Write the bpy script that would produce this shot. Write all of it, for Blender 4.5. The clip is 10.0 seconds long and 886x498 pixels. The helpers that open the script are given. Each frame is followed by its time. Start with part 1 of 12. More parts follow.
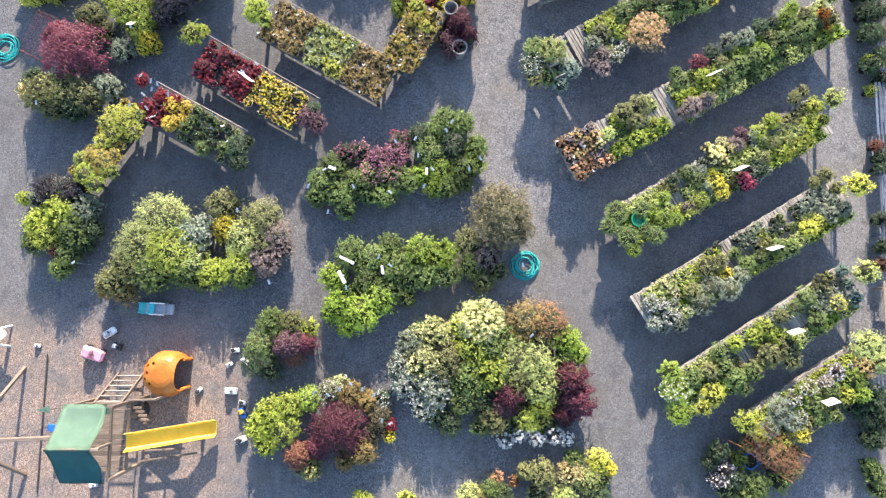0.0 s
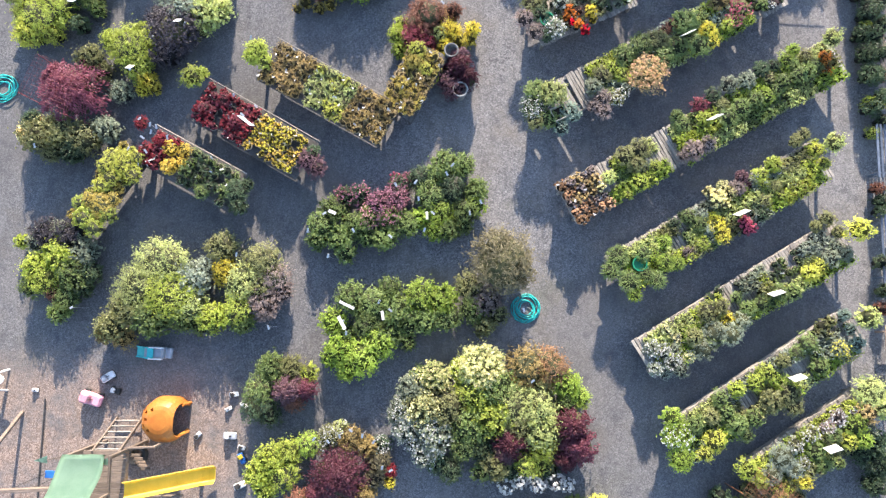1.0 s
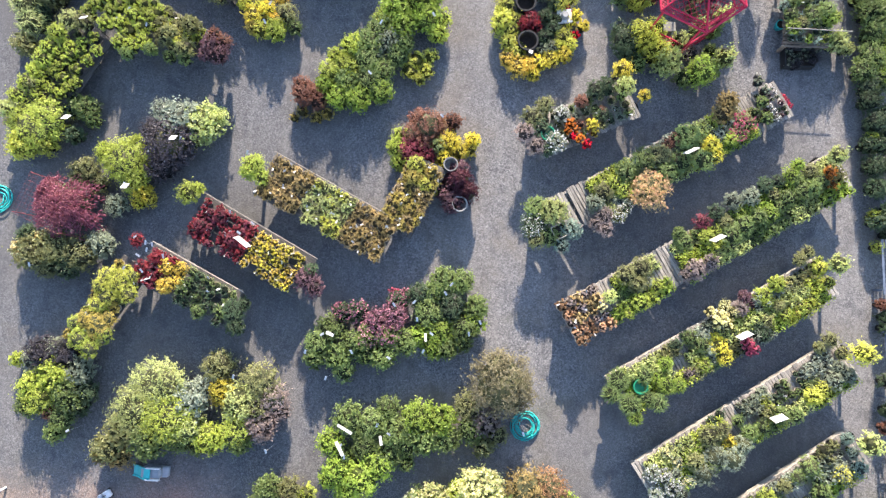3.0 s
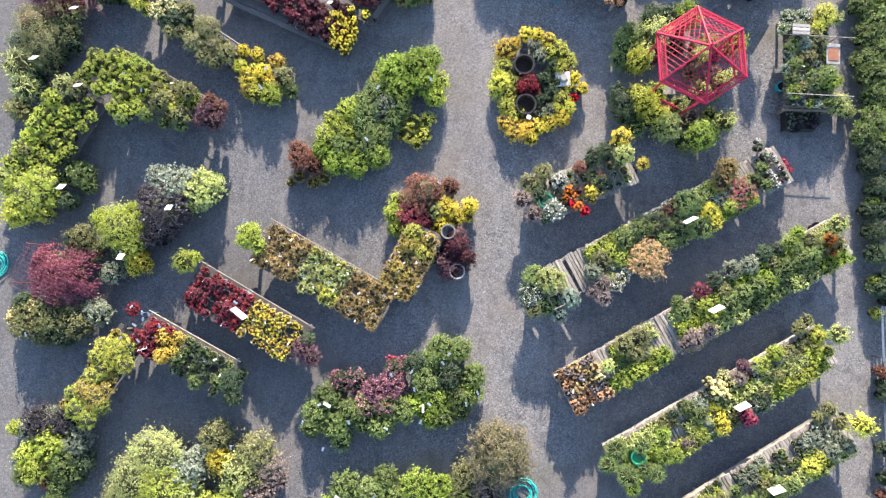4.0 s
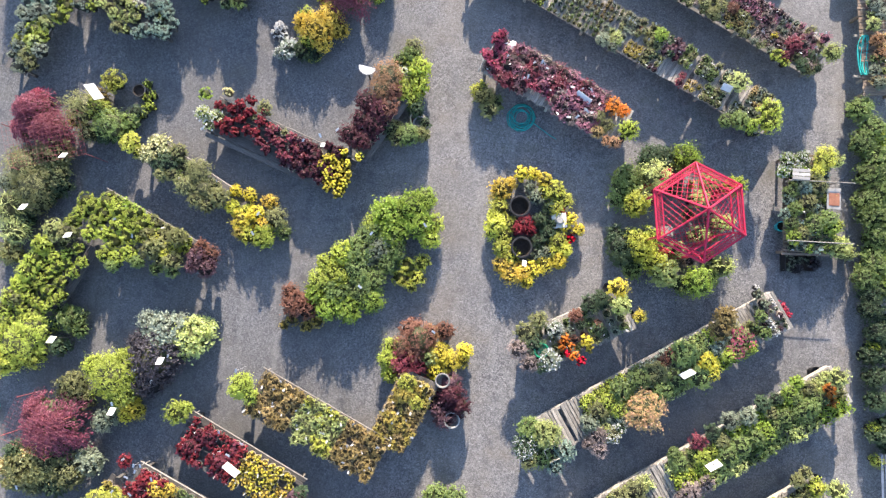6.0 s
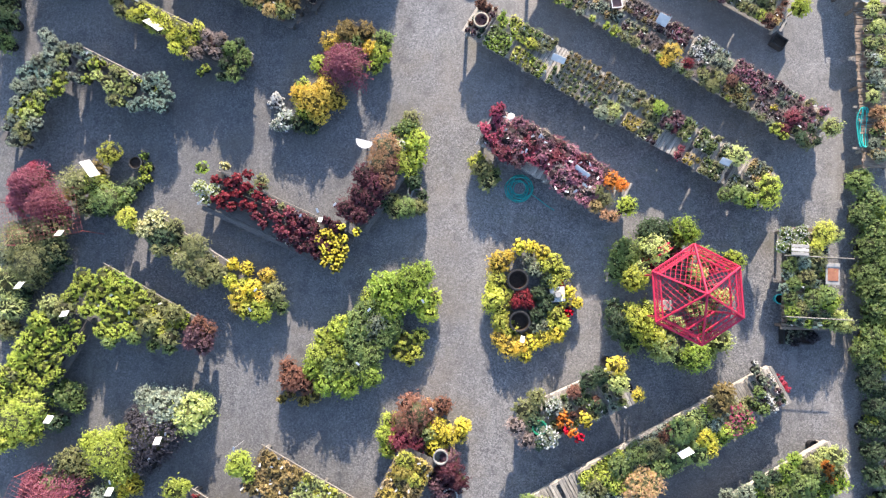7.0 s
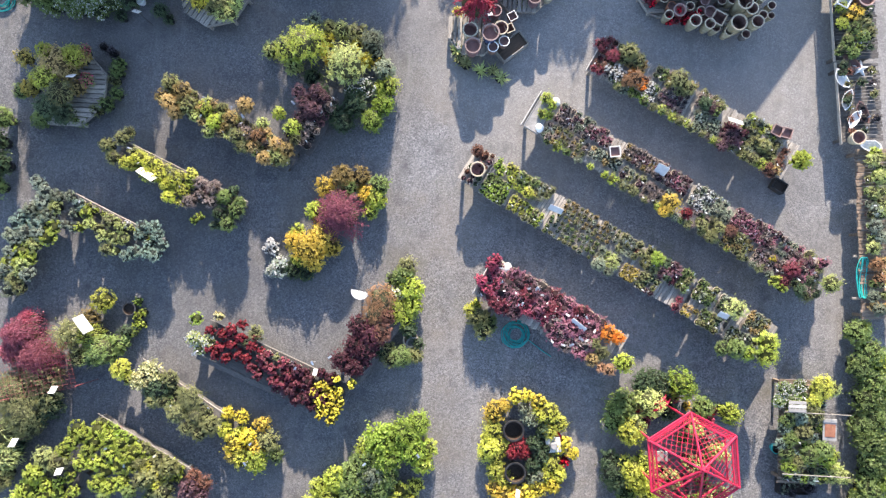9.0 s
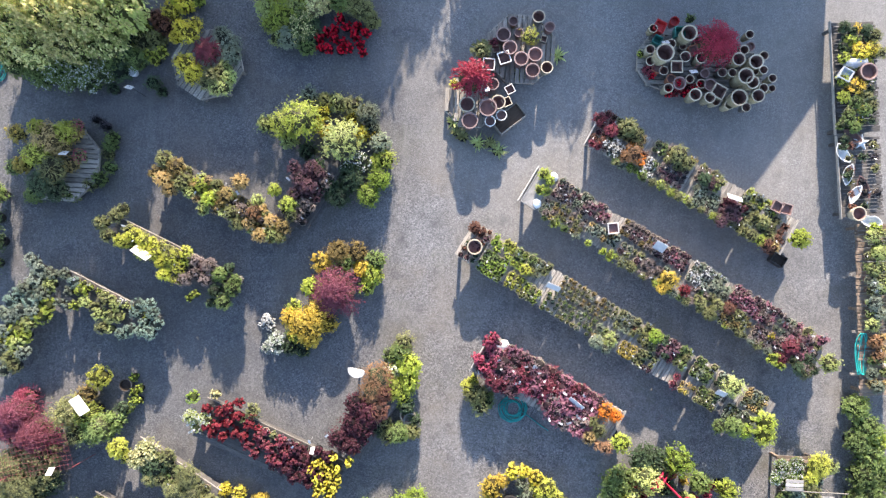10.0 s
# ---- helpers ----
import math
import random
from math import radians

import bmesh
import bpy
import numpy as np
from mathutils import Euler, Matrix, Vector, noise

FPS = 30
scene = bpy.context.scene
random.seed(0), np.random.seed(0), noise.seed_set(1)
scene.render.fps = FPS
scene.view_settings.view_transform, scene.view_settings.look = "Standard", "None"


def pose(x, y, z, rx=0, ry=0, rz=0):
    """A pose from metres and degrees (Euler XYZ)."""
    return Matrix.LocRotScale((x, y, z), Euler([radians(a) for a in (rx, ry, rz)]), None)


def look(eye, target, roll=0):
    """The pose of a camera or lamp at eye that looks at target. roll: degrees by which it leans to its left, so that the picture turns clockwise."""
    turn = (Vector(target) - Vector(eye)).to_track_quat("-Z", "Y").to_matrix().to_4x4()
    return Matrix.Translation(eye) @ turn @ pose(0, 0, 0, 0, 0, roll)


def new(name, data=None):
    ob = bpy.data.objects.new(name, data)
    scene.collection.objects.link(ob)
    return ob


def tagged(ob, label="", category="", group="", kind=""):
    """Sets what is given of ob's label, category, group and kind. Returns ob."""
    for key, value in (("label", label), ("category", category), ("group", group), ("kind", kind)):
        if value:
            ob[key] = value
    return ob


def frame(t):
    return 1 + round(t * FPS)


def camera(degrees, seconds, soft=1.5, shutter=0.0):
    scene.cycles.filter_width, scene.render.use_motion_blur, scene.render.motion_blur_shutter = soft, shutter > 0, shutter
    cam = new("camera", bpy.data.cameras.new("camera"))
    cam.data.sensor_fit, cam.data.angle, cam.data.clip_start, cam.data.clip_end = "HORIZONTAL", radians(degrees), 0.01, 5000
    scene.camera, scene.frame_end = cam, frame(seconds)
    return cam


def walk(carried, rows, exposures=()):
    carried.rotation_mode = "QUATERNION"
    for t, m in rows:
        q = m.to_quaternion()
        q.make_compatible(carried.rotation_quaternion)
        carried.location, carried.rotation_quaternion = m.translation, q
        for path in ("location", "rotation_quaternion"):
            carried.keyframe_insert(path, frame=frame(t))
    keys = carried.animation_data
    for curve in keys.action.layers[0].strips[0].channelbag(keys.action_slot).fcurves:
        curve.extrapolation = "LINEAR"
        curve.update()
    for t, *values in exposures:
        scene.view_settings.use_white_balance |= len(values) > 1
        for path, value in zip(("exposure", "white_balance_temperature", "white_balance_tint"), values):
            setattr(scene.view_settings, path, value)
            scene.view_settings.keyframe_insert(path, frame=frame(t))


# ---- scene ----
cam = camera(72, 10.0, soft=1.3)
PATH = [
    (0, (0.391, -2.520, 17.899), (0.3702, -0.8630, 0.9796), 2.37),
    (0.5, (0.337, -1.984, 17.915), (0.3317, -0.2772, 1.0013), 2.89),
    (1, (0.275, -1.338, 17.939), (0.2893, 0.3862, 1.0264), 3.57),
    (1.5, (0.236, -0.554, 17.955), (0.2395, 1.1432, 1.0398), 3.23),
    (2, (0.229, 0.366, 17.986), (0.2007, 1.9827, 1.0626), 2.19),
    (2.5, (0.187, 1.292, 18.028), (0.1649, 2.8606, 1.1010), 2.41),
    (4, (0.140, 4.509, 18.184), (0.1029, 5.7462, 1.2295), 1.43),
    (4.5, (0.168, 5.604, 18.197), (0.0991, 6.7689, 1.2375), -0.26),
    (5, (0.165, 6.697, 18.206), (0.0800, 7.8260, 1.2437), -1.12),
    (5.5, (0.143, 7.785, 18.234), (0.0556, 8.9091, 1.2717), -1.26),
    (7, (0.037, 11.221, 18.358), (-0.0251, 12.1774, 1.3849), -0.67),
    (7.5, (-0.005, 12.362, 18.395), (-0.0639, 13.2641, 1.4195), -0.66),
    (8, (-0.026, 13.560, 18.431), (-0.0863, 14.3666, 1.4501), -1.15),
    (8.5, (-0.058, 14.730, 18.457), (-0.1161, 15.4707, 1.4731), -1.35),
    (9, (-0.078, 15.974, 18.458), (-0.1399, 16.5927, 1.4695), -2.52),
    (9.5, (-0.121, 17.261, 18.437), (-0.1600, 17.7211, 1.4430), -1.67),
    (10, (-0.130, 18.587, 18.422), (-0.1727, 18.8540, 1.4239), -6.02),
]
walk(cam, [(t, look(eye, target, roll)) for t, eye, target, roll in PATH], exposures=[(0, 1.76, 6500, 16), (10, 1.76, 6500, 16)])

# ---- light ----
SUN_UP, SUN_TURN = 20.0, 0.0   # degrees above the horizon; degrees east of +y
world = bpy.data.worlds.new("sky")
scene.world = world
world.use_nodes = True
wn, wl = world.node_tree.nodes, world.node_tree.links
wn.clear()
sky = wn.new("ShaderNodeTexSky")
sky.sky_type, sky.sun_disc = "NISHITA", False
sky.sun_elevation, sky.sun_rotation = radians(SUN_UP), radians(SUN_TURN)
sky.air_density, sky.dust_density, sky.ozone_density = 1.0, 0.5, 1.3
back = wn.new("ShaderNodeBackground")
back.inputs["Strength"].default_value = 0.141
wout = wn.new("ShaderNodeOutputWorld")
wl.new(sky.outputs[0], back.inputs[0])
wl.new(back.outputs[0], wout.inputs[0])

sun_data = bpy.data.lights.new("sun", "SUN")
sun_data.energy, sun_data.angle, sun_data.color = 4.62, radians(0.6), (1.0, 0.885, 0.72)
sun = new("sun", sun_data)
sd = Vector((math.sin(radians(SUN_TURN)) * math.cos(radians(SUN_UP)), math.cos(radians(SUN_TURN)) * math.cos(radians(SUN_UP)), math.sin(radians(SUN_UP))))
sun.matrix_world = look(sd * 60, (0, 0, 0))

# ---- materials ----
MATS = {}


def shader(name):
    m = bpy.data.materials.new(name)
    m.use_nodes = True
    n, l = m.node_tree.nodes, m.node_tree.links
    return m, n, l, n["Principled BSDF"]


def ramp_node(n, stops):
    r = n.new("ShaderNodeValToRGB")
    while len(r.color_ramp.elements) < len(stops):
        r.color_ramp.elements.new(0.5)
    for e, (p, c) in zip(r.color_ramp.elements, stops):
        e.position, e.color = p, (*c, 1)
    return r


def leaf(name, dark, mid, light, gloss=0.5):
    """Foliage or petals: colour differs from leaf to leaf and from plant to plant; light comes through."""
    m, n, l, b = shader("leaf_" + name)
    info, geo = n.new("ShaderNodeObjectInfo"), n.new("ShaderNodeNewGeometry")
    add = n.new("ShaderNodeMath")
    add.operation = "MULTIPLY_ADD"
    add.inputs[1].default_value = 0.36
    l.new(info.outputs["Random"], add.inputs[0])
    mul = n.new("ShaderNodeMath")
    mul.operation = "MULTIPLY"
    mul.inputs[1].default_value = 0.34
    l.new(geo.outputs["Random Per Island"], mul.inputs[0])
    grow = n.new("ShaderNodeTexNoise")
    grow.inputs["Scale"].default_value, grow.inputs["Detail"].default_value = 7.0, 3
    l.new(geo.outputs["Position"], grow.inputs["Vector"])
    spray = n.new("ShaderNodeMath")
    spray.operation = "MULTIPLY_ADD"
    spray.inputs[1].default_value = 0.9
    l.new(grow.outputs[0], spray.inputs[0])
    l.new(mul.outputs[0], spray.inputs[2])
    l.new(spray.outputs[0], add.inputs[2])
    r = ramp_node(n, [(0.38, dark), (0.8, mid), (1.0, light)])
    l.new(add.outputs[0], r.inputs[0])
    b.inputs["Roughness"].default_value = gloss
    b.inputs["Specular IOR Level"].default_value = 0.35
    l.new(r.outputs[0], b.inputs["Base Color"])
    tr = n.new("ShaderNodeBsdfTranslucent")
    l.new(r.outputs[0], tr.inputs[0])
    mix = n.new("ShaderNodeMixShader")
    mix.inputs[0].default_value = 0.42
    l.new(b.outputs[0], mix.inputs[1])
    l.new(tr.outputs[0], mix.inputs[2])
    l.new(mix.outputs[0], n["Material Output"].inputs[0])
    MATS[name] = m


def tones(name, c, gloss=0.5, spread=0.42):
    """A leaf colour, and a darkened copy that paints shade into a plant's gaps."""
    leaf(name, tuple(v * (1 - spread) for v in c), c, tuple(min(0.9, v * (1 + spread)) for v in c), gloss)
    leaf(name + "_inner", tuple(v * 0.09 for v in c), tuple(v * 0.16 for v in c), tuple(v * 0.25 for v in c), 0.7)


tones("lime", (0.385, 0.447, 0.080))
tones("yellowlime", (0.497, 0.510, 0.095))
tones("palelime", (0.430, 0.478, 0.180))
tones("green", (0.184, 0.247, 0.080))
tones("bright", (0.285, 0.385, 0.064))
tones("dark", (0.079, 0.120, 0.061))
tones("olive", (0.242, 0.249, 0.104))
tones("oliveb", (0.311, 0.232, 0.088))
tones("grey", (0.245, 0.280, 0.196))
tones("blue", (0.245, 0.330, 0.265))
tones("maroon", (0.113, 0.034, 0.047))
tones("plum", (0.158, 0.085, 0.099))
tones("red", (0.260, 0.034, 0.045))
tones("scarlet", (0.764, 0.012, 0.045))
tones("pinkred", (0.411, 0.084, 0.136))
tones("crimson", (0.229, 0.054, 0.073))
tones("pink", (0.603, 0.263, 0.345))
tones("pinkgrey", (0.294, 0.232, 0.209))
tones("rust", (0.229, 0.107, 0.073))
tones("copper", (0.313, 0.180, 0.093))
tones("peach", (0.580, 0.347, 0.197))
tones("orange", (0.664, 0.238, 0.037))
tones("gold", (0.63, 0.47, 0.085))
tones("yellow", (0.69, 0.58, 0.085))
tones("tan", (0.475, 0.350, 0.153))
tones("mustard", (0.434, 0.347, 0.085))
tones("cream", (0.768, 0.689, 0.339))
tones("wine", (0.155, 0.050, 0.070))
tones("rosewood", (0.275, 0.086, 0.122))
tones("mauve", (0.350, 0.150, 0.195))
tones("rose", (0.410, 0.048, 0.085))
tones("white", (0.662, 0.656, 0.626), spread=0.2)
tones("silver", (0.305, 0.350, 0.271))
tones("darkolive", (0.165, 0.147, 0.085))
tones("smoke", (0.078, 0.070, 0.082))


def rough(name, c1, c2, scale=8.0, roughness=0.7, metal=0.0, bump=0.2, fine=60.0, per_object=0.25):
    """A worn surface: two tones in patches, fine grain, slight difference from piece to piece."""
    m, n, l, b = shader(name)
    tc = n.new("ShaderNodeTexCoord")
    a = n.new("ShaderNodeTexNoise")
    a.inputs["Scale"].default_value, a.inputs["Detail"].default_value = scale, 4
    f = n.new("ShaderNodeTexNoise")
    f.inputs["Scale"].default_value, f.inputs["Detail"].default_value = fine, 3
    l.new(tc.outputs["Object"], a.inputs["Vector"])
    l.new(tc.outputs["Object"], f.inputs["Vector"])
    s = n.new("ShaderNodeMath")
    s.operation = "MULTIPLY_ADD"
    s.inputs[1].default_value = 0.4
    l.new(f.outputs[0], s.inputs[0])
    s2 = n.new("ShaderNodeMath")
    s2.operation = "MULTIPLY"
    s2.inputs[1].default_value = 0.6
    l.new(a.outputs[0], s2.inputs[0])
    l.new(s2.outputs[0], s.inputs[2])
    r = ramp_node(n, [(0.35, c1), (0.65, c2)])
    l.new(s.outputs[0], r.inputs[0])
    info = n.new("ShaderNodeObjectInfo")
    hsv = n.new("ShaderNodeHueSaturation")
    mr = n.new("ShaderNodeMapRange")
    mr.inputs["To Min"].default_value, mr.inputs["To Max"].default_value = 1 - per_object, 1 + per_object
    l.new(info.outputs["Random"], mr.inputs[0])
    l.new(mr.outputs[0], hsv.inputs["Value"])
    l.new(r.outputs[0], hsv.inputs["Color"])
    l.new(hsv.outputs[0], b.inputs["Base Color"])
    b.inputs["Roughness"].default_value, b.inputs["Metallic"].default_value = roughness, metal
    b.inputs["Specular IOR Level"].default_value = 0.3
    bp = n.new("ShaderNodeBump")
    bp.inputs["Strength"].default_value, bp.inputs["Distance"].default_value = bump, 0.01
    l.new(s.outputs[0], bp.inputs["Height"])
    l.new(bp.outputs[0], b.inputs["Normal"])
    MATS[name] = m
    return m


def wood(name, c1, c2, along=(1, 12, 12), roughness=0.8, per_object=0.35):
    """Weathered boards: grain stretched along the board."""
    m, n, l, b = shader(name)
    tc, mp = n.new("ShaderNodeTexCoord"), n.new("ShaderNodeMapping")
    mp.inputs["Scale"].default_value = along
    l.new(tc.outputs["Object"], mp.inputs[0])
    a = n.new("ShaderNodeTexNoise")
    a.inputs["Scale"].default_value, a.inputs["Detail"].default_value = 5, 6
    info = n.new("ShaderNodeObjectInfo")
    shift = n.new("ShaderNodeVectorMath")
    shift.operation = "ADD"
    l.new(mp.outputs[0], shift.inputs[0])
    l.new(info.outputs["Random"], shift.inputs[1])
    l.new(shift.outputs[0], a.inputs["Vector"])
    r = ramp_node(n, [(0.3, c1), (0.7, c2)])
    l.new(a.outputs[0], r.inputs[0])
    hsv = n.new("ShaderNodeHueSaturation")
    mr = n.new("ShaderNodeMapRange")
    mr.inputs["To Min"].default_value, mr.inputs["To Max"].default_value = 1 - per_object, 1 + per_object
    l.new(info.outputs["Random"], mr.inputs[0])
    l.new(mr.outputs[0], hsv.inputs["Value"])
    l.new(r.outputs[0], hsv.inputs["Color"])
    l.new(hsv.outputs[0], b.inputs["Base Color"])
    b.inputs["Roughness"].default_value = roughness
    bp = n.new("ShaderNodeBump")
    bp.inputs["Strength"].default_value, bp.inputs["Distance"].default_value = 0.4, 0.006
    l.new(a.outputs[0], bp.inputs["Height"])
    l.new(bp.outputs[0], b.inputs["Normal"])
    MATS[name] = m
    return m


wood("plank_grey", (0.16, 0.145, 0.13), (0.42, 0.385, 0.33))
wood("board_pale", (0.27, 0.26, 0.24), (0.46, 0.44, 0.41))
wood("plank_brown", (0.12, 0.085, 0.06), (0.30, 0.23, 0.17))
wood("timber", (0.10, 0.078, 0.062), (0.24, 0.185, 0.145))
wood("plank_dark", (0.045, 0.042, 0.04), (0.13, 0.12, 0.11))
wood("bark", (0.05, 0.035, 0.025), (0.13, 0.09, 0.06))
# mossy twigs, coloured dark to carry the shade inside big crowns
rough("twig_shade", (0.035, 0.04, 0.016), (0.08, 0.08, 0.035), scale=12, bump=0.6)
rough("pot_black", (0.010, 0.010, 0.011), (0.024, 0.024, 0.026), roughness=0.75, bump=0.05)
rough("soil", (0.02, 0.014, 0.01), (0.06, 0.042, 0.03), scale=20, bump=0.6)
rough("pot_terracotta", (0.25, 0.10, 0.06), (0.38, 0.17, 0.10), roughness=0.8)
rough("pot_brown", (0.12, 0.066, 0.058), (0.20, 0.115, 0.098), roughness=0.45)
rough("pot_framed", (0.13, 0.075, 0.06), (0.22, 0.13, 0.10), roughness=0.6)
rough("pot_plum", (0.16, 0.085, 0.09), (0.25, 0.14, 0.145), roughness=0.35)
rough("pot_blue", (0.03, 0.045, 0.10), (0.07, 0.09, 0.17), roughness=0.25)
rough("pot_sand", (0.30, 0.27, 0.20), (0.46, 0.42, 0.32), roughness=0.85)
rough("pot_white", (0.60, 0.58, 0.54), (0.78, 0.76, 0.72), roughness=0.5)
rough("pot_red", (0.30, 0.02, 0.02), (0.50, 0.04, 0.04), roughness=0.3)
rough("pot_teal", (0.02, 0.14, 0.12), (0.05, 0.24, 0.20), roughness=0.3)
rough("pot_green", (0.01, 0.16, 0.08), (0.03, 0.28, 0.14), roughness=0.35)
rough("pot_dark", (0.07, 0.066, 0.062), (0.16, 0.15, 0.14), roughness=0.4)
rough("pot_inside", (0.17, 0.10, 0.088), (0.28, 0.175, 0.155), roughness=0.9)
rough("concrete", (0.17, 0.165, 0.155), (0.31, 0.30, 0.28), roughness=0.9, bump=0.4)
rough("ceramic_white", (0.66, 0.65, 0.62), (0.82, 0.81, 0.78), roughness=0.35, bump=0.05)
rough("sign_white", (0.46, 0.47, 0.49), (0.60, 0.60, 0.60), roughness=0.45, bump=0.03, per_object=0.08)
rough("hose_teal", (0.015, 0.32, 0.29), (0.03, 0.46, 0.42), roughness=0.4, bump=0.05)
rough("paint_red", (0.37, 0.014, 0.043), (0.49, 0.028, 0.075), roughness=0.5, bump=0.1, per_object=0.12)
rough("net_red", (0.20, 0.05, 0.055), (0.28, 0.08, 0.08), roughness=0.6)
rough("net_orange", (0.24, 0.10, 0.045), (0.33, 0.15, 0.07), roughness=0.6)
rough("metal_dark", (0.05, 0.05, 0.05), (0.12, 0.115, 0.11), roughness=0.45, metal=0.6)
rough("metal_pale", (0.20, 0.18, 0.15), (0.34, 0.31, 0.27), roughness=0.7)
rough("slat_blue", (0.06, 0.08, 0.11), (0.14, 0.17, 0.22), roughness=0.6)
rough("plastic_orange", (0.50, 0.15, 0.03), (0.66, 0.27, 0.05), scale=3, roughness=0.4, bump=0.05)
rough("plastic_yellow", (0.66, 0.43, 0.03), (0.80, 0.55, 0.06), scale=3, roughness=0.35, bump=0.05)
rough("plastic_teal", (0.02, 0.35, 0.36), (0.04, 0.48, 0.48), roughness=0.4, bump=0.05)
rough("plastic_grey", (0.35, 0.38, 0.42), (0.50, 0.53, 0.57), roughness=0.45, bump=0.05)
rough("plastic_pink", (0.62, 0.26, 0.34), (0.75, 0.40, 0.46), roughness=0.45, bump=0.05)
rough("plastic_white", (0.66, 0.66, 0.66), (0.8, 0.8, 0.8), roughness=0.4, bump=0.05)
rough("plastic_blue", (0.02, 0.12, 0.40), (0.04, 0.2, 0.55), roughness=0.4, bump=0.05)
rough("plastic_dark", (0.02, 0.02, 0.02), (0.06, 0.06, 0.06), roughness=0.5, bump=0.05)
rough("canvas_green", (0.17, 0.31, 0.23), (0.25, 0.40, 0.31), scale=2.5, roughness=0.8, bump=0.2)
rough("canvas_teal", (0.03, 0.14, 0.15), (0.05, 0.2, 0.21), scale=2.5, roughness=0.8, bump=0.2)
rough("rim_pale", (0.21, 0.145, 0.13), (0.32, 0.23, 0.21), roughness=0.6)
rough("rim_sand", (0.40, 0.34, 0.24), (0.58, 0.50, 0.38), roughness=0.7)
rough("pot_olive", (0.24, 0.21, 0.13), (0.42, 0.37, 0.25), roughness=0.6)
rough("plaster_grey", (0.34, 0.33, 0.31), (0.44, 0.43, 0.41), scale=3, roughness=0.9)
rough("roof_sheet", (0.20, 0.20, 0.20), (0.30, 0.30, 0.30), roughness=0.6)


def ground_material():
    m, n, l, b = shader("gravel")
    geo = n.new("ShaderNodeNewGeometry")
    pos = geo.outputs["Position"]

    def nz(scale, detail=4, rough_=0.6):
        t = n.new("ShaderNodeTexNoise")
        t.inputs["Scale"].default_value, t.inputs["Detail"].default_value, t.inputs["Roughness"].default_value = scale, detail, rough_
        l.new(pos, t.inputs["Vector"])
        return t.outputs[0]

    def mixc(fac, a, c, mode="MIX"):
        x = n.new("ShaderNodeMix")
        x.data_type, x.blend_type = "RGBA", mode
        for sock, v in ((x.inputs[0], fac), (x.inputs[6], a), (x.inputs[7], c)):
            if isinstance(v, (int, float)):
                sock.default_value = v
            elif isinstance(v, tuple):
                sock.default_value = (*v, 1)
            else:
                l.new(v, sock)
        return x.outputs[2]

    def curve(v, lo, hi):
        r = n.new("ShaderNodeMapRange")
        r.inputs["From Min"].default_value, r.inputs["From Max"].default_value = lo, hi
        l.new(v, r.inputs[0])
        return r.outputs[0]

    vor = n.new("ShaderNodeTexVoronoi")
    vor.inputs["Scale"].default_value = 42.0
    l.new(pos, vor.inputs["Vector"])
    stone = ramp_node(n, [(0.0, (0.052, 0.053, 0.057)), (0.3, (0.110, 0.111, 0.117)), (0.72, (0.226, 0.222, 0.222)), (1.0, (0.42, 0.415, 0.41))])
    sep = n.new("ShaderNodeSeparateColor")
    l.new(vor.outputs["Color"], sep.inputs[0])
    l.new(sep.outputs[0], stone.inputs[0])
    # coarser stones lie among the fine ones
    big = n.new("ShaderNodeTexVoronoi")
    big.inputs["Scale"].default_value = 25.0
    l.new(pos, big.inputs["Vector"])
    sep2 = n.new("ShaderNodeSeparateColor")
    l.new(big.outputs["Color"], sep2.inputs[0])
    coarse = ramp_node(n, [(0.0, (0.077, 0.079, 0.086)), (0.5, (0.160, 0.163, 0.170)), (1.0, (0.31, 0.308, 0.306))])
    l.new(sep2.outputs[0], coarse.inputs[0])
    col = mixc(0.45, stone.outputs[0], coarse.outputs[0])
    # trodden paler dust, brown earth and damp dark patches
    col = mixc(curve(nz(0.28, 5), 0.42, 0.70), col, mixc(0.5, col, (0.254, 0.235, 0.210)))
    col = mixc(curve(nz(0.75, 6), 0.52, 0.74), col, mixc(0.55, col, (0.173, 0.148, 0.116)))
    col = mixc(curve(nz(1.6, 7, 0.7), 0.52, 0.72), col, mixc(0.75, col, (0.070, 0.072, 0.079)))
    col = mixc(curve(nz(0.16, 6, 0.65), 0.48, 0.66), col, mixc(0.45, col, (0.092, 0.090, 0.091)))
    # thin moss and leaf litter
    col = mixc(curve(nz(0.42, 7, 0.7), 0.54, 0.72), col, mixc(0.5, col, (0.125, 0.125, 0.085)))
    # pale drips and wheel-swept streaks along the yard
    flow = n.new("ShaderNodeMapping")
    flow.inputs["Scale"].default_value = (2.6, 0.35, 1)
    l.new(pos, flow.inputs[0])
    tracks = n.new("ShaderNodeTexNoise")
    tracks.inputs["Scale"].default_value, tracks.inputs["Detail"].default_value = 1.1, 5
    l.new(flow.outputs[0], tracks.inputs["Vector"])
    col = mixc(curve(tracks.outputs[0], 0.55, 0.75), col, mixc(0.35, col, (0.292, 0.287, 0.276)))
    # driven lanes stay paler; left aisles are damp gravel with shade in the colour
    lanes = n.new("ShaderNodeSeparateXYZ")
    l.new(pos, lanes.inputs[0])
    wob = n.new("ShaderNodeMath")
    wob.operation = "MULTIPLY_ADD"
    wob.inputs[1].default_value = 1.6
    l.new(nz(0.5, 4), wob.inputs[0])
    l.new(lanes.outputs[0], wob.inputs[2])
    damp_shade = n.new("ShaderNodeMath")
    damp_shade.operation = "MULTIPLY"
    l.new(curve(wob.outputs[0], 0.4, -1.6), damp_shade.inputs[0])
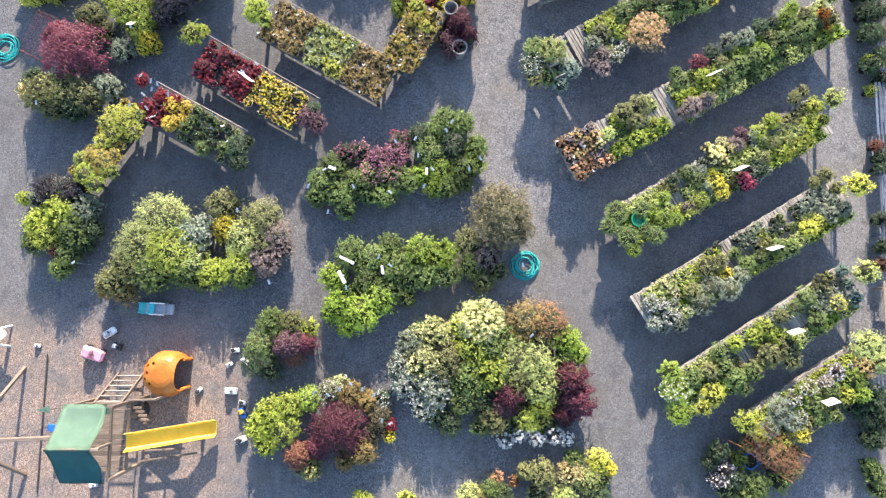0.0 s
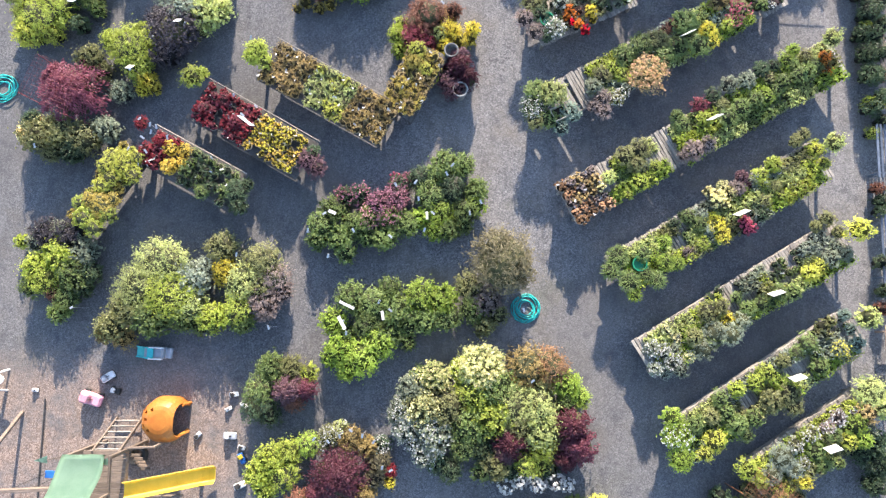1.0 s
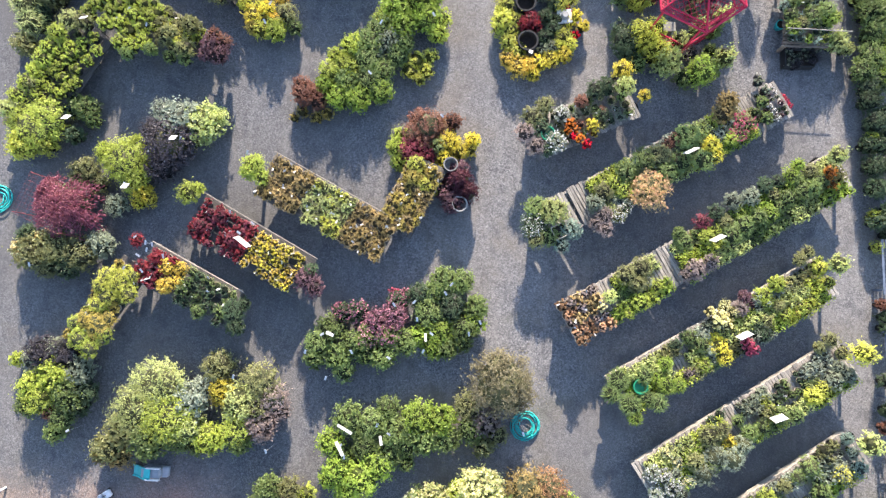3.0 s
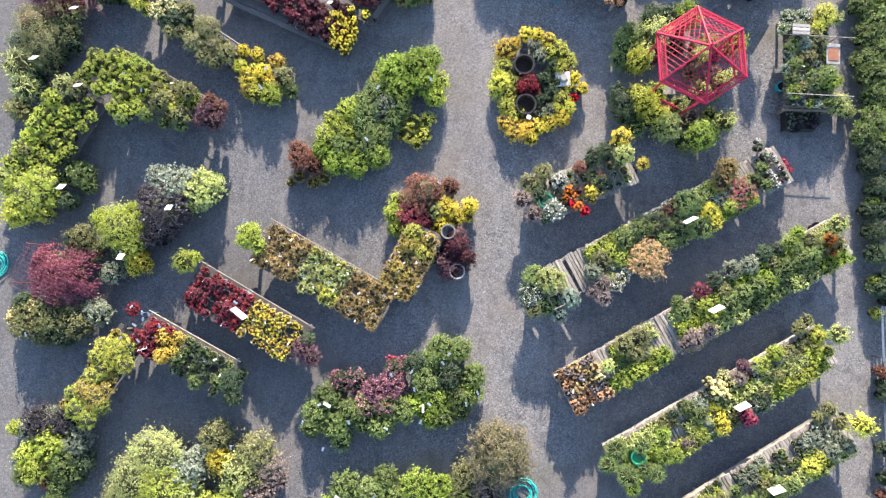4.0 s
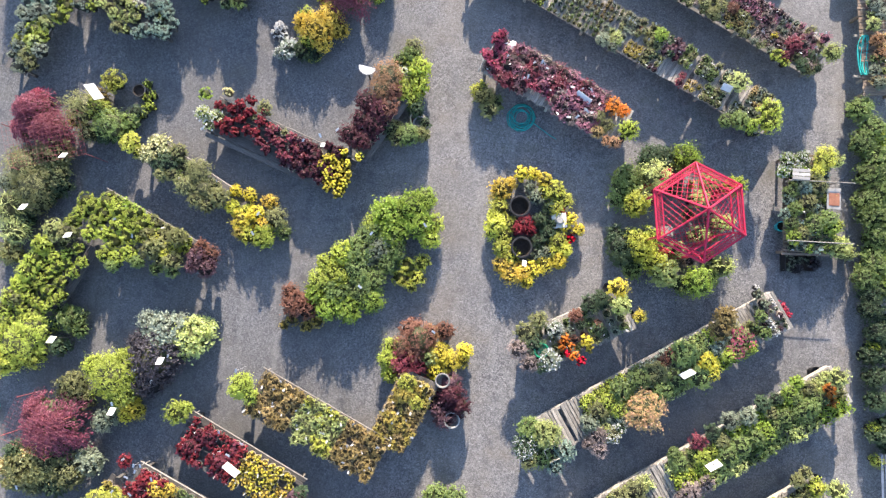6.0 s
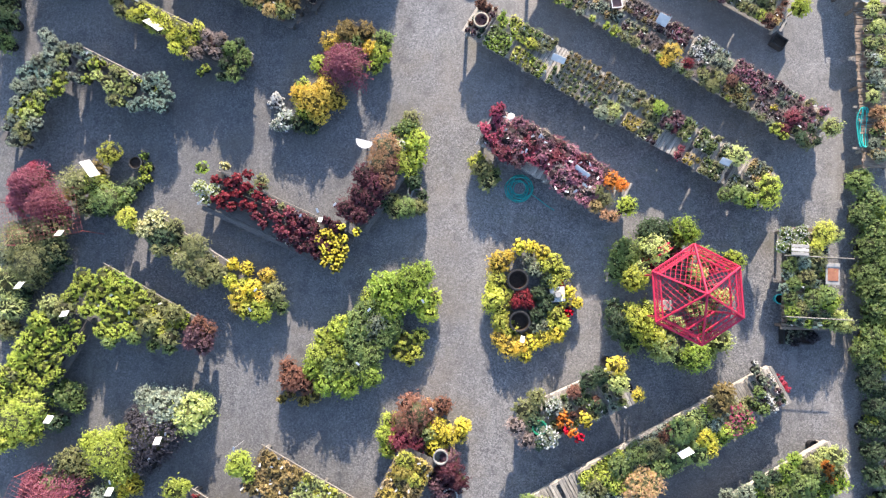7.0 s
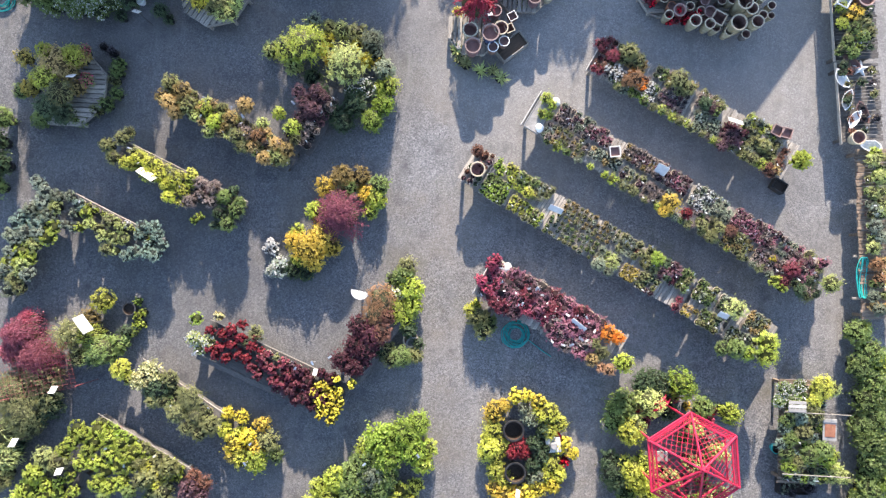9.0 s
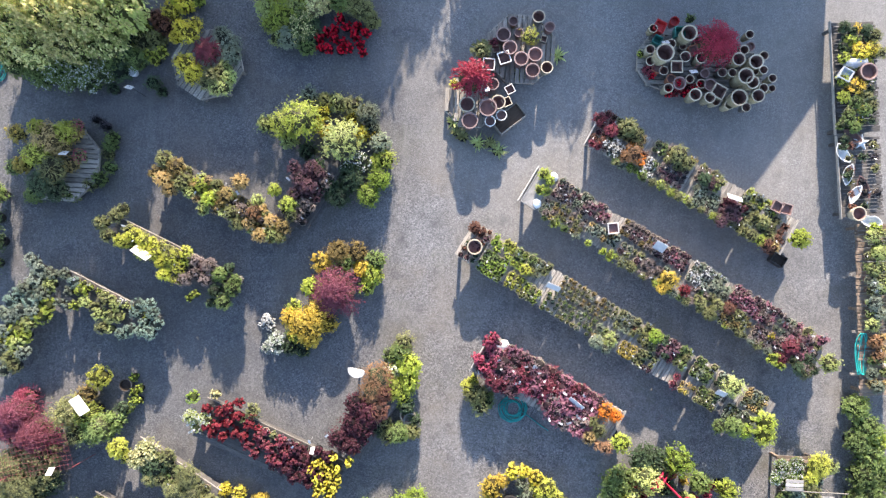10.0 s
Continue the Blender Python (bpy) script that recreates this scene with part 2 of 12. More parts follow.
    damp_shade.inputs[1].default_value = 0.7
    col = mixc(damp_shade.outputs[0], col, mixc(0.5, col, (0.064, 0.066, 0.072)))
    # the right benches' aisles: wet gravel, and their shade deepened in the colour
    wet_shade = n.new("ShaderNodeMath")
    wet_shade.operation = "MULTIPLY"
    aisle = n.new("ShaderNodeMath")
    aisle.operation = "MULTIPLY"
    l.new(curve(wob.outputs[0], 3.6, 5.4), aisle.inputs[0])
    l.new(curve(wob.outputs[0], 12.4, 11.0), aisle.inputs[1])
    l.new(aisle.outputs[0], wet_shade.inputs[0])
    l.new(curve(lanes.outputs[1], 9.6, 8.4), wet_shade.inputs[1])
    col = mixc(wet_shade.outputs[0], col, mixc(0.3, col, (0.064, 0.067, 0.074)))
    earth = n.new("ShaderNodeMath")
    earth.operation = "MULTIPLY"
    l.new(curve(wob.outputs[0], 2.6, 0.8), earth.inputs[0])
    l.new(curve(nz(0.22, 5), 0.40, 0.62), earth.inputs[1])
    side = n.new("ShaderNodeMath")
    side.operation = "MULTIPLY"
    l.new(earth.outputs[0], side.inputs[0])
    l.new(curve(wob.outputs[0], -1.2, 0.6), side.inputs[1])
    col = mixc(side.outputs[0], col, mixc(0.42, col, (0.165, 0.135, 0.100)))
    # the gravel turns paler towards the north yard
    north = n.new("ShaderNodeMath")
    north.operation = "MULTIPLY"
    l.new(curve(wob.outputs[0], -1.5, 2.0), north.inputs[0])
    l.new(curve(lanes.outputs[1], 16.5, 21.5), north.inputs[1])
    col = mixc(north.outputs[0], col, mixc(0.32, col, (0.335, 0.325, 0.305)))
    # bark mulch round the play area, with a frayed edge
    sx = n.new("ShaderNodeSeparateXYZ")
    l.new(pos, sx.inputs[0])
    edge = nz(0.8, 5)
    mx = n.new("ShaderNodeMath")
    mx.operation = "MULTIPLY_ADD"
    mx.inputs[1].default_value = 2.6
    l.new(edge, mx.inputs[0])
    l.new(sx.outputs[0], mx.inputs[2])
    my = n.new("ShaderNodeMath")
    my.operation = "MULTIPLY_ADD"
    my.inputs[1].default_value = 2.6
    l.new(edge, my.inputs[0])
    l.new(sx.outputs[1], my.inputs[2])
    mult = n.new("ShaderNodeMath")
    mult.operation = "MULTIPLY"
    l.new(curve(mx.outputs[0], -3.2, -4.8), mult.inputs[0])
    l.new(curve(my.outputs[0], -1.4, -3.2), mult.inputs[1])
    chips = ramp_node(n, [(0.0, (0.14, 0.103, 0.084)), (0.5, (0.25, 0.188, 0.153)), (1.0, (0.43, 0.34, 0.285))])
    l.new(sep.outputs[1], chips.inputs[0])
    half = n.new("ShaderNodeMath")
    half.operation = "MULTIPLY"
    l.new(curve(nz(1.1, 7, 0.68), 0.30, 0.56), half.inputs[1])
    l.new(mult.outputs[0], half.inputs[0])
    col = mixc(half.outputs[0], col, chips.outputs[0])
    l.new(col, b.inputs["Base Color"])
    b.inputs["Roughness"].default_value = 0.95
    b.inputs["Specular IOR Level"].default_value = 0.2
    bp = n.new("ShaderNodeBump")
    bp.inputs["Strength"].default_value, bp.inputs["Distance"].default_value = 0.45, 0.012
    l.new(vor.outputs["Distance"], bp.inputs["Height"])
    bp.invert = True
    l.new(bp.outputs[0], b.inputs["Normal"])
    MATS["gravel"] = m


ground_material()


# ---- builders ----
def mesh_of(name, verts, faces, material, smooth=False):
    me = bpy.data.meshes.new(name)
    me.from_pydata([tuple(v) for v in verts], [], faces)
    me.materials.append(MATS[material])
    if smooth:
        me.polygons.foreach_set("use_smooth", [True] * len(me.polygons))
    me.update()
    return me


def hold(ob, parent):
    ob.parent = parent
    return ob


def piece(name, me, parent, m=None, label=""):
    """One mesh object under a thing or a part; m: its pose in the parent."""
    ob = hold(new(name, me), parent)
    if m is not None:
        ob.matrix_basis = m
    return tagged(ob, label)


def part(name, bm, material, parent, label="", m=None, smooth=False):
    me = bpy.data.meshes.new(name)
    bm.normal_update()
    bm.to_mesh(me)
    bm.free()
    me.materials.append(MATS[material])
    if smooth:
        me.polygons.foreach_set("use_smooth", [True] * len(me.polygons))
    return piece(name, me, parent, m, label)


def thing(name, x, y, z, turn, label, category, group="", kind=""):
    root = new(name)
    root.empty_display_size = 0.1
    root.matrix_basis = pose(x, y, z, 0, 0, turn)
    return tagged(root, label, category, group, kind)


def box_bm(sx, sy, sz, at=(0, 0, 0), bevel=0.0):
    bm = bmesh.new()
    bmesh.ops.create_cube(bm, size=1.0)
    bmesh.ops.scale(bm, vec=(sx, sy, sz), verts=bm.verts)
    if bevel:
        bmesh.ops.bevel(bm, geom=bm.edges[:], offset=bevel, segments=1, affect="EDGES")
    bmesh.ops.translate(bm, vec=at, verts=bm.verts)
    return bm


def lathe(profile, seg=14, turn=0.0):
    verts, faces = [], []
    for r, z in profile:
        for i in range(seg):
            a = math.tau * i / seg + turn
            verts.append((r * math.cos(a), r * math.sin(a), z))
    for j in range(len(profile) - 1):
        for i in range(seg):
            k = (i + 1) % seg
            faces.append((j * seg + i, j * seg + k, (j + 1) * seg + k, (j + 1) * seg + i))
    faces.append(tuple(range(seg))[::-1])
    faces.append(tuple(range((len(profile) - 1) * seg, len(profile) * seg)))
    return verts, faces


def rod_bm(a, b, r, r2=None, seg=8):
    """A round bar from a to b."""
    a, b = Vector(a), Vector(b)
    bm = bmesh.new()
    d = b - a
    bmesh.ops.create_cone(bm, cap_ends=True, segments=seg, radius1=r, radius2=r if r2 is None else r2, depth=d.length)
    bmesh.ops.transform(bm, matrix=Matrix.Translation((a + b) / 2) @ d.to_track_quat("Z", "Y").to_matrix().to_4x4(), verts=bm.verts)
    return bm


def beam_bm(a, b, w, h):
    """A squared timber from a to b."""
    a, b = Vector(a), Vector(b)
    d = b - a
    bm = box_bm(w, h, d.length, bevel=min(w, h) * 0.12)
    bmesh.ops.transform(bm, matrix=Matrix.Translation((a + b) / 2) @ d.to_track_quat("Z", "Y").to_matrix().to_4x4(), verts=bm.verts)
    return bm


CACHE = {}
CLASSES = {"S": (0.14, 9, 15, 0.040), "M": (0.28, 21, 21, 0.054), "L": (0.50, 46, 26, 0.063), "XL": (0.90, 100, 32, 0.07)}


def size_class(r):
    return "S" if r < 0.2 else "M" if r < 0.38 else "L" if r < 0.68 else "XL"


def unit(v):
    return v / np.maximum(1e-6, np.linalg.norm(v, axis=-1, keepdims=True))


def leaf_quads(c, nrm, length, width, rng, droop=0.15, along=None):
    """Pointed four-cornered leaves at c, facing nrm."""
    n = len(c)
    t = rng.normal(size=(n, 3)) if along is None else along + rng.normal(size=(n, 3)) * 0.25
    t = unit(t - nrm * np.sum(t * nrm, axis=1, keepdims=True))
    s = np.cross(nrm, t)
    L = length * rng.uniform(0.7, 1.25, size=(n, 1))
    W = width * rng.uniform(0.7, 1.2, size=(n, 1))
    v = np.stack([c - t * L * 0.5, c + s * W * 0.5 + nrm * L * 0.12, c + t * L * 0.5 - nrm * L * droop, c - s * W * 0.5 + nrm * L * 0.12], axis=1)
    return v.reshape(-1, 3), [(4 * i, 4 * i + 1, 4 * i + 2, 4 * i + 3) for i in range(n)]


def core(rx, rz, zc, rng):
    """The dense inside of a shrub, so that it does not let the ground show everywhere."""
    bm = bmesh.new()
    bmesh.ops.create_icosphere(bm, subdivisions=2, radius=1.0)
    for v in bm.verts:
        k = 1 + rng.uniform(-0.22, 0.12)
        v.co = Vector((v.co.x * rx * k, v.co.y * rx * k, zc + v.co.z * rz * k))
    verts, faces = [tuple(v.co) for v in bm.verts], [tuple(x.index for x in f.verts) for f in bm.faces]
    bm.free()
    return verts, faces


def sprigs(kind, cls, variant, rng):
    """A shrub of leafy shoots that stand out from a few uneven lobes."""
    r, _, _, ln = CLASSES[cls]
    h = 1.3 * r
    zc = h * 0.42
    n, per = {"S": (15, 9), "M": (42, 10), "L": (92, 12), "XL": (230, 13)}[cls]
    lobes = unit(rng.normal(size=({"S": 3, "M": 5, "L": 8, "XL": 14}[cls], 3)) + np.array([0, 0, 0.6]))
    dz = rng.uniform(-0.3, 1.0, n)
    dz[0] = 0.97
    az = np.arange(n) * 2.39996 + rng.uniform(-0.4, 0.4, n)
    d = np.stack([np.sqrt(1 - dz ** 2) * np.cos(az), np.sqrt(1 - dz ** 2) * np.sin(az), dz], axis=1)
    swell = np.max(np.clip(d @ lobes.T, 0, 1) ** (4 if cls in "SM" else 8), axis=1, keepdims=True)
    tip = d * (0.80 + 0.23 * swell) * rng.uniform(0.86, 1.08, (n, 1)) * np.array([r * 0.96, r * 0.96, h * 0.56]) + np.array([0, 0, zc])
    axis = unit(d + np.array([0, 0, 0.55]) + rng.normal(size=(n, 3)) * 0.28)
    size, wide = ((1.0, 0.6), (1.25, 0.36), (1.15, 0.72))[variant]
    out = 0.85
    if kind == "conifer":
        size, wide, out = 1.35, 0.24, 0.5
    shoot = max(ln * 1.7, 0.3 * r)
    s = rng.uniform(0, 1, (n, per, 1)) ** 0.7
    perp = unit(np.cross(axis, rng.normal(size=(n, 3))))
    perp2 = np.cross(axis, perp)
    a = (np.arange(per) * 2.39996)[None, :, None] + rng.uniform(-0.4, 0.4, (n, per, 1))
    side = perp[:, None, :] * np.cos(a) + perp2[:, None, :] * np.sin(a)
    way = unit(axis[:, None, :] * (0.3 + 0.6 * s) + side * out)
    c = tip[:, None, :] - axis[:, None, :] * (1 - s) * shoot + way * ln * size * 0.5
    nrm = unit(axis[:, None, :] * 0.8 + np.array([0, 0, 0.45]) - side * 0.3 + rng.normal(size=(n, per, 3)) * 0.25)
    c, nrm, way = c.reshape(-1, 3), nrm.reshape(-1, 3), way.reshape(-1, 3)
    # a third of the leaves fill the gaps between the shoots
    loose = rng.uniform(0, 1, len(c)) < 0.36
    c = np.where(loose[:, None], c + rng.normal(size=c.shape) * 0.13 * r, c)
    c[:, 2] = np.maximum(c[:, 2], 0.03 * h)
    v, f = leaf_quads(c, nrm, ln * size, ln * size * wide, rng, 0.18, way)
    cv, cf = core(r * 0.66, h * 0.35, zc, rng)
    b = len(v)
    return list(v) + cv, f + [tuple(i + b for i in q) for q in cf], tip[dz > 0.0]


def foliage(kind, cls, variant):
    """Vertices and faces of a crown of its class's radius r and height 1.3 r, standing on z = 0; and points for flowers."""
    r, k, per, ln = CLASSES[cls]
    h = 1.3 * r
    rng = np.random.default_rng(sum(ord(ch) for ch in kind + cls) * 31 + variant)
    zc = h * 0.42
    if kind == "spike":
        n = 20
        verts, faces = [], []
        for i in range(n):
            a = math.tau * i / n * 2.6 + rng.uniform(-0.2, 0.2)
            up = rng.uniform(0.15, 1.2)
            d = np.array([math.cos(a) * math.cos(up), math.sin(a) * math.cos(up), math.sin(up)])
            s = np.array([-math.sin(a), math.cos(a), 0]) * r * 0.07
            p0, p1, p2 = np.array([0, 0, 0.05 * h]), d * r * 0.6 + np.array([0, 0, 0.08 * h]), d * r * rng.uniform(0.9, 1.1)
            b = len(verts)
            verts += [p0 - s * 0.6, p0 + s * 0.6, p1 + s, p1 - s, p2]
            faces += [(b, b + 1, b + 2, b + 3), (b + 3, b + 2, b + 4)]
        return verts, faces, np.zeros((0, 3))
    if kind == "grass":
        n = {"S": 90, "M": 220, "L": 420, "XL": 800}[cls]
        a, rad = rng.uniform(0, math.tau, n), np.sqrt(rng.uniform(0, 1, n)) * r * 0.75
        base = np.stack([np.cos(a) * rad, np.sin(a) * rad, h * rng.uniform(0.25, 0.9, n) * (1 - 0.5 * (rad / r) ** 2)], axis=1)
        out = unit(np.stack([np.cos(a), np.sin(a), rng.uniform(0.1, 1.0, n)], axis=1) + rng.normal(size=(n, 3)) * 0.5)
        nrm = unit(np.stack([-np.cos(a) * 0.3, -np.sin(a) * 0.3, np.ones(n)], axis=1) + rng.normal(size=(n, 3)) * 0.3)
        v, f = leaf_quads(base, nrm, ln * 2.6, ln * 0.35, rng, 0.25, out)
        cv, cf = core(r * 0.6, h * 0.36, zc, rng)
        b = len(v)
        return list(v) + cv, f + [tuple(i + b for i in q) for q in cf], np.zeros((0, 3))
    if kind == "fine":
        n = {"S": 14, "M": 34, "L": 80, "XL": 150}[cls]
        cs, ns, al = [], [], []
        for i in range(n):
            a, reach = rng.uniform(0, math.tau), r * math.sqrt(rng.uniform(0.05, 1.0)) * rng.uniform(0.9, 1.08)
            steps = np.linspace(0.25, 1.0, 16)
            rad = reach * steps
            z = h * (0.95 - 0.55 * (rad / r) ** 2) * rng.uniform(0.9, 1.03) - h * 0.12 * steps ** 3
            a2 = a + np.cumsum(rng.normal(size=16)) * 0.05
            p = np.stack([np.cos(a2) * rad, np.sin(a2) * rad, z], axis=1)
            for _ in range(2):
                cs.append(p + rng.normal(size=(16, 3)) * r * 0.035)
                ns.append(unit(np.array([0, 0, 1.0]) + rng.normal(size=(16, 3)) * 0.5))
                al.append(np.repeat([[math.cos(a), math.sin(a), -0.35]], 16, axis=0))
        cs, ns, al = np.concatenate(cs), np.concatenate(ns), np.concatenate(al)
        v, f = leaf_quads(cs, ns, ln * 1.05, ln * 0.42, rng, 0.25, al)
        cv, cf = core(r * 0.62, h * 0.30, zc, rng)
        b = len(v)
        return list(v) + cv, f + [tuple(i + b for i in q) for q in cf], cs[::9]
    if kind in ("bush", "conifer"):
        return sprigs(kind, cls, variant, rng)
    tight = kind in ("ball", "rosette", "mum")
    if tight:
        k, per = int(k * 1.1), int(per * 0.9)
    z0 = -0.15 if tight else -0.35
    dz = rng.uniform(z0, 1.0, k)
    dz[0] = 0.97
    if tight:
        dz[1], dz[2] = 0.8, 0.72
    az = np.arange(k) * 2.39996 + rng.uniform(-0.3, 0.3, k)
    d = np.stack([np.sqrt(1 - dz ** 2) * np.cos(az), np.sqrt(1 - dz ** 2) * np.sin(az), dz], axis=1)
    jit = rng.uniform(0.86, 0.98, (k, 1)) if tight else rng.uniform(0.55, 1.02, (k, 1))
    p = d * jit * np.array([r * 0.86, r * 0.86, h * 0.5]) + np.array([0, 0, zc])
    rc = r * (0.2 if tight else 0.26) * (1 if cls in "SM" else 0.8 if cls == "L" else 0.62)
    e = unit(rng.normal(size=(k, per, 3)) + d[:, None, :] * 0.8)
    c = p[:, None, :] + e * rc * rng.uniform(0.45, 1.1, (k, per, 1))
    nrm = unit(e * 0.7 + d[:, None, :] * 0.5 + np.array([0, 0, 0.45]) + rng.normal(size=(k, per, 3)) * 0.34)
    c, nrm = c.reshape(-1, 3), nrm.reshape(-1, 3)
    c[:, 2] = np.maximum(c[:, 2], 0.03 * h)
    wide = {"rosette": 1.15, "mum": 0.95}.get(kind, 0.62)
    size = {"rosette": 1.25, "mum": 0.95}.get(kind, 0.8)
    v, f = leaf_quads(c, nrm, ln * size, ln * size * wide, rng, 0.15)
    cv, cf = core(r * 0.68, h * 0.36, zc, rng)
    b = len(v)
    tips = p + d * rc * 1.05 + np.array([0, 0, 0.02])
    return list(v) + cv, f + [tuple(i + b for i in q) for q in cf], tips[dz > 0.0]


def crown_mesh(kind, cls, variant, material):
    key = (kind, cls, variant)
    if key not in CACHE:
        CACHE[key] = foliage(kind, cls, variant)
    if (key, material) not in CACHE:
        v, f, _ = CACHE[key]
        me = mesh_of("foliage", v, f, material)
        # the core's dark colour stands in for shade between the leaves
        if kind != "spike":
            me.materials.append(MATS["twig_shade" if kind in ("fine", "conifer") or cls == "XL" else material + "_inner"])
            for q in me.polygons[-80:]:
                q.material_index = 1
        CACHE[key, material] = me
    return CACHE[key, material]


def flower_mesh(kind, cls, variant, material):
    key = (kind, cls, variant)
    if key not in CACHE:
        CACHE[key] = foliage(kind, cls, variant)
    if (key, material, "flower") not in CACHE:
        rng = np.random.default_rng(variant + 7)
        tips = CACHE[key][2]
        k = 7 if material == "cream" and cls == "XL" else 5 if material == "cream" else 3 if material == "white" else 4
        c = np.repeat(tips, k, axis=0) + rng.normal(size=(len(tips) * k, 3)) * 0.035
        nrm = unit(np.array([0, 0, 1.0]) + rng.normal(size=(len(c), 3)) * 0.4)
        big = 1.7 if material == "cream" and cls == "XL" else 1.0
        v, f = leaf_quads(c, nrm, 0.055 * big, 0.05 * big, rng, 0.0)
        CACHE[key, material, "flower"] = mesh_of("flowers", v, f, material)
    return CACHE[key, material, "flower"]


def pot_mesh(material, seg=14):
    key = ("pot", material, seg)
    if key not in CACHE:
        v, f = lathe([(0.72, 0), (1.0, 0.87), (1.05, 1.0), (0.93, 1.0), (0.88, 0.85)], seg)
        CACHE[key] = mesh_of("pot", v, f, material)
    return CACHE[key]


def stem_mesh(n=5):
    """A few forking stems from the pot up into the crown, in a unit height and radius."""
    key = ("stem", n)
    if key not in CACHE:
        rng = random.Random(n)
        bm = bmesh.new()
        for i in range(n):
            a = math.tau * i / n + rng.uniform(-0.3, 0.3)
            mid = Vector((math.cos(a) * 0.12, math.sin(a) * 0.12, 0.45))
            tip = Vector((math.cos(a) * rng.uniform(0.3, 0.55), math.sin(a) * rng.uniform(0.3, 0.55), rng.uniform(0.8, 0.95)))
            for p0, p1, r0, r1 in ((Vector((math.cos(a) * 0.03, math.sin(a) * 0.03, 0)), mid, 0.035, 0.025), (mid, tip, 0.025, 0.01)):
                b2 = rod_bm(p0, p1, r0, r1, 5)
                tmp = bpy.data.meshes.new("tmp")
                b2.to_mesh(tmp)
                b2.free()
                bm.from_mesh(tmp)
                bpy.data.meshes.remove(tmp)
        me = bpy.data.meshes.new("stem")
        bm.to_mesh(me)
        bm.free()
        me.materials.append(MATS["bark"])
        CACHE[key] = me
    return CACHE[key]


WORDS = {"lime": "lime-green", "yellowlime": "yellow-green", "palelime": "pale lime", "darkolive": "dark olive", "green": "mid-green", "bright": "fresh bright green",
         "dark": "dark green", "olive": "olive-green", "oliveb": "olive-brown", "grey": "grey-green", "blue": "blue-green", "maroon": "dark maroon",
         "plum": "dusky plum", "red": "deep red", "scarlet": "scarlet", "pinkred": "pinkish red", "crimson": "crimson", "pink": "pale pink",
         "pinkgrey": "pinkish grey", "rust": "rust-brown", "copper": "copper-orange", "peach": "peach-coloured", "orange": "orange", "gold": "golden",
         "yellow": "bright yellow", "tan": "tan", "mustard": "mustard-yellow", "cream": "cream", "white": "white", "silver": "silvery",
         "smoke": "smoky purple-black", "mauve": "dusky mauve", "wine": "wine-red", "rose": "rose-red", "rosewood": "dusky rose-red"}
KINDS = {"bush": ("potted_shrub", "leafy shrub", "shrub"), "fine": ("weeping_maple", "fine-leaved weeping maple", "maple"),
         "ball": ("clipped_plant", "compact mounded plant", "plant"), "mum": ("flower_mound", "mound of close-set flowers", "flower"),
         "rosette": ("rosette_plant", "broad-leaved rosette plant", "plant"), "spike": ("spiky_plant", "spiky sword-leaved plant", "plant"),
         "grass": ("ornamental_grass", "tufted ornamental grass", "grass"), "conifer": ("dwarf_conifer", "feathery dwarf conifer", "conifer")}
HUES = {}
for hue, names in (("lime", "lime palelime"), ("golden", "yellow gold yellowlime mustard"), ("leafy", "green"), ("bright_green", "bright"), ("dark", "dark smoke"),
                   ("olive", "olive oliveb darkolive"), ("silver", "grey blue silver white cream"), ("maroon", "maroon plum mauve wine rosewood"), ("red", "red scarlet crimson rose"),
                   ("pink", "pink pinkgrey pinkred"), ("autumn", "rust copper peach orange tan")):
    for one in names.split():
        HUES[one] = hue
COUNT = {"n": 0}


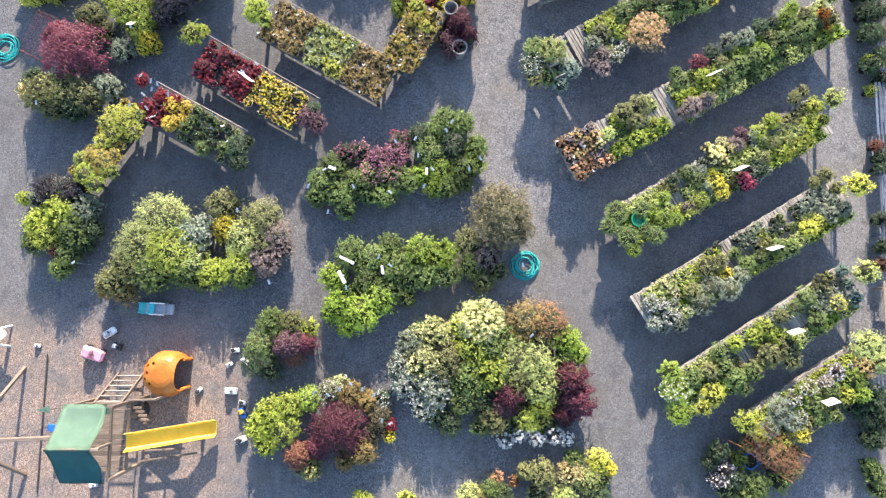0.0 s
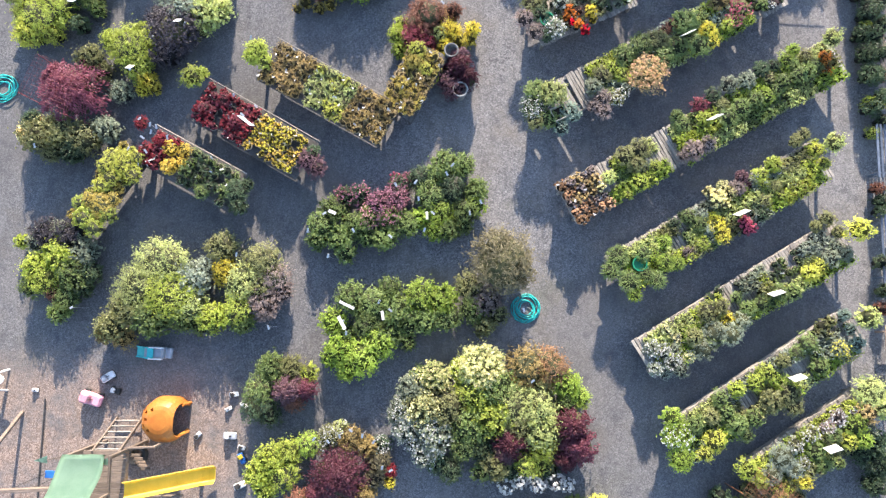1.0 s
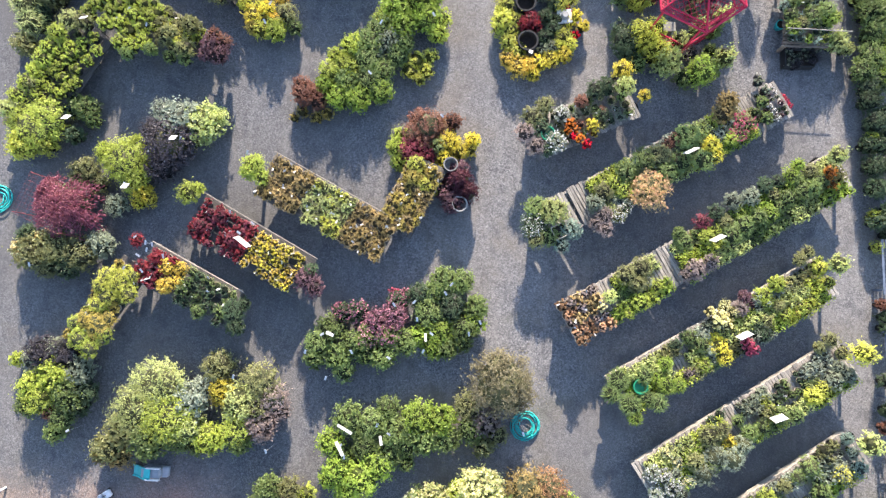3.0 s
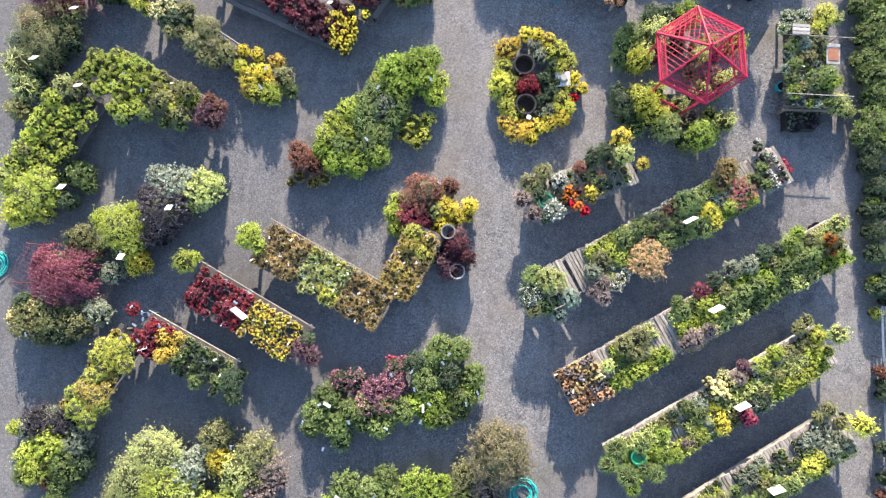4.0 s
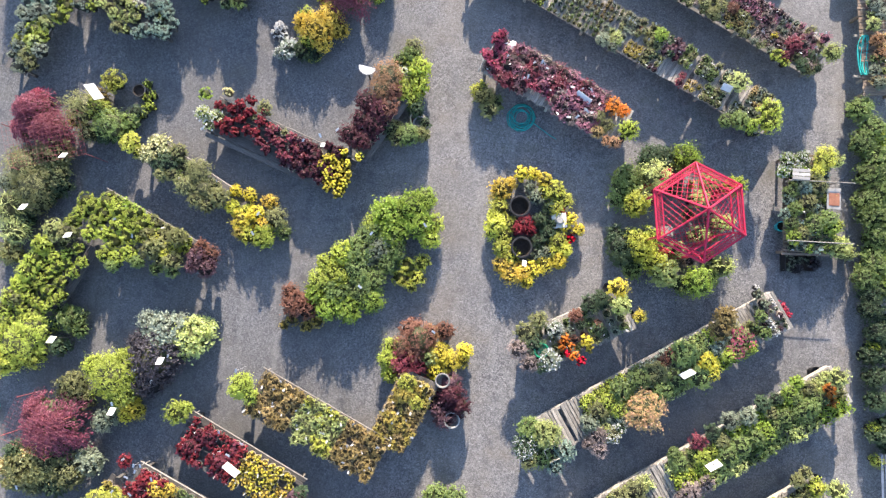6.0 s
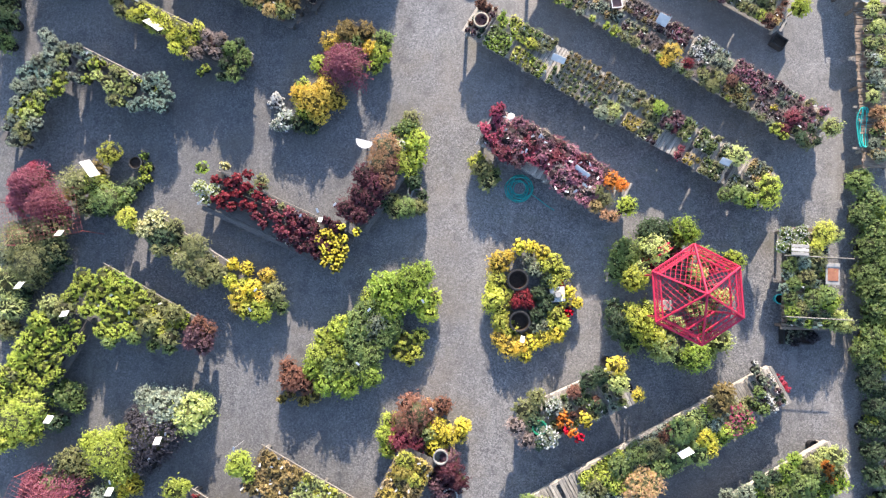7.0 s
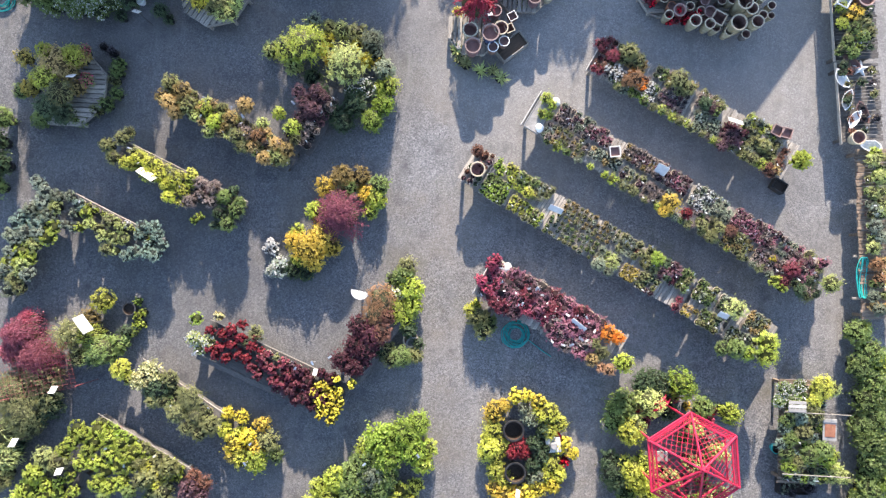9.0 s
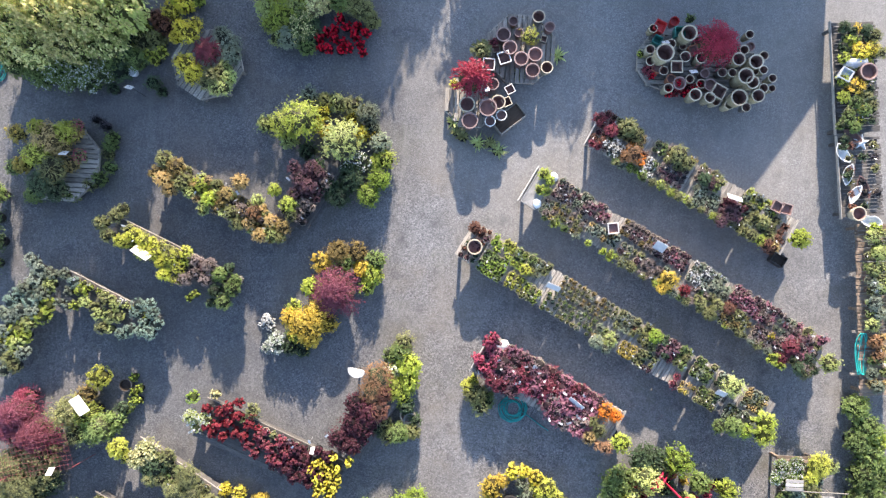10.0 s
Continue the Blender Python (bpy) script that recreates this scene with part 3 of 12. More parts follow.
def P(kind, color, x, y, z, r, h, bed, flower="", pot="pot_black"):
    """One potted plant: crown of radius r, whose top is h above its support at z."""
    COUNT["n"] += 1
    i = COUNT["n"]
    name, words, cat = KINDS[kind]
    name = name if kind not in ("bush", "ball") else HUES.get(color, "green") + "_" + ("shrub" if kind == "bush" else "mound")
    cls = size_class(r)
    label = f"{WORDS[color]} {words}" + (f" with {WORDS[flower]} blooms" if flower else "") + (" standing on gravel" if z < 0.1 else " on a wooden bench" if z < 0.9 else " on a shelf")
    if cls in "SM":
        pr, ph = (max(0.05, r * 0.6), min(0.11, h * 0.45)) if cls == "S" else (min(0.16, r * 0.48), min(0.18, h * 0.42))
        rc = CLASSES[cls][0]
        root = tagged(new(name, pot_mesh(pot, 9 if cls == "S" else 11)), label, cat, bed)
        root.matrix_basis = pose(x, y, z, 0, 0, (i * 137.5) % 360)
        root.scale = (pr, pr, ph)
        m = Matrix.Diagonal((1 / pr, 1 / pr, 1 / ph, 1)) @ Matrix.Translation((0, 0, ph * 0.7)) @ Matrix.Diagonal((r / rc, r / rc, (h - ph * 0.7) / (1.25 * rc), 1))
        piece("foliage", crown_mesh(kind, cls, i % 3, color), root, m)
        if flower:
            piece("blossom", flower_mesh(kind, cls, i % 3, flower), root, m, f"{WORDS[flower]} flowers")["kind"] = "stuff"
        return root
    root = thing(name, x, y, z, (i * 137.5) % 360, label, cat, bed)
    pr = min(0.2, max(0.055, r * 0.42))
    ph = min(0.24, pr * 1.25, h * 0.45)
    piece("pot", pot_mesh(pot, 11 if r > 0.2 else 9), root, Matrix.Diagonal((pr, pr, ph, 1)), "black plastic nursery pot" if pot == "pot_black" else "")
    rc = CLASSES[cls][0]
    m = Matrix.Translation((0, 0, ph * 0.75)) @ Matrix.Diagonal((r / rc, r / rc, (h - ph * 0.75) / (1.25 * rc), 1))
    piece("foliage", crown_mesh(kind, cls, i % 3, color), root, m)
    if cls == "XL":
        piece("stem", stem_mesh(5 if cls == "L" else 7), root, Matrix.Translation((0, 0, ph * 0.8)) @ Matrix.Diagonal((r, r, (h - ph) * 0.8, 1)))
    if flower:
        piece("blossom", flower_mesh(kind, cls, i % 3, flower), root, m, f"{WORDS[flower]} flowers")["kind"] = "stuff"
    return root


def standard(color, x, y, r, top, bed):
    """A clipped ball on a bare stem, in a pot on the ground."""
    root = thing("topiary_standard", x, y, 0, (x * 77) % 360, f"{WORDS[color]} ball-headed topiary on a bare stem", "topiary", bed)
    piece("pot", pot_mesh("pot_black", 14), root, Matrix.Diagonal((0.17, 0.17, 0.26, 1)))
    cls = size_class(r)
    rc = CLASSES[cls][0]
    low = top - 1.9 * r
    part("stem", rod_bm((0, 0, 0.2), (0.02, 0.01, low + r * 0.8), 0.018, 0.012, 7), "bark", root)
    piece("foliage", crown_mesh("bush", cls, int(abs(x * 10)) % 3, color), root, Matrix.Translation((0, 0, low)) @ Matrix.Diagonal((r / rc, r / rc, 1.9 * r / (1.25 * rc), 1)))
    return root


PLANK = {}


def bench(x0, y0, x1, y1, width, z=0.6, across=True, board="plank_grey", rail=0, gap=0.1, pale_end=False, pale_side=0, light_stop=False, label="long weathered grey wooden plant bench with slatted top"):
    """A plant bench from one end's middle to the other's. across: boards lie across it. rail: +1 or -1, a pole along that edge."""
    dx, dy = x1 - x0, y1 - y0
    length, turn = math.hypot(dx, dy), math.degrees(math.atan2(dy, dx))
    root = thing("plant_bench", x0, y0, 0, turn, label, "bench", "plant benches")
    rng = random.Random(int(x0 * 100 + y0 * 10))
    t = 0.022
    if across:
        n = int(length / gap)
        key = (round(width, 2), round(gap, 3), board)
        if key not in PLANK:
            PLANK[key] = []
            for k, (w, over) in enumerate(((0.86, 0.0), (0.74, 0.03), (0.92, -0.04))):
                bm = box_bm(width + over, gap * w, t, bevel=0.005)
                me = bpy.data.meshes.new("plank")
                bm.to_mesh(me)
                bm.free()
                me.materials.append(MATS[board])
                PLANK[key].append(me)
        for i in range(n):
            if rng.random() < 0.02:
                continue
            piece("plank", rng.choice(PLANK[key]), root, Matrix.Translation(((i + 0.5) * length / n, rng.uniform(-0.02, 0.02), z - t / 2 + rng.uniform(-0.003, 0.003))) @ pose(0, 0, 0, 0, 0, 90 + rng.uniform(-1.3, 1.3)))
    else:
        n = max(4, int(width / 0.15))
        bm = box_bm(length, width / n * 0.95, t, bevel=0.004)
        me = bpy.data.meshes.new("plank")
        bm.to_mesh(me)
        bm.free()
        me.materials.append(MATS[board])
        for i in range(n):
            piece("plank", me, root, pose(length / 2 + rng.uniform(-0.02, 0.02), ((i + 0.5) / n - 0.5) * width, z - t / 2, 0, 0, rng.uniform(-0.4, 0.4)))
    for s in (-1, 1):
        part("side_board", box_bm(length - 0.06, 0.035, 0.085, (length / 2, s * (width / 2 - 0.08), z - t - 0.0445), 0.004), board, root)
    # added board, unseen, that keeps low sun from passing under the bench
    if light_stop:
        part("light_stop", box_bm(length - 0.1, 0.022, 0.23, (length / 2, width / 2 - 0.04, z - t - 0.12), 0.004), board, root, "added deep weathered board that blocks sun under the bench")
    k = max(2, int(length / 2.0) + 1)
    for i in range(k):
        for s in (-1, 1):
            part("leg", box_bm(0.085, 0.085, z - t - 0.09, (0.12 + i * (length - 0.24) / (k - 1), s * (width / 2 - 0.16), (z - t - 0.09) / 2), 0.006), board, root)
    if pale_end:
        part("end_board", box_bm(0.03, width + 0.06, 0.15, (-0.02, 0, z + 0.02), 0.004), "board_pale", root, "whitewashed end board")
    if pale_side:
        part("edge_board", box_bm(length + 0.1, 0.022, 0.11, (length / 2, pale_side * (width / 2 + 0.03), z + 0.01), 0.004), "plank_grey", root, "weathered edge board")
    if rail:
        y = rail * (width / 2 + 0.03)
        part("rail", rod_bm((-0.05, y, z + 0.12), (length + 0.05, y, z + 0.14), 0.016), "metal_pale", root, "pale wooden rail pole along the edge")
        for i in range(2):
            xx = 0.1 + i * (length - 0.2)
            part("rail_post", rod_bm((xx, y, z - 0.15), (xx, y, z + 0.13), 0.013), "metal_pale", root)
    return root


def sign(x, y, z, w=0.42, d=0.28, turn=0.0, tilt=-48.0, base=0.0):
    """A blank white price board on a stake."""
    root = thing("sign_board", x, y, base, turn, "blank white plastic price board on a thin stake", "sign", "price boards")
    part("stake", rod_bm((0, 0, 0), (0, 0.02, z - base), 0.012, None, 6), "metal_dark", root)
    part("board", box_bm(w, d, 0.012, bevel=0.003), "sign_white", root, m=Matrix.Translation((0, 0, z - base)) @ pose(0, 0, 0, tilt, 0, 0))
    return root


def tag(x, y, z, turn=0.0, base=0.0):
    """A slip of white plastic stuck into a pot."""
    key = ("tag", round(z - base, 2))
    if key not in CACHE:
        bm = box_bm(0.055, 0.006, 0.13, (0, 0, 0.0), 0.0015)
        bmesh.ops.rotate(bm, cent=(0, 0, 0), matrix=Matrix.Rotation(radians(-68), 3, "X"), verts=bm.verts)
        me = bpy.data.meshes.new("slip")
        k = len(bm.faces)
        r = bmesh.ops.create_cone(bm, cap_ends=True, segments=5, radius1=0.004, radius2=0.004, depth=z - base)
        bmesh.ops.translate(bm, vec=(0, 0, -(z - base) / 2), verts=r["verts"])
        for i, f in enumerate(bm.faces):
            f.material_index = int(i >= k)
        bm.to_mesh(me)
        bm.free()
        me.materials.append(MATS["sign_white"])
        me.materials.append(MATS["metal_dark"])
        CACHE[key] = me
    root = tagged(new("plant_label", CACHE[key]), "small white plastic plant label on a wire stake", "label", "plant labels")
    root.matrix_basis = pose(x, y, z, 0, 0, turn)
    return root


def coil(x, y, r, turns, color="hose_teal", tail=None, base=0.0):
    """A garden hose lying in an untidy coil."""
    cu = bpy.data.curves.new("garden_hose", "CURVE")
    cu.dimensions, cu.bevel_depth, cu.bevel_resolution = "3D", 0.014, 2
    sp = cu.splines.new("POLY")
    rng = random.Random(int(x * 100))
    pts = []
    n = turns * 22
    for i in range(n):
        a = math.tau * i / 22
        lap = i / n
        rr = r * (0.72 + 0.24 * math.sin(lap * 17.0) + rng.uniform(-0.03, 0.03))
        pts.append((x + rr * math.cos(a) + 0.04 * math.sin(lap * 9), y + rr * math.sin(a) + 0.04 * math.cos(lap * 7), base + 0.016 + 0.10 * lap * (0.6 + 0.4 * math.sin(a * 1.5))))
    if tail:
        pts += [(x + tail[0] * k, y + tail[1] * k + 0.05 * math.sin(k * 5), base + 0.016) for k in (0.4, 0.6, 0.8, 1.0)]
    sp.points.add(len(pts) - 1)
    for q, c in zip(sp.points, pts):
        q.co = (*c, 1)
    cu.materials.append(MATS[color])
    return tagged(new("garden_hose", cu), "teal garden hose lying in a loose coil on gravel", "hose")


RIMS = {"pot_framed": "pot_white", "pot_plum": "rim_pale", "pot_brown": "rim_pale", "pot_dark": "rim_sand", "pot_olive": "rim_sand", "pot_sand": "rim_sand", "pot_blue": "rim_pale"}


def planter(shape, color, x, y, z, r, h, lean=0.0, bed="glazed pots"):
    """An empty pot for sale: round or square, open, with a thick rim."""
    name = "round_planter" if shape == "round" else "square_planter"
    col = color.split("_")[-1]
    root = thing(name, x, y, z, (x * 50) % 90 if shape != "round" else 0, f"empty {col} {'round' if shape == 'round' else 'square'} pot with a thick rim", "pot", bed)
    seg = 20 if shape == "round" else 4
    k = 1.0 if shape == "round" else 1.3
    deep = 0.45 if color in ("pot_black", "pot_olive", "pot_dark", "pot_sand", "pot_teal") else 0.72
    v, f = lathe([(0.66 * k * r, 0), (0.9 * k * r, h * 0.55), (0.93 * k * r, h * 0.9), (1.0 * k * r, h * 0.92), (1.0 * k * r, h), (0.84 * k * r, h), (0.82 * k * r, h * 0.93), (0.79 * k * r, h * deep)], seg)
    body = mesh_of("body", v, f, color)
    body.materials.append(MATS["soil" if color in ("pot_black", "metal_dark", "plastic_blue", "plastic_teal") else color if color.startswith("plastic") or color in ("pot_green", "pot_teal", "pot_red", "concrete", "pot_white") else "pot_inside"])
    for q in body.polygons[5 * seg:7 * seg]:
        q.material_index = 1
    body.polygons[len(body.polygons) - 1].material_index = 1
    piece("body", body, root, pose(0, 0, 0, lean, 0, 0))
    v, f = lathe([(0.98 * k * r, h * 0.985), (1.03 * k * r, h * 1.0), (1.0 * k * r, h * 1.03), (0.86 * k * r, h * 1.03), (0.83 * k * r, h * 0.99)], seg)
    k5 = 4 * seg
    f = f[:-2] + [(k5 + i, k5 + (i + 1) % seg, (i + 1) % seg, i) for i in range(seg)]
    piece("rim", mesh_of("rim", v, f, RIMS.get(color, color)), root, pose(0, 0, 0, lean, 0, 0))
    return root


def tiny_mesh(kind, variant, color, pot):
    """A little pot and its tuft of leaves in one mesh, crown radius 0.14 and height 0.2."""
    key = ("tiny", kind, variant, color, pot)
    if key not in CACHE:
        v, f, _ = foliage(kind, "S", variant)
        f = [q for i, q in enumerate(f[:-80]) if i % 4 != 3]
        used = sorted({i for q in f for i in q})
        at = {i: k for k, i in enumerate(used)}
        verts = [(v[i][0] * 0.98, v[i][1] * 0.98, v[i][2] * 0.85 + 0.07) for i in used]
        faces = [tuple(at[i] for i in q) for q in f]
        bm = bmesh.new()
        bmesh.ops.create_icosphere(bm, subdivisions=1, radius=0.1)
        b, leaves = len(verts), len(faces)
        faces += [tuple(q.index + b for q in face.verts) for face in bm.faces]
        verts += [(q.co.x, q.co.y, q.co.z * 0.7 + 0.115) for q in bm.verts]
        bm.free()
        pv, pf = lathe([(0.07, 0), (0.095, 0.085), (0.105, 0.10), (0.09, 0.10), (0.085, 0.085)], 8)
        b, k = len(verts), len(faces)
        slips = 0
        if variant == 0:
            tag_bm = box_bm(0.03, 0.004, 0.085, bevel=0)
            bmesh.ops.rotate(tag_bm, cent=(0, 0, 0), matrix=Matrix.Rotation(radians(-48), 3, "X"), verts=tag_bm.verts)
            bmesh.ops.translate(tag_bm, vec=(0.05, 0.06 - 0.03 * variant, 0.185), verts=tag_bm.verts)
            at0 = len(pv)
            pf = [tuple(q.index + at0 for q in face.verts) for face in tag_bm.faces] + pf
            pv = pv + [tuple(q.co) for q in tag_bm.verts]
            tag_bm.free()
            slips = 6
        me = mesh_of("small_pot", verts + pv, faces + [tuple(i + b for i in q) for q in pf], color)
        me.materials.append(MATS[pot])
        me.materials.append(MATS["soil"])
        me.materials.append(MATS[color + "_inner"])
        # the blob inside the tuft is coloured dark, as shade among its leaves
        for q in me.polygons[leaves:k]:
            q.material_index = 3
        for q in me.polygons[k:]:
            q.material_index = 1
        me.polygons[len(me.polygons) - 1].material_index = 2
        # pale rim: the sun on its top edge is put into the colour
        for q in me.polygons[k + slips + 16:k + slips + 24]:
            q.material_index = 4
        for q in me.polygons[k:k + slips]:
            q.material_index = 5
        me.materials.append(MATS["rim_sand"])
        me.materials.append(MATS["sign_white"])
        CACHE[key] = me
    return CACHE[key]


def tiny(kind, color, x, y, z, r, h, bed):
    """A small pot plant, one of many set out in rows."""
    COUNT["n"] += 1
    i = COUNT["n"]
    name = HUES[color] + {"rosette": "_heuchera_pot", "mum": "_flower_pot", "ball": "_mound_pot"}.get(kind, "_herb_pot")
    root = new(name, tiny_mesh(kind, i % 3, color, "pot_dark" if i % 3 else "pot_brown"))
    root.matrix_basis = pose(x, y, z, 0, 0, (i * 137.5) % 360)
    root.scale = (r / 0.14, r / 0.14, h / 0.2)
    return tagged(root, f"small {WORDS[color]} plant in a little pot on a bench", "plant", bed)


def rows_of(kind, colors, b, u0, u1, v0, v1, step, r, h, bed, z=0.6, miss=0.05, bare=()):
    """Small pots in rows on bench b = (x0, y0, x1, y1); u along it and v across it, in metres."""
    x0, y0, x1, y1 = b
    L = math.hypot(x1 - x0, y1 - y0)
    ux, uy = (x1 - x0) / L, (y1 - y0) / L
    rng = random.Random(int(u0 * 100 + v0 * 1000 + x0 * 10))
    nu, nv = max(1, round((u1 - u0) / step)), max(1, round((v1 - v0) / step))
    for i in range(nu):
        for j in range(nv):
            if rng.random() < miss:
                continue
            u, v = u0 + (i + 0.5) * (u1 - u0) / nu + rng.uniform(-0.015, 0.015), v0 + (j + 0.5) * (v1 - v0) / nv + rng.uniform(-0.015, 0.015)
            k = rng.uniform(0.8, 1.15)
            if any(a <= u <= b and c <= v <= d for a, b, c, d in bare):
                continue
            tiny(kind, rng.choice(colors), x0 + ux * u - uy * v, y0 + uy * u + ux * v, z, r * k, h * k * rng.uniform(0.85, 1.2), bed)


def tray_mesh(color, variant):
    """A shallow black tray, 0.5 by 0.4, filled with low plants of uneven height."""
    key = ("tray", color, variant)
    if key not in CACHE:
        rng = np.random.default_rng(500 + variant)
        n, lumps = 250, 9
        at = np.stack([(np.arange(lumps) % 3 - 1) * 0.16 + rng.uniform(-0.04, 0.04, lumps), (np.arange(lumps) // 3 - 1) * 0.14 + rng.uniform(-0.04, 0.04, lumps)], axis=1)
        tall = rng.uniform(0.1, 0.25, lumps)
        own = rng.integers(0, lumps, n)
        a, q = rng.uniform(0, math.tau, n), np.sqrt(rng.uniform(0, 1, n))
        out = np.stack([np.cos(a), np.sin(a)], axis=1)
        xy = at[own] + out * (q * rng.uniform(0.11, 0.14, n))[:, None]
        z = 0.06 + tall[own] * (1 - 0.6 * q ** 2) * rng.uniform(0.8, 1.1, n)
        nrm = unit(np.concatenate([out * q[:, None] * 0.6, np.full((n, 1), 0.8)], axis=1) + rng.normal(size=(n, 3)) * 0.35)
        length, width = ((0.075, 0.04), (0.1, 0.026), (0.06, 0.042))[variant]
        way = np.concatenate([out, np.full((n, 1), 0.35)], axis=1)
        v, f = leaf_quads(np.concatenate([xy, z[:, None]], axis=1), nrm, length, width, rng, 0.2, way)
        verts, faces = [tuple(p) for p in v], list(f)
        # cones under each clump, their dark colour painted in for shade below the leaves
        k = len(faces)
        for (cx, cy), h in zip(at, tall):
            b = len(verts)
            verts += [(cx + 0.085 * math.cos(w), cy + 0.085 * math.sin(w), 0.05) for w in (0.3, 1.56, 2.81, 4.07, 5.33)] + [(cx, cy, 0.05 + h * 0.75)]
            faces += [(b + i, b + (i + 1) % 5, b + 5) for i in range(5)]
        k2 = len(faces)
        bm = box_bm(0.5, 0.4, 0.055, (0, 0, 0.0275), 0.0)
        b = len(verts)
        faces += [tuple(w.index + b for w in face.verts) for face in bm.faces]
        verts += [tuple(w.co) for w in bm.verts]
        bm.free()
        me = mesh_of("seedling_tray", verts, faces, color)
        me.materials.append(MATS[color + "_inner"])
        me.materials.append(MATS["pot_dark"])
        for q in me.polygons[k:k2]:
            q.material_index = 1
        for q in me.polygons[k2:]:
            q.material_index = 2
        CACHE[key] = me
    return CACHE[key]


def trays(b, u0, u1, colors, bare=(), z=0.6, rows=(-0.46, -0.05, 0.34), step=0.5, tall=1.0):
    """Trays of young plants set close together on bench b, in stretches of one colour; u along it and v across it."""
    x0, y0, x1, y1 = b
    length, turn = math.hypot(x1 - x0, y1 - y0), math.degrees(math.atan2(y1 - y0, x1 - x0))
    ux, uy = (x1 - x0) / length, (y1 - y0) / length
    rng = random.Random(int(x0 * 100 + y0 * 7))
    for v0 in rows:
        u, left, color = u0 + rng.uniform(0, 0.2), 0, colors[0]
        while u < u1:
            if left <= 0:
                left, color = rng.choice((1, 2, 2, 3)), rng.choice(colors)
            left -= 1
            v = v0 + rng.uniform(-0.03, 0.03)
            if not any(p <= u <= q and lo <= v <= hi for p, q, lo, hi in bare):
                COUNT["n"] += 1
                ob = new(HUES[color] + "_seedling_tray", tray_mesh(color, COUNT["n"] % 3))
                ob.matrix_basis = pose(x0 + ux * u - uy * v, y0 + uy * u + ux * v, z, 0, 0, turn + rng.choice((0, 180)) + rng.uniform(-4, 4))
                ob.scale = (rng.uniform(0.92, 1.08), rng.uniform(0.92, 1.08), tall * rng.uniform(0.75, 1.35))
                tagged(ob, f"tray of low {WORDS[color]} young plants on a wooden bench", "plant tray", "trays of young plants")
            u += step * rng.uniform(0.94, 1.08)


# ---- ground ----
def ground():
    bm = bmesh.new()
    bmesh.ops.create_grid(bm, x_segments=40, y_segments=40, size=700)
    me = bpy.data.meshes.new("ground")
    bm.to_mesh(me)
    bm.free()
    me.materials.append(MATS["gravel"])
    tagged(new("ground", me), "grey gravel yard with tan bark chips by the play area", "ground", kind="structure")


ground()


# ---- trees beyond the north end, which shade it ----
def tree(x, y, height, r, color="dark"):
    root = thing("tree", x, y, 0, (x * 31) % 360, "leafy dark green tree standing beyond the yard", "tree", "north trees")
    part("trunk", rod_bm((0, 0, 0), (0.05, 0.0, height * 0.55), 0.14, 0.07, 9), "bark", root)
    for i in range(3):
        a = i * 2.1 + x
        part("limb", rod_bm((0.02, 0, height * (0.22 + 0.06 * i)), (math.cos(a) * r * 0.6, math.sin(a) * r * 0.6, height * (0.45 + 0.08 * i)), 0.05, 0.02, 6), "bark", root)
    rng = random.Random(int(x * 10))
    for i in range(9):
        a, k = i * 2.4, math.sqrt((i + 0.5) / 9)
        s = rng.uniform(0.75, 1.05)
        piece("crown", crown_mesh("bush", "M", i % 3, color), root, Matrix.Translation((math.cos(a) * r * 0.62 * k, math.sin(a) * r * 0.62 * k, height * (0.55 - 0.36 * k * rng.uniform(0.5, 1.1)))) @ Matrix.Diagonal((3.7 * s, 3.7 * s, 3.7 * s * height / 3.4, 1)))


for tx, ty, th, tr in ((-14.2, 31.4, 3.6, 1.2), (-12.2, 31.2, 4.0, 1.6), (-10.2, 31.5, 4.1, 1.7), (-8.4, 31.1, 4.8, 1.7), (-6.2, 31.3, 4.5, 1.6), (-4.4, 31.6, 4.7, 1.3), (-2.9, 32.4, 4.6, 1.0), (-1.4, 33.4, 4.2, 1.0), (0.8, 31.0, 4.0, 1.1), (3.1, 31.4, 4.2, 1.2)):
    tree(tx, ty, th, tr)


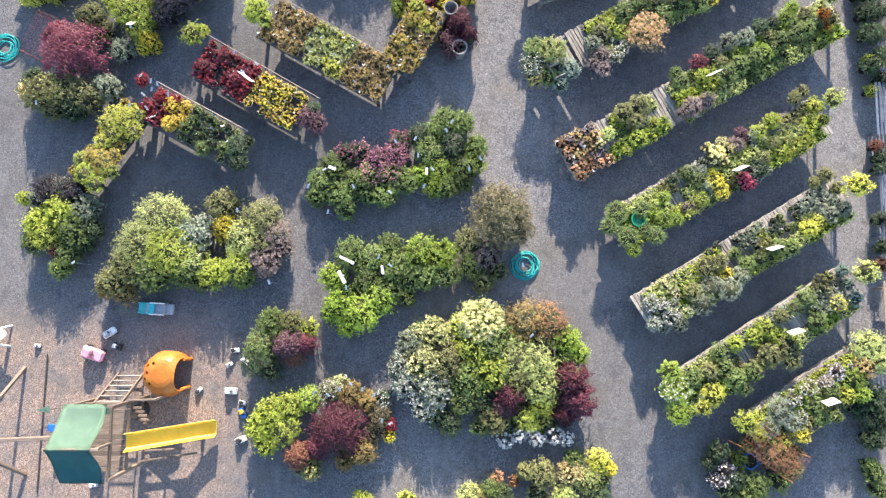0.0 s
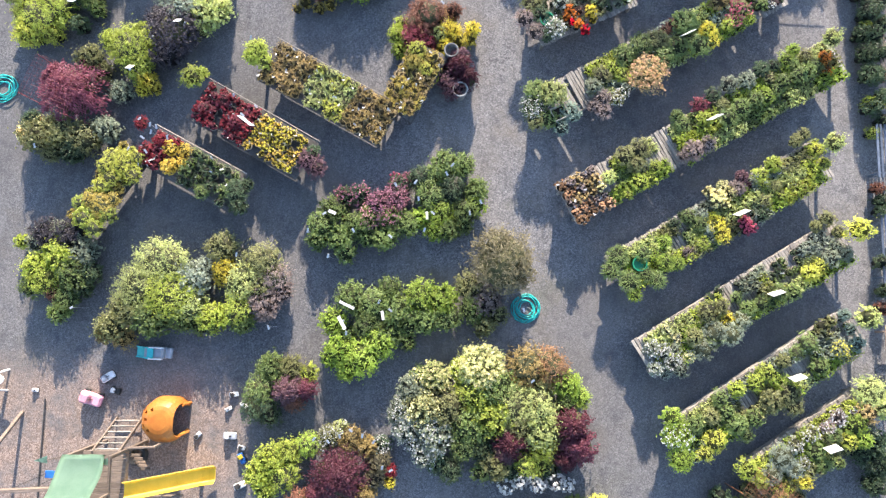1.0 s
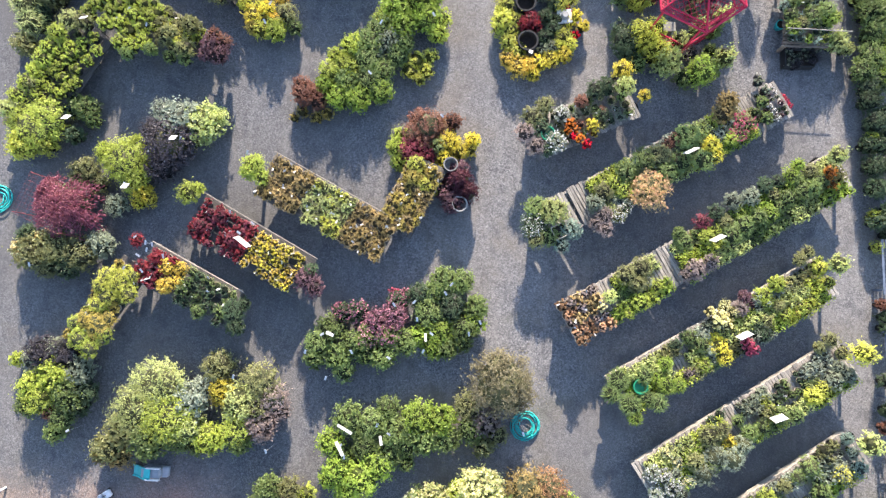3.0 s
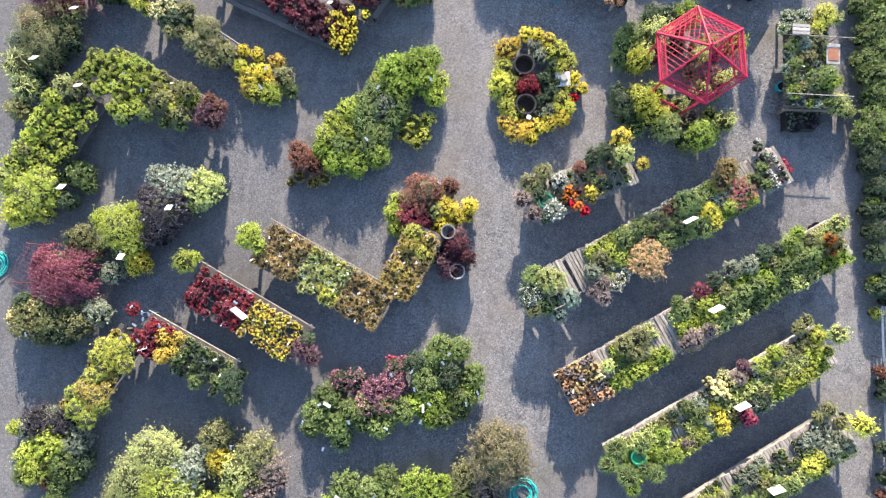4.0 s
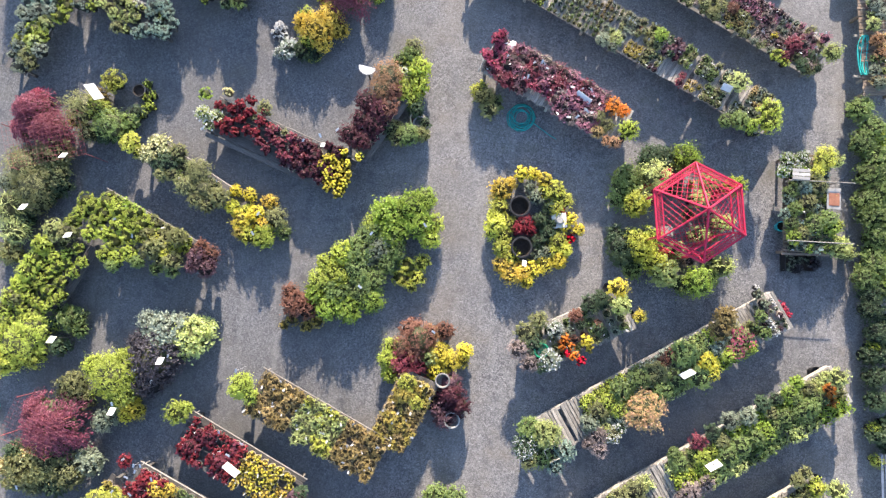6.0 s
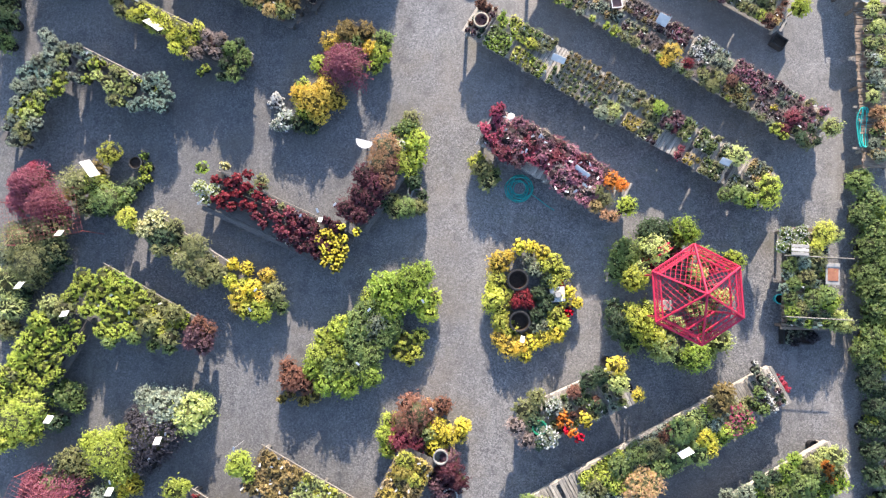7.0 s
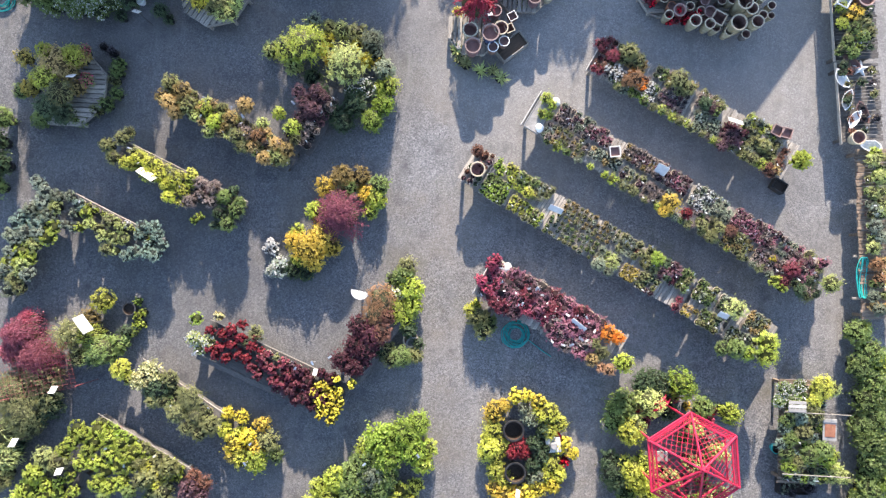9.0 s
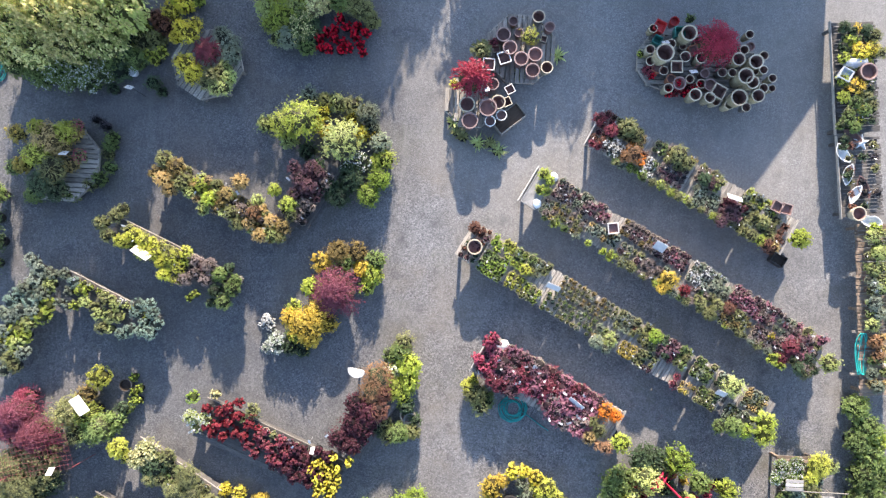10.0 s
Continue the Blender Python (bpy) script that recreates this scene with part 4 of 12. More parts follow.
def gabled_house():
    """The house beyond the yard's north end, with a lean-to; its shade falls over the pots."""
    root = thing("house", 6.5, 33.0, 0, 0, "plain grey house with a gabled roof beyond the yard", "house")
    w, d, eave, ridge = 2.35, 3.0, 2.95, 4.5
    for s in (-1, 1):
        part("wall", box_bm(2 * w, 0.2, eave, (0, s * (d - 0.1), eave / 2)), "plaster_grey", root)
        bm = bmesh.new()
        for dx in (-0.1, 0.1):
            for a, b in ((-d + 0.2, 0), (d - 0.2, 0), (d - 0.2, eave), (0, ridge - 0.12), (-d + 0.2, eave)):
                bm.verts.new((s * (w - 0.1) + dx, a, b))
        bm.verts.ensure_lookup_table()
        bm.faces.new(bm.verts[:5])
        bm.faces.new(bm.verts[5:][::-1])
        for i in range(5):
            bm.faces.new((bm.verts[i], bm.verts[5 + i], bm.verts[5 + (i + 1) % 5], bm.verts[(i + 1) % 5]))
        bmesh.ops.recalc_face_normals(bm, faces=bm.faces[:])
        part("gable", bm, "plaster_grey", root)
        slope = math.atan2(ridge - eave, d)
        run = (d + 0.3) / math.cos(slope)
        part("roof", box_bm(2 * w + 0.1, run, 0.1), "roof_sheet", root, m=Matrix.Translation((0, s * (d + 0.3) / 2, ridge - (d + 0.3) / 2 * math.tan(slope) + 0.05)) @ pose(0, 0, 0, -s * math.degrees(slope), 0, 0))
    shed = thing("lean_to_shed", 9.95, 32.0, 0, 0, "low grey lean-to shed with a sloping sheet roof", "shed")
    for s in (-1, 1):
        bm = bmesh.new()
        for dy in (-0.08, 0.08):
            for a, b in ((-1.05, 0), (1.0, 0), (1.0, 2.05), (-1.05, 3.2)):
                bm.verts.new((a, s * 1.9 + dy, b))
        bm.verts.ensure_lookup_table()
        bm.faces.new(bm.verts[:4])
        bm.faces.new(bm.verts[4:][::-1])
        for i in range(4):
            bm.faces.new((bm.verts[i], bm.verts[4 + i], bm.verts[4 + (i + 1) % 4], bm.verts[(i + 1) % 4]))
        bmesh.ops.recalc_face_normals(bm, faces=bm.faces[:])
        part("wall", bm, "plaster_grey", shed)
    part("side_wall", box_bm(0.14, 3.6, 2.0, (0.92, 0, 1.0)), "plaster_grey", shed)
    part("roof", box_bm(2.45, 4.1, 0.06), "roof_sheet", shed, m=Matrix.Translation((0.0, 0, 2.67)) @ pose(0, 0, 0, 0, 29.3, 0))


gabled_house()


# ---- play area ----
def playset():
    root = thing("wooden_playset", -8.38, -6.40, 0, 3, "wooden climbing tower with green canvas gable roof and yellow slide", "playset")
    hw, hd = 0.58, 0.9
    for sx in (-1, 1):
        for sy in (-1, 1):
            part("post", beam_bm((sx * hw, sy * hd, 0), (sx * hw, sy * hd, 2.02), 0.09, 0.09), "timber", root)
        part("ridge_post", beam_bm((sx * hw, 0, 1.95), (sx * hw, 0, 2.68), 0.06, 0.06), "timber", root)
        part("rafter_tie", beam_bm((sx * hw, -hd, 1.98), (sx * hw, hd, 1.98), 0.05, 0.09), "timber", root)
        part("deck_beam", beam_bm((sx * hw, -hd, 1.12), (sx * hw, hd, 1.12), 0.05, 0.12), "timber", root)
    for i in range(13):
        part("deck_board", box_bm(1.2, 0.125, 0.03, (0, -0.84 + i * 0.14, 1.2), 0.004), "timber", root)
    for i in range(8):
        part("railing_slat", box_bm(0.03, 0.09, 0.72, (-hw, -0.75 + i * 0.21, 1.58), 0.004), "timber", root)
    part("ridge_pole", beam_bm((-hw - 0.12, 0, 2.68), (hw + 0.1, 0, 2.68), 0.06, 0.06), "timber", root)

    def slope(name, y1, mat, lab):
        bm = bmesh.new()
        nx, ny = 8, 8
        g = []
        for j in range(ny + 1):
            for i in range(nx + 1):
                u, v = i / nx, j / ny
                z = 2.73 - 0.72 * v - 0.16 * math.sin(math.pi * v) * (0.55 + 0.45 * math.sin(math.pi * u))
                g.append(bm.verts.new((-0.64 + 1.13 * u + 0.02 * math.sin(v * 7 + u * 4), y1 * v, z + 0.015 * math.sin(u * 9 + v * 5))))
        for j in range(ny):
            for i in range(nx):
                k = j * (nx + 1) + i
                bm.faces.new((g[k], g[k + 1], g[k + nx + 2], g[k + nx + 1]))
        bmesh.ops.solidify(bm, geom=bm.faces[:], thickness=0.008)
        bmesh.ops.recalc_face_normals(bm, faces=bm.faces[:])
        part(name, bm, mat, root, lab, smooth=True)
    slope("canvas", 0.98, "canvas_green", "sunlit pale green canvas roof slope")
    slope("canvas", -0.98, "canvas_teal", "dark teal canvas roof slope")
    # slide
    bm = bmesh.new()
    rings = []
    for i in range(13):
        u = i / 12
        x = hw + 0.02 + u * 2.05
        z = 1.22 - 1.02 * (u if u < 0.88 else 0.88 + (u - 0.88) * 0.35)
        yo = -0.13 + 0.2 * u
        prof = ((-0.25, 0.15), (-0.235, 0.16), (-0.19, 0.03), (-0.15, 0.0), (0.15, 0.0), (0.19, 0.03), (0.235, 0.16), (0.25, 0.15), (0.17, -0.03), (-0.17, -0.03))
        rings.append([bm.verts.new((x, yo + a, z + b)) for a, b in prof])
    for p, q in zip(rings, rings[1:]):
        for k in range(10):
            bm.faces.new((p[k], p[(k + 1) % 10], q[(k + 1) % 10], q[k]))
    bm.faces.new(rings[0][::-1])
    bm.faces.new(rings[-1])
    bmesh.ops.recalc_face_normals(bm, faces=bm.faces[:])
    part("slide", bm, "plastic_yellow", root, "bright yellow plastic slide chute")
    part("slide_support", beam_bm((2.2, -0.25, 0), (2.2, -0.25, 0.3), 0.08, 0.08), "timber", root)
    part("slide_support", beam_bm((2.2, 0.2, 0), (2.2, 0.2, 0.3), 0.08, 0.08), "timber", root)
    # ladder leaning up to the deck from the north
    for sx in (-0.3, 0.42):
        part("ladder_rail", beam_bm((sx, 1.55, 0.02), (sx, 0.86, 1.24), 0.045, 0.09), "timber", root)
    for i in range(6):
        u = (i + 0.5) / 6
        part("rung", rod_bm((-0.32, 1.55 - 0.69 * u, 0.05 + 1.19 * u), (0.44, 1.55 - 0.69 * u, 0.05 + 1.19 * u), 0.022), "plank_grey", root)
    # rock wall frame and lower beams on the east side
    for i in range(5):
        part("step_slat", box_bm(0.30, 0.07, 0.03, (hw + 0.12, 0.72 - i * 0.13, 0.95 - 0.16 * i), 0.004), "timber", root)
    part("brace", beam_bm((hw, -0.85, 0.3), (hw + 1.55, -0.62, 0.3), 0.05, 0.07), "timber", root)
    part("brace", beam_bm((hw, -0.6, 0.12), (hw + 1.3, -0.45, 0.55), 0.05, 0.07), "timber", root)
    part("brace", beam_bm((hw, 0.95, 1.15), (hw + 0.75, 0.98, 1.15), 0.05, 0.08), "timber", root)
    part("brace", beam_bm((hw + 0.72, 0.98, 0), (hw + 0.72, 0.98, 1.15), 0.06, 0.06), "timber", root)
    # pennants
    for x0, y0 in ((-1.0, 0.85), (0.55, 0.8)):
        part("pennant_pole", rod_bm((x0 + 0.3, y0, 1.6), (x0, y0, 2.0), 0.012), "timber", root)
        bm = bmesh.new()
        vs = [bm.verts.new(p) for p in ((x0, y0 + 0.1, 2.0), (x0 - 0.32, y0 - 0.02, 2.04), (x0, y0 - 0.1, 1.98))]
        bm.faces.new(vs)
        bmesh.ops.solidify(bm, geom=bm.faces[:], thickness=0.01)
        part("pennant", bm, "canvas_green", root)
    return root


playset()


def tyre(x, y, z):
    root = thing("tyre_swing", x, y, 0, 0, "black rubber tyre lying under the climbing tower", "tyre")
    v, f = lathe([(0.16, 0.02), (0.27, 0.0), (0.31, 0.08), (0.27, 0.17), (0.16, 0.15), (0.19, 0.08), (0.16, 0.02)], 20)
    piece("tread", mesh_of("tread", v, f[:-2], "plastic_dark"), root)


tyre(-8.05, -5.85, 0)


def swing_frame():
    root = thing("swing_frame", -10.41, -6.39, 0, 0, "brown timber swing frame with grey pipe beside the tower", "swing frame")
    part("top_beam", beam_bm((-2.2, -0.22, 2.05), (1.45, 0.12, 2.05), 0.09, 0.14), "timber", root)
    part("leg", beam_bm((-1.10, -0.11, 2.0), (-1.07, 1.55, 0), 0.09, 0.09), "timber", root)
    part("leg", beam_bm((-1.45, -0.14, 2.0), (-0.70, -1.45, 0), 0.09, 0.09), "timber", root)
    part("pipe", rod_bm((-0.45, 1.95, 0.05), (-0.3, -1.9, 0.05), 0.022), "metal_dark", root)
    for x in (0.1, 0.55):
        part("chain", rod_bm((x, 0.02, 0.5), (x, 0.0, 2.0), 0.008), "metal_dark", root)
    part("swing_seat", box_bm(0.5, 0.2, 0.04, (0.32, 0.0, 0.5), 0.01), "plastic_blue", root, "blue plastic swing seat")


swing_frame()


def pumpkin():
    root = thing("pumpkin_playhouse", -7.17, -4.74, 0, 0, "hollow orange plastic pumpkin climber open at one side", "playhouse")
    bm = bmesh.new()
    nu, nv = 30, 12
    g = []
    for j in range(nv + 1):
        e = -0.55 + 2.1 * j / nv
        for i in range(nu):
            a = math.tau * i / nu
            rib = 1 + 0.05 * abs(math.sin(a * 4)) * math.cos(min(e, 1.5))
            rr = 0.62 * max(0.03, math.cos(e)) ** 0.62 * rib
            g.append(bm.verts.new((rr * math.cos(a), rr * math.sin(a), 0.0 if j == 0 else 0.44 + 0.54 * math.sin(e))))
    for j in range(nv):
        for i in range(nu):
            k, k2 = j * nu + i, j * nu + (i + 1) % nu
            # eyes and mouth cut through the shell
            if (j == 9 and i in (10, 14, 18)) or (j == 8 and i in (12, 16)) or (j == 6 and i in (12, 14, 16)):
                continue
            bm.faces.new((g[k], g[k2], g[k2 + nu], g[k + nu]))
    bm.faces.new(g[nv * nu:])
    # the doorway: the shell is sliced off on its east side
    bmesh.ops.bisect_plane(bm, geom=bm.verts[:] + bm.edges[:] + bm.faces[:], plane_co=(0.47, 0, 0), plane_no=(1, 0, 0.10), clear_outer=True)
    bmesh.ops.remove_doubles(bm, verts=bm.verts, dist=0.0005)
    bmesh.ops.solidify(bm, geom=bm.faces[:], thickness=0.045)
    bmesh.ops.recalc_face_normals(bm, faces=bm.faces[:])
    part("shell", bm, "plastic_orange", root, smooth=False)
    for s in (-1, 1):
        part("lip", rod_bm((0.45, s * 0.40, 0.0), (0.43, s * 0.41, 0.5), 0.05, 0.045, 10), "plastic_orange", root)


pumpkin()


def toy_car(x, y, turn, body, trim, s=1.0, words="pink plastic ride-on toy car"):
    root = thing("toy_car", x, y, 0, turn, words, "toy")
    bm = box_bm(0.62 * s, 0.32 * s, 0.16 * s, (0, 0, 0.17 * s), 0.05 * s)
    part("body", bm, body, root)
    part("cabin", box_bm(0.26 * s, 0.27 * s, 0.15 * s, (-0.1 * s, 0, 0.31 * s), 0.045 * s), trim, root)
    v, f = lathe([(0.03, -0.025), (0.075, -0.025), (0.085, 0), (0.075, 0.025), (0.03, 0.025)], 12)
    me = mesh_of("wheel", [(a * s, b * s, c * s) for a, b, c in v], f, "plastic_dark")
    for sx in (-0.2, 0.2):
        for sy in (-0.17, 0.17):
            piece("wheel", me, root, pose(sx * s, sy * s, 0.085 * s, 90, 0, 0))
    bm = rod_bm((0.08 * s, 0, 0.25 * s), (0.02 * s, 0, 0.4 * s), 0.012, None, 6)
    part("steering_column", bm, "plastic_dark", root)


toy_car(-9.48, -4.34, -15, "plastic_pink", "plastic_pink", 1.05)
toy_car(-9.10, -3.72, 35, "plastic_white", "plastic_grey", 0.65, "white and grey plastic toy car on bark chips")
toy_car(-8.86, -4.10, -15, "plastic_dark", "plastic_white", 0.5, "black and white plastic toy car")
toy_car(-5.47, -4.03, 10, "plastic_white", "plastic_dark", 0.42, "small white and black toy car")
toy_car(-5.15, -4.32, -35, "plastic_white", "plastic_grey", 0.42, "small pale grey toy car")
toy_car(-5.60, -4.45, 30, "plastic_white", "plastic_grey", 0.34, "little white toy car")
toy_car(-5.47, -5.18, 0, "plastic_grey", "plastic_white", 0.62, "pale grey plastic toy truck")
toy_car(-5.13, -5.50, -15, "plastic_white", "plastic_dark", 0.36, "little white toy car")
toy_car(-5.09, -5.79, -60, "plastic_blue", "plastic_yellow", 0.5, "blue and yellow plastic toy truck")
toy_car(-5.08, -6.53, 25, "plastic_white", "plastic_dark", 0.55, "white and black plastic toy car")
toy_car(-6.41, -5.23, 50, "plastic_grey", "plastic_dark", 0.38, "grey and black toy car")
toy_car(-11.17, -4.21, 0, "plastic_white", "plastic_grey", 0.32, "little white toy car")
toy_car(-9.13, -7.99, 10, "plastic_white", "plastic_white", 0.4, "little white toy car")


def toddler_slide():
    root = thing("toddler_slide", -7.95, -2.96, 0, 0, "small grey plastic toddler slide with teal chute", "toy slide")
    part("base", box_bm(0.55, 0.34, 0.36, (0.18, 0, 0.18), 0.05), "plastic_grey", root)
    part("step", box_bm(0.22, 0.3, 0.18, (0.5, 0, 0.09), 0.03), "plastic_grey", root)
    bm = bmesh.new()
    prof = ((-0.16, 0.06), (-0.13, 0.06), (-0.12, 0.0), (0.12, 0.0), (0.13, 0.06), (0.16, 0.06), (0.14, -0.03), (-0.14, -0.03))
    rings = [[bm.verts.new((x, a, z + b)) for a, b in prof] for x, z in ((0.2, 0.42), (0.0, 0.36), (-0.25, 0.14), (-0.42, 0.06))]
    for p, q in zip(rings, rings[1:]):
        for k in range(8):
            bm.faces.new((p[k], p[(k + 1) % 8], q[(k + 1) % 8], q[k]))
    bm.faces.new(rings[0])
    bm.faces.new(rings[-1])
    bmesh.ops.recalc_face_normals(bm, faces=bm.faces[:])
    part("chute", bm, "plastic_teal", root, "teal plastic chute")
    for s in (-1, 1):
        part("side_rail", box_bm(0.4, 0.035, 0.12, (0.28, s * 0.16, 0.42), 0.012), "plastic_white", root)


toddler_slide()


def toy_table():
    root = thing("play_table", -12.30, -3.98, 0, 12, "white plastic play table with splayed legs", "table")
    bm = bmesh.new()
    ring = [(0.42 * (1 + 0.22 * math.cos(5 * a)) * math.cos(a), 0.42 * (1 + 0.22 * math.cos(5 * a)) * math.sin(a)) for a in [math.tau * i / 40 for i in range(40)]]
    top, low = [bm.verts.new((p, q, 0.52)) for p, q in ring], [bm.verts.new((p, q, 0.48)) for p, q in ring]
    mid_top, mid_low = bm.verts.new((0, 0, 0.52)), bm.verts.new((0, 0, 0.48))
    for i in range(40):
        k = (i + 1) % 40
        bm.faces.new((top[i], top[k], mid_top))
        bm.faces.new((low[k], low[i], mid_low))
        bm.faces.new((low[i], low[k], top[k], top[i]))
    part("tabletop", bm, "plastic_white", root)
    for i in range(4):
        a = math.tau * i / 4 + 0.6
        part("leg", rod_bm((math.cos(a) * 0.42, math.sin(a) * 0.42, 0), (math.cos(a) * 0.3, math.sin(a) * 0.3, 0.48), 0.03), "plastic_white", root)


toy_table()


# ---- gazebo ----
def gazebo():
    cx, cy = 6.77, 11.29
    root = thing("garden_gazebo", cx, cy, 0, 0, "red painted hexagonal gazebo with open lattice walls and roof", "gazebo")
    R, ze, za = 1.34, 2.2, 2.78
    corner = [(R * math.cos(radians(96 - 60 * i)), R * math.sin(radians(96 - 60 * i))) for i in range(6)]
    apex = Vector((0, 0.02, za))
    unit_box = bpy.data.meshes.new("strip")
    bm = box_bm(1, 1, 1)
    bm.to_mesh(unit_box)
    bm.free()
    unit_box.materials.append(MATS["paint_red"])

    def bar(name, a, b, w, h, parent):
        a, b = Vector(a), Vector(b)
        d = b - a
        m = Matrix.Translation((a + b) / 2) @ d.to_track_quat("Z", "Y").to_matrix().to_4x4() @ Matrix.Diagonal((w, h, d.length, 1))
        return piece(name, unit_box, parent, m)

    def lattice(poly, n, step, parent, w=0.0125):
        """Crossing strips at both diagonals over a flat polygon."""
        poly = [Vector(p) for p in poly]
        u = (poly[1] - poly[0]).normalized()
        v = n.cross(u).normalized()
        flat = [((p - poly[0]).dot(u), (p - poly[0]).dot(v)) for p in poly]
        for sgn in (1, -1):
            du, dv = math.cos(radians(45)), sgn * math.sin(radians(45))
            off = [-dv * a + du * b for a, b in flat]
            k = min(off) + step * 0.5
            while k < max(off):
                hits = []
                for (a0, b0), (a1, b1) in zip(flat, flat[1:] + flat[:1]):
                    o0, o1 = -dv * a0 + du * b0, -dv * a1 + du * b1
                    if (o0 - k) * (o1 - k) < 0:
                        s = (k - o0) / (o1 - o0)
                        hits.append((a0 + (a1 - a0) * s, b0 + (b1 - b0) * s))
                if len(hits) == 2 and math.dist(*hits) > 0.12:
                    p, q = (poly[0] + u * a + v * b + n * 0.008 * sgn for a, b in hits)
                    bar("lattice_strip", p, q, w, 0.01, parent)
                k += step

    for i in range(6):
        x, y = corner[i]
        x2, y2 = corner[(i + 1) % 6]
        a, b = Vector((x, y, ze)), Vector((x2, y2, ze))
        k = 0.85
        c, d = Vector((x * k, y * k, ze - 0.28)), Vector((x2 * k, y2 * k, ze - 0.28))
        part("post", beam_bm((x * k, y * k, 0), c, 0.05, 0.05), "paint_red", root)
        part("bracket", beam_bm(c, a, 0.045, 0.045), "paint_red", root)
        part("rafter", beam_bm((x, y, ze + 0.02), apex, 0.045, 0.06), "paint_red", root)
        part("eave_beam", beam_bm(a, b, 0.05, 0.05), "paint_red", root)
        n = (b - a).cross(apex - a).normalized()
        n = n if n.z > 0 else -n
        # open lattice above, a close-meshed border along the eave
        e, f = a * 0.86 + apex * 0.14, b * 0.86 + apex * 0.14
        panel = part("roof_panel", beam_bm(e, f, 0.035, 0.035), "paint_red", root)
        lattice([e, f, apex], n, 0.125, panel)
        band = part("eave_border", beam_bm(a * 0.93 + apex * 0.07, b * 0.93 + apex * 0.07, 0.012, 0.012), "paint_red", root)
        lattice([a, b, f, e], n, 0.058, band, 0.011)
        part("cornice", beam_bm(c, d, 0.04, 0.05), "paint_red", root)
        if i in (2, 3):
            rail = part("wall_panel", beam_bm((x * k, y * k, 0.85), (x2 * k, y2 * k, 0.85), 0.04, 0.05), "paint_red", root)
            part("bottom_rail", beam_bm((x * k, y * k, 0.1), (x2 * k, y2 * k, 0.1), 0.04, 0.05), "paint_red", root)
            away = Vector(((x + x2) / 2, (y + y2) / 2, 0)).normalized()
            lattice([(x * k, y * k, 0.12), (x2 * k, y2 * k, 0.12), (x2 * k, y2 * k, 0.83), (x * k, y * k, 0.83)], away, 0.16, rail)
    part("finial", rod_bm((0, 0.02, za - 0.03), (0, 0.02, za + 0.14), 0.05, 0.02, 10), "paint_red", root)
    # red arch beside it
    arch = thing("garden_arch", cx - 0.5, cy + 1.22, 0, 28, "low red painted metal arch among shrubs", "arch")
    pts = [(-0.6 + 1.2 * i / 10, 0, 0.7 * math.sin(math.pi * i / 10) + 0.25) for i in range(11)]
    for dy in (-0.09, 0.09):
        for p, q in zip(pts, pts[1:]):
            part("hoop", rod_bm((p[0], dy, p[2]), (q[0], dy, q[2]), 0.03, None, 7), "paint_red", arch)
        for sx in (-0.6, 0.6):
            part("leg", rod_bm((sx, dy, 0), (sx, dy, 0.27), 0.03, None, 7), "paint_red", arch)
    for p in pts[1:-1:2]:
        part("crossbar", rod_bm((p[0], -0.09, p[2]), (p[0], 0.09, p[2]), 0.02, None, 6), "paint_red", arch)


gazebo()


def stone_bench():
    root = thing("stone_bench", 6.39, 10.92, 0, 3, "pale concrete garden bench inside the gazebo", "bench")
    part("seat", box_bm(0.72, 0.3, 0.07, (0, 0, 0.4), 0.015), "concrete", root)
    for s in (-0.24, 0.24):
        part("leg", box_bm(0.12, 0.24, 0.365, (s, 0, 0.1825), 0.02), "concrete", root)


stone_bench()


# ---- hoses ----
coil(2.79, -1.13, 0.42, 9)
coil(2.17, 14.20, 0.42, 9, tail=(1.1, -0.55))
coil(-13.21, 4.65, 0.42, 8)
coil(-14.09, 23.54, 0.40, 7)


def hose_rack():
    root = thing("hose_rack", 12.16, 16.47, 0, 0, "teal garden hose hung in long loops on a wooden rack", "hose rack")
    for dy in (-0.62, 0.62):
        part("arm", box_bm(0.5, 0.07, 0.06, (0, dy, 0.5), 0.006), "plank_grey", root)
        part("post", box_bm(0.07, 0.07, 0.5, (0.2, dy, 0.25), 0.006), "plank_grey", root)
    rng = random.Random(5)
    for i in range(7):
        cu = bpy.data.curves.new("hose_loop", "CURVE")
        cu.dimensions, cu.bevel_depth, cu.bevel_resolution = "3D", 0.013, 2
        sp = cu.splines.new("POLY")
        sp.use_cyclic_u = True
        n = 26
        sp.points.add(n - 1)
        ox, w = rng.uniform(-0.06, 0.06), rng.uniform(0.07, 0.14)
        for k in range(n):
            a = math.tau * k / n
            sp.points[k].co = (ox + w * math.cos(a) + 0.02 * math.sin(3 * a + i), 0.6 * math.sin(a), 0.55 + 0.012 * i - 0.03 * math.cos(2 * a), 1)
        cu.materials.append(MATS["hose_teal"])
        hold(new("hose_loop", cu), root)


hose_rack()


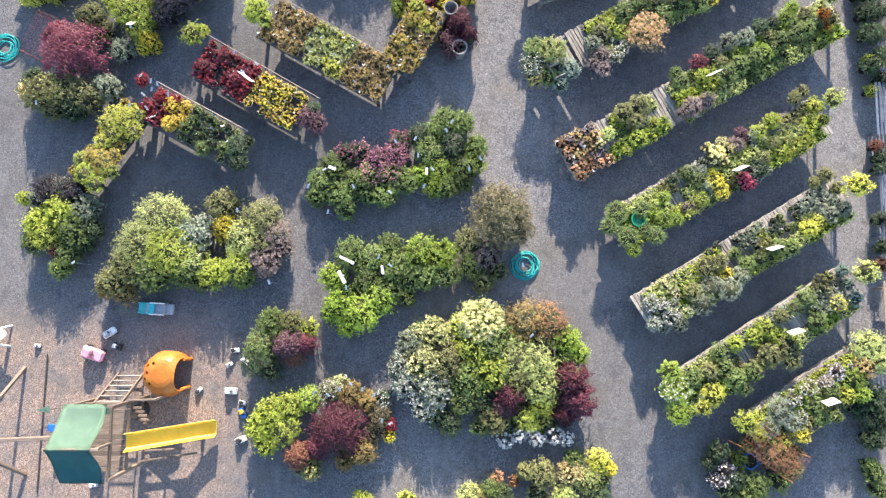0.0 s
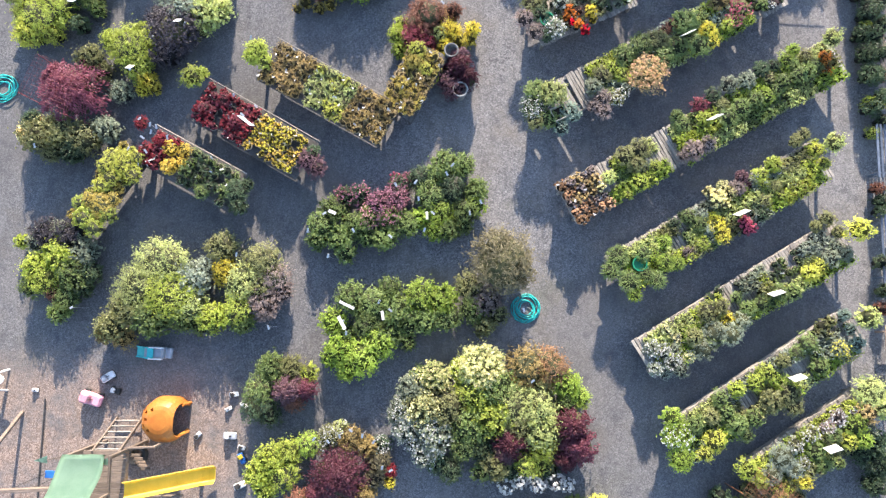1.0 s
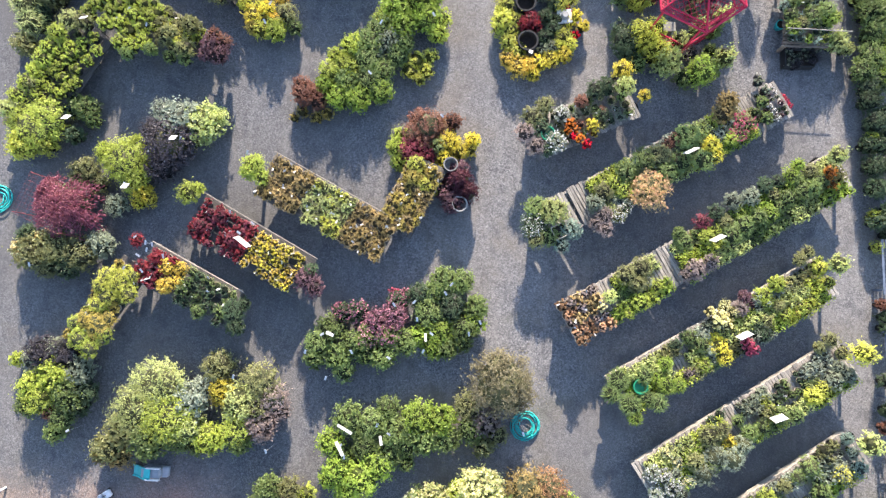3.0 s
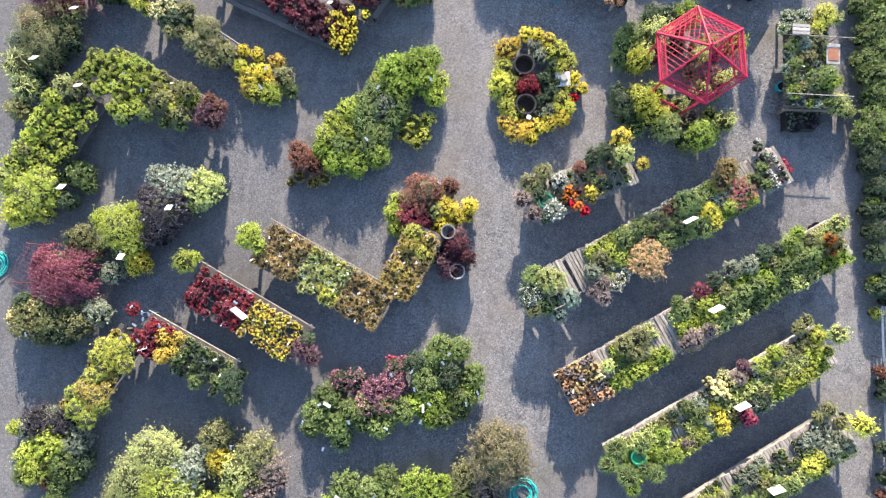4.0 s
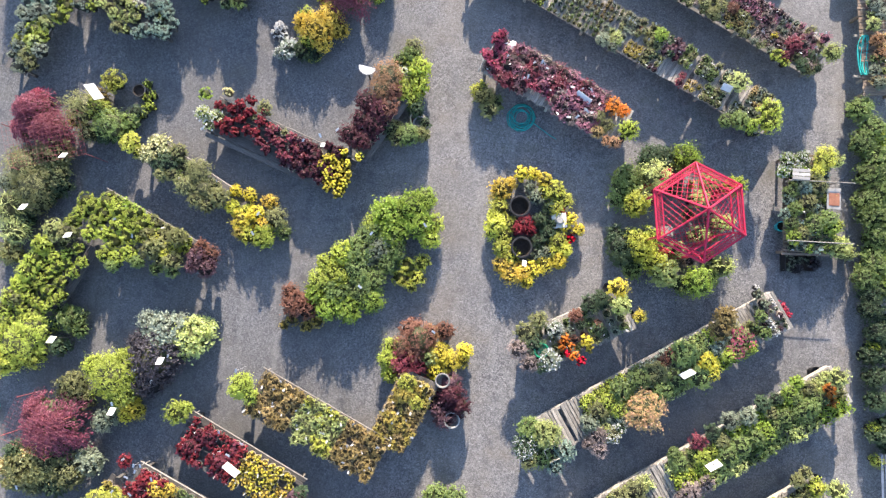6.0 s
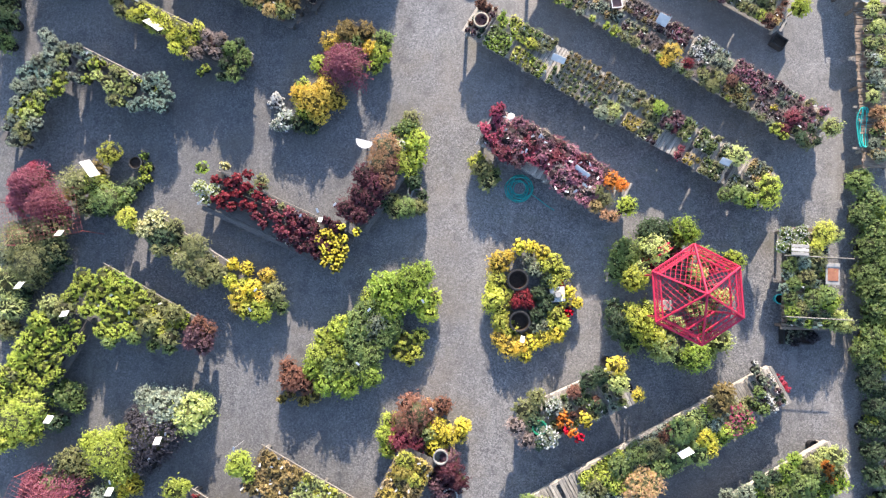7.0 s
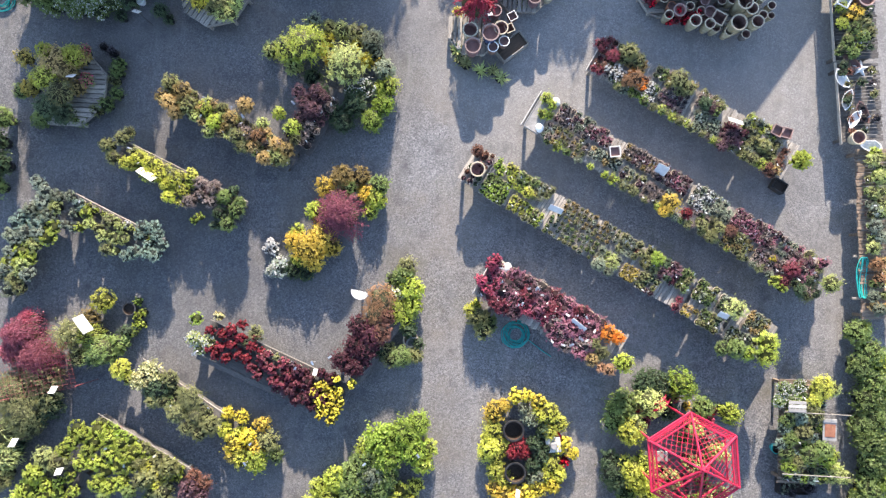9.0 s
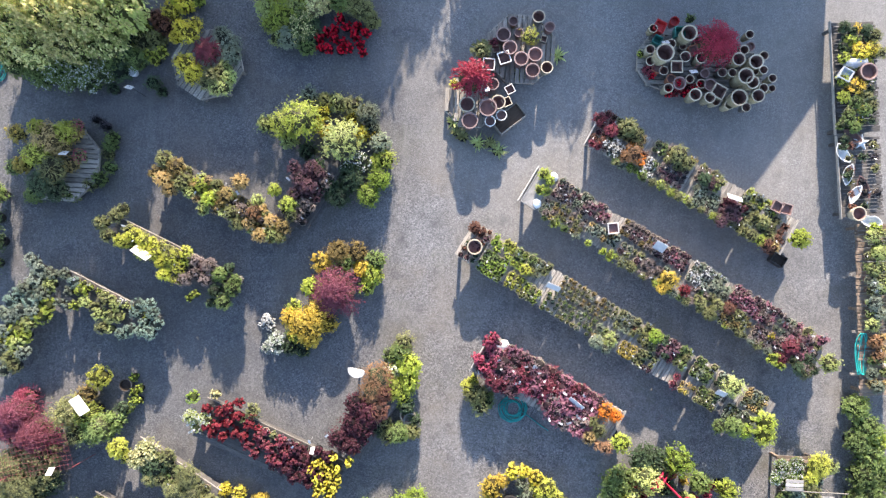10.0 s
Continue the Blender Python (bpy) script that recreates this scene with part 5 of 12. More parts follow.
# ---- nets and trellises over shrubs ----
def trellis(x, y, z, w, d, turn, tilt, mat, step, label, thick=0.003):
    root = thing("trellis_panel", x, y, 0, turn, label, "trellis")
    n, k = int(w / step), int(d / step)
    tilted = Matrix.Translation((0, 0, z)) @ pose(0, 0, 0, tilt, 0, 0)
    for i in range(n + 1):
        x0 = -w / 2 + i * w / n
        part("wire", rod_bm((x0, -d / 2, 0), (x0, d / 2, 0), thick, None, 5), mat, root, m=tilted)
    for j in range(k + 1):
        y0 = -d / 2 + j * d / k
        part("wire", rod_bm((-w / 2, y0, 0.006), (w / 2, y0, 0.006), thick, None, 5), mat, root, m=tilted)
    for sx in (-1, 1):
        for sy in (-1, 1):
            zz = z + sy * d * 0.48 * math.sin(radians(tilt))
            part("stake", rod_bm((sx * w * 0.48, sy * d * 0.48 * math.cos(radians(tilt)), 0), (sx * w * 0.48, sy * d * 0.48 * math.cos(radians(tilt)), zz), 0.012, None, 6), mat, root)


trellis(-11.03, 4.45, 1.22, 1.5, 1.25, -22, 4, "net_red", 0.12, "faded red wire trellis panel over a maple")
trellis(-11.45, 12.51, 1.25, 2.2, 1.3, 14, 6, "net_red", 0.12, "red wire trellis panel over a maple")
trellis(9.59, -5.86, 1.1, 1.7, 0.85, -32, 6, "net_orange", 0.1, "orange plastic mesh panel over shrubs")


# ---- low decks ----
def deck(x, y, r, z, sides, turn, label, board="plank_grey", pitch=0.14):
    root = thing("display_deck", x, y, 0, turn, label, "deck", "display decks")
    k = math.cos(math.pi / sides)
    n = int(2 * r * k / pitch)
    rng = random.Random(int(x * 10))
    pts = [(r * math.cos(math.tau * (i + 0.5) / sides), r * math.sin(math.tau * (i + 0.5) / sides)) for i in range(sides)]

    def half(yy):
        best = 0.0
        for (a0, b0), (a1, b1) in zip(pts, pts[1:] + pts[:1]):
            if (b0 - yy) * (b1 - yy) < 0:
                best = max(best, abs(a0 + (a1 - a0) * (yy - b0) / (b1 - b0)))
        return best
    for i in range(n):
        yy = -r * k + (i + 0.5) * 2 * r * k / n
        w = min(half(yy - pitch * 0.4) or 9, half(yy + pitch * 0.4) or 9, half(yy))
        if w > 0.1:
            part("plank", box_bm(2 * w, pitch * 0.84, 0.025, (0, yy, z - 0.0125 + rng.uniform(-0.002, 0.002)), 0.004), board, root)
    for i in range(sides):
        (a0, b0), (a1, b1) = pts[i], pts[(i + 1) % sides]
        s = 0.97
        part("side_board", beam_bm((a0 * s, b0 * s, z - 0.085), (a1 * s, b1 * s, z - 0.085), 0.03, 0.11), board, root)
        part("leg", box_bm(0.09, 0.09, z - 0.03, (a0 * 0.9, b0 * 0.9, (z - 0.03) / 2), 0.006), board, root)
    return root


deck(-11.63, 20.83, 1.25, 0.45, 8, 0, "octagonal weathered wooden display deck with plants")
deck(-7.45, 23.98, 1.10, 0.45, 8, 60, "octagonal weathered wooden display deck with shrubs")
deck(0.43, 23.34, 0.86, 0.30, 8, 90, "low grey wooden deck crowded with empty pots")
deck(1.83, 24.97, 1.12, 0.296, 8, 90, "low grey wooden deck crowded with empty pots")
deck(6.21, 24.86, 0.94, 0.30, 10, 0, "low round wooden deck crowded with glazed pots")
deck(8.19, 24.58, 0.94, 0.296, 10, 0, "low round wooden deck crowded with sand-coloured pots")


def open_crate(x, y, z, w, d, h, turn, tilt, mat, inner, label, name="wooden_crate"):
    root = thing(name, x, y, z, turn, label, "crate")
    m = pose(0, 0, 0, tilt, 0, 0)
    t = 0.025
    for s in (-1, 1):
        part("side", box_bm(t, d, h, (s * (w - t) / 2, 0, h / 2), 0.004), mat, root, m=m)
        part("end", box_bm(w - 2 * t, t, h, (0, s * (d - t) / 2, h / 2), 0.004), mat, root, m=m)
    part("bottom", box_bm(w - 2 * t, d - 2 * t, t, (0, 0, t / 2)), mat, root, m=m)
    part("filling", box_bm(w - 2 * t, d - 2 * t, h * 0.55, (0, 0, t + h * 0.28), 0.006), inner, root, m=m)


open_crate(1.58, 22.87, 0.02, 0.95, 0.5, 0.3, 40, 0, "plank_grey", "bark", "grey wooden planter box filled with bark")
open_crate(3.42, 4.50, 0.602, 0.46, 0.4, 0.40, 28, 0, "pot_sand", "soil", "square stone-coloured planter on a bench end")
open_crate(2.49, 20.76, 0.602, 0.5, 1.12, 0.09, -28, 0, "board_pale", "concrete", "whitewashed shallow wooden tray on a bench end")
open_crate(10.58, 10.26, 0, 0.9, 0.55, 0.28, 2, 0, "plastic_dark", "soil", "black plastic crate on gravel", "plastic_crate")
open_crate(9.85, 19.10, 0, 0.42, 0.34, 0.24, -30, 0, "plastic_dark", "soil", "black plastic crate under a bench end", "plastic_crate")


def lantern(x, y):
    root = thing("stone_lantern", x, y, 0, 8, "pale square stone lantern on a pedestal", "lantern")
    part("pedestal", box_bm(0.2, 0.2, 0.36, (0, 0, 0.18), 0.03), "concrete", root)
    part("cap", box_bm(0.44, 0.44, 0.07, (0, 0, 0.395), 0.02), "pot_white", root)
    part("knob", rod_bm((0, 0, 0.43), (0, 0, 0.56), 0.13, 0.09, 12), "concrete", root)


lantern(3.40, 11.08)


def half_bowl(x, y, z):
    root = thing("wall_bowl", x, y, z, -10, "white half-round ceramic bowl resting among dark shrubs", "bowl")
    bm = bmesh.new()
    n = 16
    top = [bm.verts.new((0.26 * math.cos(math.pi * i / n), -0.24 * math.sin(math.pi * i / n), 0.14)) for i in range(n + 1)]
    low = [bm.verts.new((0.13 * math.cos(math.pi * i / n), -0.12 * math.sin(math.pi * i / n), 0.0)) for i in range(n + 1)]
    for i in range(n):
        bm.faces.new((top[i], top[i + 1], low[i + 1], low[i]))
    bm.faces.new(top)
    bm.faces.new(low[::-1])
    bm.faces.new((top[0], low[0], low[-1], top[-1]))
    bmesh.ops.recalc_face_normals(bm, faces=bm.faces[:])
    part("bowl", bm, "ceramic_white", root)
    part("stand", rod_bm((0, -0.08, -z), (0, -0.08, 0.0), 0.03), "metal_dark", root)


half_bowl(-2.47, 15.26, 0.66)


def boulder(x, y, z, r, mat="ceramic_white", words="smooth white stone"):
    bm = bmesh.new()
    bmesh.ops.create_icosphere(bm, subdivisions=2, radius=r)
    for v in bm.verts:
        k = 1 + 0.22 * noise.noise(v.co * 4 + Vector((x, y, 0)))
        v.co = Vector((v.co.x * k * 1.2, v.co.y * k, max(-r * 0.35, v.co.z * k * 0.7)))
    bmesh.ops.translate(bm, vec=(0, 0, r * 0.35), verts=bm.verts)
    me = bpy.data.meshes.new("stone")
    bm.to_mesh(me)
    bm.free()
    me.materials.append(MATS[mat])
    ob = new("decorative_stone", me)
    ob.matrix_basis = pose(x, y, z, 0, 0, x * 40)
    tagged(ob, words + " on a plant bench", "stone")


boulder(1.75, 16.17, 0.6, 0.14)
boulder(2.94, 21.14, 0.6, 0.13)
boulder(2.49, 20.33, 0.65, 0.12)
boulder(1.39, 15.27, 0.6, 0.13)


# ---- east side ----
def star_statue(x, y, z, r, turn):
    bm = bmesh.new()
    ring = []
    for i in range(10):
        a = math.tau * i / 10
        rr = r if i % 2 == 0 else r * 0.38
        ring.append((rr * math.cos(a), rr * math.sin(a)))
    lo = [bm.verts.new((a, b, 0)) for a, b in ring]
    mid = [bm.verts.new((a * 0.95, b * 0.95, 0.05)) for a, b in ring]
    cap = bm.verts.new((0, 0, 0.11))
    bm.faces.new(lo[::-1])
    for i in range(10):
        k = (i + 1) % 10
        bm.faces.new((lo[i], lo[k], mid[k], mid[i]))
        bm.faces.new((mid[i], mid[k], cap))
    me = bpy.data.meshes.new("star")
    bm.to_mesh(me)
    bm.free()
    me.materials.append(MATS["ceramic_white"])
    ob = new("star_ornament", me)
    ob.matrix_basis = pose(x, y, z, 0, 0, turn)
    tagged(ob, "white ceramic five-pointed star ornament on a table", "ornament")


def shell_bowl(x, y, z, w, d, turn, mat="ceramic_white", words="white oval shell-shaped ceramic bowl"):
    root = thing("shell_bowl", x, y, z, turn, words, "bowl")
    v, f = lathe([(0.35, 0.0), (0.8, 0.5), (1.0, 1.0), (0.9, 1.0), (0.7, 0.5), (0.3, 0.15)], 18)
    v = [(a * w, b * d * (1 + 0.25 * (a > 0)), c * 0.14) for a, b, c in v]
    piece("bowl", mesh_of("bowl", v, f, mat), root)


star_statue(11.86, 22.63, 0.605, 0.26, 15)
shell_bowl(11.28, 22.26, 0.605, 0.16, 0.28, 35)
shell_bowl(11.45, 21.66, 0.605, 0.15, 0.28, -15)
shell_bowl(11.91, 21.30, 0.605, 0.16, 0.30, 25, "pot_brown", "brown oval shell-shaped ceramic bowl")
shell_bowl(11.68, 21.10, 0.605, 0.14, 0.26, -30)
shell_bowl(12.18, 20.32, 0.605, 0.34, 0.16, -12)
shell_bowl(11.53, 22.76, 0.605, 0.15, 0.26, 60, "pot_brown", "brown oval shell-shaped ceramic bowl")


def jar(x, y, z, r, length, turn, mat, words):
    root = thing("glazed_jar", x, y, z, turn, words, "jar")
    v, f = lathe([(0.55 * r, 0), (0.95 * r, length * 0.35), (1.0 * r, length * 0.6), (0.8 * r, length * 0.92), (0.86 * r, length), (0.7 * r, length), (0.66 * r, length * 0.9), (0.3 * r, length * 0.3)], 20)
    piece("body", mesh_of("body", v, f, mat), root, Matrix.Translation((0, 0, r)) @ pose(0, 0, 0, 0, 90, 0))


jar(11.19, 24.87, 0.602, 0.16, 0.6, 5, "plastic_grey", "pale grey glazed jar lying on its side")


def pallet(x, y, w, d, turn, mat="slat_blue", z=0.45, label="blue-grey slatted shelf against the yard edge"):
    root = thing("slatted_shelf", x, y, 0, turn, label, "shelf", "edge shelves")
    n = int(w / 0.11)
    for i in range(n):
        part("slat", box_bm(0.07, d, 0.02, (-w / 2 + (i + 0.5) * w / n, 0, z - 0.01), 0.004), mat, root)
    for s in (-1, 1):
        part("bearer", box_bm(w, 0.05, 0.08, (0, s * d * 0.42, z - 0.062), 0.004), mat, root)
        for q in (-1, 1):
            part("leg", box_bm(0.06, 0.06, z - 0.1, (q * (w / 2 - 0.05), s * d * 0.42, (z - 0.1) / 2), 0.004), mat, root)


pallet(13.28, 4.06, 0.8, 1.6, 2)
pallet(13.37, 1.25, 0.8, 2.2, 2)
pallet(13.42, 6.98, 0.8, 1.4, 2, "plank_brown", label="brown slatted shelf against the yard edge")
pallet(13.45, -2.25, 0.8, 2.4, 2, "plank_brown", label="brown slatted shelf against the yard edge")


def picture_board():
    root = thing("display_board", 11.14, 12.08, 0.6, 0, "grey framed display board with a faded orange panel", "board")
    part("frame", box_bm(0.4, 0.62, 0.03, (0, 0, 0.3), 0.006), "concrete", root)
    part("panel", box_bm(0.3, 0.36, 0.012, (0, -0.02, 0.322), 0.003), "pot_terracotta", root, "faded orange panel")
    part("post", box_bm(0.05, 0.05, 0.285, (0, 0, 0.1425), 0.004), "plank_grey", root)


picture_board()


def shelf_rack():
    root = thing("plant_rack", 10.52, 11.92, 0.6, 0, "light rack of thin pale poles over a plant bench", "rack")
    for dy in (0.62, -1.12):
        for dx in (-0.6, 0.66):
            part("post", rod_bm((dx, dy, 0), (dx, dy, 0.42), 0.014, None, 6), "metal_pale", root)
        part("crossbar", rod_bm((-0.75, dy, 0.42), (1.15, dy, 0.42), 0.014, None, 6), "metal_pale", root)
    for k in range(3):
        part("slat", box_bm(0.5, 0.09, 0.02, (-0.4, 0.68 + 0.11 * k, 0.44), 0.003), "board_pale", root)


shelf_rack()


# ---- benches and plants ----
ET1 = (11.48, 26.17, 11.78, 22.92)
bench(*ET1, 1.3, board='plank_dark', pale_side=-1)
ET2 = (11.79, 22.80, 12.03, 20.47)
bench(*ET2, 1.25, board='plank_dark', pale_side=-1)
ET3 = (12.40, 20.28, 12.76, 15.29)
bench(*ET3, 1.2, board='plank_brown')
RB1 = (2.88, 4.62, 9.92, 8.86)
bench(*RB1, 1.22, gap=0.1, light_stop=True)
RB0 = (2.61, 7.14, 5.45, 8.62)
bench(*RB0, 1.25, gap=0.1, light_stop=True)
RB2 = (3.76, 1.88, 11.65, 6.82)
bench(*RB2, 1.22, gap=0.1, light_stop=True)
RB3 = (5.22, -0.05, 11.22, 3.70)
bench(*RB3, 1.22, gap=0.1, light_stop=True)
RB4 = (6.07, -2.41, 11.79, 1.39)
bench(*RB4, 1.22, gap=0.1, light_stop=True)
RB5 = (7.07, -4.63, 12.12, -1.11)
bench(*RB5, 1.22, gap=0.1, light_stop=True)
RB6 = (9.20, -5.59, 12.45, -3.31)
bench(*RB6, 1.25, gap=0.1, light_stop=True)
NB1 = (1.10, 15.93, 5.14, 13.84)
bench(*NB1, 1.25, pale_end=True, light_stop=True)
NB2 = (0.43, 19.22, 9.48, 14.39)
bench(*NB2, 1.13, light_stop=True)
NB3 = (2.23, 20.91, 10.93, 16.26)
bench(*NB3, 1.13, pale_end=True, light_stop=True)
NB4 = (4.06, 22.65, 9.94, 19.72)
bench(*NB4, 1.13, pale_end=True, light_stop=True)
EB = (10.49, 13.41, 10.55, 10.42)
bench(*EB, 1.35, board='plank_brown')
LA = (-7.11, 4.45, -3.78, 2.75)
bench(*LA, 1.3, across=False, rail=1, board='plank_dark')
LBr = (-8.39, 2.99, -5.75, 1.72)
bench(*LBr, 1.2, across=False, rail=1, board='plank_dark')
LBl = (-8.60, 2.90, -10.05, 0.57)
bench(*LBl, 0.95, across=False, board='plank_dark')
LC = (-5.16, 5.73, -1.47, 3.90)
bench(*LC, 1.35, across=False, rail=1, board='plank_dark')
LCr = (-1.33, 4.32, -0.38, 6.36)
bench(*LCr, 1.15, across=False, board='plank_dark')
LD = (-6.99, 13.58, -2.84, 11.94)
bench(*LD, 1.2, across=False, rail=1, board='plank_dark', z=0.48, light_stop=True)
LDr = (-2.72, 12.83, -1.52, 14.77)
bench(*LDr, 1.0, across=False, board='plank_dark', z=0.48)
LE = (-8.86, 12.55, -6.49, 11.17)
bench(*LE, 0.8, across=False, rail=1, board='plank_dark', z=0.48, light_stop=True)
LF = (-10.05, 10.89, -7.26, 9.48)
bench(*LF, 0.8, across=False, rail=1, board='plank_dark', z=0.48, light_stop=True)
LFl = (-10.70, 9.80, -12.42, 6.50)
bench(*LFl, 1.5, across=False, board='plank_dark', z=0.48)
LG = (-11.14, 17.29, -8.48, 16.12)
bench(*LG, 0.7, across=False, rail=1, board='plank_dark', z=0.48, light_stop=True)
LGl = (-11.76, 17.68, -12.95, 14.66)
bench(*LGl, 0.8, across=False, rail=1, board='plank_dark', z=0.48)
LH = (-9.92, 18.93, -6.15, 17.31)
bench(*LH, 0.8, across=False, rail=1, board='plank_dark', z=0.48, light_stop=True)
LI = (-8.63, 20.91, -4.74, 18.95)
bench(*LI, 0.8, across=False, board='plank_dark', z=0.48, light_stop=True)
LIr = (-4.69, 19.37, -3.70, 21.25)
bench(*LIr, 1.0, across=False, board='plank_dark', z=0.48)

# crescent bench of maples and yellow mounds
bed = "crescent bench of maples and yellow mounds"
P("bush", "crimson", -6.27, 4.41, 0.6, 0.23, 0.37, bed)
P("bush", "crimson", -5.87, 3.76, 0.6, 0.23, 0.37, bed)
P("bush", "crimson", -6.80, 4.11, 0.6, 0.23, 0.37, bed)
P("bush", "lime", -7.21, 5.01, 0.6, 0.37, 0.46, bed)
P("bush", "lime", -6.97, 5.15, 0.6, 0.23, 0.37, bed)
P("bush", "plum", -3.67, 2.76, 0.6, 0.37, 0.46, bed)
P("bush", "plum", -3.42, 2.50, 0.6, 0.30, 0.45, bed)
P("bush", "dark", -3.57, 3.00, 0.6, 0.23, 0.37, bed)

# angled bench of red and golden shrubs
bed = "angled bench of red and golden shrubs"
P("bush", "red", -8.57, 3.57, 0.6, 0.23, 0.37, bed)
P("bush", "red", -8.36, 2.81, 0.6, 0.23, 0.37, bed)
P("bush", "red", -7.94, 3.11, 0.6, 0.23, 0.37, bed)
P("bush", "gold", -7.61, 2.87, 0.6, 0.27, 0.41, bed)
P("bush", "gold", -7.26, 2.85, 0.6, 0.23, 0.37, bed)
P("bush", "gold", -7.63, 2.33, 0.6, 0.27, 0.41, bed)
P("bush", "gold", -7.34, 2.45, 0.6, 0.23, 0.37, bed)
P("bush", "dark", -5.62, 1.71, 0.6, 0.40, 0.46, bed)
P("bush", "dark", -5.54, 1.29, 0.6, 0.30, 0.45, bed)
P("bush", "dark", -5.37, 1.94, 0.6, 0.23, 0.37, bed)
P("bush", "green", -6.64, 1.66, 0.6, 0.23, 0.37, bed)
P("conifer", "yellowlime", -8.98, 2.37, 0.6, 0.44, 0.46, bed)
P("conifer", "yellowlime", -9.37, 2.27, 0.6, 0.34, 0.46, bed)
P("conifer", "yellowlime", -8.64, 2.03, 0.6, 0.30, 0.45, bed)
P("conifer", "mustard", -9.36, 1.07, 0.6, 0.37, 0.46, bed)
P("conifer", "mustard", -9.73, 1.27, 0.6, 0.30, 0.45, bed)

# feathery shrubs on the angled bench
bed = "feathery shrubs on the angled bench"
P("conifer", "yellowlime", -8.82, 2.27, 0.6, 0.32, 0.46, bed)
P("conifer", "yellowlime", -9.26, 1.95, 0.6, 0.32, 0.46, bed)
P("conifer", "yellowlime", -8.59, 2.56, 0.6, 0.27, 0.41, bed)
P("conifer", "yellowlime", -9.24, 2.51, 0.6, 0.30, 0.45, bed)
P("conifer", "yellowlime", -9.48, 1.71, 0.6, 0.27, 0.41, bed)
P("conifer", "mustard", -9.51, 1.21, 0.6, 0.32, 0.46, bed)
P("conifer", "mustard", -9.13, 1.32, 0.6, 0.25, 0.39, bed)
P("conifer", "lime", -9.88, 0.73, 0.6, 0.34, 0.46, bed)
P("conifer", "lime", -9.19, 0.87, 0.6, 0.30, 0.45, bed)
P("conifer", "lime", -9.56, 0.47, 0.6, 0.30, 0.45, bed)
P("conifer", "lime", -10.03, 1.15, 0.6, 0.25, 0.39, bed)

# mixed shrubs at the yard edge
bed = "mixed shrubs at the yard edge"
P("bush", "smoke", -11.03, 0.28, 0, 0.53, 0.91, bed)
P("bush", "smoke", -10.34, 0.27, 0, 0.53, 0.91, bed)
P("bush", "grey", -9.97, -0.20, 0, 0.50, 0.87, bed)
P("bush", "grey", -10.75, 0.39, 0, 0.39, 0.75, bed)
P("bush", "grey", -11.40, 0.03, 0, 0.35, 0.71, bed)
P("bush", "lime", -10.61, -0.35, 0, 0.57, 0.95, bed)
P("bush", "lime", -11.25, -0.66, 0, 0.50, 0.87, bed)
P("bush", "lime", -10.95, -1.02, 0, 0.53, 0.91, bed)
P("bush", "lime", -11.86, 0.02, 0, 0.25, 0.58, bed)
P("bush", "green", -10.18, -0.90, 0, 0.57, 0.95, bed)
P("bush", "green", -10.35, -1.55, 0, 0.42, 0.79, bed)
P("bush", "green", -10.53, -1.96, 0, 0.35, 0.71, bed)
P("bush", "green", -11.38, -1.28, 0, 0.39, 0.75, bed)
P("bush", "dark", -9.76, -0.78, 0, 0.42, 0.79, bed)
P("bush", "dark", -9.94, -1.20, 0, 0.35, 0.71, bed)
P("bush", "rust", -10.74, -1.40, 0, 0.32, 0.67, bed)
P("bush", "rust", -10.53, -1.18, 0, 0.21, 0.54, bed)

# pale green shrub island
bed = "pale green shrub island"
P("conifer", "palelime", -7.58, -0.43, 0, 0.85, 1.28, bed)
P("conifer", "palelime", -8.12, -1.13, 0, 0.81, 1.24, bed)
P("bush", "lime", -7.34, -1.32, 0, 0.81, 1.24, bed)
P("bush", "green", -7.72, -1.93, 0, 0.67, 1.07, bed)
P("bush", "olive", -8.53, -1.74, 0, 0.57, 0.95, bed)
P("bush", "palelime", -6.74, -1.51, 0, 0.60, 0.99, bed)
P("conifer", "lime", -5.44, -1.61, 0, 0.57, 0.95, bed)
P("bush", "lime", -6.08, -1.84, 0, 0.53, 0.91, bed)
P("bush", "lime", -7.47, -0.82, 0, 0.53, 0.91, bed)
P("bush", "silver", -6.80, -0.85, 0, 0.60, 0.99, bed)
P("bush", "silver", -6.53, -0.49, 0, 0.39, 0.75, bed)
P("bush", "olive", -6.03, 0.18, 0, 0.53, 0.91, bed)
P("bush", "olive", -8.93, -2.29, 0, 0.53, 0.91, bed)
P("bush", "yellow", -5.89, -0.57, 0, 0.46, 0.83, bed)
P("bush", "palelime", -5.34, -0.80, 0, 0.64, 1.03, bed)
P("conifer", "olive", -4.83, -0.20, 0, 0.64, 1.03, bed)
P("bush", "olive", -4.95, -0.93, 0, 0.53, 0.91, bed)
P("conifer", "pinkgrey", -4.41, -0.65, 0, 0.50, 0.87, bed)
P("bush", "pinkgrey", -4.66, -1.41, 0, 0.53, 0.91, bed)
P("bush", "pinkgrey", -4.24, -1.04, 0, 0.35, 0.71, bed)
P("bush", "oliveb", -8.64, -2.58, 0, 0.35, 0.71, bed)
P("bush", "oliveb", -9.16, -2.53, 0, 0.28, 0.63, bed)
P("bush", "green", -6.90, -2.01, 0, 0.39, 0.75, bed)
P("bush", "green", -6.50, -2.14, 0, 0.32, 0.67, bed)
P("bush", "green", -5.29, -1.95, 0, 0.39, 0.75, bed)

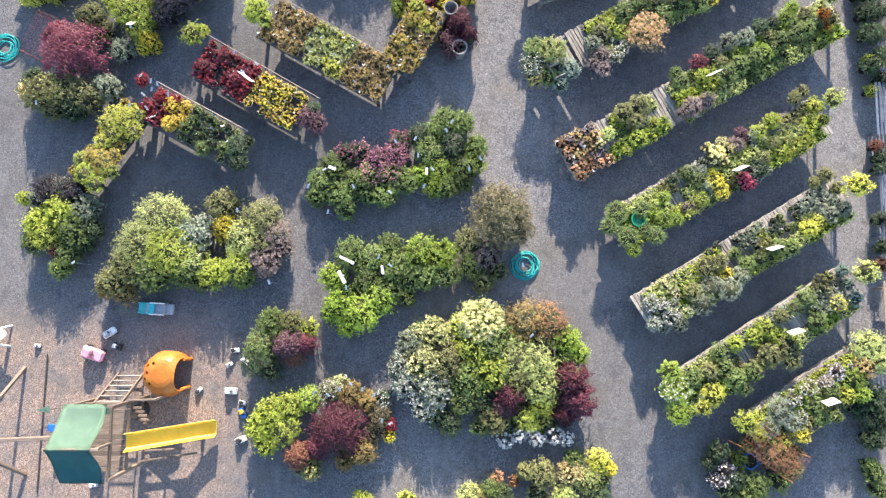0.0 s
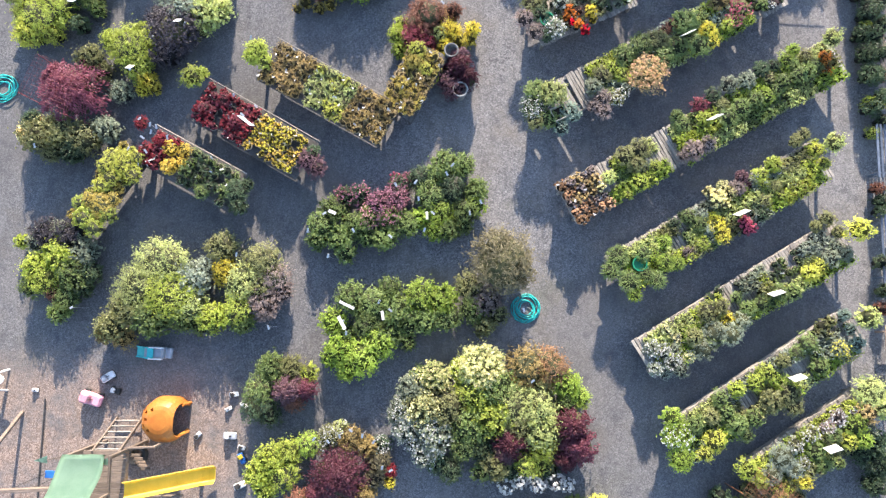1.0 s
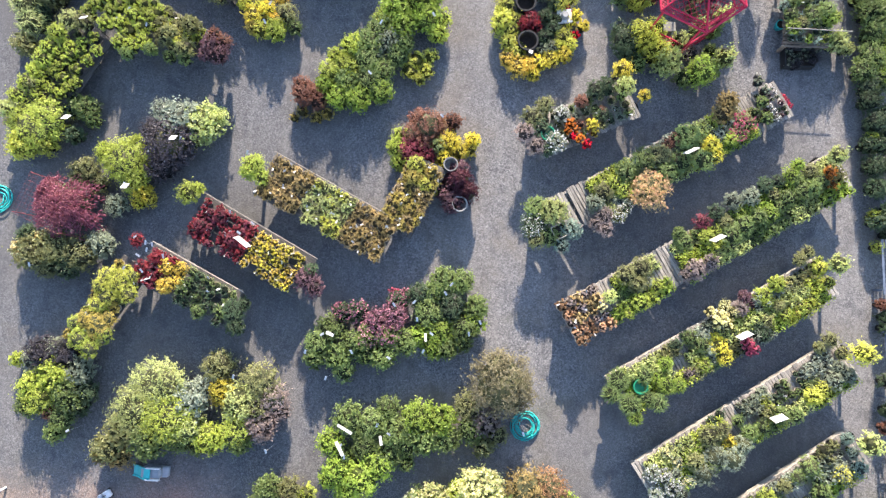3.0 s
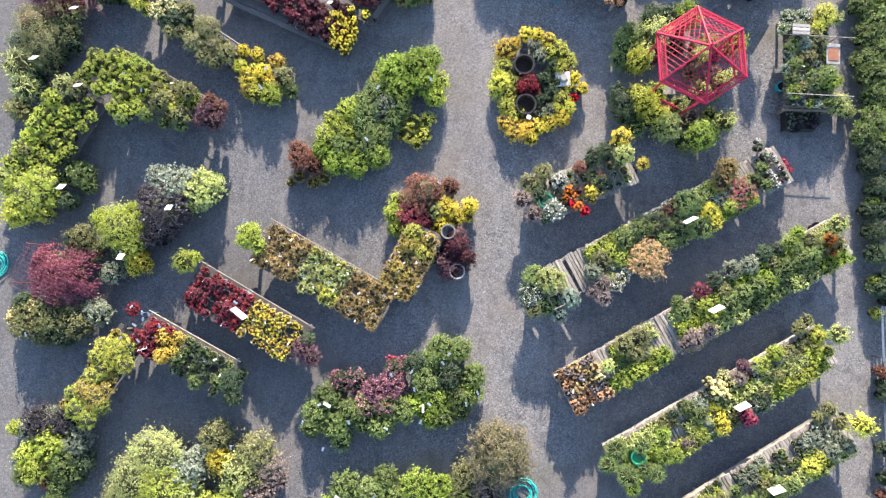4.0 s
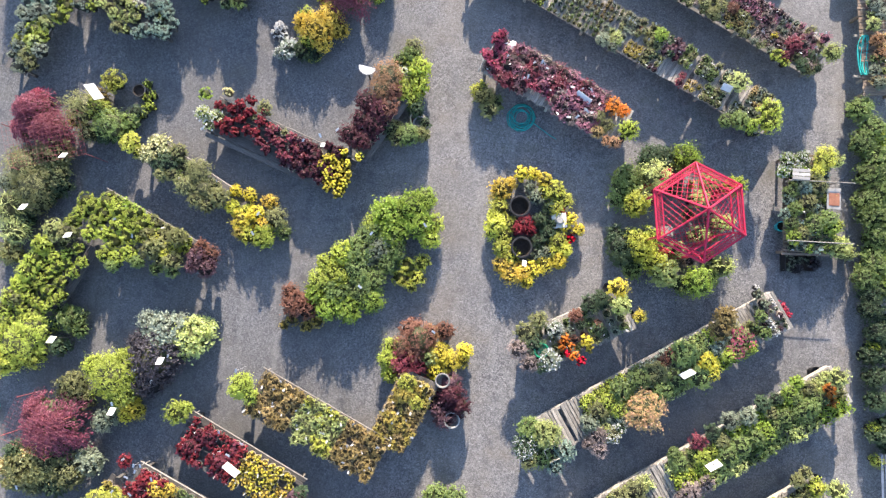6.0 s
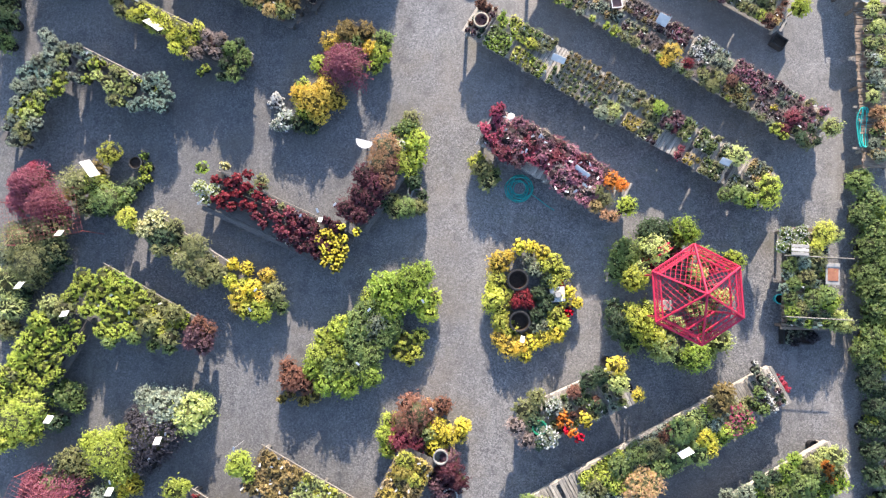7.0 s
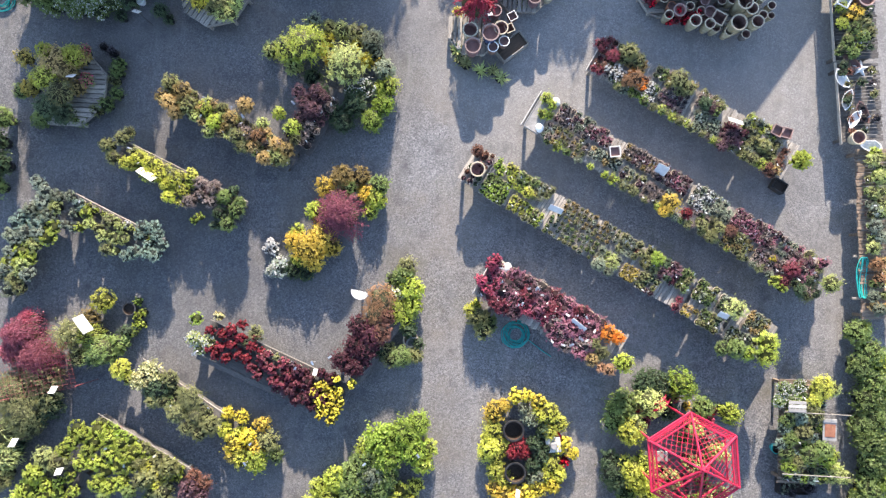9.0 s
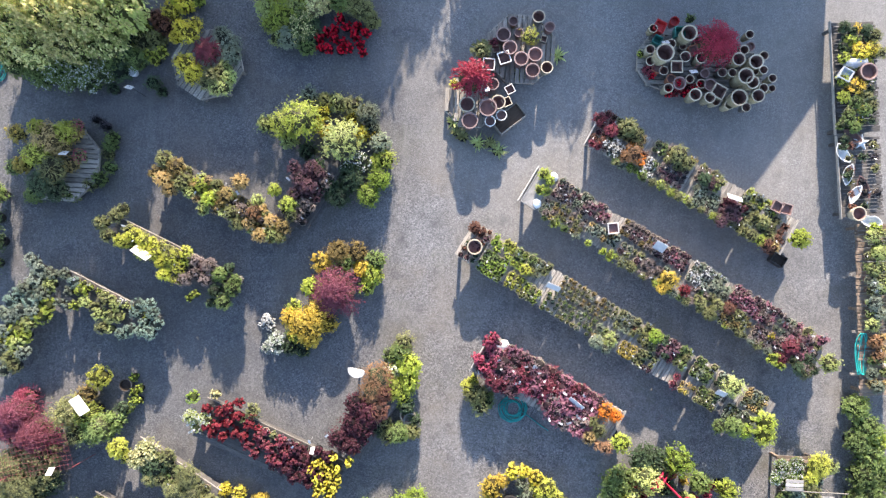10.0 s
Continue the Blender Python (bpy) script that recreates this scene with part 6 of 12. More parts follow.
# camellia island
bed = "camellia island"
P("bush", "green", -2.95, 1.41, 0, 0.46, 0.83, bed)
P("bush", "green", -3.27, 0.94, 0, 0.46, 0.83, bed)
P("bush", "green", -2.68, 0.59, 0, 0.46, 0.83, bed)
P("bush", "green", -2.25, 1.03, 0, 0.46, 0.83, bed)
P("bush", "green", -2.50, 0.20, 0, 0.35, 0.71, bed)
P("bush", "green", -3.35, 0.52, 0, 0.35, 0.71, bed)
P("bush", "dark", -2.63, 1.86, 0, 0.35, 0.71, bed, "mauve")
P("bush", "dark", -2.17, 1.91, 0, 0.35, 0.71, bed, "mauve")
P("bush", "dark", -1.11, 2.29, 0, 0.32, 0.67, bed, "mauve")
P("bush", "plum", -1.64, 1.64, 0, 0.46, 0.83, bed, "pink")
P("bush", "plum", -1.16, 1.84, 0, 0.46, 0.83, bed, "pink")
P("bush", "green", -1.86, 1.25, 0, 0.42, 0.79, bed, "pink")
P("bush", "green", -1.29, 1.28, 0, 0.44, 0.81, bed, "pink")
P("mum", "mauve", -0.89, 2.51, 0, 0.21, 0.46, bed)
P("mum", "mauve", -2.79, 1.98, 0, 0.18, 0.41, bed)
P("mum", "pinkred", -1.23, 2.53, 0, 0.18, 0.41, bed)
P("bush", "dark", -0.46, 2.46, 0, 0.46, 0.83, bed)
P("bush", "green", 0.26, 2.92, 0, 0.50, 0.87, bed)
P("bush", "green", 0.76, 2.92, 0, 0.42, 0.79, bed)
P("bush", "dark", 0.47, 2.14, 0, 0.50, 0.87, bed)
P("bush", "green", -1.41, 0.67, 0, 0.42, 0.79, bed)
P("bush", "green", -0.78, 1.11, 0, 0.46, 0.83, bed)
P("bush", "green", -0.14, 1.97, 0, 0.53, 0.91, bed)
P("bush", "green", 1.16, 2.20, 0, 0.42, 0.79, bed)
P("bush", "green", 0.87, 1.57, 0, 0.46, 0.83, bed)
P("bush", "bright", 0.18, 1.50, 0, 0.46, 0.83, bed)
P("bush", "bright", -0.43, 1.32, 0, 0.35, 0.71, bed)
P("bush", "bright", 0.01, 1.00, 0, 0.39, 0.75, bed)
P("bush", "bright", 1.16, 1.77, 0, 0.35, 0.71, bed)
P("bush", "green", 0.38, 0.99, 0, 0.39, 0.75, bed)
P("bush", "green", -1.91, 0.66, 0, 0.32, 0.67, bed)
P("bush", "green", 0.87, 1.14, 0, 0.28, 0.63, bed)
P("bush", "green", -0.05, 2.58, 0, 0.39, 0.75, bed)

# bright green shrub row
bed = "bright green shrub row"
P("conifer", "darkolive", 2.00, 0.13, 0, 1.03, 1.70, bed)
P("conifer", "darkolive", 1.84, 0.54, 0, 0.62, 1.50, bed)
P("conifer", "darkolive", 2.43, -0.06, 0, 0.60, 1.40, bed)
P("bush", "green", -2.25, -1.10, 0, 0.53, 0.91, bed)
P("bush", "green", -1.60, -1.23, 0, 0.53, 0.91, bed)
P("bush", "green", -0.95, -1.36, 0, 0.53, 0.91, bed)
P("bush", "green", -1.16, -0.79, 0, 0.42, 0.79, bed)
P("bush", "bright", -0.29, -0.96, 0, 0.57, 0.95, bed)
P("bush", "bright", 0.33, -1.00, 0, 0.53, 0.91, bed)
P("bush", "bright", -2.70, -1.78, 0, 0.46, 0.83, bed)
P("bush", "olive", 1.12, -0.59, 0, 0.50, 0.87, bed)
P("bush", "olive", 1.58, -1.70, 0, 0.35, 0.71, bed)
P("bush", "olive", 1.97, -1.35, 0, 0.35, 0.71, bed)
P("bush", "green", 0.52, -1.52, 0, 0.46, 0.83, bed)
P("bush", "green", -0.12, -1.63, 0, 0.46, 0.83, bed)
P("bush", "green", 1.19, -1.24, 0, 0.46, 0.83, bed)
P("bush", "green", -0.60, -1.82, 0, 0.35, 0.71, bed)
P("bush", "pinkgrey", 1.62, -0.96, 0, 0.50, 0.87, bed)
P("bush", "bright", -2.47, -2.56, 0, 0.53, 0.91, bed)
P("bush", "bright", -1.81, -2.76, 0, 0.60, 0.99, bed)
P("bush", "bright", -2.21, -3.11, 0, 0.39, 0.75, bed)
P("bush", "bright", -2.71, -2.82, 0, 0.35, 0.71, bed)
P("bush", "bright", -1.37, -2.34, 0, 0.53, 0.91, bed)
P("bush", "green", -1.07, -2.03, 0, 0.44, 0.81, bed)
P("bush", "green", -0.57, -2.30, 0, 0.28, 0.63, bed)
P("bush", "green", -1.73, -1.88, 0, 0.46, 0.83, bed)
P("bush", "green", -1.92, -1.48, 0, 0.35, 0.71, bed)
P("bush", "green", -2.36, -2.16, 0, 0.35, 0.71, bed)

# great mixed shrub island
bed = "great mixed shrub island"
P("bush", "palelime", 1.54, -2.84, 0, 0.71, 1.11, bed, "cream")
P("bush", "lime", 1.00, -2.93, 0, 0.42, 0.79, bed, "cream")
P("bush", "palelime", 0.29, -3.17, 0, 0.50, 0.87, bed, "cream")
P("bush", "green", -0.16, -3.24, 0, 0.35, 0.71, bed, "cream")
P("bush", "grey", -0.41, -3.54, 0, 0.46, 0.83, bed)
P("bush", "olive", -0.07, -4.01, 0, 0.60, 0.99, bed, "cream")
P("bush", "olive", 0.65, -3.97, 0, 0.64, 1.03, bed)
P("bush", "lime", 1.93, -4.21, 0, 0.64, 1.03, bed)
P("bush", "green", 1.23, -4.44, 0, 0.60, 0.99, bed)
P("bush", "grey", -0.62, -4.05, 0, 0.44, 0.81, bed, "white")
P("bush", "silver", -0.43, -4.67, 0, 0.46, 0.83, bed, "white")
P("bush", "grey", -0.77, -4.31, 0, 0.32, 0.67, bed)
P("bush", "lime", 1.27, -3.59, 0, 0.60, 0.99, bed)
P("bush", "grey", 0.37, -4.80, 0, 0.57, 0.95, bed, "white")
P("bush", "green", 2.05, -3.42, 0, 0.64, 1.03, bed)
P("conifer", "palelime", 2.54, -3.86, 0, 0.71, 1.11, bed)
P("conifer", "palelime", 3.17, -3.83, 0, 0.67, 1.07, bed)
P("bush", "palelime", 3.35, -4.47, 0, 0.67, 1.07, bed)
P("bush", "olive", 2.66, -4.52, 0, 0.57, 0.95, bed)
P("bush", "palelime", 2.34, -4.13, 0, 0.44, 0.81, bed)
P("conifer", "oliveb", 2.82, -2.74, 0, 0.67, 1.07, bed)
P("conifer", "copper", 3.48, -2.68, 0, 0.60, 0.99, bed)
P("bush", "olive", 3.26, -3.20, 0, 0.42, 0.79, bed)
P("bush", "bright", 3.97, -3.17, 0, 0.50, 0.87, bed)
P("bush", "bright", 4.35, -3.55, 0, 0.39, 0.75, bed)
P("bush", "silver", 0.09, -5.35, 0, 0.42, 0.79, bed, "white")
P("bush", "silver", -0.16, -5.06, 0, 0.35, 0.71, bed, "white")
P("bush", "green", 1.18, -5.05, 0, 0.46, 0.83, bed)
P("bush", "green", 1.56, -4.72, 0, 0.39, 0.75, bed)
P("bush", "green", 4.00, -3.80, 0, 0.39, 0.75, bed)
P("bush", "dark", 0.82, -5.70, 0, 0.42, 0.79, bed)
P("bush", "dark", 0.41, -5.50, 0, 0.35, 0.71, bed)
P("bush", "dark", 1.66, -5.11, 0, 0.42, 0.79, bed)
P("fine", "maroon", 2.43, -4.85, 0, 0.60, 0.99, bed)
P("fine", "plum", 2.29, -5.17, 0, 0.46, 0.83, bed)
P("fine", "maroon", 4.13, -4.27, 0, 0.67, 1.07, bed)
P("fine", "wine", 4.32, -4.86, 0, 0.64, 1.03, bed)
P("fine", "maroon", 4.01, -5.24, 0, 0.42, 0.79, bed)
P("bush", "yellowlime", 3.40, -4.96, 0, 0.46, 0.83, bed)
P("bush", "yellowlime", 3.34, -5.45, 0, 0.35, 0.71, bed)
P("conifer", "lime", 2.94, -5.45, 0, 0.42, 0.79, bed)
P("bush", "olive", 2.07, -5.50, 0, 0.50, 0.87, bed)
P("bush", "green", 1.69, -5.74, 0, 0.32, 0.67, bed)
P("mum", "white", 2.42, -6.07, 0, 0.28, 0.60, bed)
P("mum", "white", 2.78, -5.92, 0, 0.27, 0.60, bed)
P("mum", "white", 3.29, -5.99, 0, 0.27, 0.60, bed)
P("mum", "white", 3.77, -5.87, 0, 0.30, 0.60, bed)
P("mum", "white", 4.11, -5.95, 0, 0.25, 0.60, bed)
P("mum", "white", 2.18, -5.97, 0, 0.18, 0.55, bed)
P("mum", "white", 3.05, -5.83, 0, 0.18, 0.60, bed)
P("bush", "dark", 2.48, -5.70, 0, 0.32, 0.67, bed)
P("bush", "dark", 3.60, -5.60, 0, 0.28, 0.63, bed)

# small dark island
bed = "small dark island"
P("bush", "green", -4.36, -3.15, 0, 0.46, 0.83, bed)
P("bush", "olive", -3.81, -3.17, 0, 0.42, 0.79, bed)
P("bush", "lime", -3.33, -3.29, 0, 0.32, 0.67, bed)
P("conifer", "green", -4.61, -3.79, 0, 0.53, 0.91, bed)
P("conifer", "dark", -4.66, -4.27, 0, 0.50, 0.87, bed)
P("bush", "dark", -4.30, -4.52, 0, 0.35, 0.71, bed)
P("fine", "plum", -3.82, -3.75, 0, 0.57, 0.95, bed)
P("fine", "wine", -3.36, -3.70, 0, 0.42, 0.79, bed)
P("fine", "rust", -3.66, -4.06, 0, 0.39, 0.75, bed)
P("bush", "green", -4.12, -3.46, 0, 0.32, 0.67, bed)

# maple island by the playground
bed = "maple island by the playground"
P("bush", "lime", -4.15, -5.65, 0, 0.50, 0.87, bed)
P("bush", "lime", -3.70, -5.47, 0, 0.46, 0.83, bed)
P("bush", "lime", -4.48, -6.06, 0, 0.46, 0.83, bed)
P("conifer", "lime", -3.81, -6.10, 0, 0.50, 0.87, bed)
P("conifer", "bright", -3.17, -5.22, 0, 0.42, 0.79, bed)
P("bush", "lime", -4.26, -6.52, 0, 0.39, 0.75, bed)
P("bush", "olive", -2.60, -4.98, 0, 0.42, 0.79, bed, "white")
P("bush", "oliveb", -2.00, -5.00, 0, 0.42, 0.79, bed)
P("bush", "oliveb", -1.51, -5.21, 0, 0.35, 0.71, bed)
P("bush", "palelime", -2.34, -4.76, 0, 0.28, 0.63, bed, "white")
P("fine", "wine", -2.24, -5.98, 0, 0.99, 1.10, bed)
P("fine", "rust", -3.29, -6.76, 0, 0.50, 0.87, bed)
P("fine", "wine", -2.84, -6.52, 0, 0.42, 0.79, bed)
P("bush", "darkolive", -1.27, -6.05, 0, 0.35, 0.71, bed)
P("bush", "red", -0.85, -5.85, 0, 0.21, 0.54, bed)
P("bush", "yellow", -0.86, -6.17, 0, 0.21, 0.54, bed)
P("bush", "oliveb", -1.57, -6.60, 0, 0.46, 0.83, bed)
P("bush", "oliveb", -2.04, -6.88, 0, 0.32, 0.67, bed)
P("bush", "darkolive", -1.17, -5.63, 0, 0.39, 0.75, bed)
P("bush", "dark", -1.13, -5.12, 0, 0.28, 0.63, bed, "white")
P("bush", "olive", -2.96, -7.16, 0, 0.35, 0.71, bed)
P("bush", "olive", -3.29, -7.10, 0, 0.28, 0.63, bed)

# mixed border at the south path
bed = "mixed border at the south path"
P("bush", "olive", 3.45, -6.93, 0, 0.46, 0.83, bed)
P("bush", "olive", 3.01, -6.91, 0, 0.28, 0.63, bed)
P("bush", "tan", 4.25, -6.82, 0, 0.39, 0.75, bed, "cream")
P("bush", "yellowlime", 5.03, -6.48, 0, 0.39, 0.75, bed)
P("bush", "yellow", 5.34, -6.72, 0, 0.25, 0.58, bed)
P("bush", "palelime", 4.72, -7.02, 0, 0.42, 0.79, bed)
P("bush", "palelime", 1.46, -7.59, 0, 0.39, 0.75, bed)
P("bush", "palelime", 4.11, -7.52, 0, 0.39, 0.75, bed)
P("bush", "green", 2.07, -7.45, 0, 0.39, 0.75, bed)
P("bush", "green", 5.13, -7.02, 0, 0.28, 0.63, bed)
P("bush", "green", 4.33, -6.47, 0, 0.32, 0.67, bed)
P("bush", "copper", 2.71, -7.21, 0, 0.18, 0.50, bed)
P("bush", "peach", 2.22, -7.12, 0, 0.21, 0.54, bed)
P("bush", "dark", 2.39, -7.62, 0, 0.35, 0.71, bed)
P("bush", "dark", 3.34, -7.50, 0, 0.35, 0.71, bed)
P("bush", "dark", 5.05, -7.47, 0, 0.39, 0.75, bed)
P("bush", "lime", -1.50, -7.94, 0, 0.32, 0.67, bed)
P("bush", "lime", -0.26, -7.89, 0, 0.32, 0.67, bed)
P("bush", "tan", 1.77, -7.74, 0, 0.32, 0.67, bed)
P("bush", "green", 4.89, -7.77, 0, 0.42, 0.79, bed)
P("bush", "green", 3.80, -7.90, 0, 0.42, 0.79, bed)
P("bush", "green", 2.56, -7.98, 0, 0.42, 0.79, bed)
P("bush", "green", 1.47, -8.04, 0, 0.39, 0.75, bed)

# brown and olive crescent bench
bed = "brown and olive crescent bench"
P("bush", "lime", -5.41, 5.92, 0.6, 0.40, 0.46, bed)
P("bush", "lime", -5.21, 5.61, 0.6, 0.27, 0.41, bed)
P("bush", "lime", -5.56, 5.72, 0.6, 0.27, 0.41, bed)
P("bush", "yellowlime", -0.78, 6.20, 0.6, 0.30, 0.45, bed)
P("bush", "yellowlime", -0.50, 5.65, 0.6, 0.22, 0.35, bed)
P("bush", "mustard", -0.84, 5.87, 0.6, 0.25, 0.39, bed)

# dark end of the crescent bench
bed = "dark end of the crescent bench"
P("bush", "lime", -1.38, 6.76, 0, 0.39, 0.75, bed)
P("bush", "lime", -1.32, 7.17, 0, 0.28, 0.63, bed)
P("bush", "lime", -1.33, 6.35, 0, 0.28, 0.63, bed)
P("conifer", "rust", -0.51, 7.46, 0, 0.53, 1.00, bed)
P("conifer", "rust", -0.90, 7.19, 0, 0.42, 0.79, bed)
P("bush", "crimson", -0.95, 6.71, 0, 0.44, 0.81, bed)
P("bush", "crimson", -0.55, 6.64, 0, 0.35, 0.71, bed)
P("bush", "copper", -0.19, 7.55, 0, 0.32, 0.67, bed)
P("bush", "copper", 0.00, 6.99, 0, 0.25, 0.58, bed)
P("bush", "rust", 0.22, 7.66, 0, 0.32, 0.67, bed)
P("bush", "rust", -0.77, 7.69, 0, 0.35, 0.71, bed)
P("bush", "rust", -0.65, 6.96, 0, 0.35, 0.71, bed)
P("bush", "yellow", 0.18, 7.01, 0, 0.39, 0.75, bed)
P("bush", "yellow", 0.43, 6.77, 0, 0.32, 0.67, bed)
P("bush", "yellow", 0.83, 7.12, 0, 0.28, 0.63, bed)
P("bush", "yellow", 0.04, 6.51, 0, 0.32, 0.67, bed)
P("bush", "yellow", 0.76, 6.87, 0, 0.25, 0.58, bed)
P("bush", "palelime", -0.15, 6.90, 0, 0.32, 0.67, bed)
P("bush", "yellowlime", -0.25, 5.68, 0, 0.32, 0.67, bed)
P("bush", "yellowlime", -0.59, 5.91, 0, 0.32, 0.67, bed)
P("bush", "yellowlime", -0.82, 5.65, 0, 0.32, 0.67, bed)
P("fine", "maroon", 0.48, 5.90, 0, 0.50, 0.87, bed)
P("fine", "maroon", 0.74, 5.58, 0, 0.42, 0.79, bed)
P("bush", "plum", 0.35, 5.24, 0, 0.39, 0.75, bed)
P("bush", "plum", 0.09, 5.54, 0, 0.35, 0.71, bed)
P("fine", "plum", 0.46, 6.21, 0, 0.39, 0.75, bed)

# first long bench
bed = "first long bench"
P("bush", "green", 2.74, 5.11, 0.6, 0.40, 0.46, bed)
P("bush", "dark", 2.68, 4.61, 0.6, 0.44, 0.46, bed, "white")
P("bush", "olive", 2.75, 4.23, 0.6, 0.30, 0.45, bed)
P("bush", "palelime", 3.20, 5.04, 0.6, 0.46, 0.69, bed)
P("bush", "green", 3.12, 4.32, 0.6, 0.34, 0.46, bed)
P("bush", "dark", 2.83, 4.88, 0.6, 0.30, 0.45, bed)
P("bush", "blue", 3.76, 4.54, 0.6, 0.34, 0.46, bed)
P("bush", "blue", 3.51, 4.10, 0.6, 0.27, 0.41, bed)
P("bush", "olive", 4.63, 5.71, 0.6, 0.34, 0.46, bed)
P("bush", "grey", 4.41, 5.36, 0.6, 0.30, 0.45, bed)
P("grass", "pinkgrey", 4.66, 5.02, 0.6, 0.34, 0.46, bed)
P("bush", "pinkgrey", 4.71, 4.66, 0.6, 0.27, 0.41, bed)
P("bush", "pinkgrey", 4.44, 4.80, 0.6, 0.23, 0.37, bed)
P("bush", "lime", 4.92, 5.98, 0.6, 0.27, 0.41, bed)
P("bush", "lime", 5.19, 5.79, 0.6, 0.27, 0.41, bed)
P("bush", "green", 5.25, 6.35, 0.6, 0.37, 0.46, bed)
P("bush", "olive", 5.06, 5.07, 0.6, 0.27, 0.41, bed, "white")
P("bush", "dark", 5.28, 5.26, 0.6, 0.20, 0.33, bed, "white")
P("conifer", "tan", 5.94, 5.79, 0.6, 0.64, 0.55, bed, "peach")
P("bush", "green", 5.72, 6.69, 0.6, 0.40, 0.46, bed)
P("bush", "olive", 6.20, 6.84, 0.6, 0.40, 0.46, bed)
P("bush", "green", 6.45, 6.41, 0.6, 0.37, 0.46, bed)
P("bush", "rust", 6.67, 7.37, 0.6, 0.23, 0.37, bed)
P("bush", "rust", 6.50, 7.20, 0.6, 0.20, 0.33, bed)
P("bush", "green", 6.98, 7.46, 0.6, 0.44, 0.46, bed)
P("bush", "green", 6.84, 6.71, 0.6, 0.37, 0.46, bed)
P("bush", "green", 7.48, 6.78, 0.6, 0.37, 0.46, bed)
P("bush", "yellow", 7.71, 7.23, 0.6, 0.30, 0.45, bed)
P("bush", "yellow", 7.81, 6.95, 0.6, 0.27, 0.41, bed)
P("bush", "oliveb", 8.00, 8.21, 0.6, 0.37, 0.46, bed)
P("bush", "oliveb", 8.16, 8.57, 0.6, 0.34, 0.46, bed)
P("bush", "olive", 8.61, 7.95, 0.6, 0.37, 0.46, bed, "pinkred")
P("bush", "olive", 8.46, 7.65, 0.6, 0.27, 0.41, bed, "pinkred")
P("bush", "lime", 8.29, 7.48, 0.6, 0.23, 0.37, bed)
P("bush", "lime", 8.94, 7.72, 0.6, 0.20, 0.33, bed)
P("ball", "grey", 9.06, 9.23, 0.6, 0.19, 0.36, bed)
P("ball", "grey", 9.26, 8.98, 0.6, 0.19, 0.36, bed)
P("ball", "green", 9.15, 8.62, 0.6, 0.21, 0.38, bed)
P("ball", "green", 9.26, 8.14, 0.6, 0.23, 0.40, bed)
P("ball", "green", 8.99, 8.33, 0.6, 0.19, 0.36, bed)
P("ball", "white", 9.52, 8.36, 0.6, 0.13, 0.29, bed)
P("ball", "white", 9.39, 8.51, 0.6, 0.13, 0.29, bed)
P("ball", "white", 9.63, 8.16, 0.6, 0.13, 0.29, bed)
P("ball", "white", 9.05, 9.42, 0.6, 0.11, 0.26, bed)

# short bench of autumn colour
bed = "short bench of autumn colour"
P("bush", "olive", 2.54, 7.76, 0.6, 0.37, 0.46, bed)
P("bush", "olive", 2.85, 8.13, 0.6, 0.30, 0.45, bed)
P("bush", "pinkgrey", 2.33, 7.31, 0.6, 0.34, 0.46, bed)
P("bush", "pinkgrey", 2.66, 6.93, 0.6, 0.30, 0.45, bed)
P("bush", "grey", 3.21, 7.04, 0.6, 0.34, 0.46, bed, "white")
P("bush", "grey", 3.35, 7.92, 0.6, 0.27, 0.41, bed, "white")
P("bush", "dark", 2.77, 7.49, 0.6, 0.30, 0.45, bed)
P("bush", "dark", 2.99, 6.86, 0.6, 0.23, 0.37, bed)
P("mum", "orange", 3.60, 7.69, 0.6, 0.17, 0.40, bed)
P("mum", "orange", 3.77, 7.46, 0.6, 0.17, 0.40, bed)
P("mum", "orange", 3.87, 7.23, 0.6, 0.19, 0.43, bed)
P("mum", "orange", 3.53, 7.45, 0.6, 0.15, 0.38, bed)
P("mum", "scarlet", 4.11, 7.08, 0.6, 0.17, 0.40, bed)
P("mum", "scarlet", 3.70, 7.28, 0.6, 0.15, 0.38, bed)
P("mum", "yellow", 4.23, 7.65, 0.6, 0.21, 0.45, bed)
P("mum", "yellow", 4.33, 7.44, 0.6, 0.15, 0.38, bed)
P("bush", "rust", 3.90, 8.34, 0.6, 0.23, 0.37, bed)
P("bush", "rust", 4.57, 8.14, 0.6, 0.17, 0.29, bed)
P("bush", "dark", 4.28, 8.68, 0.6, 0.30, 0.45, bed)
P("bush", "dark", 4.60, 8.86, 0.6, 0.27, 0.41, bed)
P("bush", "dark", 4.07, 8.11, 0.6, 0.20, 0.33, bed)
P("bush", "dark", 4.60, 7.97, 0.6, 0.22, 0.35, bed)

# second long bench
bed = "second long bench"
P("bush", "palelime", 4.92, 2.72, 0.6, 0.23, 0.37, bed)
P("bush", "olive", 5.37, 3.36, 0.6, 0.34, 0.46, bed)
P("bush", "olive", 5.76, 3.58, 0.6, 0.37, 0.46, bed)
P("bush", "olive", 5.70, 3.13, 0.6, 0.30, 0.45, bed)
P("bush", "lime", 5.79, 2.64, 0.6, 0.30, 0.45, bed)
P("bush", "lime", 6.21, 3.10, 0.6, 0.22, 0.35, bed)
P("bush", "lime", 5.50, 2.27, 0.6, 0.18, 0.31, bed)
P("bush", "lime", 6.15, 2.77, 0.6, 0.17, 0.29, bed)
P("bush", "green", 6.98, 4.39, 0.6, 0.27, 0.41, bed)
P("bush", "green", 6.83, 4.64, 0.6, 0.22, 0.35, bed)
P("bush", "green", 7.35, 4.68, 0.6, 0.18, 0.31, bed)
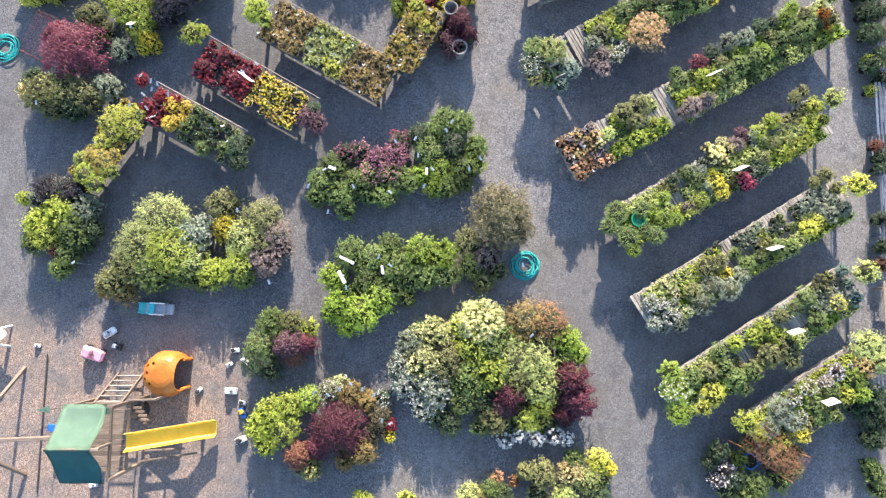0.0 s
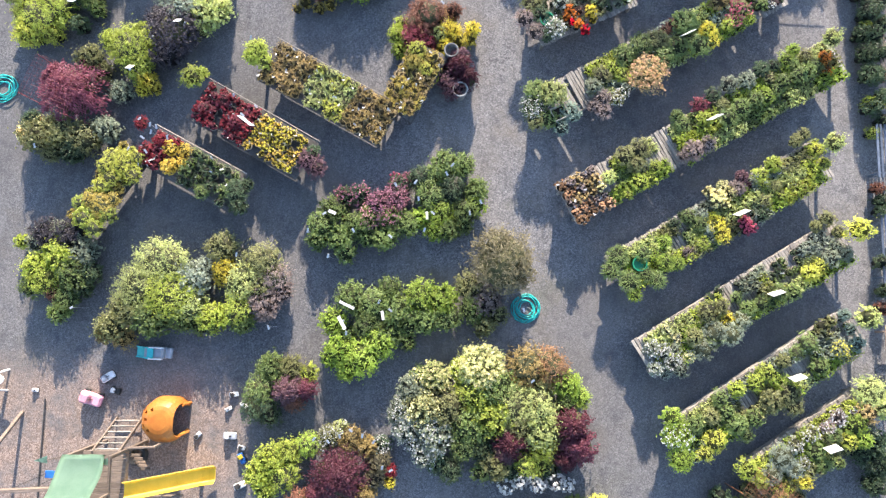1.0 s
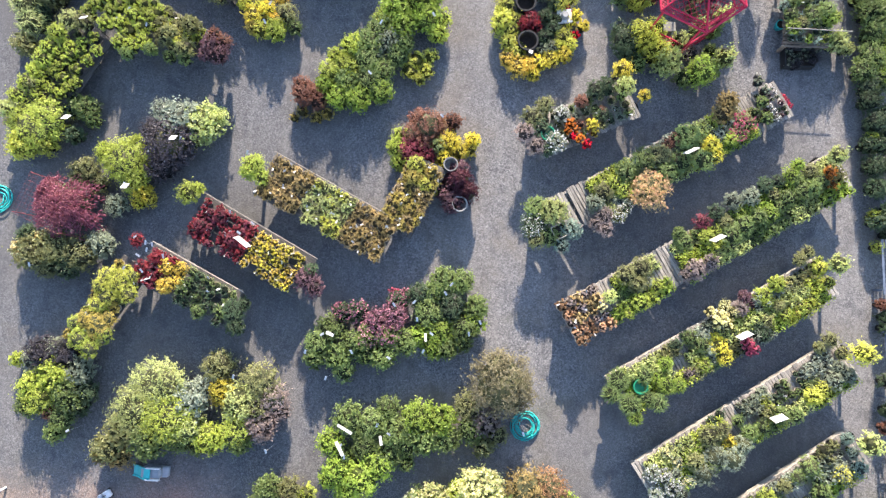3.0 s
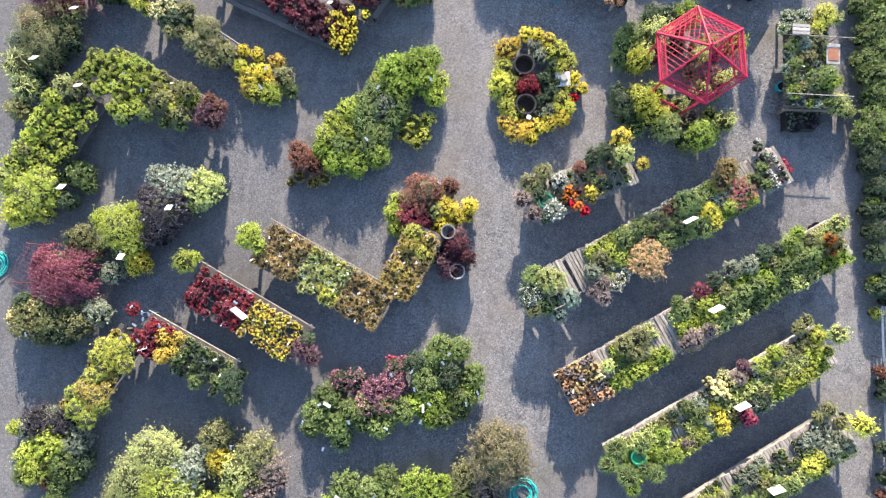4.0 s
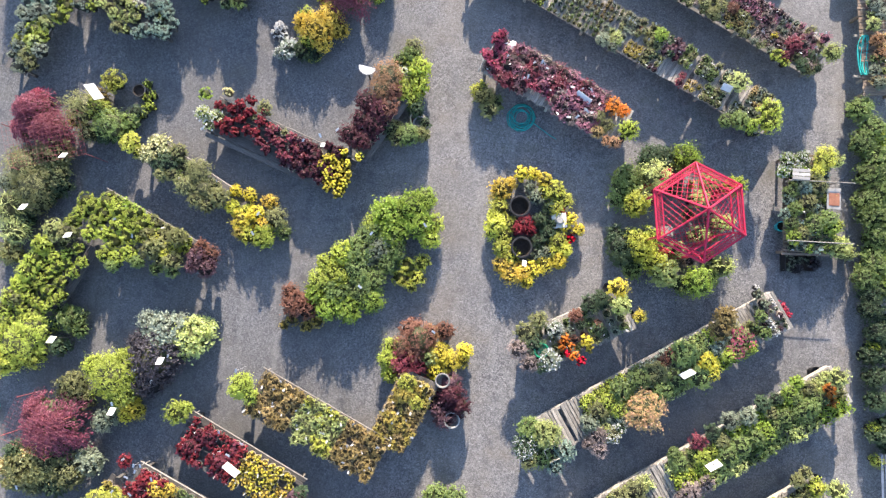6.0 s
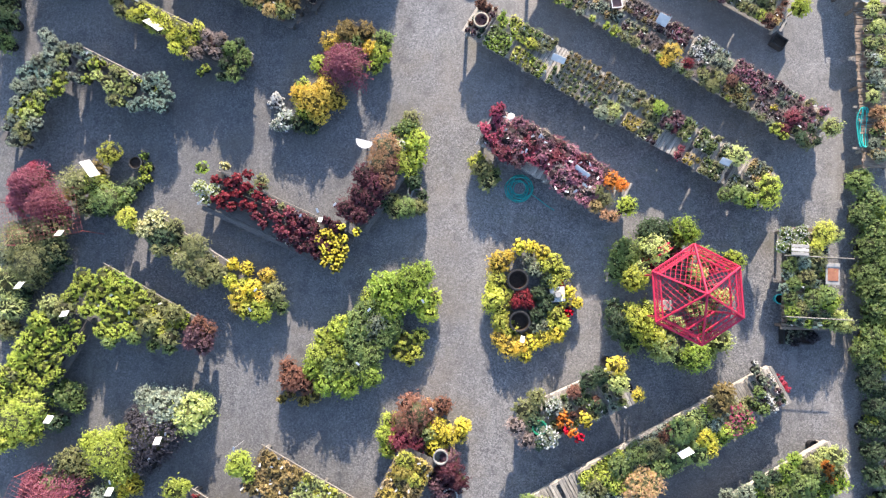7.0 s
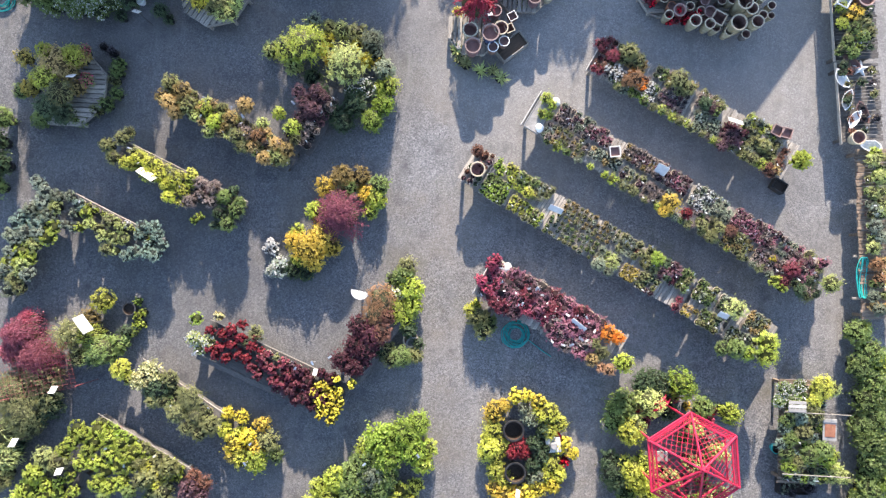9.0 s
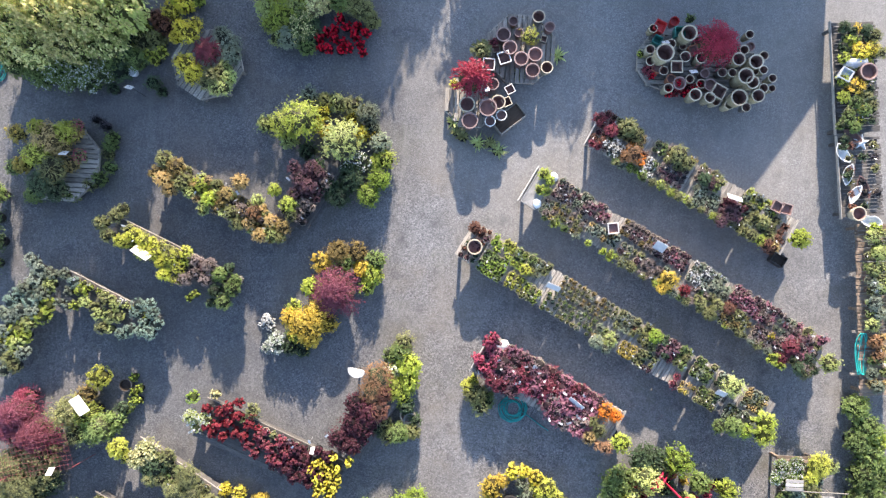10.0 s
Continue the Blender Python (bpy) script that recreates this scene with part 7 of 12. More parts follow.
P("bush", "crimson", 7.48, 5.00, 0.6, 0.27, 0.41, bed)
P("bush", "pinkgrey", 7.33, 3.65, 0.6, 0.34, 0.46, bed)
P("bush", "pinkgrey", 7.73, 3.85, 0.6, 0.27, 0.41, bed)
P("bush", "pinkgrey", 7.09, 3.48, 0.6, 0.25, 0.39, bed)
P("bush", "lime", 7.59, 4.59, 0.6, 0.27, 0.41, bed)
P("bush", "lime", 7.89, 4.79, 0.6, 0.20, 0.33, bed)
P("bush", "dark", 7.87, 5.28, 0.6, 0.27, 0.41, bed)
P("bush", "dark", 9.26, 6.16, 0.6, 0.27, 0.41, bed)
P("bush", "dark", 9.65, 6.30, 0.6, 0.23, 0.37, bed)
P("bush", "grey", 8.34, 5.64, 0.6, 0.30, 0.45, bed)
P("bush", "grey", 8.84, 5.79, 0.6, 0.30, 0.45, bed)
P("bush", "green", 8.68, 4.98, 0.6, 0.34, 0.46, bed)
P("bush", "green", 8.32, 4.67, 0.6, 0.34, 0.46, bed)
P("bush", "green", 9.09, 5.23, 0.6, 0.30, 0.45, bed)
P("bush", "bright", 9.37, 5.36, 0.6, 0.30, 0.45, bed)
P("bush", "bright", 10.00, 6.51, 0.6, 0.27, 0.41, bed)
P("bush", "bright", 10.21, 6.81, 0.6, 0.23, 0.37, bed)
P("bush", "green", 9.90, 5.82, 0.6, 0.30, 0.45, bed)
P("bush", "green", 10.32, 6.05, 0.6, 0.30, 0.45, bed)
P("bush", "green", 10.61, 6.17, 0.6, 0.30, 0.45, bed)
P("bush", "green", 10.83, 6.39, 0.6, 0.27, 0.41, bed)
P("bush", "green", 9.69, 5.57, 0.6, 0.23, 0.37, bed)
P("bush", "green", 10.18, 6.36, 0.6, 0.23, 0.37, bed)
P("bush", "orange", 11.14, 6.63, 0.6, 0.23, 0.37, bed)
P("bush", "orange", 11.26, 6.28, 0.6, 0.18, 0.31, bed)
P("bush", "olive", 8.13, 5.05, 0.6, 0.23, 0.37, bed)
P("bush", "olive", 9.52, 5.90, 0.6, 0.23, 0.37, bed)
P("bush", "olive", 10.59, 6.65, 0.6, 0.23, 0.37, bed)

# third long bench
bed = "third long bench"
P("grass", "green", 5.21, 0.44, 0.6, 0.44, 0.46, bed)
P("grass", "green", 5.55, -0.22, 0.6, 0.42, 0.46, bed)
P("grass", "green", 5.92, 0.58, 0.6, 0.34, 0.46, bed)
P("grass", "green", 6.34, -0.14, 0.6, 0.34, 0.46, bed)
P("grass", "green", 5.03, 0.04, 0.6, 0.34, 0.46, bed)
P("grass", "green", 6.02, -0.03, 0.6, 0.30, 0.45, bed)
P("grass", "bright", 6.57, 0.36, 0.6, 0.34, 0.46, bed)
P("grass", "bright", 6.52, 0.94, 0.6, 0.27, 0.41, bed)
P("grass", "bright", 6.90, 0.35, 0.6, 0.27, 0.41, bed)
P("grass", "bright", 5.72, -0.60, 0.6, 0.27, 0.41, bed)
P("bush", "pinkgrey", 7.23, 0.69, 0.6, 0.22, 0.35, bed)
P("bush", "dark", 6.81, 1.49, 0.6, 0.20, 0.33, bed)
P("bush", "dark", 7.07, 1.75, 0.6, 0.17, 0.29, bed)
P("bush", "green", 7.20, 1.69, 0.6, 0.27, 0.41, bed)
P("bush", "green", 7.54, 1.52, 0.6, 0.27, 0.41, bed)
P("bush", "silver", 7.78, 1.38, 0.6, 0.22, 0.35, bed)
P("bush", "silver", 7.88, 1.14, 0.6, 0.18, 0.31, bed)
P("bush", "lime", 7.62, 0.96, 0.6, 0.23, 0.37, bed)
P("bush", "lime", 7.45, 1.03, 0.6, 0.17, 0.29, bed)
P("bush", "yellow", 8.00, 1.51, 0.6, 0.30, 0.45, bed)
P("bush", "yellow", 8.17, 1.23, 0.6, 0.27, 0.41, bed)
P("bush", "yellow", 7.91, 1.74, 0.6, 0.20, 0.33, bed)
P("mum", "cream", 7.95, 2.26, 0.6, 0.30, 0.57, bed)
P("mum", "cream", 8.23, 2.13, 0.6, 0.19, 0.43, bed)
P("mum", "cream", 7.75, 2.48, 0.6, 0.17, 0.40, bed)
P("bush", "olive", 8.41, 2.48, 0.6, 0.23, 0.37, bed, "cream")
P("bush", "olive", 8.17, 2.63, 0.6, 0.20, 0.33, bed, "cream")
P("bush", "pinkgrey", 8.59, 2.60, 0.6, 0.27, 0.41, bed)
P("mum", "pinkred", 8.80, 1.62, 0.6, 0.21, 0.45, bed)
P("mum", "pinkred", 8.99, 1.47, 0.6, 0.19, 0.43, bed)
P("mum", "pinkred", 8.86, 1.40, 0.6, 0.17, 0.40, bed)
P("bush", "dark", 9.30, 1.91, 0.6, 0.23, 0.37, bed)
P("bush", "dark", 9.15, 2.12, 0.6, 0.20, 0.33, bed)
P("bush", "plum", 8.72, 2.94, 0.6, 0.23, 0.37, bed)
P("bush", "plum", 8.99, 2.77, 0.6, 0.17, 0.29, bed)
P("bush", "lime", 9.21, 3.01, 0.6, 0.27, 0.41, bed)
P("bush", "lime", 9.60, 3.37, 0.6, 0.27, 0.41, bed)
P("bush", "lime", 9.87, 2.47, 0.6, 0.23, 0.37, bed)
P("bush", "lime", 9.35, 2.79, 0.6, 0.20, 0.33, bed)
P("bush", "olive", 10.27, 4.08, 0.6, 0.23, 0.37, bed)
P("bush", "olive", 10.52, 4.30, 0.6, 0.22, 0.35, bed)
P("bush", "olive", 9.39, 2.26, 0.6, 0.23, 0.37, bed)
P("bush", "olive", 9.71, 2.73, 0.6, 0.20, 0.33, bed)
P("bush", "yellowlime", 11.09, 3.46, 0.6, 0.23, 0.37, bed)
P("bush", "yellowlime", 10.89, 3.88, 0.6, 0.20, 0.33, bed)

# fourth long bench
bed = "fourth long bench"
P("bush", "grey", 6.23, -2.07, 0.6, 0.27, 0.41, bed, "white")
P("bush", "grey", 6.55, -2.14, 0.6, 0.27, 0.41, bed, "white")
P("bush", "grey", 6.80, -2.36, 0.6, 0.27, 0.41, bed, "white")
P("bush", "grey", 6.34, -2.60, 0.6, 0.23, 0.37, bed, "white")
P("bush", "silver", 6.64, -1.50, 0.6, 0.18, 0.31, bed, "cream")
P("bush", "silver", 6.96, -1.72, 0.6, 0.18, 0.31, bed, "cream")
P("bush", "silver", 7.27, -2.23, 0.6, 0.20, 0.33, bed, "cream")
P("bush", "grey", 7.03, -2.59, 0.6, 0.27, 0.41, bed)
P("bush", "grey", 6.88, -2.04, 0.6, 0.20, 0.33, bed)
P("bush", "olive", 7.40, -1.66, 0.6, 0.30, 0.45, bed)
P("bush", "olive", 7.78, -0.97, 0.6, 0.37, 0.46, bed)
P("bush", "olive", 8.11, -0.79, 0.6, 0.27, 0.41, bed)
P("bush", "yellow", 8.38, -1.09, 0.6, 0.18, 0.31, bed)
P("bush", "yellow", 8.24, -1.18, 0.6, 0.13, 0.25, bed)
P("conifer", "grey", 7.95, -1.51, 0.6, 0.37, 0.46, bed)
P("conifer", "grey", 8.42, -1.56, 0.6, 0.37, 0.46, bed)
P("conifer", "grey", 8.74, -1.15, 0.6, 0.30, 0.45, bed)
P("conifer", "grey", 7.64, -2.00, 0.6, 0.34, 0.46, bed)
P("bush", "green", 8.91, -0.82, 0.6, 0.27, 0.41, bed)
P("bush", "green", 9.30, -0.64, 0.6, 0.27, 0.41, bed)
P("bush", "green", 8.61, -0.51, 0.6, 0.20, 0.33, bed)
P("bush", "green", 9.77, -0.33, 0.6, 0.30, 0.45, bed)
P("bush", "green", 10.18, -0.27, 0.6, 0.27, 0.41, bed)
P("bush", "green", 9.64, -0.54, 0.6, 0.20, 0.33, bed)
P("bush", "yellowlime", 10.65, 0.27, 0.6, 0.30, 0.45, bed)
P("bush", "yellowlime", 10.96, 0.50, 0.6, 0.25, 0.39, bed)
P("bush", "grey", 11.21, 0.75, 0.6, 0.30, 0.45, bed)
P("bush", "grey", 11.63, 0.90, 0.6, 0.27, 0.41, bed)
P("bush", "grey", 11.40, 1.09, 0.6, 0.23, 0.37, bed)
P("bush", "olive", 11.14, 1.86, 0.6, 0.27, 0.41, bed)
P("bush", "olive", 10.85, 1.64, 0.6, 0.20, 0.33, bed)
P("bush", "olive", 11.48, 1.50, 0.6, 0.23, 0.37, bed)
P("bush", "lime", 9.34, 0.08, 0.6, 0.18, 0.31, bed)
P("bush", "lime", 9.55, -0.14, 0.6, 0.15, 0.27, bed)
P("bush", "dark", 7.90, -0.56, 0.6, 0.18, 0.31, bed)
P("bush", "dark", 8.11, -0.38, 0.6, 0.17, 0.29, bed)

# fifth long bench
bed = "fifth long bench"
P("bush", "bright", 6.97, -4.37, 0.6, 0.50, 0.46, bed, "white")
P("bush", "bright", 7.09, -5.00, 0.6, 0.42, 0.46, bed)
P("bush", "bright", 6.82, -3.91, 0.6, 0.34, 0.46, bed)
P("bush", "green", 7.43, -4.06, 0.6, 0.30, 0.45, bed)
P("bush", "yellowlime", 8.01, -4.46, 0.6, 0.37, 0.46, bed)
P("bush", "yellowlime", 7.75, -4.81, 0.6, 0.27, 0.41, bed)
P("bush", "olive", 7.90, -3.83, 0.6, 0.27, 0.41, bed)
P("bush", "green", 8.32, -3.68, 0.6, 0.27, 0.41, bed)
P("bush", "green", 8.14, -3.30, 0.6, 0.25, 0.39, bed)
P("bush", "lime", 8.60, -3.04, 0.6, 0.27, 0.41, bed)
P("bush", "lime", 9.11, -2.83, 0.6, 0.27, 0.41, bed)
P("bush", "lime", 9.42, -2.53, 0.6, 0.27, 0.41, bed)
P("bush", "green", 8.60, -4.00, 0.6, 0.34, 0.46, bed)
P("bush", "green", 9.07, -3.79, 0.6, 0.30, 0.45, bed)
P("bush", "green", 8.86, -4.27, 0.6, 0.23, 0.37, bed)
P("bush", "olive", 9.56, -3.30, 0.6, 0.37, 0.46, bed)
P("bush", "olive", 10.03, -3.08, 0.6, 0.37, 0.46, bed)
P("bush", "olive", 10.16, -3.42, 0.6, 0.30, 0.45, bed)
P("bush", "olive", 9.87, -2.20, 0.6, 0.23, 0.37, bed)
P("conifer", "green", 10.55, -1.65, 0.6, 0.34, 0.46, bed)
P("conifer", "green", 10.27, -1.94, 0.6, 0.23, 0.37, bed)
P("ball", "olive", 10.97, -1.18, 0.6, 0.23, 0.40, bed)
P("ball", "olive", 11.23, -1.01, 0.6, 0.19, 0.36, bed)
P("ball", "olive", 11.14, -1.41, 0.6, 0.19, 0.36, bed)
P("ball", "olive", 10.84, -1.38, 0.6, 0.17, 0.33, bed)
P("bush", "green", 10.90, -2.29, 0.6, 0.30, 0.45, bed)
P("bush", "green", 10.83, -1.95, 0.6, 0.23, 0.37, bed)
P("bush", "grey", 11.44, -1.78, 0.6, 0.27, 0.41, bed, "yellow")
P("bush", "grey", 11.62, -1.94, 0.6, 0.20, 0.33, bed, "yellow")
P("bush", "blue", 11.95, -1.60, 0.6, 0.27, 0.41, bed)
P("bush", "blue", 11.64, -0.83, 0.6, 0.20, 0.33, bed)
P("bush", "blue", 11.80, -1.22, 0.6, 0.20, 0.33, bed)

# sixth bench of silvers
bed = "sixth bench of silvers"
P("bush", "lime", 8.91, -5.17, 0.6, 0.34, 0.46, bed)
P("bush", "lime", 9.32, -5.46, 0.6, 0.23, 0.37, bed)
P("conifer", "silver", 9.84, -4.81, 0.6, 0.44, 0.46, bed)
P("conifer", "silver", 9.56, -5.25, 0.6, 0.30, 0.45, bed)
P("conifer", "silver", 10.16, -5.11, 0.6, 0.27, 0.41, bed)
P("bush", "olive", 10.19, -4.46, 0.6, 0.27, 0.41, bed, "white")
P("bush", "olive", 10.63, -4.16, 0.6, 0.27, 0.41, bed, "white")
P("bush", "olive", 10.41, -4.94, 0.6, 0.23, 0.37, bed, "white")
P("bush", "green", 10.77, -4.61, 0.6, 0.30, 0.45, bed)
P("bush", "green", 11.26, -4.13, 0.6, 0.27, 0.41, bed)
P("bush", "green", 10.94, -4.95, 0.6, 0.27, 0.41, bed)
P("bush", "green", 11.44, -4.90, 0.6, 0.20, 0.33, bed)
P("bush", "pinkgrey", 11.42, -3.66, 0.6, 0.27, 0.41, bed, "white")
P("bush", "pinkgrey", 11.12, -3.95, 0.6, 0.23, 0.37, bed, "white")
P("bush", "pinkgrey", 11.77, -3.49, 0.6, 0.20, 0.33, bed, "white")
P("bush", "bright", 11.86, -3.82, 0.6, 0.37, 0.46, bed)
P("bush", "bright", 12.11, -4.24, 0.6, 0.27, 0.41, bed)
P("bush", "yellowlime", 11.72, -4.26, 0.6, 0.27, 0.41, bed)
P("bush", "palelime", 12.27, -2.92, 0.6, 0.54, 0.46, bed)
P("bush", "palelime", 12.58, -3.29, 0.6, 0.37, 0.46, bed)
P("bush", "tan", 12.19, -3.46, 0.6, 0.37, 0.46, bed)
P("bush", "yellow", 10.48, -5.43, 0.6, 0.23, 0.37, bed)
P("bush", "yellow", 10.21, -5.35, 0.6, 0.13, 0.25, bed)

# netted shrubs on the ground
bed = "netted shrubs on the ground"
P("conifer", "copper", 9.82, -5.87, 0, 0.60, 0.99, bed)
P("conifer", "copper", 10.28, -6.26, 0, 0.42, 0.79, bed)
P("conifer", "copper", 9.60, -5.53, 0, 0.35, 0.71, bed)
P("bush", "dark", 8.34, -6.07, 0, 0.35, 0.71, bed)
P("bush", "dark", 8.14, -6.41, 0, 0.25, 0.58, bed)
P("bush", "dark", 8.81, -6.80, 0, 0.35, 0.71, bed)
P("bush", "dark", 8.59, -7.13, 0, 0.32, 0.67, bed)
P("bush", "smoke", 8.58, -6.69, 0, 0.35, 0.71, bed, "white")
P("bush", "smoke", 8.30, -6.86, 0, 0.25, 0.58, bed, "white")
P("bush", "green", 9.41, -6.95, 0, 0.42, 0.79, bed)
P("bush", "green", 10.07, -6.81, 0, 0.35, 0.71, bed)
P("bush", "green", 9.12, -7.24, 0, 0.39, 0.75, bed)
P("bush", "olive", 10.42, -6.44, 0, 0.35, 0.71, bed)
P("bush", "olive", 10.60, -5.96, 0, 0.25, 0.58, bed)
P("bush", "olive", 9.17, -5.89, 0, 0.25, 0.58, bed)
P("bush", "lime", 9.24, -5.17, 0, 0.28, 0.63, bed)
P("bush", "lime", 9.00, -6.28, 0, 0.25, 0.58, bed)
P("bush", "dark", 12.56, -4.34, 0, 0.50, 0.87, bed)
P("bush", "dark", 12.77, -4.88, 0, 0.46, 0.83, bed)
P("bush", "dark", 12.31, -4.69, 0, 0.35, 0.71, bed)
P("bush", "dark", 12.67, -5.51, 0, 0.39, 0.75, bed)
P("bush", "green", 12.75, -6.44, 0, 0.35, 0.71, bed)
P("bush", "green", 12.91, -6.90, 0, 0.32, 0.67, bed)
P("bush", "green", 12.64, -6.23, 0, 0.25, 0.58, bed)
P("bush", "green", 12.51, -3.97, 0, 0.28, 0.63, bed)
P("bush", "grey", 12.89, -5.20, 0, 0.28, 0.63, bed)
P("bush", "grey", 12.60, -4.99, 0, 0.25, 0.58, bed)

# red maple corner
bed = "red maple corner"
P("fine", "rosewood", -10.69, 4.41, 0, 1.17, 1.20, bed)
P("fine", "rosewood", -11.26, 4.84, 0, 0.57, 1.00, bed)
P("bush", "olive", -11.55, 3.10, 0, 0.64, 1.03, bed)
P("bush", "olive", -11.04, 3.23, 0, 0.57, 0.95, bed)
P("bush", "olive", -11.27, 2.68, 0, 0.39, 0.75, bed)
P("bush", "tan", -12.02, 3.19, 0, 0.35, 0.71, bed, "cream")
P("bush", "tan", -11.48, 3.45, 0, 0.35, 0.71, bed, "cream")
P("bush", "olive", -10.27, 3.12, 0, 0.57, 0.95, bed)
P("bush", "dark", -10.65, 2.72, 0, 0.42, 0.79, bed)
P("bush", "olive", -10.40, 5.52, 0, 0.53, 0.91, bed)
P("bush", "olive", -10.11, 5.20, 0, 0.35, 0.71, bed)
P("bush", "grey", -9.73, 3.40, 0, 0.46, 0.83, bed)
P("bush", "grey", -9.46, 4.59, 0, 0.39, 0.75, bed)
P("bush", "lime", -9.15, 5.91, 0, 0.78, 1.10, bed)
P("bush", "lime", -8.95, 6.30, 0, 0.46, 0.83, bed)
P("bush", "lime", -9.84, 6.09, 0, 0.42, 0.79, bed)
P("bush", "lime", -9.00, 5.39, 0, 0.53, 0.91, bed)
P("bush", "yellow", -8.76, 5.01, 0, 0.32, 0.67, bed)
P("bush", "yellow", -8.88, 4.73, 0, 0.25, 0.58, bed)
P("bush", "yellow", -8.56, 4.85, 0, 0.25, 0.58, bed)
P("bush", "smoke", -7.96, 6.48, 0, 0.78, 1.19, bed)
P("bush", "smoke", -8.16, 5.79, 0, 0.57, 0.95, bed)
P("bush", "smoke", -8.60, 6.89, 0, 0.42, 0.79, bed)
P("bush", "silver", -7.74, 7.25, 0, 0.67, 1.07, bed)
P("bush", "silver", -8.33, 7.46, 0, 0.42, 0.79, bed)
P("bush", "silver", -7.43, 7.43, 0, 0.39, 0.75, bed)
P("bush", "palelime", -7.00, 7.13, 0, 0.67, 1.07, bed)
P("bush", "palelime", -6.76, 7.38, 0, 0.42, 0.79, bed)
P("bush", "palelime", -7.38, 6.69, 0, 0.35, 0.71, bed)
P("bush", "dark", -7.63, 6.69, 0, 0.35, 0.71, bed)
P("bush", "dark", -11.92, 3.59, 0, 0.39, 0.75, bed)

# lime shrub benches
bed = "lime shrub benches"
P("ball", "lime", -9.73, 9.95, 0.48, 0.29, 0.48, bed)
P("ball", "lime", -9.06, 9.92, 0.48, 0.29, 0.48, bed)
P("ball", "lime", -9.36, 10.22, 0.48, 0.29, 0.48, bed)
P("ball", "lime", -9.33, 9.27, 0.48, 0.29, 0.48, bed)
P("ball", "lime", -9.83, 10.53, 0.48, 0.29, 0.48, bed)
P("ball", "lime", -10.17, 10.72, 0.48, 0.29, 0.48, bed)
P("ball", "lime", -10.47, 10.50, 0.48, 0.29, 0.48, bed)
P("ball", "lime", -9.75, 10.86, 0.48, 0.29, 0.48, bed)
P("ball", "lime", -10.68, 10.22, 0.48, 0.29, 0.48, bed)
P("ball", "lime", -10.15, 9.92, 0.48, 0.29, 0.48, bed)
P("ball", "lime", -12.13, 8.42, 0.48, 0.21, 0.38, bed)
P("ball", "lime", -11.48, 8.98, 0.48, 0.21, 0.38, bed)
P("ball", "lime", -10.80, 9.29, 0.48, 0.21, 0.38, bed)
P("ball", "lime", -11.23, 8.72, 0.48, 0.21, 0.38, bed)
P("ball", "lime", -11.84, 8.05, 0.48, 0.21, 0.38, bed)
P("ball", "lime", -11.54, 7.86, 0.48, 0.21, 0.38, bed)
P("ball", "lime", -10.89, 8.47, 0.48, 0.21, 0.38, bed)
P("ball", "lime", -10.34, 9.09, 0.48, 0.21, 0.38, bed)
P("ball", "lime", -11.61, 7.47, 0.48, 0.21, 0.38, bed)
P("ball", "lime", -10.77, 9.02, 0.48, 0.21, 0.38, bed)
P("ball", "lime", -11.87, 8.32, 0.48, 0.21, 0.38, bed)
P("ball", "lime", -10.85, 8.10, 0.48, 0.21, 0.38, bed)
P("ball", "lime", -9.43, 9.74, 0.48, 0.29, 0.48, bed)
P("ball", "lime", -8.87, 10.20, 0.48, 0.29, 0.48, bed)
P("ball", "lime", -8.97, 9.44, 0.48, 0.29, 0.48, bed)
P("ball", "lime", -8.74, 9.93, 0.48, 0.29, 0.48, bed)
P("ball", "lime", -9.40, 10.65, 0.48, 0.29, 0.48, bed)
P("ball", "lime", -9.97, 10.30, 0.48, 0.29, 0.48, bed)
P("ball", "lime", -10.35, 10.87, 0.48, 0.29, 0.48, bed)
P("ball", "lime", -9.06, 10.51, 0.48, 0.29, 0.48, bed)
P("ball", "lime", -9.67, 9.36, 0.48, 0.29, 0.48, bed)
P("ball", "lime", -8.60, 10.32, 0.48, 0.29, 0.48, bed)
P("ball", "lime", -11.72, 8.70, 0.48, 0.21, 0.38, bed)
P("ball", "lime", -11.16, 9.16, 0.48, 0.21, 0.38, bed)
P("ball", "lime", -10.49, 9.47, 0.48, 0.21, 0.38, bed)
P("ball", "lime", -11.52, 8.40, 0.48, 0.21, 0.38, bed)
P("ball", "lime", -11.96, 7.68, 0.48, 0.21, 0.38, bed)
P("ball", "lime", -11.24, 8.19, 0.48, 0.21, 0.38, bed)
P("ball", "lime", -10.59, 8.76, 0.48, 0.21, 0.38, bed)
P("ball", "lime", -11.26, 7.76, 0.48, 0.21, 0.38, bed)
P("ball", "lime", -11.05, 8.94, 0.48, 0.21, 0.38, bed)
P("ball", "lime", -11.05, 7.93, 0.48, 0.21, 0.38, bed)
P("ball", "lime", -11.44, 8.56, 0.48, 0.21, 0.38, bed)
P("bush", "olive", -8.17, 9.66, 0.48, 0.32, 0.67, bed)
P("bush", "olive", -7.70, 9.26, 0.48, 0.32, 0.67, bed)
P("bush", "olive", -8.33, 9.54, 0.48, 0.32, 0.67, bed)
P("bush", "olive", -7.60, 9.96, 0.48, 0.32, 0.67, bed)
P("bush", "olive", -10.75, 9.91, 0.48, 0.32, 0.67, bed)
P("bush", "olive", -8.07, 9.27, 0.48, 0.22, 0.51, bed)
P("bush", "olive", -8.45, 10.02, 0.48, 0.22, 0.51, bed)
P("bush", "olive", -7.87, 9.62, 0.48, 0.22, 0.51, bed)
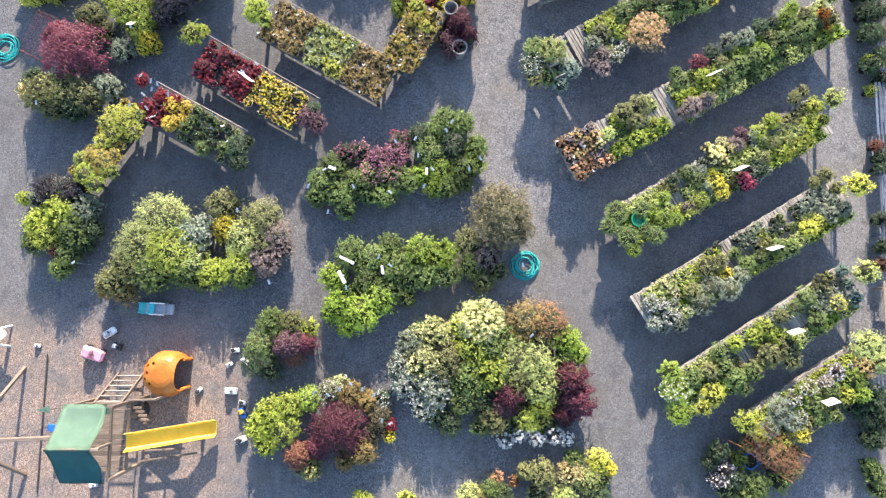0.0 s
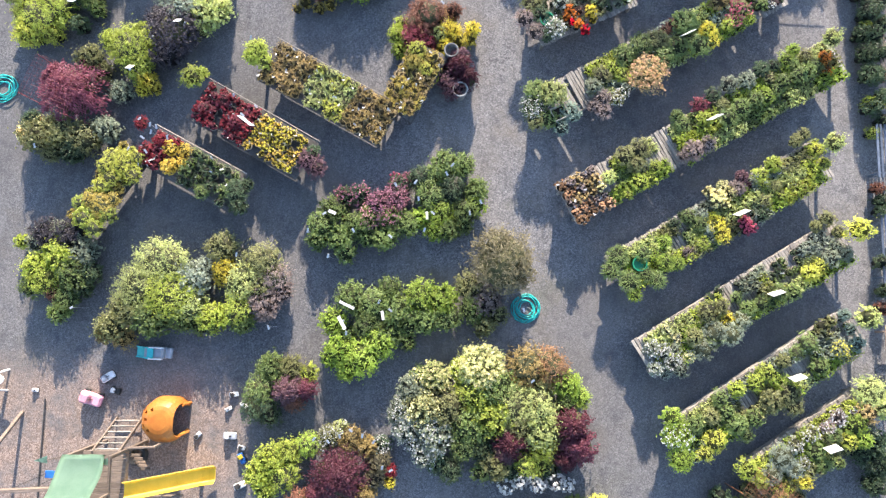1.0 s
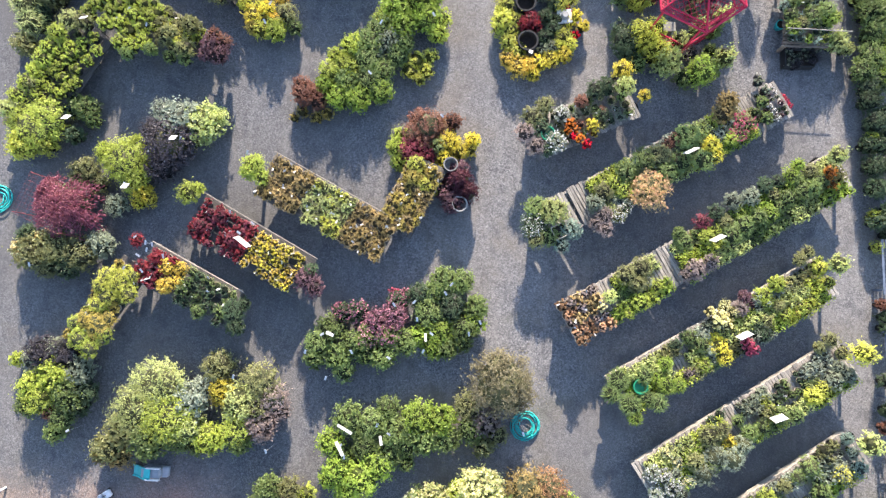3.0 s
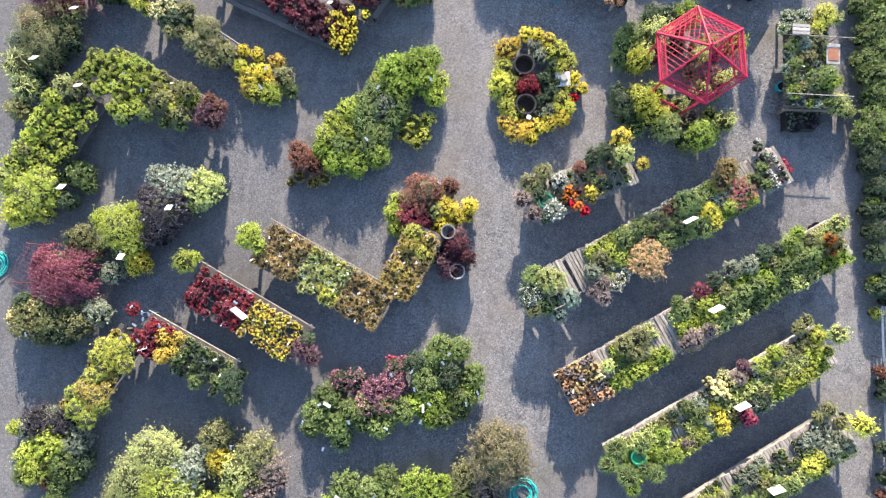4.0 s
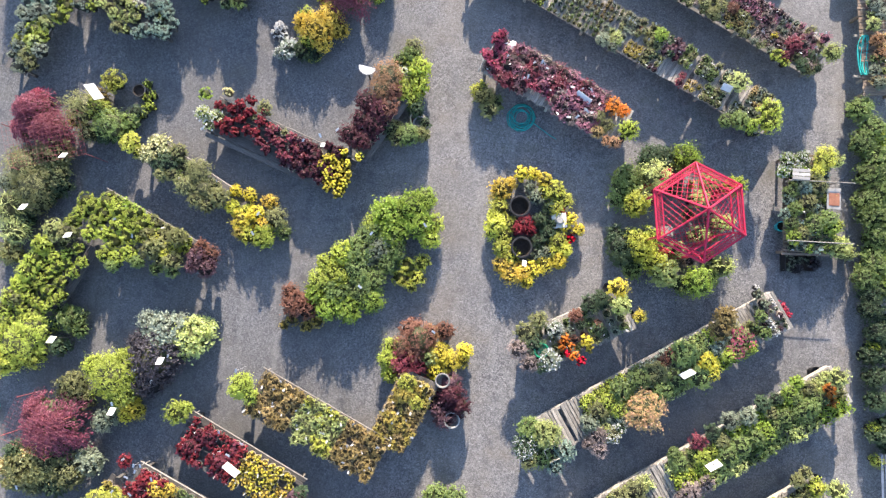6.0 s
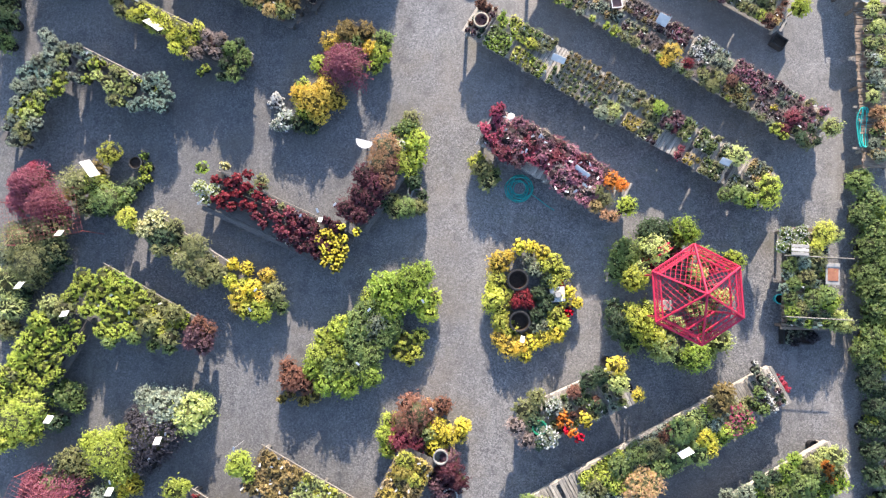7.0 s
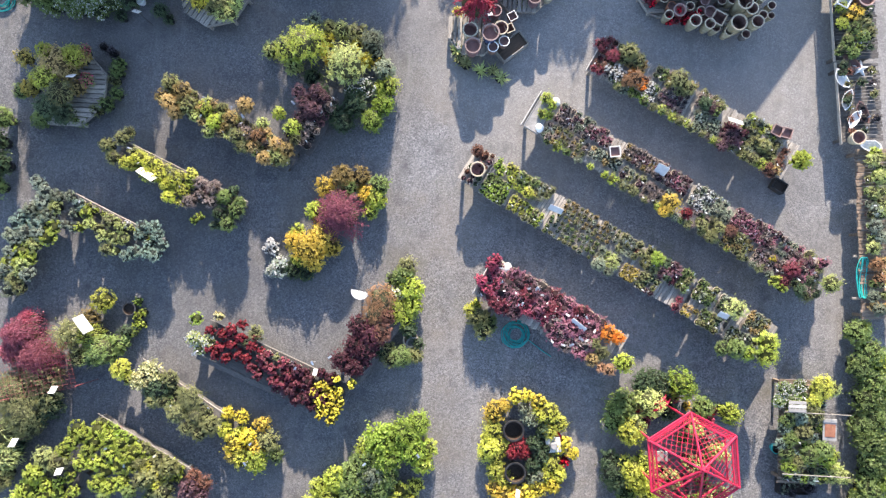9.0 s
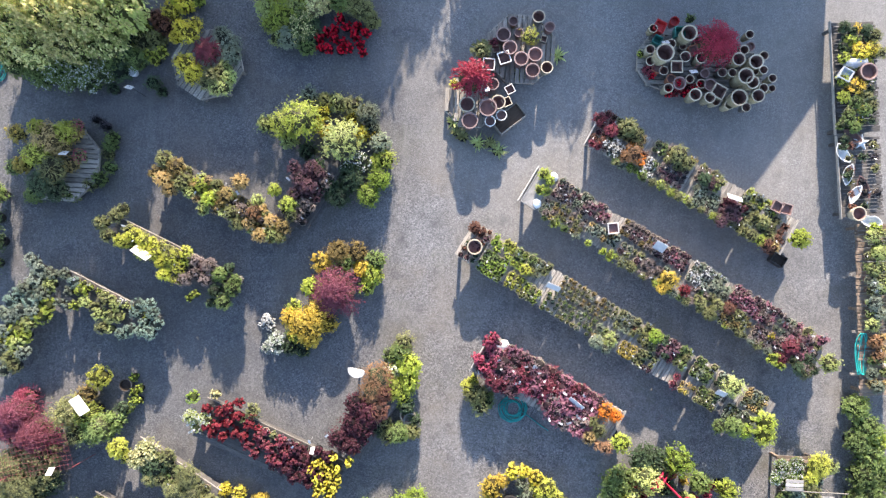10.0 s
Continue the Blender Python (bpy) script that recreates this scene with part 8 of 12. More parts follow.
P("bush", "olive", -12.14, 7.96, 0.48, 0.22, 0.51, bed)
P("bush", "yellowlime", -7.92, 9.45, 0.48, 0.22, 0.51, bed)
P("bush", "yellowlime", -8.28, 9.85, 0.48, 0.22, 0.51, bed)
P("bush", "yellowlime", -7.72, 9.67, 0.48, 0.22, 0.51, bed)
P("bush", "plum", -6.95, 9.41, 0.48, 0.34, 0.67, bed)
P("bush", "plum", -6.71, 9.11, 0.48, 0.34, 0.67, bed)
P("bush", "plum", -6.60, 9.35, 0.48, 0.22, 0.51, bed)
P("bush", "plum", -7.13, 9.11, 0.48, 0.22, 0.51, bed)
P("bush", "rust", -6.89, 9.72, 0.48, 0.25, 0.57, bed)
P("bush", "rust", -6.60, 9.53, 0.48, 0.25, 0.57, bed)
P("bush", "green", -9.41, 9.04, 0.48, 0.22, 0.51, bed)
P("bush", "green", -8.17, 9.01, 0.48, 0.22, 0.51, bed)
P("bush", "green", -7.72, 8.97, 0.48, 0.22, 0.51, bed)
P("bush", "green", -8.72, 9.19, 0.48, 0.22, 0.51, bed)

# golden shrubs below the lime bench
bed = "golden shrubs below the lime bench"
P("conifer", "lime", -11.99, 6.72, 0, 0.85, 1.10, bed)
P("conifer", "lime", -11.61, 7.06, 0, 0.64, 1.03, bed)
P("bush", "yellowlime", -12.26, 6.19, 0, 0.53, 0.91, bed)
P("bush", "yellowlime", -11.69, 6.28, 0, 0.42, 0.79, bed)
P("bush", "yellowlime", -12.54, 6.84, 0, 0.42, 0.79, bed)
P("bush", "green", -10.63, 7.43, 0, 0.42, 0.79, bed)
P("bush", "green", -10.46, 7.11, 0, 0.28, 0.63, bed)
P("bush", "green", -11.01, 7.65, 0, 0.28, 0.63, bed)
P("bush", "dark", -10.92, 6.60, 0, 0.32, 0.67, bed)
P("bush", "dark", -11.26, 7.31, 0, 0.28, 0.63, bed)
P("bush", "dark", -10.53, 7.52, 0, 0.28, 0.63, bed)

# olive bench
bed = "olive bench"
P("bush", "yellowlime", -9.23, 12.61, 0.48, 0.34, 0.46, bed)
P("bush", "yellowlime", -9.02, 12.39, 0.48, 0.24, 0.37, bed)
P("bush", "olive", -8.39, 12.58, 0.48, 0.37, 0.46, bed, "cream")
P("bush", "olive", -8.67, 12.32, 0.48, 0.29, 0.43, bed, "cream")
P("bush", "dark", -8.11, 12.13, 0.48, 0.34, 0.46, bed)
P("bush", "dark", -8.38, 12.02, 0.48, 0.24, 0.37, bed)
P("bush", "olive", -8.27, 11.77, 0.48, 0.24, 0.37, bed)
P("bush", "olive", -7.81, 12.45, 0.48, 0.30, 0.45, bed)
P("bush", "olive", -7.98, 11.78, 0.48, 0.24, 0.37, bed)
P("conifer", "olive", -7.18, 11.90, 0.48, 0.44, 0.46, bed)
P("conifer", "olive", -7.57, 11.47, 0.48, 0.37, 0.46, bed)
P("conifer", "olive", -6.99, 11.42, 0.48, 0.30, 0.45, bed)
P("bush", "olive", -6.56, 11.19, 0.48, 0.34, 0.46, bed)
P("bush", "olive", -6.87, 10.92, 0.48, 0.27, 0.41, bed)
P("bush", "olive", -7.22, 11.08, 0.48, 0.27, 0.41, bed)

# yellow flower bed
bed = "yellow flower bed"
P("bush", "yellow", -6.22, 11.46, 0, 0.21, 0.54, bed)
P("bush", "yellow", -5.78, 11.35, 0, 0.23, 0.56, bed)
P("bush", "yellow", -5.95, 10.54, 0, 0.35, 0.71, bed)
P("bush", "yellow", -5.58, 10.82, 0, 0.28, 0.63, bed)
P("bush", "gold", -5.30, 10.47, 0, 0.27, 0.61, bed)
P("bush", "gold", -5.18, 11.18, 0, 0.25, 0.58, bed)
P("bush", "yellowlime", -6.26, 10.95, 0, 0.25, 0.58, bed)
P("bush", "yellowlime", -5.84, 10.90, 0, 0.21, 0.54, bed)
P("bush", "olive", -4.96, 10.68, 0, 0.35, 0.71, bed)
P("bush", "lime", -5.25, 10.13, 0, 0.39, 0.75, bed)
P("bush", "yellowlime", -5.68, 10.15, 0, 0.32, 0.67, bed)
P("bush", "green", -4.70, 10.29, 0, 0.25, 0.58, bed)
P("bush", "mustard", -5.96, 10.22, 0, 0.25, 0.58, bed)

# caged red maple corner
bed = "caged red maple corner"
P("fine", "rosewood", -12.21, 13.46, 0, 0.74, 1.15, bed)
P("fine", "rosewood", -11.64, 12.87, 0, 0.78, 1.19, bed)
P("fine", "rosewood", -12.46, 12.95, 0, 0.53, 0.91, bed)
P("fine", "pinkred", -11.44, 12.78, 0, 0.46, 0.83, bed)
P("fine", "pinkred", -12.19, 13.87, 0, 0.42, 0.79, bed)
P("conifer", "olive", -10.67, 13.58, 0, 0.57, 1.40, bed)
P("grass", "olive", -10.55, 12.90, 0, 0.39, 1.10, bed)
P("grass", "lime", -10.21, 13.54, 0, 0.46, 1.30, bed)
P("conifer", "green", -9.84, 13.15, 0, 0.50, 1.30, bed)
P("bush", "oliveb", -10.45, 13.98, 0, 0.35, 0.71, bed)
P("grass", "mustard", -11.08, 13.29, 0, 0.32, 0.67, bed)
P("bush", "green", -9.55, 13.28, 0, 0.35, 0.71, bed)
P("bush", "green", -9.80, 12.94, 0, 0.28, 0.63, bed)
P("bush", "dark", -9.36, 13.65, 0, 0.25, 0.58, bed)
P("bush", "dark", -10.18, 12.91, 0, 0.35, 0.71, bed)
P("ball", "yellowlime", -10.09, 14.53, 0, 0.42, 0.65, bed)
P("ball", "lime", -9.13, 14.13, 0, 0.19, 0.36, bed)
P("ball", "lime", -8.99, 13.89, 0, 0.18, 0.34, bed)
P("ball", "lime", -9.24, 13.62, 0, 0.18, 0.34, bed)
P("ball", "lime", -9.43, 13.49, 0, 0.16, 0.32, bed)
P("ball", "lime", -9.17, 14.57, 0, 0.18, 0.34, bed)
P("ball", "lime", -8.97, 14.24, 0, 0.16, 0.32, bed)
P("ball", "lime", -9.16, 13.88, 0, 0.16, 0.32, bed)
P("bush", "olive", -11.53, 12.28, 0, 0.60, 0.99, bed)
P("conifer", "olive", -12.01, 11.24, 0, 0.71, 1.11, bed)
P("grass", "olive", -12.41, 11.88, 0, 0.71, 1.11, bed)
P("grass", "palelime", -12.65, 10.56, 0, 0.67, 1.07, bed)
P("bush", "olive", -11.51, 11.63, 0, 0.50, 0.87, bed)
P("grass", "palelime", -12.47, 9.93, 0, 0.57, 0.95, bed)
P("bush", "olive", -12.64, 9.27, 0, 0.42, 0.79, bed)
P("bush", "olive", -11.94, 10.79, 0, 0.46, 0.83, bed)
P("bush", "dark", -11.38, 11.33, 0, 0.35, 0.71, bed)
P("bush", "dark", -12.00, 11.87, 0, 0.39, 0.75, bed)
P("bush", "dark", -12.34, 10.28, 0, 0.39, 0.75, bed)
P("bush", "dark", -11.70, 11.07, 0, 0.32, 0.67, bed)
P("bush", "grey", -12.41, 12.20, 0, 0.32, 0.67, bed)
P("bush", "grey", -12.87, 11.33, 0, 0.39, 0.75, bed)

# shrubs along the west edge
bed = "shrubs along the west edge"
P("bush", "green", -13.5, 17.75, 0, 0.42, 1.05, bed)
P("bush", "dark", -13.40, 18.40, 0, 0.45, 1.20, bed)
P("bush", "dark", -13.55, 19.10, 0, 0.46, 1.15, bed)
P("bush", "green", -13.45, 19.80, 0, 0.40, 1.05, bed)

# red heuchera bench
bed = "red heuchera bench"
P("bush", "palelime", -7.19, 13.64, 0.48, 0.25, 0.39, bed, "white")
P("bush", "palelime", -6.83, 13.59, 0.48, 0.22, 0.35, bed, "white")
P("bush", "palelime", -7.06, 13.33, 0.48, 0.19, 0.31, bed, "white")
P("ball", "bright", -7.17, 14.20, 0.48, 0.23, 0.41, bed)
P("ball", "cream", -6.52, 14.31, 0.48, 0.19, 0.36, bed)
P("rosette", "red", -6.13, 13.96, 0.48, 0.19, 0.36, bed)
P("rosette", "red", -6.43, 13.44, 0.48, 0.19, 0.36, bed)
P("rosette", "red", -5.85, 13.73, 0.48, 0.19, 0.36, bed)
P("rosette", "red", -5.50, 13.49, 0.48, 0.19, 0.36, bed)
P("rosette", "red", -5.90, 13.22, 0.48, 0.19, 0.36, bed)
P("rosette", "red", -6.23, 13.11, 0.48, 0.19, 0.36, bed)
P("rosette", "red", -5.64, 13.14, 0.48, 0.19, 0.36, bed)
P("rosette", "red", -6.58, 13.19, 0.48, 0.18, 0.34, bed)
P("rosette", "red", -6.37, 13.79, 0.48, 0.18, 0.34, bed)
P("rosette", "red", -6.76, 13.89, 0.48, 0.18, 0.34, bed)
P("rosette", "red", -5.85, 14.10, 0.48, 0.18, 0.34, bed)
P("rosette", "red", -6.10, 13.51, 0.48, 0.18, 0.34, bed)
P("rosette", "red", -5.41, 13.79, 0.48, 0.18, 0.34, bed)
P("rosette", "red", -6.75, 13.35, 0.48, 0.16, 0.32, bed)
P("rosette", "crimson", -5.21, 13.18, 0.48, 0.19, 0.36, bed)
P("rosette", "crimson", -4.88, 12.86, 0.48, 0.19, 0.36, bed)
P("rosette", "crimson", -4.57, 13.05, 0.48, 0.19, 0.36, bed)
P("rosette", "crimson", -5.29, 12.68, 0.48, 0.19, 0.36, bed)
P("rosette", "crimson", -4.83, 12.54, 0.48, 0.19, 0.36, bed)
P("rosette", "crimson", -4.44, 12.72, 0.48, 0.19, 0.36, bed)
P("rosette", "crimson", -4.18, 12.49, 0.48, 0.19, 0.36, bed)
P("rosette", "crimson", -5.09, 12.94, 0.48, 0.18, 0.34, bed)
P("rosette", "crimson", -4.60, 12.44, 0.48, 0.18, 0.34, bed)
P("rosette", "crimson", -5.51, 12.88, 0.48, 0.18, 0.34, bed)
P("bush", "olive", -5.42, 13.88, 0.48, 0.25, 0.39, bed)
P("rosette", "maroon", -4.13, 12.82, 0.48, 0.21, 0.38, bed)
P("rosette", "maroon", -3.86, 12.54, 0.48, 0.21, 0.38, bed)
P("rosette", "maroon", -3.58, 12.27, 0.48, 0.21, 0.38, bed)
P("rosette", "maroon", -3.34, 12.11, 0.48, 0.19, 0.36, bed)
P("rosette", "maroon", -3.90, 12.07, 0.48, 0.21, 0.38, bed)
P("rosette", "maroon", -4.31, 12.28, 0.48, 0.21, 0.38, bed)
P("rosette", "maroon", -3.18, 12.71, 0.48, 0.21, 0.38, bed)
P("rosette", "maroon", -3.46, 12.86, 0.48, 0.19, 0.36, bed)
P("rosette", "maroon", -4.16, 12.00, 0.48, 0.18, 0.34, bed)
P("rosette", "maroon", -3.65, 11.86, 0.48, 0.18, 0.34, bed)
P("rosette", "maroon", -3.77, 12.27, 0.48, 0.18, 0.34, bed)
P("bush", "maroon", -2.91, 13.24, 0.48, 0.34, 0.46, bed)
P("bush", "maroon", -2.53, 13.06, 0.48, 0.30, 0.45, bed)
P("bush", "maroon", -2.24, 13.58, 0.48, 0.34, 0.46, bed)
P("bush", "maroon", -2.60, 13.72, 0.48, 0.30, 0.45, bed)
P("bush", "maroon", -2.10, 14.00, 0.48, 0.37, 0.46, bed)
P("bush", "maroon", -2.47, 14.26, 0.48, 0.37, 0.46, bed)
P("bush", "rust", -1.80, 14.09, 0.48, 0.34, 0.46, bed)
P("bush", "rust", -1.67, 14.59, 0.48, 0.27, 0.41, bed)
P("conifer", "copper", -1.87, 15.09, 0.48, 0.47, 0.46, bed)
P("conifer", "copper", -2.01, 14.67, 0.48, 0.42, 0.46, bed)

# yellow mums on the red bench
bed = "yellow mums on the red bench"
P("mum", "yellow", -3.00, 12.69, 0.48, 0.17, 0.41, bed)
P("mum", "yellow", -3.49, 12.49, 0.48, 0.17, 0.41, bed)
P("mum", "yellow", -3.15, 12.38, 0.48, 0.17, 0.41, bed)
P("mum", "yellow", -2.88, 12.35, 0.48, 0.17, 0.41, bed)
P("mum", "yellow", -3.62, 12.28, 0.48, 0.17, 0.41, bed)
P("mum", "yellow", -3.36, 12.22, 0.48, 0.17, 0.41, bed)
P("mum", "yellow", -3.09, 12.16, 0.48, 0.17, 0.41, bed)
P("mum", "yellow", -3.47, 12.06, 0.48, 0.17, 0.41, bed)
P("mum", "yellow", -2.86, 12.06, 0.48, 0.17, 0.41, bed)
P("mum", "yellow", -3.12, 11.98, 0.48, 0.17, 0.41, bed)
P("mum", "yellow", -2.93, 11.84, 0.48, 0.17, 0.41, bed)
P("mum", "yellow", -3.42, 11.87, 0.48, 0.17, 0.41, bed)
P("mum", "yellow", -3.22, 11.76, 0.48, 0.17, 0.41, bed)
P("mum", "yellow", -3.44, 11.64, 0.48, 0.17, 0.41, bed)
P("mum", "yellow", -3.12, 11.48, 0.48, 0.17, 0.41, bed)
P("mum", "yellow", -2.58, 12.57, 0.48, 0.17, 0.41, bed)
P("mum", "yellow", -3.33, 12.50, 0.48, 0.17, 0.41, bed)
P("mum", "yellow", -3.00, 11.65, 0.48, 0.17, 0.41, bed)

# green border by the path
bed = "green border by the path"
P("bush", "green", -1.25, 15.78, 0, 0.35, 0.71, bed)
P("bush", "green", -1.55, 15.65, 0, 0.28, 0.63, bed)
P("bush", "green", -1.20, 13.39, 0, 0.39, 0.75, bed)
P("bush", "lime", -0.98, 15.43, 0, 0.41, 0.77, bed)
P("bush", "lime", -1.35, 14.70, 0, 0.41, 0.77, bed)
P("bush", "lime", -1.14, 14.47, 0, 0.32, 0.67, bed)
P("bush", "lime", -0.95, 14.91, 0, 0.35, 0.71, bed)
P("bush", "palelime", -1.46, 15.23, 0, 0.30, 0.65, bed, "white")
P("bush", "olive", -1.18, 16.05, 0, 0.32, 0.67, bed)
P("bush", "olive", -0.78, 13.44, 0, 0.27, 0.61, bed)
P("bush", "olive", -1.64, 13.64, 0, 0.28, 0.63, bed)
P("bush", "olive", -1.53, 13.31, 0, 0.28, 0.63, bed)
P("bush", "dark", -1.00, 14.18, 0, 0.28, 0.63, bed)
P("bush", "dark", -1.80, 13.47, 0, 0.28, 0.63, bed)
P("bush", "dark", -0.72, 13.79, 0, 0.21, 0.54, bed)

# bright green shrub island by the path
bed = "bright green shrub island by the path"
P("bush", "bright", -1.63, 11.00, 0, 0.57, 0.95, bed)
P("bush", "bright", -0.98, 11.21, 0, 0.57, 0.95, bed)
P("bush", "bright", -0.58, 11.49, 0, 0.42, 0.79, bed)
P("bush", "bright", -1.43, 10.52, 0, 0.53, 0.91, bed)
P("bush", "bright", -0.75, 10.72, 0, 0.53, 0.91, bed)
P("bush", "lime", -0.29, 10.76, 0, 0.35, 0.71, bed)
P("bush", "lime", -0.40, 10.33, 0, 0.35, 0.71, bed)
P("bush", "lime", -2.03, 10.67, 0, 0.39, 0.75, bed)
P("bush", "green", -2.09, 10.36, 0, 0.46, 0.83, bed)
P("bush", "green", -2.39, 9.90, 0, 0.50, 0.87, bed)
P("bush", "green", -1.40, 9.96, 0, 0.42, 0.79, bed)
P("bush", "green", -1.55, 9.54, 0, 0.39, 0.75, bed)
P("bush", "lime", -2.89, 9.79, 0, 0.42, 0.79, bed)
P("bush", "lime", -3.01, 9.13, 0, 0.46, 0.83, bed)
P("bush", "lime", -3.49, 8.94, 0, 0.42, 0.79, bed)
P("bush", "lime", -3.37, 9.45, 0, 0.32, 0.67, bed)
P("bush", "grey", -1.87, 9.98, 0, 0.46, 0.83, bed)
P("bush", "grey", -2.22, 9.51, 0, 0.32, 0.67, bed)
P("ball", "yellowlime", -0.97, 9.50, 0, 0.32, 0.52, bed)
P("ball", "yellowlime", -0.56, 9.64, 0, 0.30, 0.50, bed)
P("ball", "yellowlime", -0.67, 9.18, 0, 0.30, 0.50, bed)
P("ball", "yellowlime", -1.16, 9.16, 0, 0.32, 0.52, bed)
P("ball", "yellowlime", -0.85, 8.93, 0, 0.23, 0.41, bed)
P("bush", "green", -2.44, 9.32, 0, 0.50, 0.87, bed)
P("bush", "green", -2.97, 8.64, 0, 0.46, 0.83, bed)
P("bush", "green", -2.00, 9.02, 0, 0.46, 0.83, bed)
P("bush", "green", -2.32, 8.67, 0, 0.46, 0.83, bed)
P("bush", "bright", -2.61, 8.17, 0, 0.46, 0.83, bed)
P("bush", "bright", -3.17, 8.17, 0, 0.46, 0.83, bed)
P("bush", "bright", -1.97, 8.40, 0, 0.42, 0.79, bed)
P("bush", "bright", -3.64, 8.53, 0, 0.35, 0.71, bed)
P("mum", "white", -2.20, 8.86, 0, 0.16, 0.39, bed)
P("mum", "white", -2.50, 8.97, 0, 0.14, 0.37, bed)
P("bush", "rust", -4.19, 8.25, 0, 0.44, 0.81, bed)
P("bush", "rust", -3.84, 8.07, 0, 0.35, 0.71, bed)
P("bush", "rust", -4.40, 8.57, 0, 0.27, 0.61, bed)
P("ball", "mustard", -4.29, 7.75, 0, 0.23, 0.41, bed)
P("ball", "mustard", -3.85, 7.58, 0, 0.23, 0.41, bed)
P("ball", "mustard", -4.53, 7.57, 0, 0.18, 0.34, bed)
P("ball", "mustard", -3.53, 7.71, 0, 0.21, 0.39, bed)

# ring bed of yellow flowers
bed = "ring bed of yellow flowers"
P("bush", "gold", 1.66, 11.97, 0, 0.37, 0.59, bed)
P("bush", "gold", 1.55, 11.76, 0, 0.24, 0.46, bed)
P("bush", "gold", 1.91, 12.12, 0, 0.24, 0.46, bed)
P("mum", "yellow", 2.24, 12.43, 0, 0.27, 0.52, bed)
P("mum", "yellow", 2.59, 12.46, 0, 0.23, 0.48, bed)
P("mum", "yellow", 2.92, 12.27, 0, 0.27, 0.52, bed)
P("mum", "yellow", 3.73, 11.17, 0, 0.25, 0.50, bed)
P("mum", "yellow", 3.98, 10.85, 0, 0.23, 0.48, bed)
P("mum", "yellow", 3.58, 10.96, 0, 0.21, 0.46, bed)
P("bush", "yellowlime", 3.25, 11.97, 0, 0.35, 0.65, bed)
P("bush", "yellowlime", 3.53, 11.69, 0, 0.29, 0.58, bed)
P("bush", "yellowlime", 3.28, 11.44, 0, 0.29, 0.58, bed)
P("bush", "yellowlime", 2.98, 11.93, 0, 0.27, 0.56, bed)
P("mum", "scarlet", 3.77, 10.59, 0, 0.19, 0.43, bed)
P("mum", "scarlet", 3.47, 11.42, 0, 0.18, 0.41, bed)
P("mum", "scarlet", 3.58, 11.26, 0, 0.14, 0.37, bed)
P("bush", "yellowlime", 3.41, 10.47, 0, 0.31, 0.61, bed)
P("bush", "yellowlime", 3.59, 10.22, 0, 0.27, 0.56, bed)
P("bush", "yellowlime", 3.26, 10.17, 0, 0.24, 0.54, bed)
P("bush", "yellowlime", 1.61, 11.39, 0, 0.32, 0.54, bed)
P("bush", "yellowlime", 1.55, 10.87, 0, 0.37, 0.59, bed)
P("bush", "yellowlime", 1.77, 10.61, 0, 0.31, 0.52, bed)
P("bush", "yellowlime", 1.97, 10.90, 0, 0.29, 0.50, bed)
P("bush", "yellowlime", 1.75, 10.22, 0, 0.31, 0.52, bed)
P("bush", "yellowlime", 2.01, 9.97, 0, 0.31, 0.52, bed)
P("bush", "yellowlime", 1.44, 10.63, 0, 0.24, 0.46, bed)
P("bush", "yellowlime", 1.51, 11.14, 0, 0.27, 0.48, bed)
P("bush", "gold", 1.78, 9.69, 0, 0.32, 0.54, bed)
P("bush", "gold", 2.05, 9.46, 0, 0.35, 0.57, bed)
P("bush", "gold", 2.39, 9.51, 0, 0.32, 0.54, bed)
P("bush", "yellow", 2.71, 9.61, 0, 0.29, 0.58, bed)
P("bush", "yellow", 3.05, 9.76, 0, 0.27, 0.56, bed)
P("bush", "yellow", 3.44, 9.91, 0, 0.29, 0.58, bed)
P("bush", "yellow", 2.55, 9.24, 0, 0.24, 0.54, bed)
P("bush", "red", 2.38, 10.95, 0, 0.28, 0.63, bed)
P("bush", "red", 2.20, 10.78, 0, 0.23, 0.56, bed)
P("bush", "red", 2.58, 10.77, 0, 0.21, 0.54, bed)
P("bush", "dark", 3.07, 10.70, 0, 0.27, 0.61, bed)
P("bush", "dark", 2.85, 11.08, 0, 0.25, 0.58, bed)
P("bush", "dark", 3.22, 10.96, 0, 0.23, 0.56, bed)
P("bush", "dark", 2.82, 10.44, 0, 0.25, 0.58, bed)
P("bush", "dark", 3.12, 11.47, 0, 0.25, 0.58, bed)
P("bush", "grey", 2.68, 11.77, 0, 0.27, 0.61, bed)
P("bush", "grey", 3.07, 10.13, 0, 0.23, 0.56, bed)
P("bush", "grey", 2.80, 10.08, 0, 0.19, 0.52, bed)
P("bush", "grey", 2.50, 12.07, 0, 0.21, 0.54, bed)

# shrubs round the gazebo
bed = "shrubs round the gazebo"
P("bush", "palelime", 6.04, 12.56, 0, 0.50, 1.20, bed)
P("bush", "palelime", 6.43, 9.74, 0, 0.50, 1.20, bed)
P("bush", "palelime", 8.13, 9.98, 0, 0.35, 1.20, bed)
P("bush", "palelime", 5.68, 11.81, 0, 0.35, 1.20, bed)
P("bush", "palelime", 7.34, 11.90, 0, 0.28, 1.20, bed)
P("bush", "palelime", 7.37, 10.86, 0, 0.28, 1.20, bed)
P("bush", "palelime", 6.78, 10.39, 0, 0.28, 1.20, bed)
P("bush", "palelime", 8.08, 11.23, 0, 0.28, 1.20, bed)
P("bush", "bright", 6.97, 13.09, 0, 0.50, 1.20, bed)
P("bush", "bright", 7.43, 9.49, 0, 0.50, 1.20, bed)
